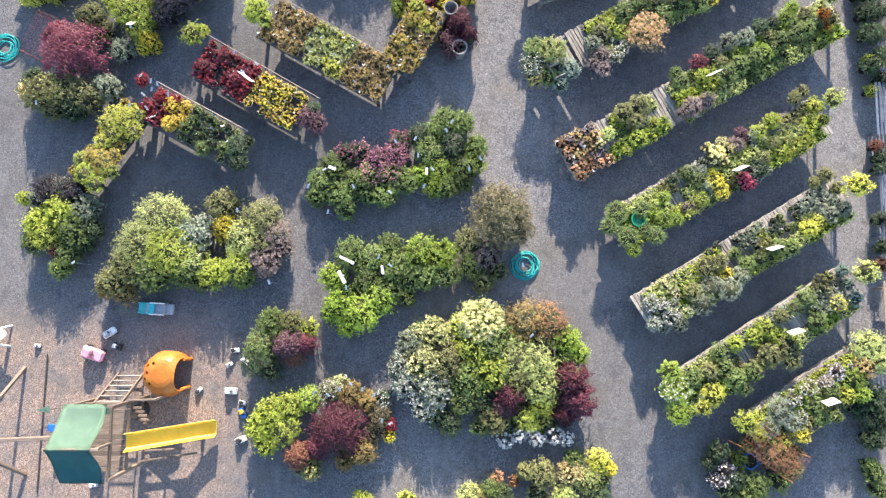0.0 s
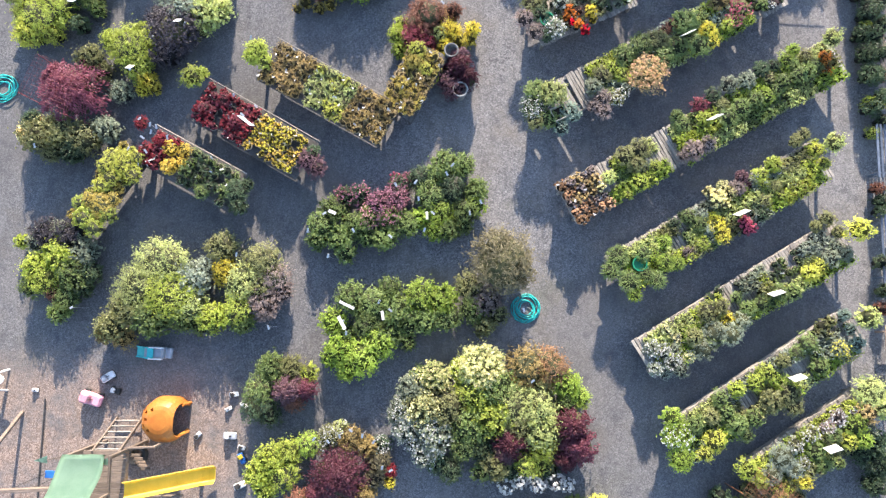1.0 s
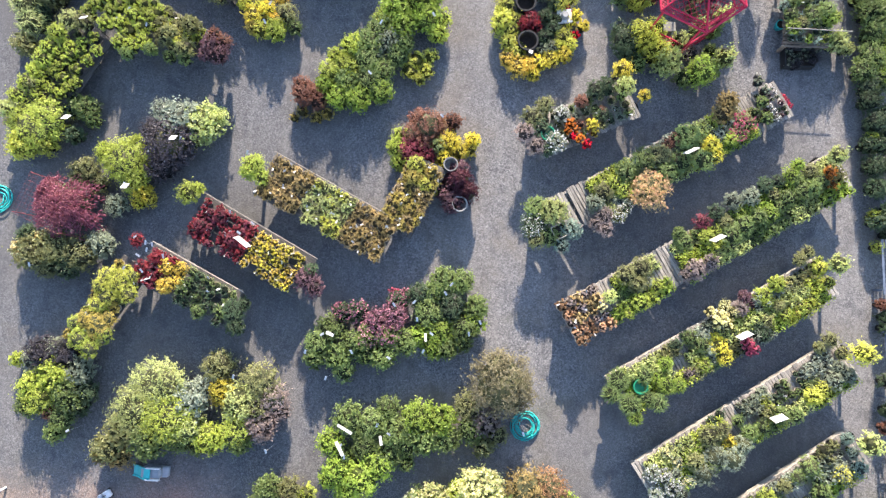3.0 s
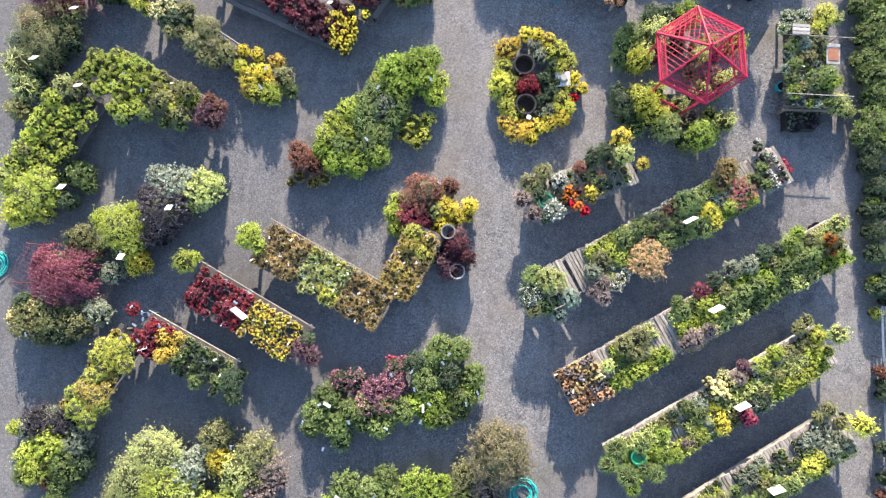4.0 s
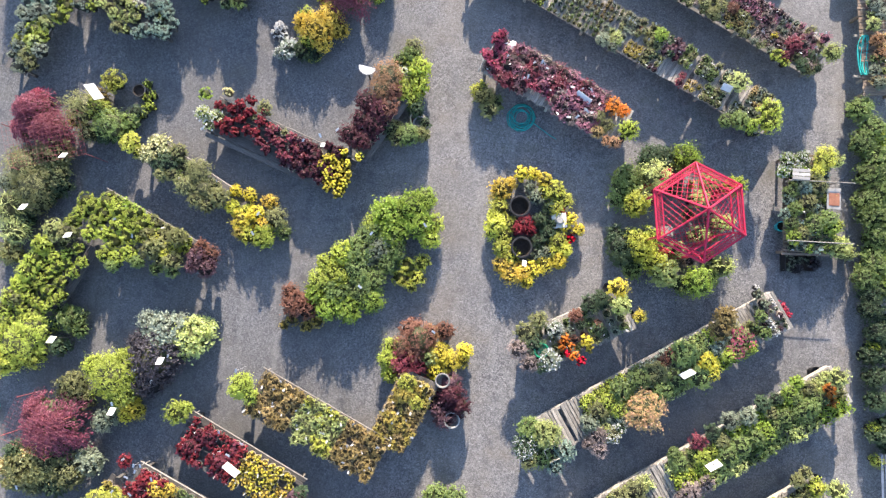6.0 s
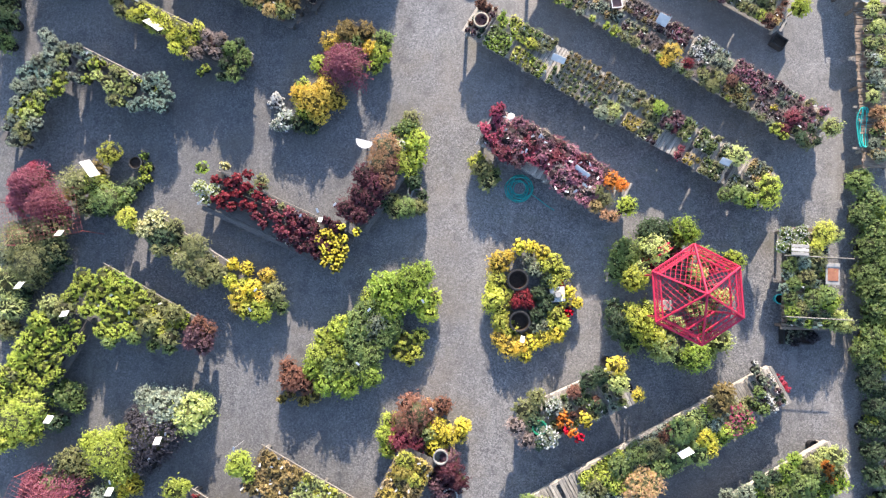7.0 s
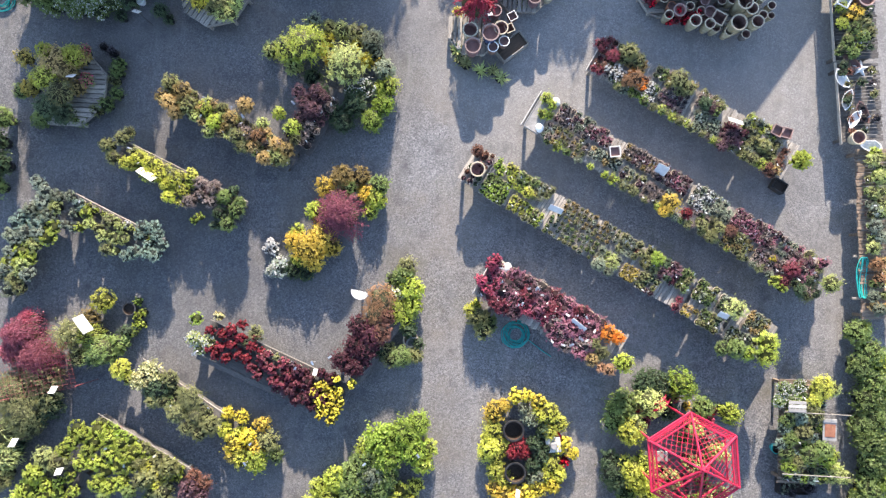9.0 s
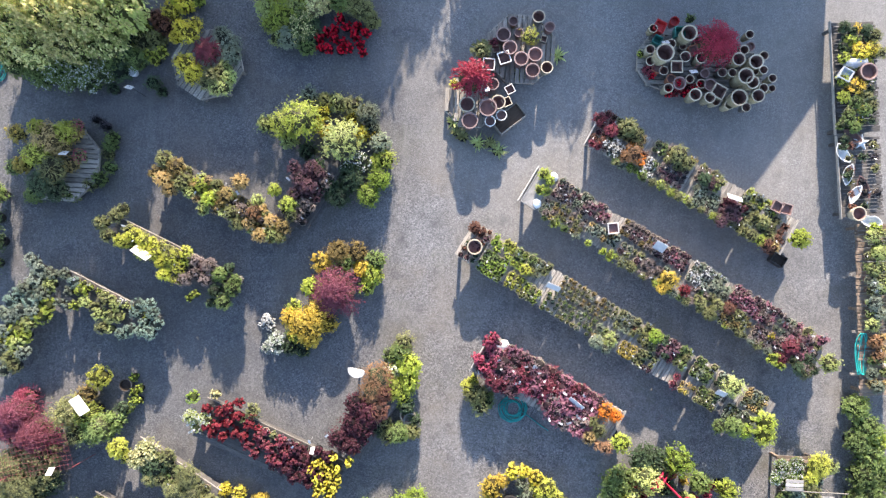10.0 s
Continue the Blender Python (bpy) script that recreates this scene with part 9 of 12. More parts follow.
P("bush", "yellowlime", 5.80, 10.34, 0, 0.42, 1.20, bed)
P("bush", "yellowlime", 6.09, 10.03, 0, 0.42, 1.20, bed)
P("bush", "yellowlime", 5.63, 10.60, 0, 0.42, 1.20, bed)
P("bush", "yellowlime", 5.52, 11.64, 0, 0.42, 1.20, bed)
P("bush", "lime", 8.42, 12.34, 0, 0.35, 1.20, bed)
P("bush", "lime", 6.07, 10.74, 0, 0.35, 1.20, bed)
P("bush", "dark", 6.32, 13.01, 0, 0.50, 0.87, bed)
P("bush", "green", 5.23, 12.16, 0, 0.50, 0.87, bed)
P("bush", "dark", 5.20, 10.41, 0, 0.50, 0.87, bed)
P("bush", "green", 5.33, 12.41, 0, 0.50, 0.87, bed)
P("bush", "dark", 6.00, 13.04, 0, 0.50, 0.87, bed)
P("bush", "green", 5.11, 11.82, 0, 0.35, 0.71, bed)
P("bush", "dark", 5.29, 10.08, 0, 0.35, 0.71, bed)
P("bush", "green", 5.59, 9.75, 0, 0.35, 0.71, bed)
P("bush", "dark", 5.10, 10.72, 0, 0.35, 0.71, bed)
P("bush", "green", 7.73, 12.41, 0, 0.35, 0.71, bed)
P("bush", "dark", 6.72, 12.24, 0, 0.35, 0.71, bed)
P("bush", "green", 7.06, 9.38, 0, 0.35, 0.71, bed)
P("bush", "green", 7.82, 9.66, 0, 0.35, 0.71, bed)
P("bush", "green", 6.69, 12.85, 0, 0.35, 0.71, bed)
P("bush", "green", 7.22, 11.48, 0, 0.25, 0.58, bed)
P("bush", "green", 7.92, 10.87, 0, 0.25, 0.58, bed)
P("bush", "green", 7.83, 10.30, 0, 0.25, 0.58, bed)
P("bush", "pinkgrey", 7.27, 10.17, 0, 0.27, 0.61, bed)
P("bush", "pinkgrey", 7.89, 11.52, 0, 0.27, 0.61, bed)

# east bench plants
bed = "east bench plants"
P("bush", "green", 9.85, 13.15, 0.6, 0.27, 0.41, bed, "white")
P("bush", "green", 10.11, 12.83, 0.6, 0.25, 0.39, bed, "white")
P("bush", "green", 9.72, 12.81, 0.6, 0.22, 0.35, bed, "white")
P("bush", "green", 10.28, 13.26, 0.6, 0.23, 0.37, bed, "white")
P("bush", "yellowlime", 10.89, 13.27, 0.6, 0.40, 0.46, bed)
P("bush", "yellowlime", 10.69, 12.86, 0.6, 0.25, 0.39, bed)
P("bush", "palelime", 11.25, 13.22, 0.6, 0.25, 0.39, bed)
P("bush", "green", 9.95, 12.25, 0.6, 0.25, 0.39, bed)
P("bush", "green", 10.05, 11.75, 0.6, 0.25, 0.39, bed)
P("bush", "green", 9.98, 11.34, 0.6, 0.25, 0.39, bed)
P("bush", "green", 10.60, 11.29, 0.6, 0.30, 0.45, bed)
P("bush", "green", 11.01, 11.48, 0.6, 0.30, 0.45, bed)
P("bush", "blue", 9.90, 12.01, 0.6, 0.20, 0.33, bed)
P("bush", "blue", 9.83, 11.58, 0.6, 0.20, 0.33, bed)
P("bush", "blue", 10.38, 12.36, 0.6, 0.22, 0.35, bed)
P("bush", "olive", 10.44, 11.93, 0.6, 0.30, 0.45, bed)
P("bush", "olive", 10.77, 12.45, 0.6, 0.27, 0.41, bed)
P("bush", "olive", 10.62, 12.69, 0.6, 0.23, 0.37, bed)
P("bush", "olive", 10.31, 11.04, 0.6, 0.25, 0.39, bed)
P("bush", "bright", 10.06, 10.94, 0.6, 0.25, 0.39, bed)
P("bush", "bright", 11.11, 11.24, 0.6, 0.27, 0.41, bed)
P("bush", "lime", 11.29, 11.33, 0.6, 0.23, 0.37, bed)
P("bush", "lime", 11.05, 12.07, 0.6, 0.20, 0.33, bed)

# shrubs at the end of the east bench
bed = "shrubs at the end of the east bench"
P("bush", "palelime", 11.55, 10.73, 0, 0.39, 0.75, bed)
P("bush", "palelime", 11.94, 10.60, 0, 0.25, 0.58, bed)
P("bush", "lime", 11.33, 10.90, 0, 0.32, 0.67, bed)
P("ball", "grey", 10.27, 10.44, 0, 0.19, 0.36, bed)
P("ball", "grey", 10.52, 10.29, 0, 0.19, 0.36, bed)
P("ball", "grey", 10.86, 10.30, 0, 0.19, 0.36, bed)
P("ball", "grey", 11.11, 10.57, 0, 0.19, 0.36, bed)
P("ball", "grey", 10.28, 10.11, 0, 0.18, 0.34, bed)
P("ball", "grey", 10.78, 10.58, 0, 0.18, 0.34, bed)
P("bush", "smoke", 10.28, 10.60, 0, 0.21, 0.54, bed)
P("bush", "smoke", 10.97, 10.22, 0, 0.21, 0.54, bed)
P("bush", "smoke", 10.48, 10.03, 0, 0.18, 0.50, bed)

# east hedge
bed = "east hedge"
P("bush", "green", 12.13, 14.88, 0, 0.42, 0.79, bed)
P("bush", "green", 12.52, 14.30, 0, 0.50, 0.87, bed)
P("bush", "green", 12.23, 13.87, 0, 0.44, 0.81, bed)
P("bush", "green", 12.63, 13.38, 0, 0.50, 0.87, bed)
P("bush", "green", 12.46, 12.92, 0, 0.50, 0.87, bed)
P("bush", "lime", 12.39, 15.03, 0, 0.25, 0.58, bed)
P("bush", "lime", 12.83, 14.00, 0, 0.39, 0.75, bed)
P("bush", "green", 12.72, 12.38, 0, 0.50, 0.87, bed)
P("bush", "green", 12.34, 12.20, 0, 0.42, 0.79, bed)
P("bush", "green", 12.56, 11.70, 0, 0.50, 0.87, bed)
P("bush", "green", 12.67, 11.09, 0, 0.46, 0.83, bed)
P("bush", "green", 13.03, 12.98, 0, 0.53, 0.91, bed)
P("bush", "green", 13.04, 11.64, 0, 0.53, 0.91, bed)
P("bush", "dark", 12.55, 8.97, 0, 0.42, 0.79, bed)
P("bush", "dark", 12.72, 8.31, 0, 0.42, 0.79, bed)
P("bush", "dark", 12.53, 7.65, 0, 0.32, 0.67, bed)
P("bush", "dark", 12.67, 7.00, 0, 0.39, 0.75, bed)
P("bush", "dark", 12.56, 9.38, 0, 0.39, 0.75, bed)
P("bush", "dark", 12.76, 6.36, 0, 0.39, 0.75, bed)
P("bush", "green", 12.59, 10.29, 0, 0.50, 0.87, bed)
P("bush", "green", 12.37, 9.87, 0, 0.42, 0.79, bed)
P("bush", "green", 12.89, 9.64, 0, 0.46, 0.83, bed)
P("bush", "green", 12.64, 10.71, 0, 0.35, 0.71, bed)
P("bush", "lime", 12.44, 10.13, 0, 0.28, 0.63, bed)
P("bush", "lime", 12.67, 7.90, 0, 0.21, 0.54, bed)
P("bush", "lime", 12.76, 5.52, 0, 0.25, 0.58, bed)
P("bush", "lime", 12.86, 4.62, 0, 0.21, 0.54, bed)
P("bush", "dark", 12.80, 5.37, 0, 0.32, 0.67, bed)
P("bush", "dark", 12.93, 7.67, 0, 0.35, 0.71, bed)
P("bush", "bright", 13.09, 10.64, 0, 0.46, 0.83, bed)
P("bush", "bright", 13.11, 9.82, 0, 0.46, 0.83, bed)

# east hedge, south end
bed = "east hedge, south end"
P("bush", "dark", 13.14, 7.09, 0, 0.32, 0.67, bed)
P("bush", "dark", 13.07, 6.40, 0, 0.28, 0.63, bed)
P("bush", "dark", 13.09, 5.69, 0, 0.32, 0.67, bed)
P("bush", "dark", 13.17, 5.01, 0, 0.28, 0.63, bed)
P("bush", "dark", 13.11, 2.60, 0, 0.28, 0.63, bed)
P("bush", "dark", 13.08, 2.27, 0, 0.25, 0.58, bed)
P("bush", "lime", 13.04, 5.50, 0, 0.23, 0.56, bed)
P("bush", "rust", 13.21, 6.43, 0, 0.23, 0.56, bed)
P("bush", "rust", 12.98, 2.94, 0, 0.21, 0.54, bed)
P("bush", "rust", 13.08, -0.57, 0, 0.25, 0.58, bed)
P("bush", "dark", 13.08, 0.76, 0, 0.28, 0.63, bed)
P("bush", "dark", 13.12, -0.07, 0, 0.25, 0.58, bed)
P("bush", "dark", 13.15, 7.98, 0, 0.32, 0.67, bed)
P("bush", "dark", 13.12, 8.70, 0, 0.32, 0.67, bed)

# big hydrangea mass
bed = "big hydrangea mass"
P("bush", "palelime", -12.30, 24.56, 0, 0.71, 2.70, bed, "cream")
P("bush", "palelime", -11.29, 24.72, 0, 0.71, 2.90, bed, "cream")
P("bush", "palelime", -10.35, 24.77, 0, 0.71, 2.90, bed, "cream")
P("bush", "palelime", -9.59, 25.02, 0, 0.60, 2.40, bed, "cream")
P("bush", "palelime", -12.14, 24.11, 0, 0.71, 1.90, bed, "cream")
P("bush", "palelime", -11.13, 24.27, 0, 0.74, 2.00, bed, "cream")
P("bush", "palelime", -10.23, 24.31, 0, 0.67, 1.80, bed, "cream")
P("bush", "palelime", -13.03, 24.03, 0, 0.60, 1.70, bed, "cream")
P("bush", "palelime", -12.01, 25.11, 0, 0.71, 3.10, bed, "cream")
P("bush", "palelime", -10.58, 25.31, 0, 0.74, 3.20, bed, "cream")
P("bush", "palelime", -9.56, 25.47, 0, 0.67, 2.80, bed, "cream")
P("bush", "green", -13.04, 23.65, 0, 0.50, 0.87, bed)
P("bush", "green", -12.35, 23.48, 0, 0.50, 0.87, bed)
P("bush", "green", -10.22, 23.94, 0, 0.46, 0.83, bed)
P("bush", "green", -9.57, 23.99, 0, 0.39, 0.75, bed)
P("bush", "green", -11.85, 23.63, 0, 0.53, 0.90, bed, "white")
P("bush", "green", -11.01, 23.58, 0, 0.57, 0.90, bed, "white")
P("bush", "green", -10.46, 23.59, 0, 0.42, 0.80, bed, "white")
P("bush", "green", -11.57, 23.29, 0, 0.39, 0.70, bed, "white")
P("bush", "green", -10.89, 23.25, 0, 0.35, 0.70, bed, "white")
P("bush", "green", -12.25, 23.35, 0, 0.35, 0.70, bed, "white")
P("bush", "dark", -10.05, 24.11, 0, 0.46, 0.83, bed)
P("bush", "dark", -9.85, 24.81, 0, 0.42, 0.79, bed)
P("bush", "dark", -10.07, 23.63, 0, 0.35, 0.71, bed)
P("bush", "lime", -9.64, 25.18, 0, 0.35, 0.71, bed)
P("bush", "lime", -9.40, 24.87, 0, 0.28, 0.63, bed)
P("bush", "olive", -9.44, 24.51, 0, 0.35, 0.71, bed)
P("bush", "olive", -9.04, 24.62, 0, 0.32, 0.67, bed)
P("ball", "yellowlime", -8.91, 24.33, 0, 0.27, 0.45, bed)
P("ball", "yellowlime", -9.25, 24.23, 0, 0.27, 0.45, bed)
P("ball", "yellowlime", -9.08, 24.08, 0, 0.21, 0.39, bed)
P("ball", "yellowlime", -9.70, 24.40, 0, 0.21, 0.39, bed)
P("bush", "yellow", -8.66, 25.50, 0, 0.32, 0.67, bed)
P("bush", "yellow", -8.24, 25.73, 0, 0.32, 0.67, bed)
P("bush", "rust", -8.79, 25.05, 0, 0.35, 0.71, bed)
P("bush", "rust", -9.08, 25.31, 0, 0.28, 0.63, bed)
P("bush", "lime", -8.50, 26.00, 0, 0.35, 0.71, bed)
P("bush", "lime", -7.91, 25.96, 0, 0.32, 0.67, bed)
P("bush", "dark", -9.08, 23.36, 0, 0.25, 0.58, bed)
P("bush", "dark", -8.83, 23.13, 0, 0.18, 0.50, bed)
P("bush", "dark", -10.26, 23.13, 0, 0.21, 0.54, bed)

# octagonal deck plants, west
bed = "octagonal deck plants, west"
P("bush", "tan", -11.67, 21.44, 0.45, 0.59, 0.72, bed)
P("bush", "yellowlime", -11.25, 21.63, 0.45, 0.38, 0.72, bed)
P("grass", "olive", -11.54, 20.55, 0.45, 0.55, 0.72, bed)
P("bush", "yellowlime", -12.04, 20.99, 0.45, 0.45, 0.72, bed)
P("bush", "yellowlime", -12.06, 21.74, 0.45, 0.28, 0.72, bed)
P("bush", "cream", -12.01, 21.24, 0.45, 0.24, 0.44, bed)
P("bush", "oliveb", -11.44, 21.25, 0.45, 0.38, 0.61, bed)
P("bush", "oliveb", -11.09, 21.64, 0.45, 0.31, 0.53, bed)
P("bush", "oliveb", -11.14, 20.74, 0.45, 0.28, 0.48, bed)
P("bush", "dark", -11.95, 20.11, 0.45, 0.43, 0.62, bed)
P("bush", "dark", -11.44, 19.97, 0.45, 0.38, 0.61, bed)
P("bush", "olive", -11.01, 21.86, 0.45, 0.22, 0.42, bed, "pinkred")
P("bush", "olive", -10.89, 21.00, 0.45, 0.22, 0.42, bed, "pinkred")
P("bush", "green", -12.11, 19.86, 0.45, 0.28, 0.48, bed)
P("bush", "green", -12.77, 20.57, 0.45, 0.28, 0.48, bed)
P("bush", "mustard", -12.74, 21.56, 0.45, 0.31, 0.53, bed)
P("bush", "mustard", -12.51, 20.66, 0.45, 0.31, 0.53, bed)

# pots beside the octagonal deck
bed = "pots beside the octagonal deck"
P("bush", "smoke", -10.47, 22.03, 0, 0.19, 0.52, bed)
P("bush", "smoke", -10.74, 22.18, 0, 0.16, 0.48, bed)
P("bush", "green", -10.22, 21.43, 0, 0.25, 0.58, bed)
P("bush", "green", -10.48, 20.41, 0, 0.28, 0.63, bed)
P("bush", "green", -10.21, 20.77, 0, 0.21, 0.54, bed)
P("bush", "green", -10.19, 21.70, 0, 0.19, 0.52, bed)
P("bush", "olive", -10.77, 20.23, 0, 0.23, 0.56, bed)
P("bush", "olive", -10.32, 21.19, 0, 0.19, 0.52, bed)
P("bush", "green", -12.40, 19.81, 0, 0.28, 0.63, bed)
P("bush", "green", -11.25, 19.87, 0, 0.23, 0.56, bed)

# octagonal deck plants, east
bed = "octagonal deck plants, east"
P("bush", "yellow", -7.91, 24.75, 0.45, 0.34, 0.57, bed)
P("bush", "yellow", -8.18, 24.93, 0.45, 0.26, 0.46, bed)
P("bush", "yellow", -7.78, 25.01, 0.45, 0.26, 0.46, bed)
P("bush", "yellow", -7.93, 23.82, 0.45, 0.34, 0.57, bed)
P("bush", "yellow", -7.67, 23.65, 0.45, 0.26, 0.46, bed)
P("bush", "yellow", -8.13, 23.93, 0.45, 0.24, 0.44, bed)
P("bush", "yellow", -7.78, 23.49, 0.45, 0.24, 0.44, bed)
P("bush", "yellow", -8.31, 24.63, 0.45, 0.22, 0.42, bed)
P("fine", "crimson", -7.32, 24.24, 0.45, 0.48, 0.60, bed)
P("bush", "grey", -6.78, 24.58, 0.45, 0.34, 0.57, bed)
P("bush", "grey", -6.63, 24.18, 0.45, 0.34, 0.57, bed)
P("bush", "grey", -6.98, 24.82, 0.45, 0.26, 0.46, bed)
P("bush", "grey", -6.59, 24.46, 0.45, 0.24, 0.44, bed)
P("bush", "olive", -7.15, 23.53, 0.45, 0.31, 0.53, bed)
P("bush", "olive", -6.89, 23.72, 0.45, 0.26, 0.46, bed)
P("bush", "olive", -7.37, 23.34, 0.45, 0.22, 0.42, bed)
P("bush", "palelime", -6.66, 23.54, 0.45, 0.26, 0.46, bed)
P("bush", "palelime", -6.81, 23.23, 0.45, 0.26, 0.46, bed)
P("bush", "palelime", -7.07, 23.19, 0.45, 0.24, 0.44, bed)
P("bush", "palelime", -6.81, 23.91, 0.45, 0.21, 0.40, bed)

# red mum island
bed = "red mum island"
P("bush", "lime", -5.24, 25.52, 0, 0.50, 0.87, bed)
P("bush", "green", -4.72, 25.21, 0, 0.50, 0.87, bed, "cream")
P("bush", "grey", -5.06, 24.88, 0, 0.39, 0.75, bed)
P("bush", "palelime", -4.93, 25.81, 0, 0.44, 0.81, bed)
P("bush", "lime", -5.59, 25.29, 0, 0.39, 0.75, bed)
P("bush", "palelime", -5.77, 25.70, 0, 0.39, 0.75, bed)
P("bush", "green", -4.56, 24.67, 0, 0.32, 0.67, bed)
P("bush", "cream", -4.43, 25.85, 0, 0.39, 0.75, bed)
P("bush", "cream", -4.10, 25.99, 0, 0.35, 0.71, bed)
P("mum", "scarlet", -3.76, 25.02, 0, 0.19, 0.43, bed)
P("mum", "scarlet", -3.43, 25.38, 0, 0.19, 0.43, bed)
P("mum", "scarlet", -3.62, 25.63, 0, 0.19, 0.43, bed)
P("mum", "scarlet", -3.16, 25.13, 0, 0.19, 0.43, bed)
P("mum", "scarlet", -2.98, 24.88, 0, 0.19, 0.43, bed)
P("mum", "scarlet", -3.91, 24.70, 0, 0.19, 0.43, bed)
P("mum", "scarlet", -4.23, 24.99, 0, 0.19, 0.43, bed)
P("mum", "scarlet", -3.32, 24.73, 0, 0.19, 0.43, bed)
P("mum", "scarlet", -2.83, 25.24, 0, 0.18, 0.41, bed)
P("mum", "scarlet", -3.50, 24.90, 0, 0.18, 0.41, bed)
P("mum", "scarlet", -4.02, 25.18, 0, 0.18, 0.41, bed)
P("mum", "scarlet", -3.13, 25.40, 0, 0.18, 0.41, bed)
P("mum", "scarlet", -3.77, 25.28, 0, 0.18, 0.41, bed)
P("mum", "scarlet", -2.89, 24.64, 0, 0.16, 0.39, bed)
P("mum", "scarlet", -3.57, 24.65, 0, 0.18, 0.41, bed)
P("mum", "scarlet", -4.15, 24.70, 0, 0.16, 0.39, bed)
P("bush", "olive", -2.92, 25.84, 0, 0.39, 0.75, bed)
P("bush", "olive", -2.65, 25.54, 0, 0.28, 0.63, bed)
P("bush", "olive", -3.25, 25.99, 0, 0.39, 0.75, bed)
P("bush", "dark", -4.42, 25.27, 0, 0.32, 0.67, bed)
P("bush", "dark", -4.50, 24.94, 0, 0.25, 0.58, bed)
P("bush", "palelime", -5.41, 24.89, 0, 0.32, 0.67, bed)
P("bush", "lime", -4.77, 26.06, 0, 0.46, 0.83, bed)
P("bush", "green", -3.59, 26.12, 0, 0.46, 0.83, bed)
P("bush", "lime", -5.78, 26.18, 0, 0.46, 0.83, bed)

# golden conifer island
bed = "golden conifer island"
P("conifer", "lime", -4.50, 22.41, 0, 0.67, 1.50, bed)
P("conifer", "palelime", -3.29, 21.86, 0, 0.67, 1.50, bed)
P("conifer", "lime", -5.03, 22.26, 0, 0.46, 1.20, bed)
P("bush", "yellow", -3.97, 22.73, 0, 0.27, 0.61, bed)
P("bush", "yellow", -2.77, 22.19, 0, 0.25, 0.58, bed)
P("bush", "yellow", -3.09, 22.62, 0, 0.21, 0.54, bed)
P("bush", "palelime", -3.55, 23.03, 0, 0.32, 0.67, bed)
P("bush", "palelime", -4.93, 21.87, 0, 0.30, 0.65, bed)
P("bush", "palelime", -5.63, 22.31, 0, 0.32, 0.67, bed)
P("bush", "olive", -3.09, 22.97, 0, 0.35, 0.71, bed)
P("bush", "olive", -3.90, 23.10, 0, 0.28, 0.63, bed)
P("bush", "grey", -2.61, 22.73, 0, 0.39, 0.75, bed)
P("bush", "grey", -4.41, 23.24, 0, 0.30, 0.65, bed)
P("bush", "grey", -2.20, 21.92, 0, 0.35, 0.71, bed)
P("bush", "grey", -2.44, 22.37, 0, 0.25, 0.58, bed)
P("bush", "gold", -3.86, 22.18, 0, 0.25, 0.58, bed)
P("bush", "gold", -4.05, 22.41, 0, 0.19, 0.52, bed)
P("bush", "gold", -2.43, 22.18, 0, 0.19, 0.52, bed)
P("bush", "lime", -2.01, 21.43, 0, 0.32, 0.67, bed)
P("bush", "lime", -2.30, 21.34, 0, 0.25, 0.58, bed)
P("bush", "bright", -2.15, 20.83, 0, 0.39, 0.75, bed)
P("bush", "bright", -2.46, 20.32, 0, 0.39, 0.75, bed)
P("bush", "dark", -3.01, 20.78, 0, 0.44, 0.81, bed)
P("bush", "dark", -3.63, 20.50, 0, 0.39, 0.75, bed)
P("bush", "dark", -3.32, 20.24, 0, 0.39, 0.75, bed)
P("bush", "dark", -4.04, 21.07, 0, 0.35, 0.71, bed)
P("bush", "dark", -4.33, 21.56, 0, 0.32, 0.67, bed)
P("bush", "dark", -2.71, 21.31, 0, 0.32, 0.67, bed, "white")
P("bush", "dark", -3.13, 21.13, 0, 0.25, 0.58, bed, "white")

# brown and olive benches
bed = "brown and olive benches"
P("bush", "olive", -8.36, 21.02, 0.48, 0.30, 0.65, bed)
P("bush", "oliveb", -8.02, 20.80, 0.48, 0.30, 0.65, bed)
P("bush", "tan", -8.33, 20.45, 0.48, 0.30, 0.65, bed)
P("bush", "olive", -7.84, 20.40, 0.48, 0.30, 0.65, bed)
P("bush", "oliveb", -8.63, 20.62, 0.48, 0.22, 0.51, bed)
P("bush", "tan", -8.18, 20.15, 0.48, 0.24, 0.54, bed)
P("bush", "palelime", -7.61, 20.10, 0.48, 0.20, 0.48, bed)
P("bush", "lime", -7.28, 20.35, 0.48, 0.24, 0.54, bed)
P("bush", "lime", -7.02, 19.95, 0.48, 0.25, 0.57, bed)
P("bush", "palelime", -7.18, 19.63, 0.48, 0.20, 0.48, bed)
P("bush", "lime", -4.71, 19.91, 0.48, 0.27, 0.60, bed)
P("bush", "lime", -5.14, 20.30, 0.48, 0.22, 0.51, bed)
P("bush", "palelime", -5.12, 19.00, 0.48, 0.24, 0.54, bed)
P("bush", "oliveb", -6.52, 20.07, 0.48, 0.27, 0.60, bed)
P("bush", "tan", -6.13, 20.49, 0.48, 0.27, 0.60, bed)
P("bush", "olive", -6.33, 19.59, 0.48, 0.27, 0.60, bed)
P("bush", "oliveb", -4.84, 19.26, 0.48, 0.24, 0.54, bed)
P("bush", "tan", -5.49, 18.98, 0.48, 0.24, 0.54, bed)
P("bush", "copper", -5.67, 19.62, 0.48, 0.27, 0.60, bed)
P("bush", "pinkgrey", -6.02, 19.69, 0.48, 0.22, 0.51, bed)
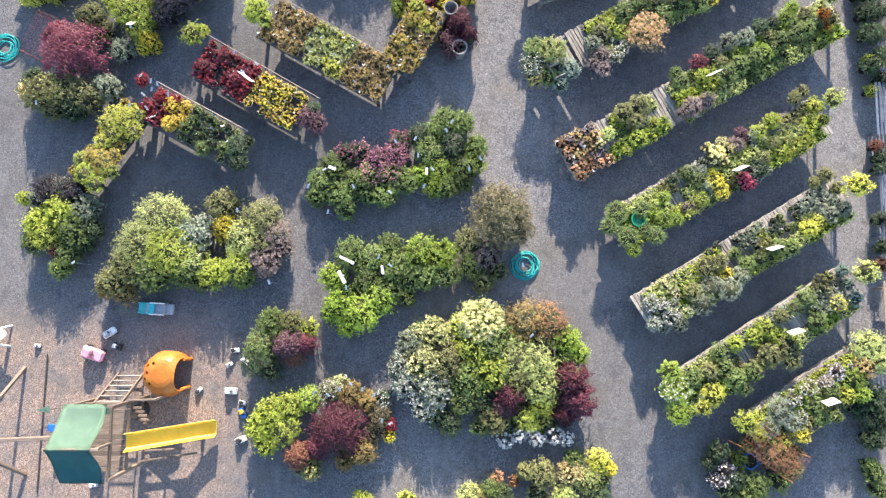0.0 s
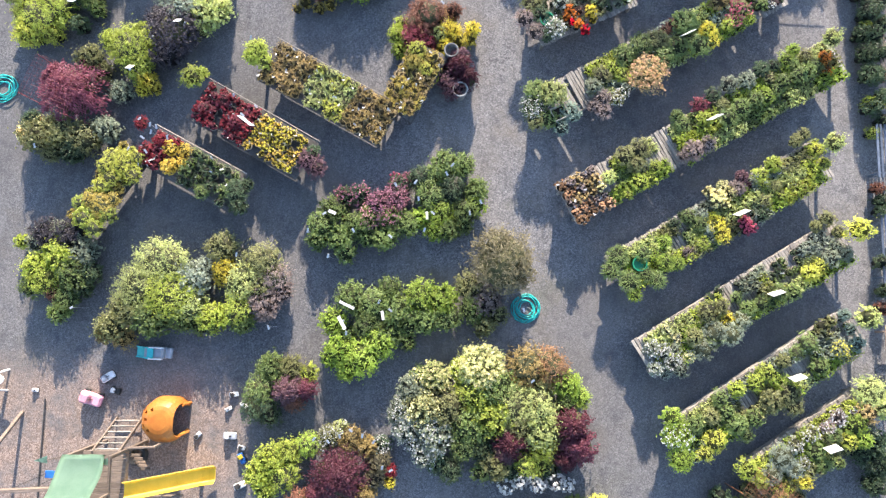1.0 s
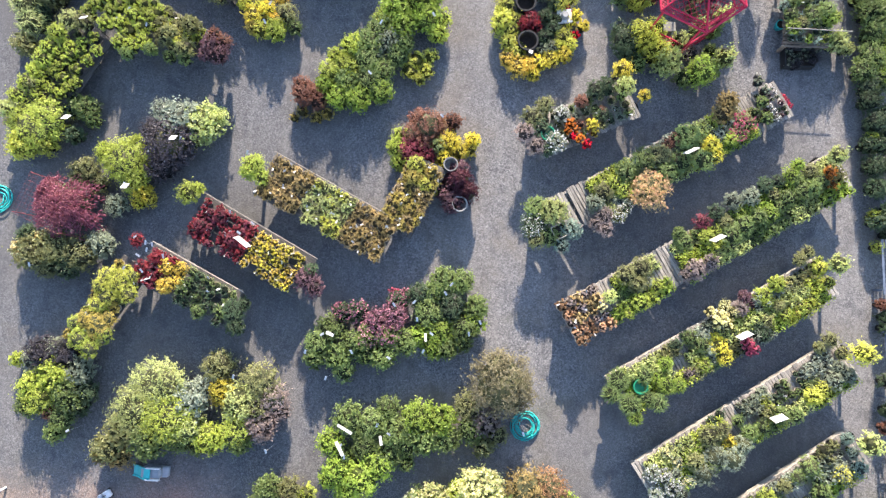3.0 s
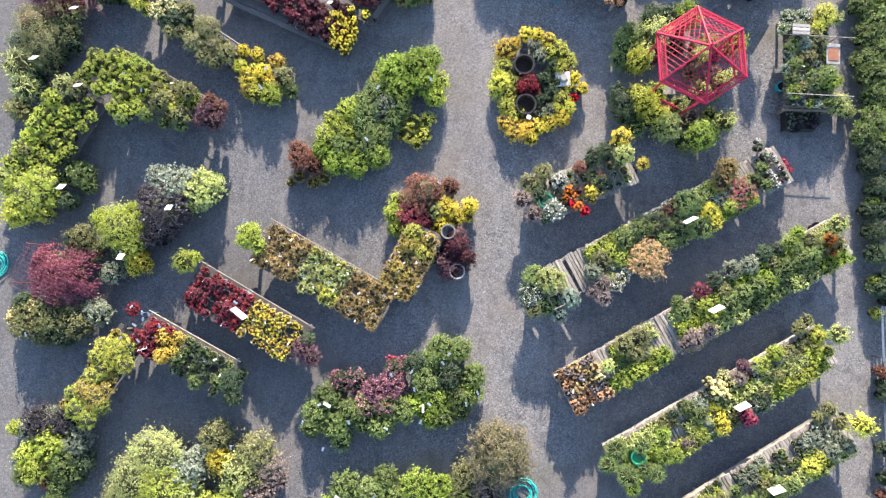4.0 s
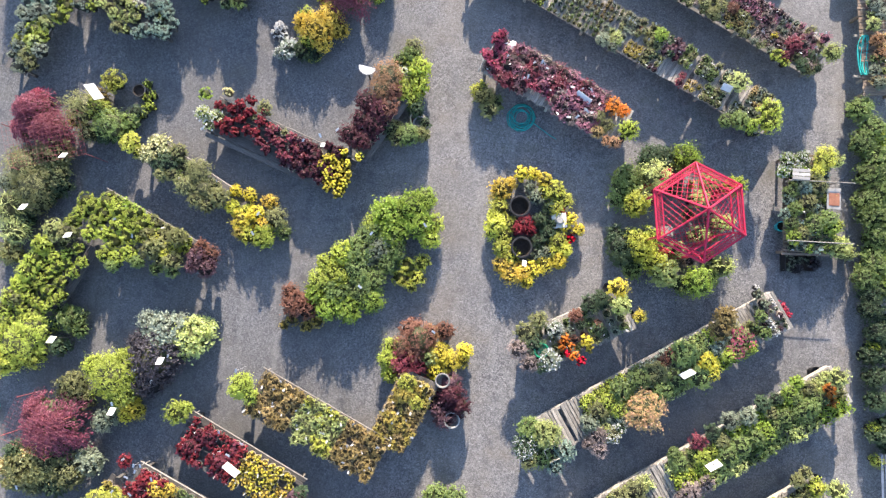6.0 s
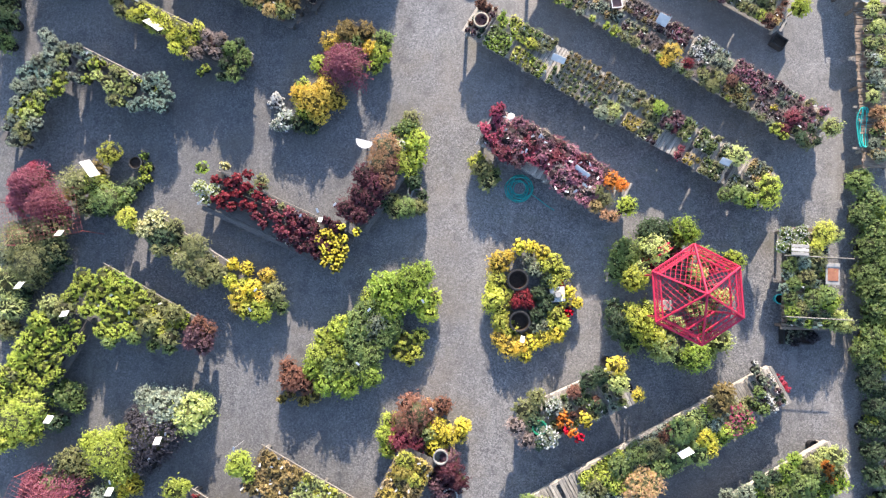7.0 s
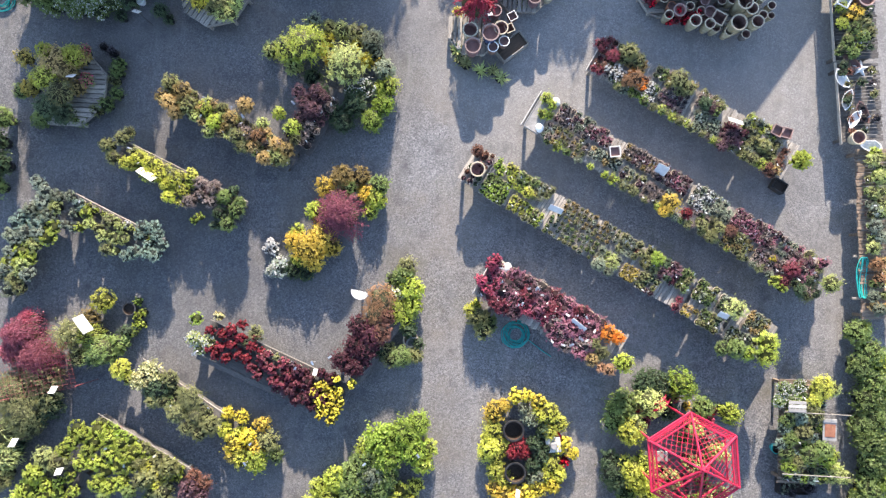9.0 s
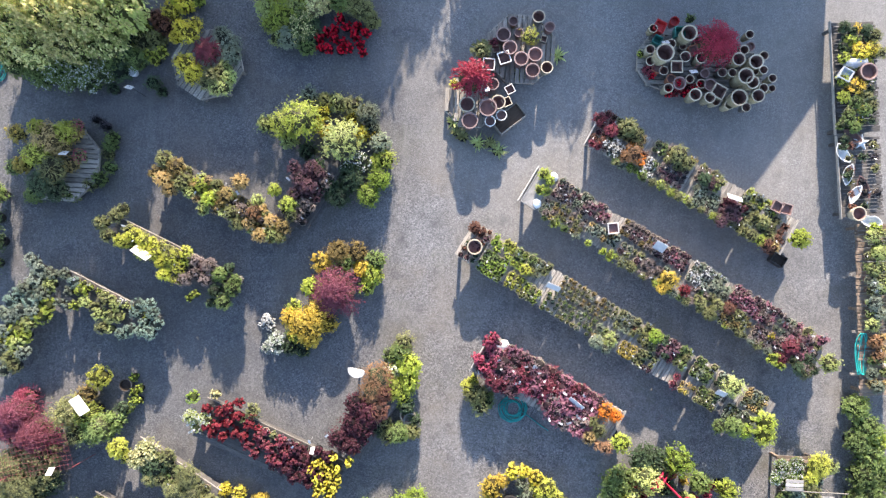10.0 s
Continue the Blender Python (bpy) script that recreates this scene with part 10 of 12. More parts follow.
P("bush", "tan", -5.18, 19.41, 0.48, 0.24, 0.54, bed)
P("bush", "palelime", -5.63, 19.98, 0.48, 0.22, 0.51, bed)
P("bush", "tan", -5.84, 19.29, 0.48, 0.22, 0.51, bed)
P("bush", "tan", -5.46, 19.72, 0.48, 0.19, 0.45, bed)
P("bush", "plum", -4.41, 20.66, 0.48, 0.30, 0.65, bed)
P("bush", "plum", -4.62, 20.98, 0.48, 0.24, 0.54, bed)
P("bush", "plum", -4.17, 20.48, 0.48, 0.27, 0.60, bed)
P("bush", "plum", -3.92, 20.86, 0.48, 0.24, 0.54, bed)
P("bush", "plum", -4.49, 20.26, 0.48, 0.22, 0.51, bed)
P("bush", "plum", -4.12, 21.01, 0.48, 0.24, 0.54, bed)
P("bush", "olive", -6.81, 20.38, 0.48, 0.20, 0.48, bed)
P("bush", "olive", -6.17, 19.27, 0.48, 0.22, 0.51, bed)
P("bush", "olive", -4.92, 18.93, 0.48, 0.20, 0.48, bed)
P("bush", "olive", -4.63, 19.60, 0.48, 0.20, 0.48, bed)

# lime and plum bench
bed = "lime and plum bench"
P("bush", "olive", -9.68, 19.33, 0.48, 0.24, 0.54, bed)
P("bush", "olive", -10.07, 19.10, 0.48, 0.25, 0.57, bed)
P("bush", "olive", -9.90, 18.75, 0.48, 0.24, 0.54, bed)
P("bush", "olive", -9.52, 19.56, 0.48, 0.19, 0.45, bed)
P("bush", "yellowlime", -9.48, 18.61, 0.48, 0.24, 0.54, bed)
P("bush", "yellowlime", -9.15, 18.79, 0.48, 0.24, 0.54, bed)
P("bush", "yellowlime", -8.81, 18.64, 0.48, 0.24, 0.54, bed)
P("bush", "yellowlime", -8.88, 18.32, 0.48, 0.24, 0.54, bed)
P("bush", "yellowlime", -8.52, 18.31, 0.48, 0.24, 0.54, bed)
P("bush", "yellowlime", -8.06, 18.20, 0.48, 0.24, 0.54, bed)
P("bush", "yellowlime", -8.20, 17.70, 0.48, 0.22, 0.51, bed)
P("bush", "yellowlime", -7.78, 17.88, 0.48, 0.22, 0.51, bed)
P("bush", "yellowlime", -7.59, 18.35, 0.48, 0.22, 0.51, bed)
P("bush", "yellowlime", -8.31, 18.02, 0.48, 0.20, 0.48, bed)
P("bush", "yellowlime", -7.87, 17.56, 0.48, 0.19, 0.45, bed)
P("bush", "pinkgrey", -7.33, 18.16, 0.48, 0.20, 0.48, bed)
P("bush", "pinkgrey", -6.90, 18.02, 0.48, 0.24, 0.54, bed)
P("bush", "pinkgrey", -6.96, 17.61, 0.48, 0.22, 0.51, bed)
P("bush", "pinkgrey", -7.60, 17.58, 0.48, 0.24, 0.54, bed)
P("bush", "pinkgrey", -7.24, 17.83, 0.48, 0.19, 0.45, bed)
P("ball", "lime", -7.31, 17.17, 0.48, 0.17, 0.34, bed)
P("ball", "lime", -7.47, 17.05, 0.48, 0.15, 0.31, bed)
P("bush", "green", -6.56, 17.79, 0.48, 0.24, 0.54, bed)
P("bush", "green", -6.19, 17.41, 0.48, 0.27, 0.60, bed)
P("bush", "green", -6.43, 16.99, 0.48, 0.25, 0.57, bed)
P("bush", "green", -6.13, 17.65, 0.48, 0.20, 0.48, bed)
P("bush", "dark", -6.69, 17.30, 0.48, 0.24, 0.54, bed)
P("bush", "dark", -6.82, 16.96, 0.48, 0.19, 0.45, bed)
P("bush", "dark", -6.35, 17.96, 0.48, 0.19, 0.45, bed)

# blue-green balls bench
bed = "blue-green balls bench"
P("ball", "silver", -11.84, 17.68, 0.48, 0.28, 0.43, bed)
P("ball", "grey", -12.21, 17.09, 0.48, 0.28, 0.43, bed)
P("ball", "blue", -12.02, 16.77, 0.48, 0.28, 0.43, bed)
P("ball", "silver", -12.31, 16.43, 0.48, 0.28, 0.43, bed)
P("ball", "grey", -12.73, 16.33, 0.48, 0.28, 0.43, bed)
P("ball", "blue", -12.48, 16.86, 0.48, 0.26, 0.40, bed)
P("ball", "silver", -11.90, 17.35, 0.48, 0.28, 0.43, bed)
P("ball", "grey", -11.69, 16.96, 0.48, 0.28, 0.43, bed)
P("ball", "blue", -12.59, 16.66, 0.48, 0.28, 0.43, bed)
P("ball", "silver", -12.07, 17.91, 0.48, 0.26, 0.40, bed)
P("ball", "grey", -11.48, 17.53, 0.48, 0.26, 0.40, bed)
P("ball", "lime", -12.70, 15.52, 0.48, 0.28, 0.43, bed)
P("ball", "palelime", -12.46, 15.29, 0.48, 0.26, 0.40, bed)
P("ball", "silver", -11.91, 16.45, 0.48, 0.28, 0.43, bed)
P("ball", "lime", -11.65, 16.31, 0.48, 0.28, 0.43, bed)
P("ball", "palelime", -12.05, 16.05, 0.48, 0.28, 0.43, bed)
P("ball", "silver", -12.56, 16.26, 0.48, 0.28, 0.43, bed)
P("ball", "lime", -11.53, 16.63, 0.48, 0.26, 0.40, bed)
P("ball", "palelime", -11.49, 17.21, 0.48, 0.26, 0.40, bed)
P("ball", "silver", -12.69, 15.84, 0.48, 0.28, 0.43, bed)
P("ball", "lime", -12.37, 15.86, 0.48, 0.28, 0.43, bed)
P("ball", "palelime", -12.33, 15.51, 0.48, 0.28, 0.43, bed)
P("ball", "silver", -12.73, 15.36, 0.48, 0.28, 0.43, bed)
P("ball", "lime", -12.12, 15.71, 0.48, 0.26, 0.40, bed)
P("ball", "olive", -12.54, 15.05, 0.48, 0.28, 0.43, bed)
P("ball", "silver", -12.16, 15.23, 0.48, 0.28, 0.43, bed)
P("ball", "grey", -12.68, 14.72, 0.48, 0.28, 0.43, bed)
P("ball", "olive", -12.38, 14.82, 0.48, 0.26, 0.40, bed)
P("ball", "grey", -11.11, 17.54, 0.48, 0.21, 0.38, bed)
P("ball", "blue", -10.84, 17.32, 0.48, 0.21, 0.38, bed)
P("ball", "silver", -11.23, 16.72, 0.48, 0.19, 0.36, bed)
P("ball", "grey", -10.97, 17.07, 0.48, 0.19, 0.36, bed)
P("ball", "lime", -10.59, 17.09, 0.48, 0.21, 0.38, bed)
P("ball", "palelime", -10.48, 16.77, 0.48, 0.21, 0.38, bed)
P("ball", "silver", -10.97, 16.64, 0.48, 0.19, 0.36, bed)
P("ball", "lime", -10.78, 16.67, 0.48, 0.19, 0.36, bed)
P("ball", "olive", -9.91, 16.88, 0.48, 0.24, 0.40, bed)
P("ball", "palelime", -10.04, 16.47, 0.48, 0.24, 0.40, bed)
P("ball", "palelime", -9.71, 16.40, 0.48, 0.24, 0.40, bed)
P("ball", "olive", -9.93, 16.07, 0.48, 0.24, 0.40, bed)
P("ball", "palelime", -9.57, 16.74, 0.48, 0.21, 0.38, bed)
P("ball", "palelime", -9.46, 16.40, 0.48, 0.21, 0.38, bed)
P("ball", "olive", -10.23, 16.66, 0.48, 0.19, 0.36, bed)
P("ball", "palelime", -9.70, 16.03, 0.48, 0.19, 0.36, bed)
P("ball", "blue", -8.91, 16.77, 0.48, 0.24, 0.40, bed)
P("ball", "blue", -8.59, 16.79, 0.48, 0.24, 0.40, bed)
P("ball", "blue", -8.48, 16.55, 0.48, 0.24, 0.40, bed)
P("ball", "blue", -8.34, 16.26, 0.48, 0.24, 0.40, bed)
P("ball", "blue", -8.53, 15.97, 0.48, 0.24, 0.40, bed)
P("ball", "blue", -8.78, 16.02, 0.48, 0.24, 0.40, bed)
P("ball", "blue", -9.10, 16.03, 0.48, 0.24, 0.40, bed)
P("ball", "blue", -9.35, 15.91, 0.48, 0.21, 0.38, bed)
P("ball", "blue", -8.98, 16.53, 0.48, 0.21, 0.38, bed)
P("ball", "blue", -8.73, 16.29, 0.48, 0.19, 0.36, bed)
P("ball", "white", -9.44, 16.82, 0.48, 0.15, 0.30, bed)
P("ball", "white", -10.71, 17.27, 0.48, 0.12, 0.27, bed)

# maroon and gold island
bed = "maroon and gold island"
P("fine", "rosewood", -3.22, 17.47, 0, 0.88, 1.10, bed)
P("bush", "gold", -4.08, 16.44, 0, 0.57, 0.95, bed)
P("bush", "gold", -3.78, 16.78, 0, 0.50, 0.87, bed)
P("bush", "gold", -4.54, 16.63, 0, 0.35, 0.71, bed)
P("bush", "gold", -3.45, 16.49, 0, 0.32, 0.67, bed)
P("bush", "gold", -3.93, 16.02, 0, 0.32, 0.67, bed)
P("bush", "lime", -3.98, 17.55, 0, 0.35, 0.71, bed)
P("bush", "lime", -4.40, 16.11, 0, 0.32, 0.67, bed)
P("bush", "lime", -4.49, 16.92, 0, 0.25, 0.58, bed)
P("bush", "oliveb", -3.24, 18.62, 0, 0.39, 0.75, bed)
P("bush", "oliveb", -2.71, 18.65, 0, 0.35, 0.71, bed)
P("bush", "gold", -3.72, 18.26, 0, 0.35, 0.71, bed)
P("bush", "gold", -2.55, 18.15, 0, 0.28, 0.63, bed)
P("bush", "green", -2.14, 18.42, 0, 0.35, 0.71, bed)
P("bush", "green", -3.05, 18.29, 0, 0.32, 0.67, bed)
P("bush", "lime", -2.19, 17.98, 0, 0.35, 0.71, bed)
P("bush", "lime", -2.36, 17.63, 0, 0.28, 0.63, bed)
P("mum", "white", -5.25, 16.51, 0, 0.21, 0.46, bed)
P("mum", "white", -5.42, 16.34, 0, 0.14, 0.37, bed)
P("mum", "white", -5.16, 16.27, 0, 0.16, 0.39, bed)
P("bush", "silver", -4.92, 15.85, 0, 0.32, 0.67, bed, "white")
P("bush", "silver", -5.18, 15.69, 0, 0.21, 0.54, bed, "white")
P("bush", "dark", -4.55, 15.77, 0, 0.32, 0.67, bed)
P("bush", "dark", -4.16, 15.67, 0, 0.25, 0.58, bed)
P("ball", "yellowlime", -4.19, 15.65, 0, 0.21, 0.39, bed)

# heuchera bench end
bed = "heuchera bench end"
P("mum", "pinkred", 1.27, 16.27, 0.6, 0.21, 0.45, bed)
P("mum", "pinkred", 0.99, 15.78, 0.6, 0.21, 0.45, bed)
P("mum", "pinkred", 1.10, 15.53, 0.6, 0.19, 0.43, bed)
P("mum", "pinkred", 1.43, 16.44, 0.6, 0.17, 0.40, bed)
P("bush", "orange", 4.76, 14.45, 0.6, 0.27, 0.41, bed)
P("bush", "orange", 5.03, 14.34, 0.6, 0.22, 0.35, bed)
P("bush", "orange", 4.57, 14.53, 0.6, 0.17, 0.29, bed)
P("bush", "olive", 4.59, 13.88, 0.6, 0.23, 0.37, bed)
P("bush", "olive", 4.35, 14.15, 0.6, 0.20, 0.33, bed)
P("bush", "tan", 4.32, 13.67, 0.6, 0.23, 0.37, bed)
P("bush", "peach", 4.83, 13.40, 0.6, 0.20, 0.33, bed)
P("bush", "peach", 4.59, 13.46, 0.6, 0.17, 0.29, bed)

# shrub by the hose
bed = "shrub by the hose"
P("bush", "olive", 1.01, 14.69, 0, 0.39, 0.75, bed)
P("bush", "olive", 1.19, 14.32, 0, 0.32, 0.67, bed)
P("bush", "yellowlime", 0.80, 14.86, 0, 0.25, 0.58, bed)
P("bush", "yellowlime", 0.93, 15.05, 0, 0.18, 0.50, bed)
P("bush", "green", 1.35, 14.53, 0, 0.28, 0.63, bed)

# seedling bench specimens
bed = "seedling bench specimens"
P("bush", "rust", 0.71, 19.55, 0.6, 0.20, 0.33, bed)
P("bush", "rust", 0.91, 19.40, 0.6, 0.17, 0.29, bed)
P("bush", "palelime", 8.35, 15.36, 0.6, 0.34, 0.46, bed)
P("bush", "green", 8.41, 14.24, 0.6, 0.30, 0.45, bed)
P("bush", "green", 8.02, 14.21, 0.6, 0.25, 0.39, bed)
P("bush", "bright", 8.76, 14.09, 0.6, 0.23, 0.37, bed)
P("bush", "grey", 4.36, 16.43, 0.6, 0.23, 0.37, bed)
P("bush", "grey", 4.66, 16.25, 0.6, 0.20, 0.33, bed)
P("bush", "palelime", 4.77, 16.45, 0.6, 0.20, 0.33, bed)
P("bush", "bright", 6.06, 16.67, 0.6, 0.23, 0.37, bed)
P("bush", "yellowlime", 2.24, 18.38, 0.6, 0.20, 0.33, bed)

# succulent bench specimens
bed = "succulent bench specimens"
P("bush", "gold", 6.37, 18.31, 0.6, 0.30, 0.45, bed)
P("bush", "gold", 6.20, 18.06, 0.6, 0.20, 0.33, bed)
P("bush", "red", 6.86, 18.04, 0.6, 0.20, 0.33, bed)
P("bush", "lime", 2.64, 21.19, 0.6, 0.20, 0.33, bed)
P("bush", "lime", 2.81, 21.01, 0.6, 0.17, 0.29, bed)
P("bush", "lime", 2.54, 20.73, 0.6, 0.18, 0.31, bed)
P("bush", "bright", 2.76, 20.71, 0.6, 0.15, 0.27, bed)
P("bush", "crimson", 9.95, 16.57, 0.6, 0.27, 0.41, bed)
P("bush", "crimson", 9.74, 16.22, 0.6, 0.22, 0.35, bed)
P("bush", "crimson", 10.30, 16.74, 0.6, 0.20, 0.33, bed)
P("ball", "lime", 9.47, 16.21, 0.6, 0.23, 0.40, bed)
P("ball", "lime", 9.71, 16.03, 0.6, 0.17, 0.33, bed)
P("bush", "dark", 10.46, 16.26, 0.6, 0.23, 0.37, bed)
P("bush", "dark", 10.22, 16.01, 0.6, 0.23, 0.37, bed)
P("bush", "dark", 10.65, 15.95, 0.6, 0.20, 0.33, bed)
P("bush", "olive", 10.40, 15.86, 0.6, 0.22, 0.35, bed)
P("bush", "olive", 7.58, 17.40, 0.6, 0.22, 0.35, bed)
P("bush", "olive", 7.33, 17.70, 0.6, 0.20, 0.33, bed)
P("bush", "olive", 7.82, 17.65, 0.6, 0.20, 0.33, bed)
P("bush", "rust", 8.15, 17.59, 0.6, 0.20, 0.33, bed)
P("bush", "yellow", 9.42, 16.88, 0.6, 0.13, 0.25, bed)

# north bench specimens
bed = "north bench specimens"
P("bush", "crimson", 4.17, 22.87, 0.6, 0.22, 0.35, bed)
P("bush", "crimson", 4.51, 22.55, 0.6, 0.22, 0.35, bed)
P("bush", "crimson", 4.42, 23.01, 0.6, 0.15, 0.27, bed)
P("ball", "white", 4.53, 22.07, 0.6, 0.17, 0.33, bed)
P("ball", "white", 4.73, 21.99, 0.6, 0.15, 0.31, bed)
P("ball", "white", 4.37, 22.18, 0.6, 0.13, 0.29, bed)
P("ball", "white", 4.63, 21.83, 0.6, 0.13, 0.29, bed)
P("bush", "olive", 4.98, 22.68, 0.6, 0.30, 0.45, bed)
P("bush", "olive", 5.25, 22.46, 0.6, 0.22, 0.35, bed)
P("bush", "copper", 5.17, 21.89, 0.6, 0.30, 0.45, bed)
P("bush", "copper", 4.96, 21.81, 0.6, 0.20, 0.33, bed)
P("bush", "olive", 6.48, 21.94, 0.6, 0.34, 0.46, bed)
P("bush", "olive", 6.75, 21.72, 0.6, 0.23, 0.37, bed)
P("bush", "dark", 7.27, 21.30, 0.6, 0.22, 0.35, bed)
P("bush", "plum", 7.52, 21.15, 0.6, 0.20, 0.33, bed)
P("bush", "grey", 7.12, 21.02, 0.6, 0.17, 0.29, bed)
P("ball", "olive", 7.75, 21.21, 0.6, 0.19, 0.36, bed)
P("ball", "green", 7.60, 21.05, 0.6, 0.17, 0.33, bed)
P("bush", "plum", 8.03, 20.33, 0.6, 0.23, 0.37, bed)
P("bush", "plum", 7.81, 20.08, 0.6, 0.20, 0.33, bed)
P("bush", "olive", 8.71, 19.72, 0.6, 0.22, 0.35, bed)
P("bush", "lime", 8.97, 19.60, 0.6, 0.20, 0.33, bed)
P("bush", "olive", 8.48, 19.83, 0.6, 0.17, 0.29, bed)
P("bush", "rust", 9.13, 19.50, 0.6, 0.22, 0.35, bed)
P("bush", "rust", 9.31, 19.35, 0.6, 0.18, 0.31, bed)
P("bush", "olive", 9.02, 20.14, 0.6, 0.23, 0.37, bed)
P("bush", "olive", 8.79, 20.29, 0.6, 0.18, 0.31, bed)

# maple among the pots, west
bed = "maple among the pots, west"
P("fine", "rose", 0.40, 23.84, 0.35, 0.66, 0.95, bed)
P("bush", "olive", 0.65, 24.76, 0.35, 0.34, 0.46, bed)
P("conifer", "yellowlime", 2.04, 25.24, 0.35, 0.31, 0.50, bed)
P("bush", "yellow", -0.10, 23.75, 0.35, 0.17, 0.30, bed)
P("bush", "crimson", 0.98, 25.01, 0.35, 0.17, 0.30, bed)

# spiky plants beside the pots
bed = "spiky plants beside the pots"
P("spike", "palelime", 2.96, 24.86, 0, 0.35, 0.47, bed)
P("spike", "palelime", 1.82, 24.23, 0, 0.28, 0.40, bed)
P("spike", "palelime", -0.08, 22.69, 0, 0.34, 0.45, bed)
P("spike", "palelime", 0.70, 22.12, 0, 0.34, 0.45, bed)
P("spike", "palelime", 1.30, 21.91, 0, 0.34, 0.45, bed)
P("spike", "olive", 0.24, 22.28, 0, 0.34, 0.45, bed)
P("spike", "olive", 1.06, 22.14, 0, 0.32, 0.44, bed)
P("spike", "olive", 0.03, 22.41, 0, 0.27, 0.39, bed)

# maple among the pots, east
bed = "maple among the pots, east"
P("fine", "rose", 7.40, 25.20, 0.3, 0.80, 0.95, bed)
P("bush", "red", 6.37, 23.90, 0.3, 0.24, 0.38, bed)
P("bush", "red", 6.79, 24.01, 0.3, 0.21, 0.34, bed)
P("mum", "scarlet", 6.45, 24.08, 0.3, 0.16, 0.39, bed)
P("mum", "scarlet", 6.95, 23.93, 0.3, 0.16, 0.39, bed)
P("mum", "scarlet", 6.70, 23.84, 0.3, 0.16, 0.39, bed)
P("mum", "scarlet", 6.21, 23.81, 0.3, 0.14, 0.36, bed)
P("mum", "scarlet", 7.07, 24.11, 0.3, 0.12, 0.34, bed)
P("mum", "scarlet", 5.70, 24.30, 0.3, 0.12, 0.34, bed)
P("bush", "crimson", 5.61, 24.46, 0.3, 0.21, 0.34, bed)
P("bush", "green", 6.77, 26.07, 0.3, 0.17, 0.30, bed)
P("bush", "lime", 5.36, 24.96, 0.3, 0.14, 0.26, bed)

# east table plants
bed = "east table plants"
P("bush", "dark", 11.12, 25.93, 0.6, 0.20, 0.33, bed)
P("bush", "dark", 11.42, 25.87, 0.6, 0.18, 0.31, bed)
P("bush", "dark", 11.14, 25.37, 0.6, 0.18, 0.31, bed)
P("bush", "dark", 11.77, 25.88, 0.6, 0.20, 0.33, bed)
P("bush", "yellow", 11.59, 25.20, 0.6, 0.29, 0.43, bed)
P("bush", "yellow", 11.97, 25.34, 0.6, 0.22, 0.35, bed)
P("bush", "lime", 11.30, 25.54, 0.6, 0.18, 0.31, bed)
P("bush", "lime", 11.15, 25.01, 0.6, 0.20, 0.33, bed)
P("bush", "lime", 11.14, 24.39, 0.6, 0.20, 0.33, bed)
P("bush", "lime", 11.18, 23.87, 0.6, 0.20, 0.33, bed)
P("bush", "gold", 11.55, 24.20, 0.6, 0.27, 0.41, bed)
P("bush", "green", 11.54, 23.76, 0.6, 0.22, 0.35, bed)
P("bush", "green", 11.81, 23.52, 0.6, 0.22, 0.35, bed)
P("bush", "green", 11.36, 23.34, 0.6, 0.22, 0.35, bed)
P("bush", "green", 11.19, 23.09, 0.6, 0.18, 0.31, bed)
P("bush", "green", 11.55, 23.02, 0.6, 0.20, 0.33, bed)
P("bush", "olive", 12.01, 25.72, 0.6, 0.23, 0.37, bed)
P("bush", "olive", 12.20, 25.25, 0.6, 0.22, 0.35, bed)
P("bush", "olive", 11.84, 23.94, 0.6, 0.20, 0.33, bed)
P("bush", "olive", 12.02, 23.70, 0.6, 0.20, 0.33, bed)

# far east shelf plants
bed = "far east shelf plants"
P("bush", "dark", 11.32, 22.69, 0.6, 0.17, 0.29, bed)
P("bush", "dark", 11.26, 22.45, 0.6, 0.15, 0.27, bed)
P("bush", "dark", 11.45, 21.65, 0.6, 0.17, 0.29, bed)
P("bush", "palelime", 12.21, 19.90, 0.6, 0.23, 0.37, bed)
P("bush", "palelime", 12.38, 19.42, 0.6, 0.25, 0.39, bed)
P("bush", "palelime", 12.24, 18.93, 0.6, 0.23, 0.37, bed)
P("bush", "palelime", 12.50, 18.47, 0.6, 0.23, 0.37, bed)
P("bush", "lime", 12.28, 20.15, 0.6, 0.17, 0.29, bed)
P("bush", "lime", 12.35, 19.50, 0.6, 0.15, 0.27, bed)
P("bush", "silver", 12.32, 17.97, 0.6, 0.23, 0.37, bed)
P("bush", "silver", 12.53, 17.66, 0.6, 0.22, 0.35, bed)
P("bush", "silver", 12.34, 18.45, 0.6, 0.22, 0.35, bed)
P("bush", "palelime", 12.29, 17.33, 0.6, 0.23, 0.37, bed)
P("bush", "copper", 12.39, 16.85, 0.6, 0.23, 0.37, bed)
P("bush", "copper", 12.49, 16.45, 0.6, 0.22, 0.35, bed)
P("bush", "grey", 12.35, 15.95, 0.6, 0.20, 0.33, bed)
P("bush", "grey", 12.52, 15.57, 0.6, 0.22, 0.35, bed)
standard("palelime", 11.14, 3.98, 0.32, 1.55, "topiary balls")
standard("yellowlime", 11.84, 1.55, 0.37, 1.55, "topiary balls")
standard("palelime", 12.04, -0.90, 0.37, 1.55, "topiary balls")
standard("palelime", 11.11, 7.05, 0.31, 1.55, "topiary balls")
standard("lime", 9.11, 14.12, 0.34, 1.55, "topiary balls")
standard("palelime", 5.05, 8.72, 0.31, 1.55, "topiary balls")
standard("yellow", 4.97, 9.18, 0.31, 1.55, "topiary balls")
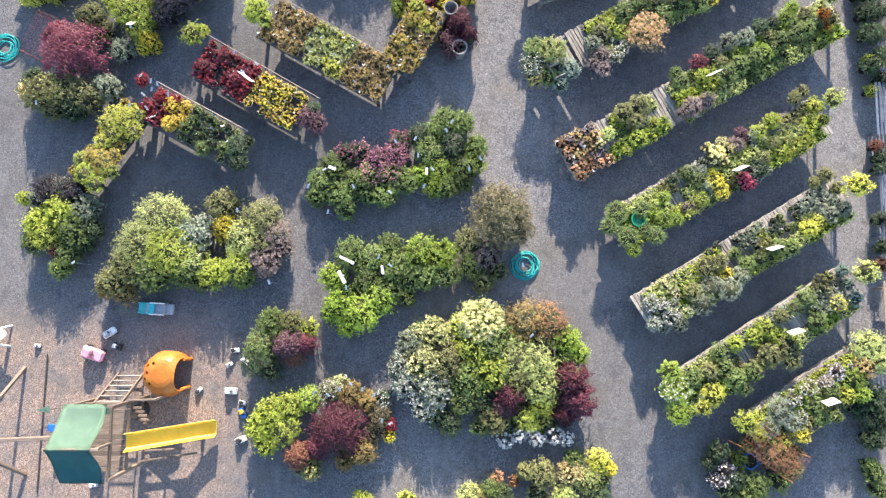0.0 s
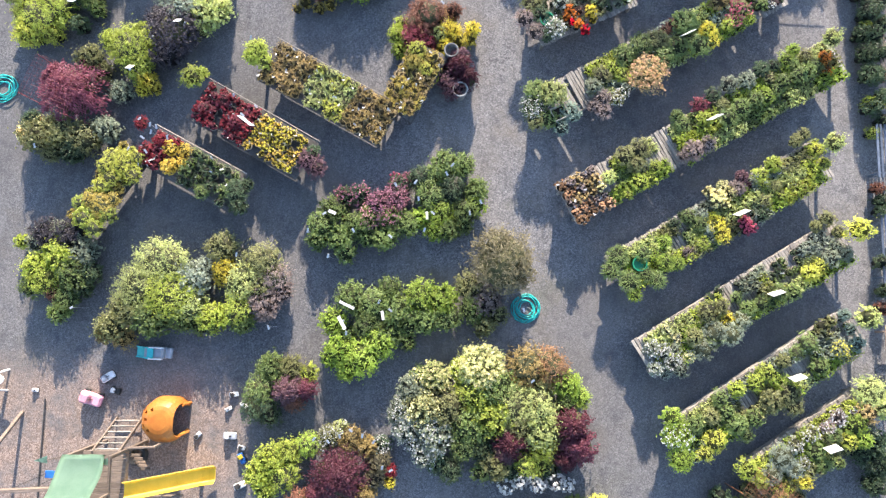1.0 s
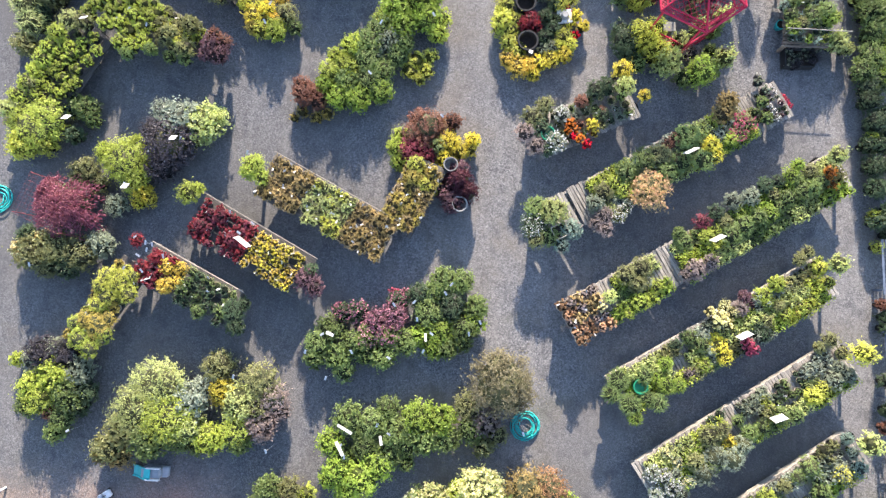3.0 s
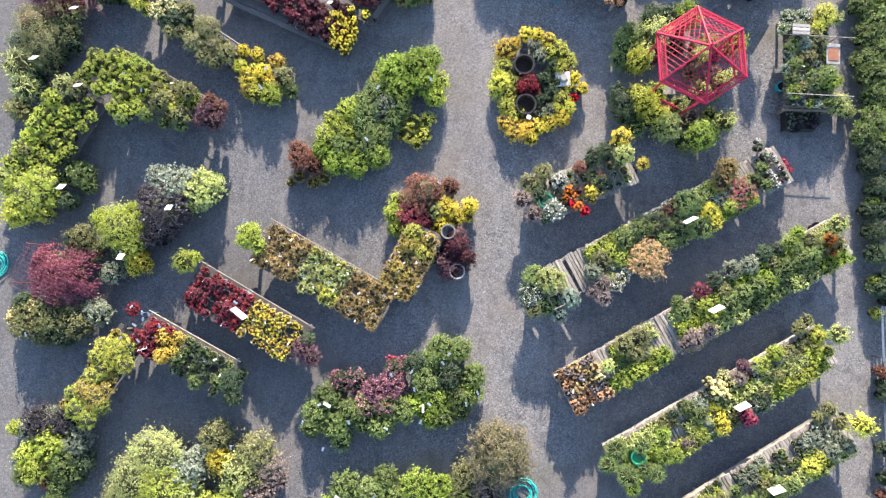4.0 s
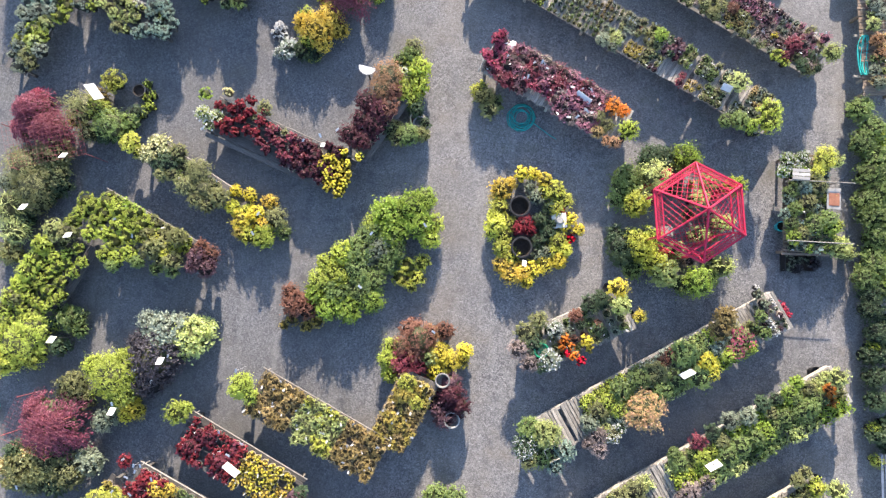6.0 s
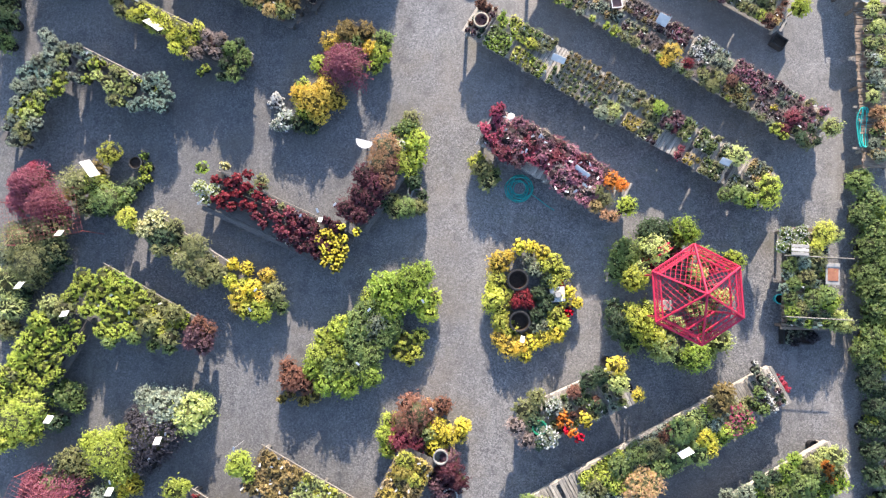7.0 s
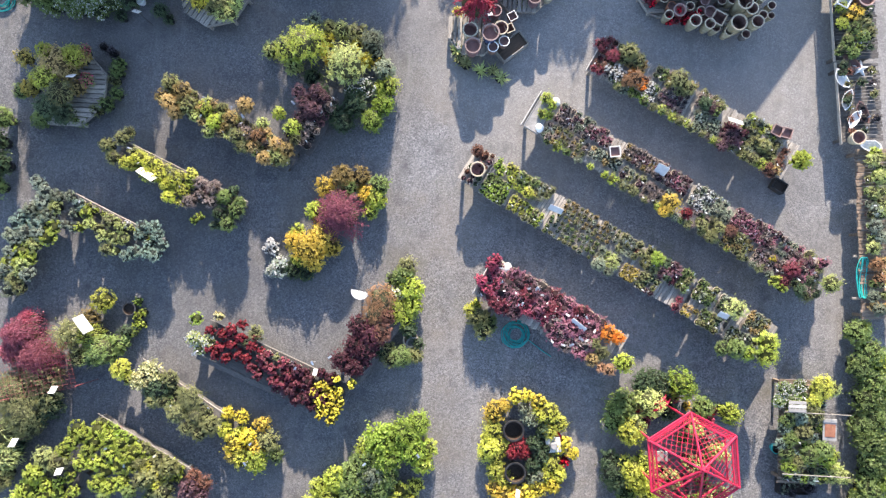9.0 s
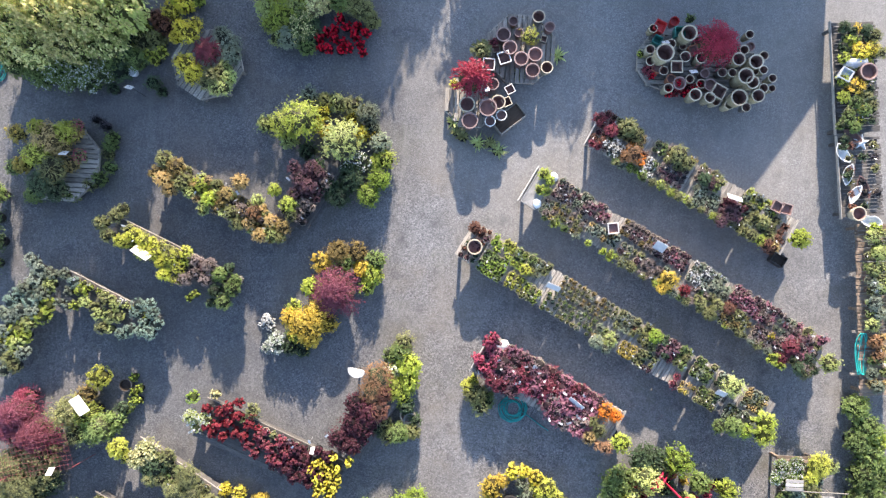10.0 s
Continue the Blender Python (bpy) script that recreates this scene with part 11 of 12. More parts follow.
standard("yellow", 5.57, 8.43, 0.20, 1.55, "topiary balls")
standard("palelime", 10.83, 16.23, 0.31, 1.55, "topiary balls")
standard("lime", 9.85, 19.68, 0.31, 1.55, "topiary balls")
standard("lime", 5.11, 13.69, 0.32, 1.55, "topiary balls")
standard("lime", 9.13, 14.47, 0.34, 1.55, "topiary balls")
sign(8.60, 1.86, 1.1, 0.38, 0.30, 28, tilt=-72, base=0)
sign(9.57, -0.34, 1.1, 0.38, 0.30, 22, tilt=-72, base=0)
sign(10.15, -2.62, 1.1, 0.38, 0.30, 20, tilt=-72, base=0)
sign(11.09, -4.46, 1.1, 0.38, 0.30, 20, tilt=-72, base=0)
sign(6.94, 6.93, 1.3, 0.38, 0.30, 30, tilt=-72, base=0)
sign(7.73, 4.50, 1.3, 0.38, 0.30, 30, tilt=-72, base=0)
sign(-10.81, 12.06, 1.3, 0.18, 0.25, 5, base=0)
sign(-11.80, 10.54, 1.3, 0.18, 0.27, 5, base=0)
sign(-10.65, 6.90, 1.3, 0.18, 0.25, 0, base=0)
sign(-7.60, 6.48, 1.3, 0.18, 0.25, 5, base=0)
sign(-8.81, 5.04, 1.3, 0.17, 0.25, 0, base=0)
sign(-5.41, 3.66, 1.3, 0.46, 0.30, -35, tilt=-72, base=0)
sign(-10.47, 9.82, 1.3, 0.20, 0.22, 10, base=0)
sign(-10.11, 13.93, 1.3, 0.54, 0.30, -50, base=0)
sign(-8.21, 2.54, 0.8, 0.28, 0.23, 20, base=0)
sign(2.38, 9.75, 0.8, 0.12, 0.26, -15, base=0)
sign(-3.62, 12.87, 0.8, 0.12, 0.23, 0, base=0)
sign(6.05, 19.26, 0.9, 0.34, 0.31, -25, base=0.6, tilt=42)
sign(3.05, 17.94, 0.9, 0.41, 0.20, -20, base=0.6, tilt=42)
sign(8.00, 15.16, 0.9, 0.30, 0.20, -20, base=0.6, tilt=42)
sign(3.86, 14.65, 0.9, 0.50, 0.18, -35, base=0.6, tilt=42)
sign(8.09, 20.77, 1.0, 0.43, 0.23, -15, base=0)
sign(-8.79, 18.29, 1.0, 0.55, 0.28, -30, base=0)
sign(-9.43, 23.02, 1.0, 0.21, 0.18, -15, base=0)
sign(-11.19, 21.03, 1.0, 0.23, 0.20, 0, base=0)
sign(0.84, 23.51, 1.0, 0.14, 0.23, 10, base=0)
sign(5.90, 25.13, 1.0, 0.18, 0.20, 20, base=0)
sign(6.74, 24.33, 1.0, 0.21, 0.18, 10, base=0)
tag(-8.56, 3.66, 0.95, -60, 0.6)
tag(-8.25, 3.51, 0.95, -13, 0.6)
tag(-8.29, 2.72, 0.95, 34, 0.6)
tag(-8.79, 2.77, 0.95, -39, 0.6)
tag(-7.72, 3.16, 0.95, 8, 0.6)
tag(-5.65, 3.94, 0.95, 55, 0.6)
tag(-3.11, 1.23, 0.9, -60, 0)
tag(-3.54, 0.72, 0.9, -13, 0)
tag(-1.15, 2.16, 0.9, 34, 0)
tag(-0.59, 2.27, 0.9, -39, 0)
tag(-0.48, 1.79, 0.9, 8, 0)
tag(-0.05, 1.41, 0.9, 55, 0)
tag(-0.26, 0.91, 0.9, -18, 0)
tag(-2.26, 0.79, 0.9, 29, 0)
tag(-2.39, -1.77, 0.9, -44, 0)
tag(-2.26, -2.08, 0.9, 3, 0)
tag(-1.08, -1.39, 0.9, 50, 0)
tag(-1.41, -1.17, 0.9, -23, 0)
tag(2.63, -1.18, 0.9, 24, 0)
tag(2.95, -3.12, 0.9, -49, 0)
tag(-1.63, -4.83, 0.9, -2, 0)
tag(-1.96, -4.70, 0.9, 45, 0)
tag(-1.31, -4.97, 0.9, -28, 0)
tag(-2.25, -4.87, 0.9, 19, 0)
tag(-0.80, -5.70, 0.9, -54, 0)
tag(-1.04, -5.64, 0.9, -7, 0)
tag(-2.55, -5.03, 0.9, 40, 0)
tag(-2.94, -4.98, 0.9, -33, 0)
tag(-4.42, -2.04, 0.9, 14, 0)
tag(-9.91, -1.79, 0.9, -59, 0)
tag(-5.48, -0.07, 0.9, -12, 0)
tag(0.28, 2.56, 0.9, 35, 0)
tag(0.43, 2.82, 0.9, -38, 0)
tag(0.99, 1.46, 0.9, 9, 0)
tag(-1.21, 0.68, 0.9, 56, 0)
tag(-2.92, 0.03, 0.9, -17, 0)
tag(1.29, 1.80, 0.9, 30, 0)
tag(-9.46, 10.37, 0.85, -60, 0.4)
tag(-8.90, 9.92, 0.85, -13, 0.4)
tag(-9.76, 10.03, 0.85, 34, 0.4)
tag(-8.00, 5.83, 0.85, -39, 0.4)
tag(-8.11, 3.48, 0.85, 8, 0.4)
tag(-8.48, 3.15, 0.85, 55, 0.4)
tag(-8.25, 3.32, 0.85, -18, 0.4)
tag(-8.45, 2.85, 0.85, 29, 0.4)
tag(-8.24, 2.39, 0.85, -44, 0.4)
tag(-5.98, 4.52, 0.85, 3, 0.4)
tag(-5.31, 4.24, 0.85, 50, 0.4)
tag(-4.19, 12.94, 0.85, -23, 0.4)
tag(-3.71, 13.13, 0.85, 24, 0.4)
tag(-3.22, 13.33, 0.85, -49, 0.4)
tag(-6.08, 3.89, 0.85, -2, 0.4)
tag(-8.48, 6.12, 0.9, -60, 0)
tag(-5.62, 6.27, 0.9, -13, 0)
tag(-0.52, 10.68, 0.9, 34, 0)
tag(-2.04, 10.36, 0.9, -39, 0)
tag(-9.03, 5.15, 0.9, 8, 0)
tag(-0.11, 7.66, 0.9, 55, 0)
tag(-7.57, 6.57, 0.9, -18, 0)
tag(-5.44, 10.18, 0.9, 29, 0)
tag(-5.32, 10.75, 0.9, -44, 0)
tag(-11.48, 2.72, 0.9, 3, 0)
tag(-2.27, 8.82, 0.9, 50, 0)
tag(-8.15, 20.88, 0.8, -60, 0.4)
tag(-8.36, 20.38, 0.8, -13, 0.4)
tag(-7.86, 20.33, 0.8, 34, 0.4)
tag(-7.44, 20.10, 0.8, -39, 0.4)
tag(-6.76, 19.65, 0.8, 8, 0.4)
tag(-6.50, 19.58, 0.8, 55, 0.4)
tag(-5.92, 19.36, 0.8, -18, 0.4)
tag(-6.21, 20.17, 0.8, 29, 0.4)
tag(-7.29, 17.75, 0.8, -44, 0.4)
tag(-5.15, 18.92, 0.8, 3, 0.4)
tag(-4.76, 20.65, 0.8, 50, 0.4)
tag(-4.42, 20.58, 0.8, -23, 0.4)
tag(-4.49, 20.26, 0.8, 24, 0.4)
tag(-4.27, 20.76, 0.8, -49, 0.4)
tag(-4.82, 18.86, 0.8, -2, 0.4)
tag(-5.41, 19.07, 0.8, 45, 0.4)
tag(-6.56, 20.39, 0.8, -28, 0.4)
tag(-7.30, 20.51, 0.8, 19, 0.4)
tag(-10.79, 17.40, 0.8, -54, 0.4)
planter("round", "pot_brown", 1.53, 25.66, 0.3, 0.14, 0.35)
planter("round", "pot_brown", 1.25, 25.19, 0.3, 0.21, 0.50)
planter("round", "pot_brown", 1.71, 25.33, 0.3, 0.14, 0.35)
planter("round", "pot_brown", 1.46, 24.82, 0.3, 0.21, 0.50)
planter("round", "pot_brown", 1.80, 24.51, 0.3, 0.21, 0.50)
planter("round", "pot_brown", 2.60, 25.53, 0.3, 0.16, 0.39)
planter("round", "pot_dark", 2.25, 25.79, 0.3, 0.19, 0.46)
planter("round", "pot_dark", 1.20, 23.21, 0.3, 0.21, 0.50)
planter("round", "pot_plum", 2.20, 24.66, 0.3, 0.21, 0.50)
planter("round", "pot_plum", 2.15, 24.19, 0.3, 0.21, 0.50)
planter("round", "pot_plum", 0.40, 22.61, 0.3, 0.24, 0.58)
planter("round", "pot_plum", 1.02, 23.75, 0.3, 0.18, 0.42)
planter("round", "pot_blue", 0.90, 23.01, 0.3, 0.26, 0.62)
planter("round", "pot_sand", 2.57, 24.32, 0.3, 0.18, 0.42)
planter("round", "pot_sand", 0.30, 23.09, 0.3, 0.23, 0.54)
planter("round", "pot_framed", 1.32, 22.86, 0.3, 0.16, 0.39)
planter("round", "pot_framed", 1.00, 22.67, 0.3, 0.16, 0.39)
planter("square", "pot_framed", 0.87, 24.31, 0.3, 0.19, 0.46)
planter("square", "pot_framed", 1.31, 24.53, 0.3, 0.19, 0.46)
planter("square", "pot_framed", 1.53, 23.64, 0.3, 0.14, 0.35)
planter("square", "pot_dark", 1.46, 23.27, 0.3, 0.14, 0.35)
planter("square", "pot_dark", 2.47, 25.22, 0.3, 0.10, 0.23)
planter("square", "pot_dark", 1.08, 24.84, 0.3, 0.11, 0.27)
planter("square", "pot_red", 5.81, 25.71, 0.3, 0.18, 0.42)
planter("round", "pot_red", 6.25, 25.90, 0.3, 0.14, 0.35)
planter("square", "pot_teal", 6.41, 25.59, 0.3, 0.16, 0.39)
planter("square", "pot_teal", 5.78, 25.33, 0.3, 0.14, 0.35)
planter("round", "pot_olive", 8.05, 24.79, 0.3, 0.19, 0.62)
planter("round", "pot_olive", 8.53, 24.72, 0.3, 0.21, 0.68)
planter("round", "pot_olive", 8.23, 24.28, 0.3, 0.23, 0.73)
planter("round", "pot_olive", 7.98, 24.45, 0.3, 0.13, 0.42)
planter("round", "pot_olive", 8.88, 24.03, 0.3, 0.14, 0.47)
planter("round", "pot_olive", 8.66, 23.76, 0.3, 0.19, 0.62)
planter("round", "pot_olive", 8.04, 23.63, 0.3, 0.24, 0.78)
planter("square", "pot_olive", 7.58, 23.86, 0.3, 0.21, 0.50)
planter("round", "pot_olive", 6.55, 25.43, 0.3, 0.23, 0.73)
planter("round", "pot_olive", 5.85, 24.79, 0.3, 0.26, 0.84)
planter("round", "pot_olive", 8.27, 25.12, 0.3, 0.14, 0.47)
planter("round", "pot_olive", 7.01, 24.80, 0.3, 0.16, 0.53)
planter("round", "pot_olive", 6.14, 25.19, 0.3, 0.14, 0.47)
planter("round", "pot_olive", 5.54, 24.99, 0.3, 0.14, 0.47)
planter("round", "pot_olive", 8.85, 24.98, 0.3, 0.14, 0.47)
planter("round", "pot_olive", 7.31, 23.66, 0.3, 0.16, 0.53)
planter("round", "pot_olive", 6.87, 23.71, 0.3, 0.18, 0.57)
planter("round", "pot_olive", 8.43, 25.60, 0.3, 0.13, 0.42)
planter("round", "pot_olive", 9.15, 24.35, 0.3, 0.13, 0.42)
planter("round", "pot_olive", 8.88, 24.58, 0.3, 0.13, 0.42)
planter("round", "pot_olive", 8.48, 24.14, 0.3, 0.19, 0.62)
planter("square", "pot_terracotta", 5.80, 24.50, 0.3, 0.14, 0.35)
planter("square", "pot_terracotta", 6.84, 25.07, 0.3, 0.16, 0.39)
planter("square", "pot_dark", 6.34, 24.53, 0.3, 0.19, 0.46)
planter("round", "pot_brown", 8.50, 25.27, 0.3, 0.14, 0.35)
planter("round", "pot_brown", 7.35, 24.06, 0.3, 0.18, 0.42)
planter("round", "pot_brown", 6.44, 24.05, 0.3, 0.19, 0.46)
planter("round", "pot_brown", 7.21, 24.41, 0.3, 0.14, 0.35)
planter("round", "pot_terracotta", 6.23, 24.20, 0.3, 0.14, 0.35)
planter("round", "pot_dark", 5.60, 24.69, 0.3, 0.14, 0.35)
planter("round", "pot_dark", 6.00, 24.43, 0.3, 0.14, 0.35)
planter("round", "pot_dark", 6.60, 24.86, 0.3, 0.16, 0.39)
planter("round", "pot_dark", 7.11, 24.10, 0.3, 0.14, 0.35)
planter("round", "pot_dark", 6.97, 25.35, 0.3, 0.14, 0.35)
planter("round", "pot_dark", 7.95, 25.09, 0.3, 0.13, 0.31)
planter("round", "pot_dark", 7.71, 24.46, 0.3, 0.14, 0.35)
planter("round", "pot_dark", 8.46, 23.48, 0.3, 0.14, 0.35)
planter("round", "pot_dark", 6.55, 25.20, 0.3, 0.11, 0.27)
planter("round", "pot_olive", 5.61, 25.63, 0.3, 0.13, 0.42)
planter("round", "pot_olive", 6.12, 23.89, 0.3, 0.14, 0.47)
planter("round", "pot_olive", 6.75, 24.20, 0.3, 0.13, 0.42)
planter("round", "pot_olive", 7.91, 23.49, 0.3, 0.14, 0.47)
planter("round", "pot_olive", 7.54, 23.58, 0.3, 0.13, 0.42)
planter("round", "pot_olive", 9.18, 24.07, 0.3, 0.11, 0.36)
planter("round", "pot_olive", 8.66, 24.54, 0.3, 0.11, 0.36)
planter("round", "pot_black", 2.21, 11.44, 0, 0.31, 0.50)
planter("round", "pot_black", 2.32, 10.23, 0, 0.31, 0.50)
planter("round", "pot_dark", -0.95, 13.90, 0, 0.23, 0.37)
planter("round", "pot_green", 5.83, 0.28, 0.6, 0.21, 0.33)
planter("round", "pot_green", 2.96, 7.31, 0.6, 0.21, 0.33)
planter("round", "concrete", 0.54, 5.17, 0, 0.23, 0.62)
planter("round", "concrete", 0.22, 6.29, 0, 0.21, 0.75)
planter("round", "plastic_blue", 9.28, -6.30, 0, 0.23, 0.37)
planter("round", "pot_dark", 0.73, 18.97, 0.6, 0.22, 0.35)
planter("square", "pot_framed", 4.69, 19.72, 0.6, 0.17, 0.28)
planter("square", "pot_brown", 9.38, 20.59, 0.6, 0.17, 0.28)
planter("square", "pot_brown", 9.65, 20.54, 0.6, 0.17, 0.28)
planter("round", "pot_brown", 11.76, 24.60, 0.6, 0.25, 0.40)
planter("round", "pot_sand", 11.70, 20.51, 0.6, 0.21, 0.33)
planter("square", "plastic_grey", 11.18, 24.52, 0.6, 0.19, 0.30)
planter("round", "plastic_white", -9.80, 24.04, 0, 0.15, 0.24)
planter("round", "plastic_white", -9.78, 23.70, 0, 0.15, 0.24)
planter("round", "metal_dark", -9.36, 14.33, 0, 0.20, 0.31)
planter("round", "concrete", -1.56, 15.39, 0, 0.21, 0.34)
planter("round", "concrete", -0.85, 13.76, 0, 0.23, 0.37)
planter("round", "plastic_teal", 10.02, 11.29, 0, 0.15, 0.24)
planter("round", "plastic_blue", 10.40, 12.09, 0.6, 0.09, 0.15)
planter("round", "pot_white", 10.66, 11.83, 0.6, 0.08, 0.13)

# red flowers by the gazebo
bed = "red flowers by the gazebo"
P("bush", "pinkred", 6.37, 12.35, 0, 0.19, 0.52, bed)
P("bush", "pinkred", 6.65, 12.50, 0, 0.18, 0.50, bed)
P("bush", "pinkred", 6.92, 12.60, 0, 0.16, 0.48, bed)
P("bush", "pinkred", 6.27, 12.06, 0, 0.18, 0.50, bed)
P("bush", "pinkred", 8.10, 12.33, 0, 0.16, 0.48, bed)
P("bush", "pinkred", 7.98, 12.05, 0, 0.16, 0.48, bed)
P("bush", "pinkred", 6.14, 11.84, 0, 0.16, 0.48, bed)
P("mum", "scarlet", 6.57, 12.25, 0, 0.14, 0.37, bed)
P("mum", "scarlet", 6.82, 12.43, 0, 0.12, 0.34, bed)
P("mum", "scarlet", 8.04, 12.19, 0, 0.12, 0.34, bed)
P("mum", "gold", 7.32, 12.39, 0, 0.16, 0.39, bed)
P("bush", "palelime", 8.25, 11.37, 0, 0.18, 0.50, bed)
rows_of("ball", ['dark', 'green'], RB4, 4.3, 5.4, -0.12, 0.5, 0.222, 0.15, 0.19, "small pots in rows")
rows_of("mum", ['yellow', 'gold', 'white'], RB3, 5.2, 5.9, 0.0, 0.5, 0.199, 0.112, 0.15, "small pots in rows")
rows_of("mum", ['cream', 'tan', 'plum', 'yellow'], RB3, 5.2, 6.3, -0.55, -0.05, 0.199, 0.112, 0.15, "small pots in rows")
rows_of("ball", ['olive', 'grey', 'lime'], RB5, 4.9, 5.9, 0.1, 0.5, 0.199, 0.105, 0.15, "small pots in rows")
rows_of("ball", ['grey', 'plum', 'white'], RB1, 7.4, 8.1, 0.05, 0.5, 0.175, 0.09, 0.125, "small pots in rows")
rows_of("bush", ['mauve', 'plum', 'mauve', 'pinkgrey', 'crimson'], NB1, 0.6, 3.75, 0.0, 0.62, 0.22, 0.25, 0.30, "small pots in rows")
rows_of("bush", ['mauve', 'crimson', 'plum'], NB1, 0.6, 1.4, -0.62, 0.0, 0.22, 0.25, 0.30, "small pots in rows")
rows_of("bush", ['pinkred', 'mauve', 'mauve'], NB1, 1.4, 2.3, -0.35, 0.1, 0.2, 0.22, 0.27, "small pots in rows")
rows_of("bush", ['mauve', 'mauve', 'pinkgrey'], NB1, 2.3, 3.75, -0.62, 0.0, 0.22, 0.25, 0.30, "small pots in rows")
rows_of("ball", ['rust', 'plum', 'dark'], NB2, 0.05, 0.65, -0.55, 0.6, 0.2, 0.128, 0.2, "small pots in rows")
rows_of("ball", ['bright', 'green'], NB2, 0.72, 1.5, -0.62, 0.08, 0.165, 0.148, 0.175, "small pots in rows")
rows_of("mum", ['yellowlime', 'lime', 'bright'], NB2, 0.72, 1.45, 0.1, 0.62, 0.18, 0.148, 0.175, "small pots in rows")
rows_of("ball", ['yellowlime'], NB2, 1.65, 2.2, -0.6, -0.1, 0.19, 0.128, 0.17, "small pots in rows")
rows_of("bush", ['lime', 'bright', 'green'], NB2, 1.5, 2.1, 0.02, 0.6, 0.18, 0.148, 0.175, "small pots in rows")
rows_of("ball", ['lime', 'green', 'olive'], NB2, 2.2, 2.75, -0.62, -0.15, 0.165, 0.148, 0.175, "small pots in rows")
rows_of("bush", ['grey', 'olive'], NB2, 2.1, 2.62, 0.08, 0.6, 0.18, 0.148, 0.175, "small pots in rows")
rows_of("ball", ['olive', 'grey', 'oliveb'], NB2, 3.05, 4.95, 0.0, 0.62, 0.16, 0.1, 0.15, "small pots in rows")
rows_of("ball", ['olive', 'grey', 'green'], NB2, 2.9, 4.55, -0.62, -0.04, 0.16, 0.1, 0.15, "small pots in rows")
rows_of("bush", ['palelime', 'grey', 'tan'], NB2, 4.6, 5.35, -0.6, -0.1, 0.19, 0.13, 0.2, "small pots in rows")
rows_of("bush", ['olive', 'olive', 'grey'], NB2, 5.0, 5.5, 0.0, 0.62, 0.18, 0.148, 0.175, "small pots in rows")
rows_of("mum", ['mustard'], NB2, 5.45, 5.95, -0.6, -0.12, 0.185, 0.115, 0.17, "small pots in rows")
rows_of("bush", ['rust', 'olive'], NB2, 5.5, 5.8, 0.05, 0.6, 0.18, 0.148, 0.175, "small pots in rows")
rows_of("bush", ['olive'], NB2, 5.82, 6.35, 0.0, 0.62, 0.16, 0.148, 0.175, "small pots in rows")
rows_of("ball", ['olive', 'dark', 'plum'], NB2, 6.0, 6.6, -0.62, -0.08, 0.165, 0.148, 0.175, "small pots in rows")
rows_of("rosette", ['plum', 'dark', 'maroon'], NB2, 6.42, 6.98, 0.0, 0.6, 0.165, 0.148, 0.175, "small pots in rows")
rows_of("bush", ['green', 'olive'], NB2, 7.0, 7.4, 0.0, 0.6, 0.165, 0.148, 0.175, "small pots in rows")
rows_of("bush", ['rust', 'crimson'], NB2, 7.2, 7.5, -0.6, -0.15, 0.2, 0.145, 0.19, "small pots in rows")
rows_of("mum", ['tan', 'mustard'], NB2, 7.52, 8.0, -0.62, -0.2, 0.185, 0.115, 0.17, "small pots in rows")
rows_of("ball", ['olive', 'grey', 'green'], NB2, 7.6, 8.2, 0.0, 0.6, 0.165, 0.148, 0.175, "small pots in rows")
rows_of("ball", ['green', 'olive', 'dark'], NB2, 8.05, 8.7, -0.62, -0.08, 0.165, 0.148, 0.175, "small pots in rows")
rows_of("ball", ['silver', 'dark'], NB2, 8.35, 8.7, 0.1, 0.55, 0.165, 0.148, 0.175, "small pots in rows")
rows_of("ball", ['grey', 'olive', 'green'], NB2, 9.0, 9.95, -0.6, -0.1, 0.165, 0.148, 0.175, "small pots in rows")
rows_of("ball", ['olive', 'grey', 'tan'], NB2, 9.3, 9.95, 0.0, 0.6, 0.165, 0.148, 0.175, "small pots in rows")
rows_of("ball", ['plum', 'smoke', 'pinkgrey', 'grey'], NB3, 0.72, 1.85, 0.02, 0.62, 0.165, 0.148, 0.175, "small pots in rows")
rows_of("ball", ['olive', 'pinkgrey', 'oliveb'], NB3, 0.95, 2.05, -0.62, -0.02, 0.17, 0.115, 0.16, "small pots in rows")
rows_of("ball", ['grey', 'pinkgrey'], NB3, 0.62, 0.95, -0.6, -0.05, 0.165, 0.148, 0.175, "small pots in rows")
rows_of("ball", ['mauve', 'mauve', 'pinkgrey'], NB3, 1.9, 2.5, 0.1, 0.62, 0.165, 0.148, 0.175, "small pots in rows")
rows_of("ball", ['grey', 'silver', 'tan'], NB3, 2.1, 3.1, -0.35, 0.0, 0.18, 0.148, 0.175, "small pots in rows")
rows_of("ball", ['plum', 'oliveb', 'pinkgrey'], NB3, 2.95, 3.95, 0.08, 0.62, 0.18, 0.148, 0.175, "small pots in rows")
rows_of("ball", ['grey', 'olive', 'plum'], NB3, 3.2, 3.95, -0.62, -0.02, 0.18, 0.148, 0.175, "small pots in rows")
rows_of("ball", ['plum', 'mauve', 'pinkgrey'], NB3, 4.0, 5.15, 0.08, 0.62, 0.16, 0.148, 0.175, "small pots in rows")
rows_of("bush", ['olive', 'pinkgrey'], NB3, 4.0, 4.6, -0.6, -0.1, 0.19, 0.13, 0.2, "small pots in rows")
rows_of("ball", ['white', 'grey', 'silver'], NB3, 5.3, 5.95, -0.02, 0.6, 0.165, 0.148, 0.175, "small pots in rows")
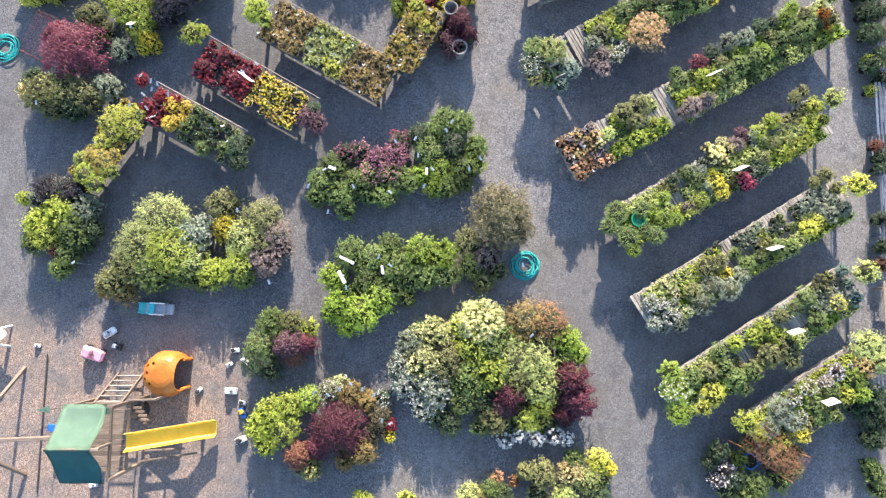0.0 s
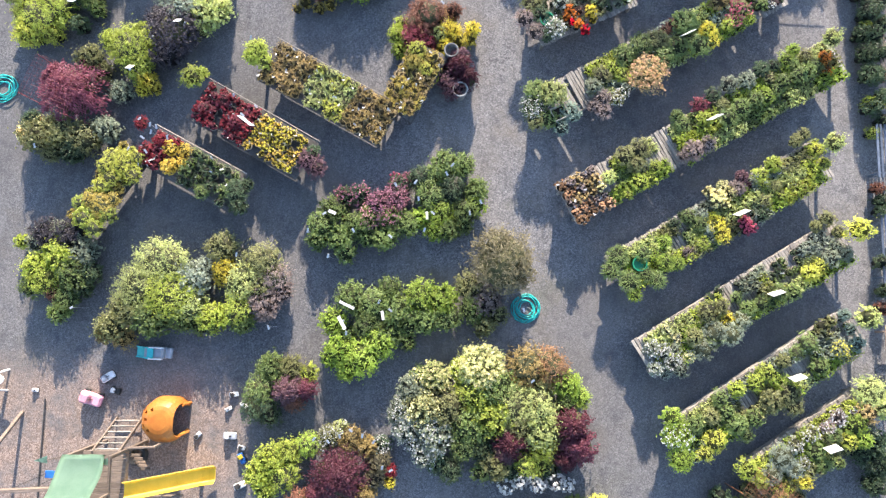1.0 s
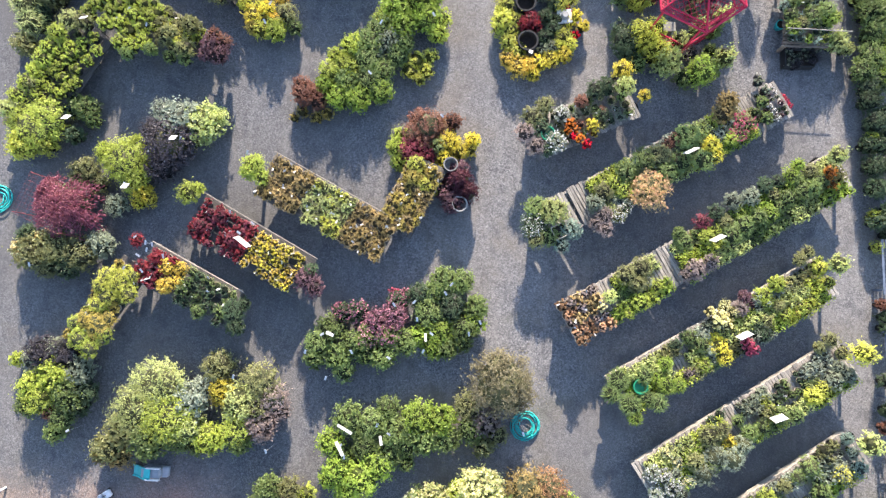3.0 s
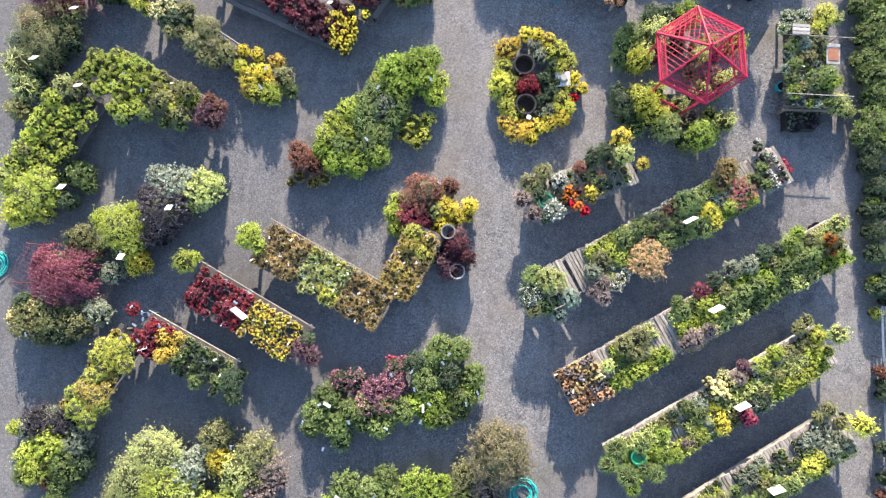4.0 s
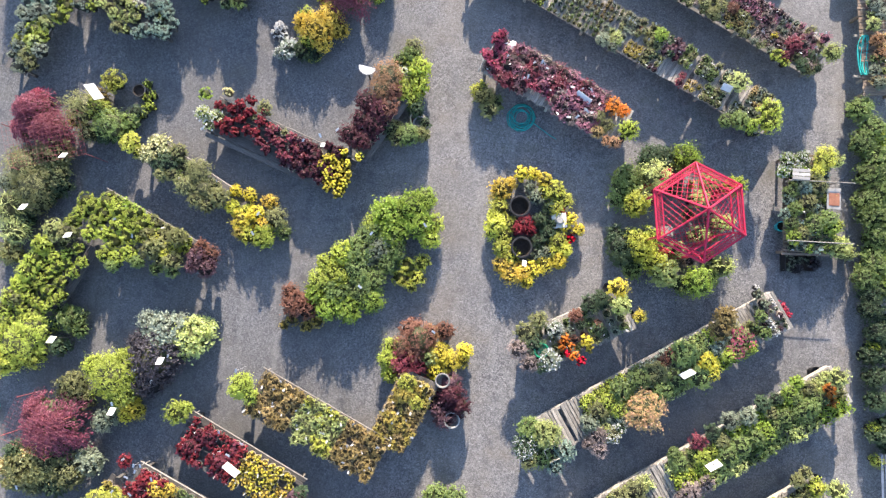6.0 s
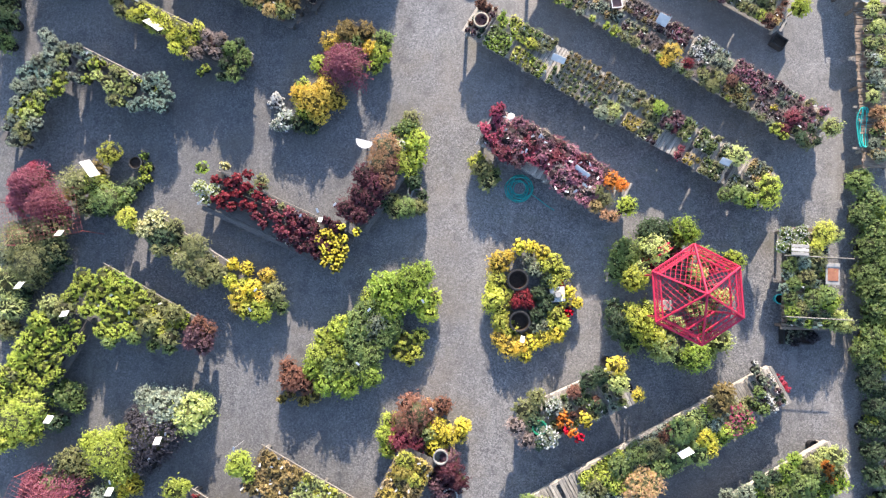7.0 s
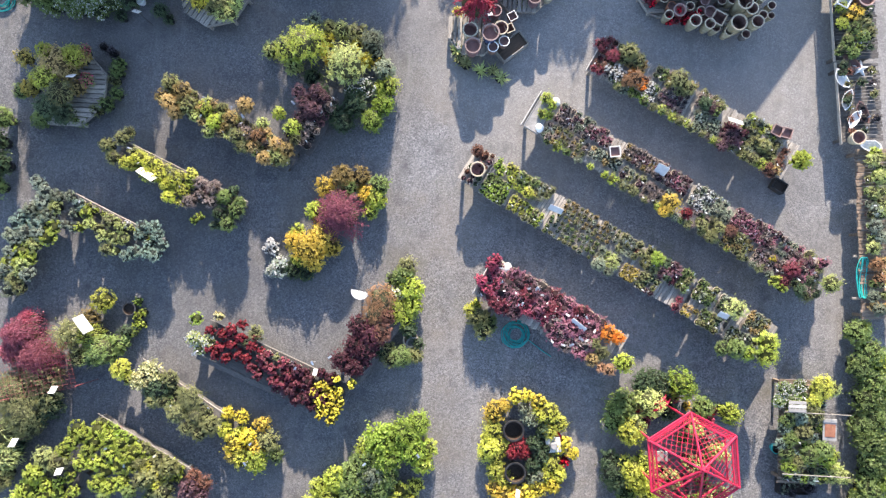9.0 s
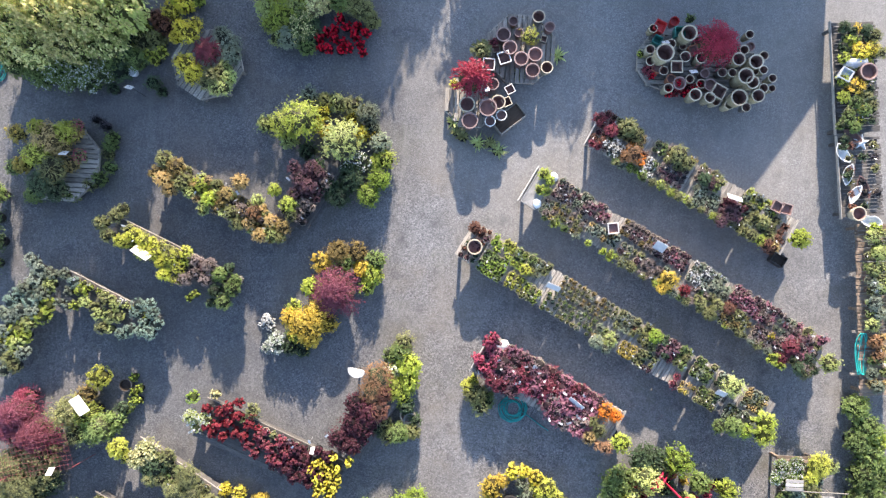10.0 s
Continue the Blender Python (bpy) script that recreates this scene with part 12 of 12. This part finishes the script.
rows_of("ball", ['grey', 'oliveb'], NB3, 4.6, 5.0, -0.6, 0.0, 0.165, 0.148, 0.175, "small pots in rows")
rows_of("bush", ['olive', 'pinkgrey', 'green'], NB3, 5.65, 6.65, -0.62, -0.05, 0.18, 0.145, 0.19, "small pots in rows")
rows_of("bush", ['grey', 'silver'], NB3, 6.0, 6.6, 0.02, 0.6, 0.18, 0.148, 0.175, "small pots in rows")
rows_of("ball", ['mauve', 'plum', 'pinkgrey', 'mauve'], NB3, 6.68, 7.5, 0.04, 0.62, 0.165, 0.148, 0.175, "small pots in rows")
rows_of("ball", ['olive', 'olive', 'oliveb'], NB3, 6.72, 7.65, -0.62, -0.02, 0.165, 0.148, 0.175, "small pots in rows")
rows_of("ball", ['mauve', 'plum', 'pinkgrey'], NB3, 7.5, 8.15, 0.0, 0.62, 0.165, 0.148, 0.175, "small pots in rows")
rows_of("ball", ['plum', 'pinkgrey', 'plum'], NB3, 7.75, 8.7, -0.62, -0.05, 0.165, 0.148, 0.175, "small pots in rows")
rows_of("ball", ['mauve', 'pinkgrey', 'grey'], NB3, 8.2, 8.9, 0.0, 0.6, 0.2, 0.14, 0.2, "small pots in rows")
rows_of("bush", ['pinkgrey', 'crimson', 'rust', 'olive'], NB4, 0.05, 0.65, -0.55, 0.6, 0.19, 0.13, 0.2, "small pots in rows")
rows_of("bush", ['tan', 'olive', 'oliveb'], NB4, 0.68, 1.45, 0.1, 0.62, 0.165, 0.148, 0.175, "small pots in rows")
rows_of("ball", ['white', 'silver', 'grey'], NB4, 0.66, 1.05, -0.55, -0.05, 0.165, 0.148, 0.175, "small pots in rows")
rows_of("mum", ['copper', 'rust', 'orange'], NB4, 1.08, 1.75, -0.35, 0.12, 0.165, 0.148, 0.175, "small pots in rows")
rows_of("ball", ['silver', 'green', 'white'], NB4, 1.78, 2.15, -0.55, 0.0, 0.165, 0.148, 0.175, "small pots in rows")
rows_of("bush", ['bright', 'green'], NB4, 0.9, 2.1, -0.62, -0.42, 0.18, 0.148, 0.175, "small pots in rows")
rows_of("ball", ['dark', 'green'], NB4, 1.75, 2.15, 0.2, 0.6, 0.2, 0.148, 0.175, "small pots in rows")
rows_of("bush", ['olive', 'pinkgrey', 'oliveb'], NB4, 2.2, 3.05, 0.1, 0.62, 0.165, 0.148, 0.175, "small pots in rows")
rows_of("rosette", ['plum', 'pinkgrey', 'smoke'], NB4, 2.2, 3.05, -0.38, 0.08, 0.15, 0.1, 0.13, "small pots in rows")
rows_of("bush", ['olive', 'lime'], NB4, 2.2, 3.4, -0.64, -0.42, 0.18, 0.148, 0.175, "small pots in rows")
rows_of("bush", ['grey', 'pinkgrey', 'olive'], NB4, 3.25, 3.95, 0.08, 0.62, 0.18, 0.145, 0.19, "small pots in rows")
rows_of("ball", ['grey', 'silver', 'grey'], NB4, 3.45, 4.2, -0.62, 0.02, 0.165, 0.148, 0.175, "small pots in rows")
rows_of("rosette", ['plum', 'maroon'], NB4, 4.3, 4.95, -0.4, 0.1, 0.165, 0.148, 0.175, "small pots in rows")
rows_of("bush", ['olive', 'pinkgrey'], NB4, 3.9, 4.9, -0.62, -0.42, 0.18, 0.148, 0.175, "small pots in rows")
rows_of("bush", ['grey', 'olive', 'lime'], NB4, 4.75, 5.75, 0.12, 0.62, 0.18, 0.145, 0.19, "small pots in rows")
rows_of("bush", ['grey', 'pinkgrey', 'olive'], NB4, 4.95, 5.75, -0.62, 0.08, 0.18, 0.145, 0.19, "small pots in rows")
rows_of("bush", ['oliveb', 'tan', 'olive', 'palelime', 'pinkgrey'], LI, 0.1, 4.1, -0.4, 0.4, 0.22, 0.15, 0.36, "small pots in rows", z=0.48)
rows_of("rosette", ['maroon', 'plum', 'crimson'], LD, 2.4, 4.0, -0.5, 0.5, 0.25, 0.15, 0.2, "small pots in rows", z=0.48)
rows_of("rosette", ['maroon', 'plum'], LDr, 0.2, 1.8, -0.4, 0.4, 0.25, 0.16, 0.22, "small pots in rows", z=0.48)
rows_of("bush", ['grey', 'olive', 'green'], LE, 0.2, 2.4, -0.3, 0.3, 0.3, 0.18, 0.26, "small pots in rows", z=0.48)
rows_of("bush", ['green', 'bright', 'dark', 'blue'], EB, 0.1, 2.9, -0.6, 0.6, 0.24, 0.15, 0.24, "small pots in rows")
rows_of("rosette", ['red', 'crimson', 'red'], LA, 0.15, 1.9, -0.6, 0.6, 0.21, 0.15, 0.24, "small pots in rows")
rows_of("ball", ['yellow', 'yellow', 'gold'], LA, 1.95, 3.55, -0.6, 0.6, 0.24, 0.175, 0.26, "small pots in rows")
rows_of("rosette", ['red', 'crimson'], LBr, 0.1, 0.9, -0.57, 0.57, 0.22, 0.15, 0.24, "small pots in rows")
rows_of("bush", ['dark', 'green', 'dark'], LBr, 1.3, 2.85, -0.57, 0.57, 0.26, 0.19, 0.32, "small pots in rows")
rows_of("bush", ['yellowlime', 'mustard'], LBl, 0.1, 1.4, -0.45, 0.45, 0.25, 0.18, 0.26, "small pots in rows")
rows_of("bush", ['mustard', 'lime', 'yellowlime'], LBl, 1.4, 2.75, -0.45, 0.45, 0.25, 0.18, 0.24, "small pots in rows")
rows_of("bush", ['oliveb', 'tan', 'oliveb'], LC, 0.1, 1.4, -0.64, 0.64, 0.23, 0.18, 0.22, "small pots in rows")
rows_of("bush", ['palelime', 'palelime', 'yellowlime'], LC, 1.45, 2.75, -0.64, 0.64, 0.2, 0.18, 0.22, "small pots in rows")
rows_of("bush", ['oliveb', 'tan', 'oliveb'], LC, 2.8, 4.1, -0.64, 0.64, 0.2, 0.18, 0.22, "small pots in rows")
rows_of("bush", ['mustard', 'oliveb', 'tan', 'mustard'], LCr, 0.1, 2.1, -0.54, 0.54, 0.23, 0.18, 0.22, "small pots in rows")
rows_of("bush", ['yellowlime', 'olive', 'lime'], LH, 0.5, 2.6, -0.32, 0.32, 0.26, 0.17, 0.4, "small pots in rows", z=0.48)
rows_of("bush", ['plum', 'pinkgrey', 'smoke'], LIr, 0.1, 1.9, -0.42, 0.42, 0.24, 0.16, 0.36, "small pots in rows", z=0.48)
rows_of("bush", ['pinkgrey', 'olive', 'mauve', 'plum'], NB3, 8.75, 9.65, -0.6, 0.6, 0.25, 0.19, 0.3, "small pots in rows")
rows_of("bush", ['rust', 'olive', 'grey', 'tan'], NB4, 5.75, 6.35, -0.6, 0.3, 0.24, 0.17, 0.26, "small pots in rows")
rows_of("bush", ['pinkred', 'mauve', 'pinkgrey', 'pinkred'], NB1, 0.05, 0.55, -0.55, 0.55, 0.24, 0.2, 0.25, "small pots in rows")
rows_of("ball", ['grey', 'plum', 'dark'], RB1, 7.4, 8.1, -0.5, 0.0, 0.19, 0.12, 0.16, "small pots in rows")
rows_of("bush", ['lime', 'bright', 'olive'], LF, 0.1, 3.0, -0.05, 0.42, 0.25, 0.2, 0.3, "small pots in rows", z=0.48)
rows_of("bush", ['grey', 'olive', 'green'], LE, 0.15, 2.5, 0.1, 0.42, 0.24, 0.17, 0.26, "small pots in rows", z=0.48)
rows_of("ball", ['lime', 'palelime', 'grey'], LG, 0.15, 2.7, 0.1, 0.36, 0.24, 0.14, 0.24, "small pots in rows", z=0.48)
rows_of("rosette", ['red', 'crimson', 'olive'], LD, 0.25, 2.3, 0.3, 0.6, 0.25, 0.15, 0.22, "small pots in rows", z=0.48)
rows_of("rosette", ['maroon', 'plum'], LD, 2.3, 3.3, 0.3, 0.6, 0.25, 0.15, 0.22, "small pots in rows", z=0.48)
rows_of("bush", ['yellowlime', 'olive'], LH, 0.4, 2.5, 0.08, 0.42, 0.26, 0.18, 0.34, "small pots in rows", z=0.48)
rows_of("bush", ['plum', 'pinkgrey', 'green'], LH, 2.5, 3.8, 0.0, 0.42, 0.26, 0.17, 0.3, "small pots in rows", z=0.48)
rows_of("ball", ['grey', 'silver', 'olive'], LGl, 0.1, 3.0, -0.38, 0.38, 0.27, 0.16, 0.26, "small pots in rows", z=0.48)
BENCH_GREENS = ("green", "olive", "grey", "bright", "lime", "palelime", "bright", "palelime", "silver")
trays(RB1, 1.8, 7.3, BENCH_GREENS, bare=((7.0, 7.5, -0.7, 0.7),))
rows_of("mum", ['tan', 'peach', 'tan', 'copper', 'cream', 'pinkgrey'], RB2, 0.0, 1.2, -0.68, 0.64, 0.26, 0.20, 0.26, "small pots in rows", miss=0.0)
trays(RB2, 1.25, 9.2, BENCH_GREENS, bare=((1.1, 1.6, -0.2, 0.7), (2.9, 3.7, -0.25, 0.7), (3.0, 3.5, -0.7, -0.2), (4.7, 5.1, 0.2, 0.7)))
trays(RB3, 0.4, 7.0, BENCH_GREENS, bare=((2.0, 2.5, -0.2, 0.7),))
trays(RB4, 0.4, 6.5, BENCH_GREENS, bare=((2.9, 3.6, -0.2, 0.7), (4.15, 5.45, -0.2, 0.7), (5.7, 6.1, -0.2, 0.7)))
trays(RB5, 0.3, 5.9, BENCH_GREENS, bare=((2.2, 2.7, -0.3, 0.2), (3.8, 4.4, -0.3, 0.1), (5.4, 6.1, -0.2, 0.7)))
trays(RB6, 0.3, 3.8, BENCH_GREENS, bare=())
rows_of("bush", ['green', 'dark', 'grey', 'rust', 'olive'], RB0, 0.1, 3.0, -0.54, 0.54, 0.28, 0.17, 0.24, "small pots in rows")
rows_of("bush", ['green', 'lime', 'olive', 'dark', 'gold'], ET1, 0.1, 3.1, -0.5, 0.5, 0.3, 0.17, 0.25, "small pots in rows")
rows_of("bush", ['green', 'palelime', 'olive', 'grey', 'tan'], ET3, 0.1, 4.8, -0.5, 0.5, 0.34, 0.18, 0.27, "small pots in rows", miss=0.2)
rows_of("bush", ['lime', 'green', 'olive'], LFl, 0.1, 2.6, -0.4, 0.4, 0.4, 0.17, 0.22, "small pots in rows", z=0.48, miss=0.2)
rows_of("bush", ['dark', 'rust', 'smoke', 'olive'], ET2, 0.1, 2.2, -0.55, 0.55, 0.34, 0.15, 0.2, "small pots in rows", miss=0.2)

# a second row of lime shrubs on the west bench
bed = "lime shrubs along the west bench"
rng = random.Random(11)
for k in range(8):
    u = 0.15 + 0.44 * k
    P("bush", rng.choice(("lime", "lime", "bright", "palelime")), LFl[0] - 0.462 * u - 0.50 + rng.uniform(-0.05, 0.05), LFl[1] - 0.887 * u + 0.26 + rng.uniform(-0.05, 0.05), 0.48, rng.uniform(0.28, 0.36), rng.uniform(0.42, 0.55), bed)

# trailing plants along the edge of the north benches
bed = "trailing plants along the bench edge"
rng = random.Random(5)
for b, off, u0, u1, step in ((NB3, -0.60, 0.9, 8.6, 0.30), (NB4, -0.60, 1.0, 4.4, 0.28)):
    L = math.hypot(b[2] - b[0], b[3] - b[1])
    ux, uy = (b[2] - b[0]) / L, (b[3] - b[1]) / L
    u = u0
    while u < u1:
        r = rng.uniform(0.12, 0.19)
        P(rng.choice(("bush", "grass")), rng.choice(("olive", "lime", "olive", "grey", "green")), b[0] + ux * u - uy * off, b[1] + uy * u + ux * off, 0.6, r, rng.uniform(0.2, 0.32), bed)
        u += step * rng.uniform(0.6, 1.6)

# long white name slips pushed in among the shrubs
def name_slip(a, b, w=0.075):
    a, b = Vector(a), Vector(b)
    root = thing("name_slip", a.x, a.y, 0, 0, "long white plastic name slip on a stake among shrubs", "label", "name slips")
    part("slip", beam_bm((0, 0, a.z), b - a + Vector((0, 0, a.z)), w, 0.008), "sign_white", root)
    mid = (b - a) / 2
    part("stake", rod_bm((mid.x, mid.y, 0), (mid.x, mid.y, (a.z + b.z) / 2 - 0.006), 0.008, None, 6), "metal_dark", root, "thin dark stake")


name_slip((-2.50, -1.22, 0.92), (-2.07, -1.40, 1.06))
name_slip((-2.48, -1.63, 1.08), (-2.26, -1.97, 1.18), 0.09)
name_slip((-1.30, -1.42, 1.04), (-1.24, -1.66, 1.10), 0.07)
name_slip((-2.98, 1.30, 0.98), (-2.76, 1.22, 1.04), 0.09)
name_slip((-0.22, 1.42, 0.98), (-0.20, 1.20, 1.04), 0.06)

# red blooms at the bench end
bed = "red blooms at the bench end"
P("mum", "rose", 9.94, 8.83, 0, 0.27, 0.55, bed)
P("mum", "rose", 9.84, 8.65, 0, 0.19, 0.50, bed)
P("mum", "rose", 10.14, 8.70, 0, 0.19, 0.50, bed)
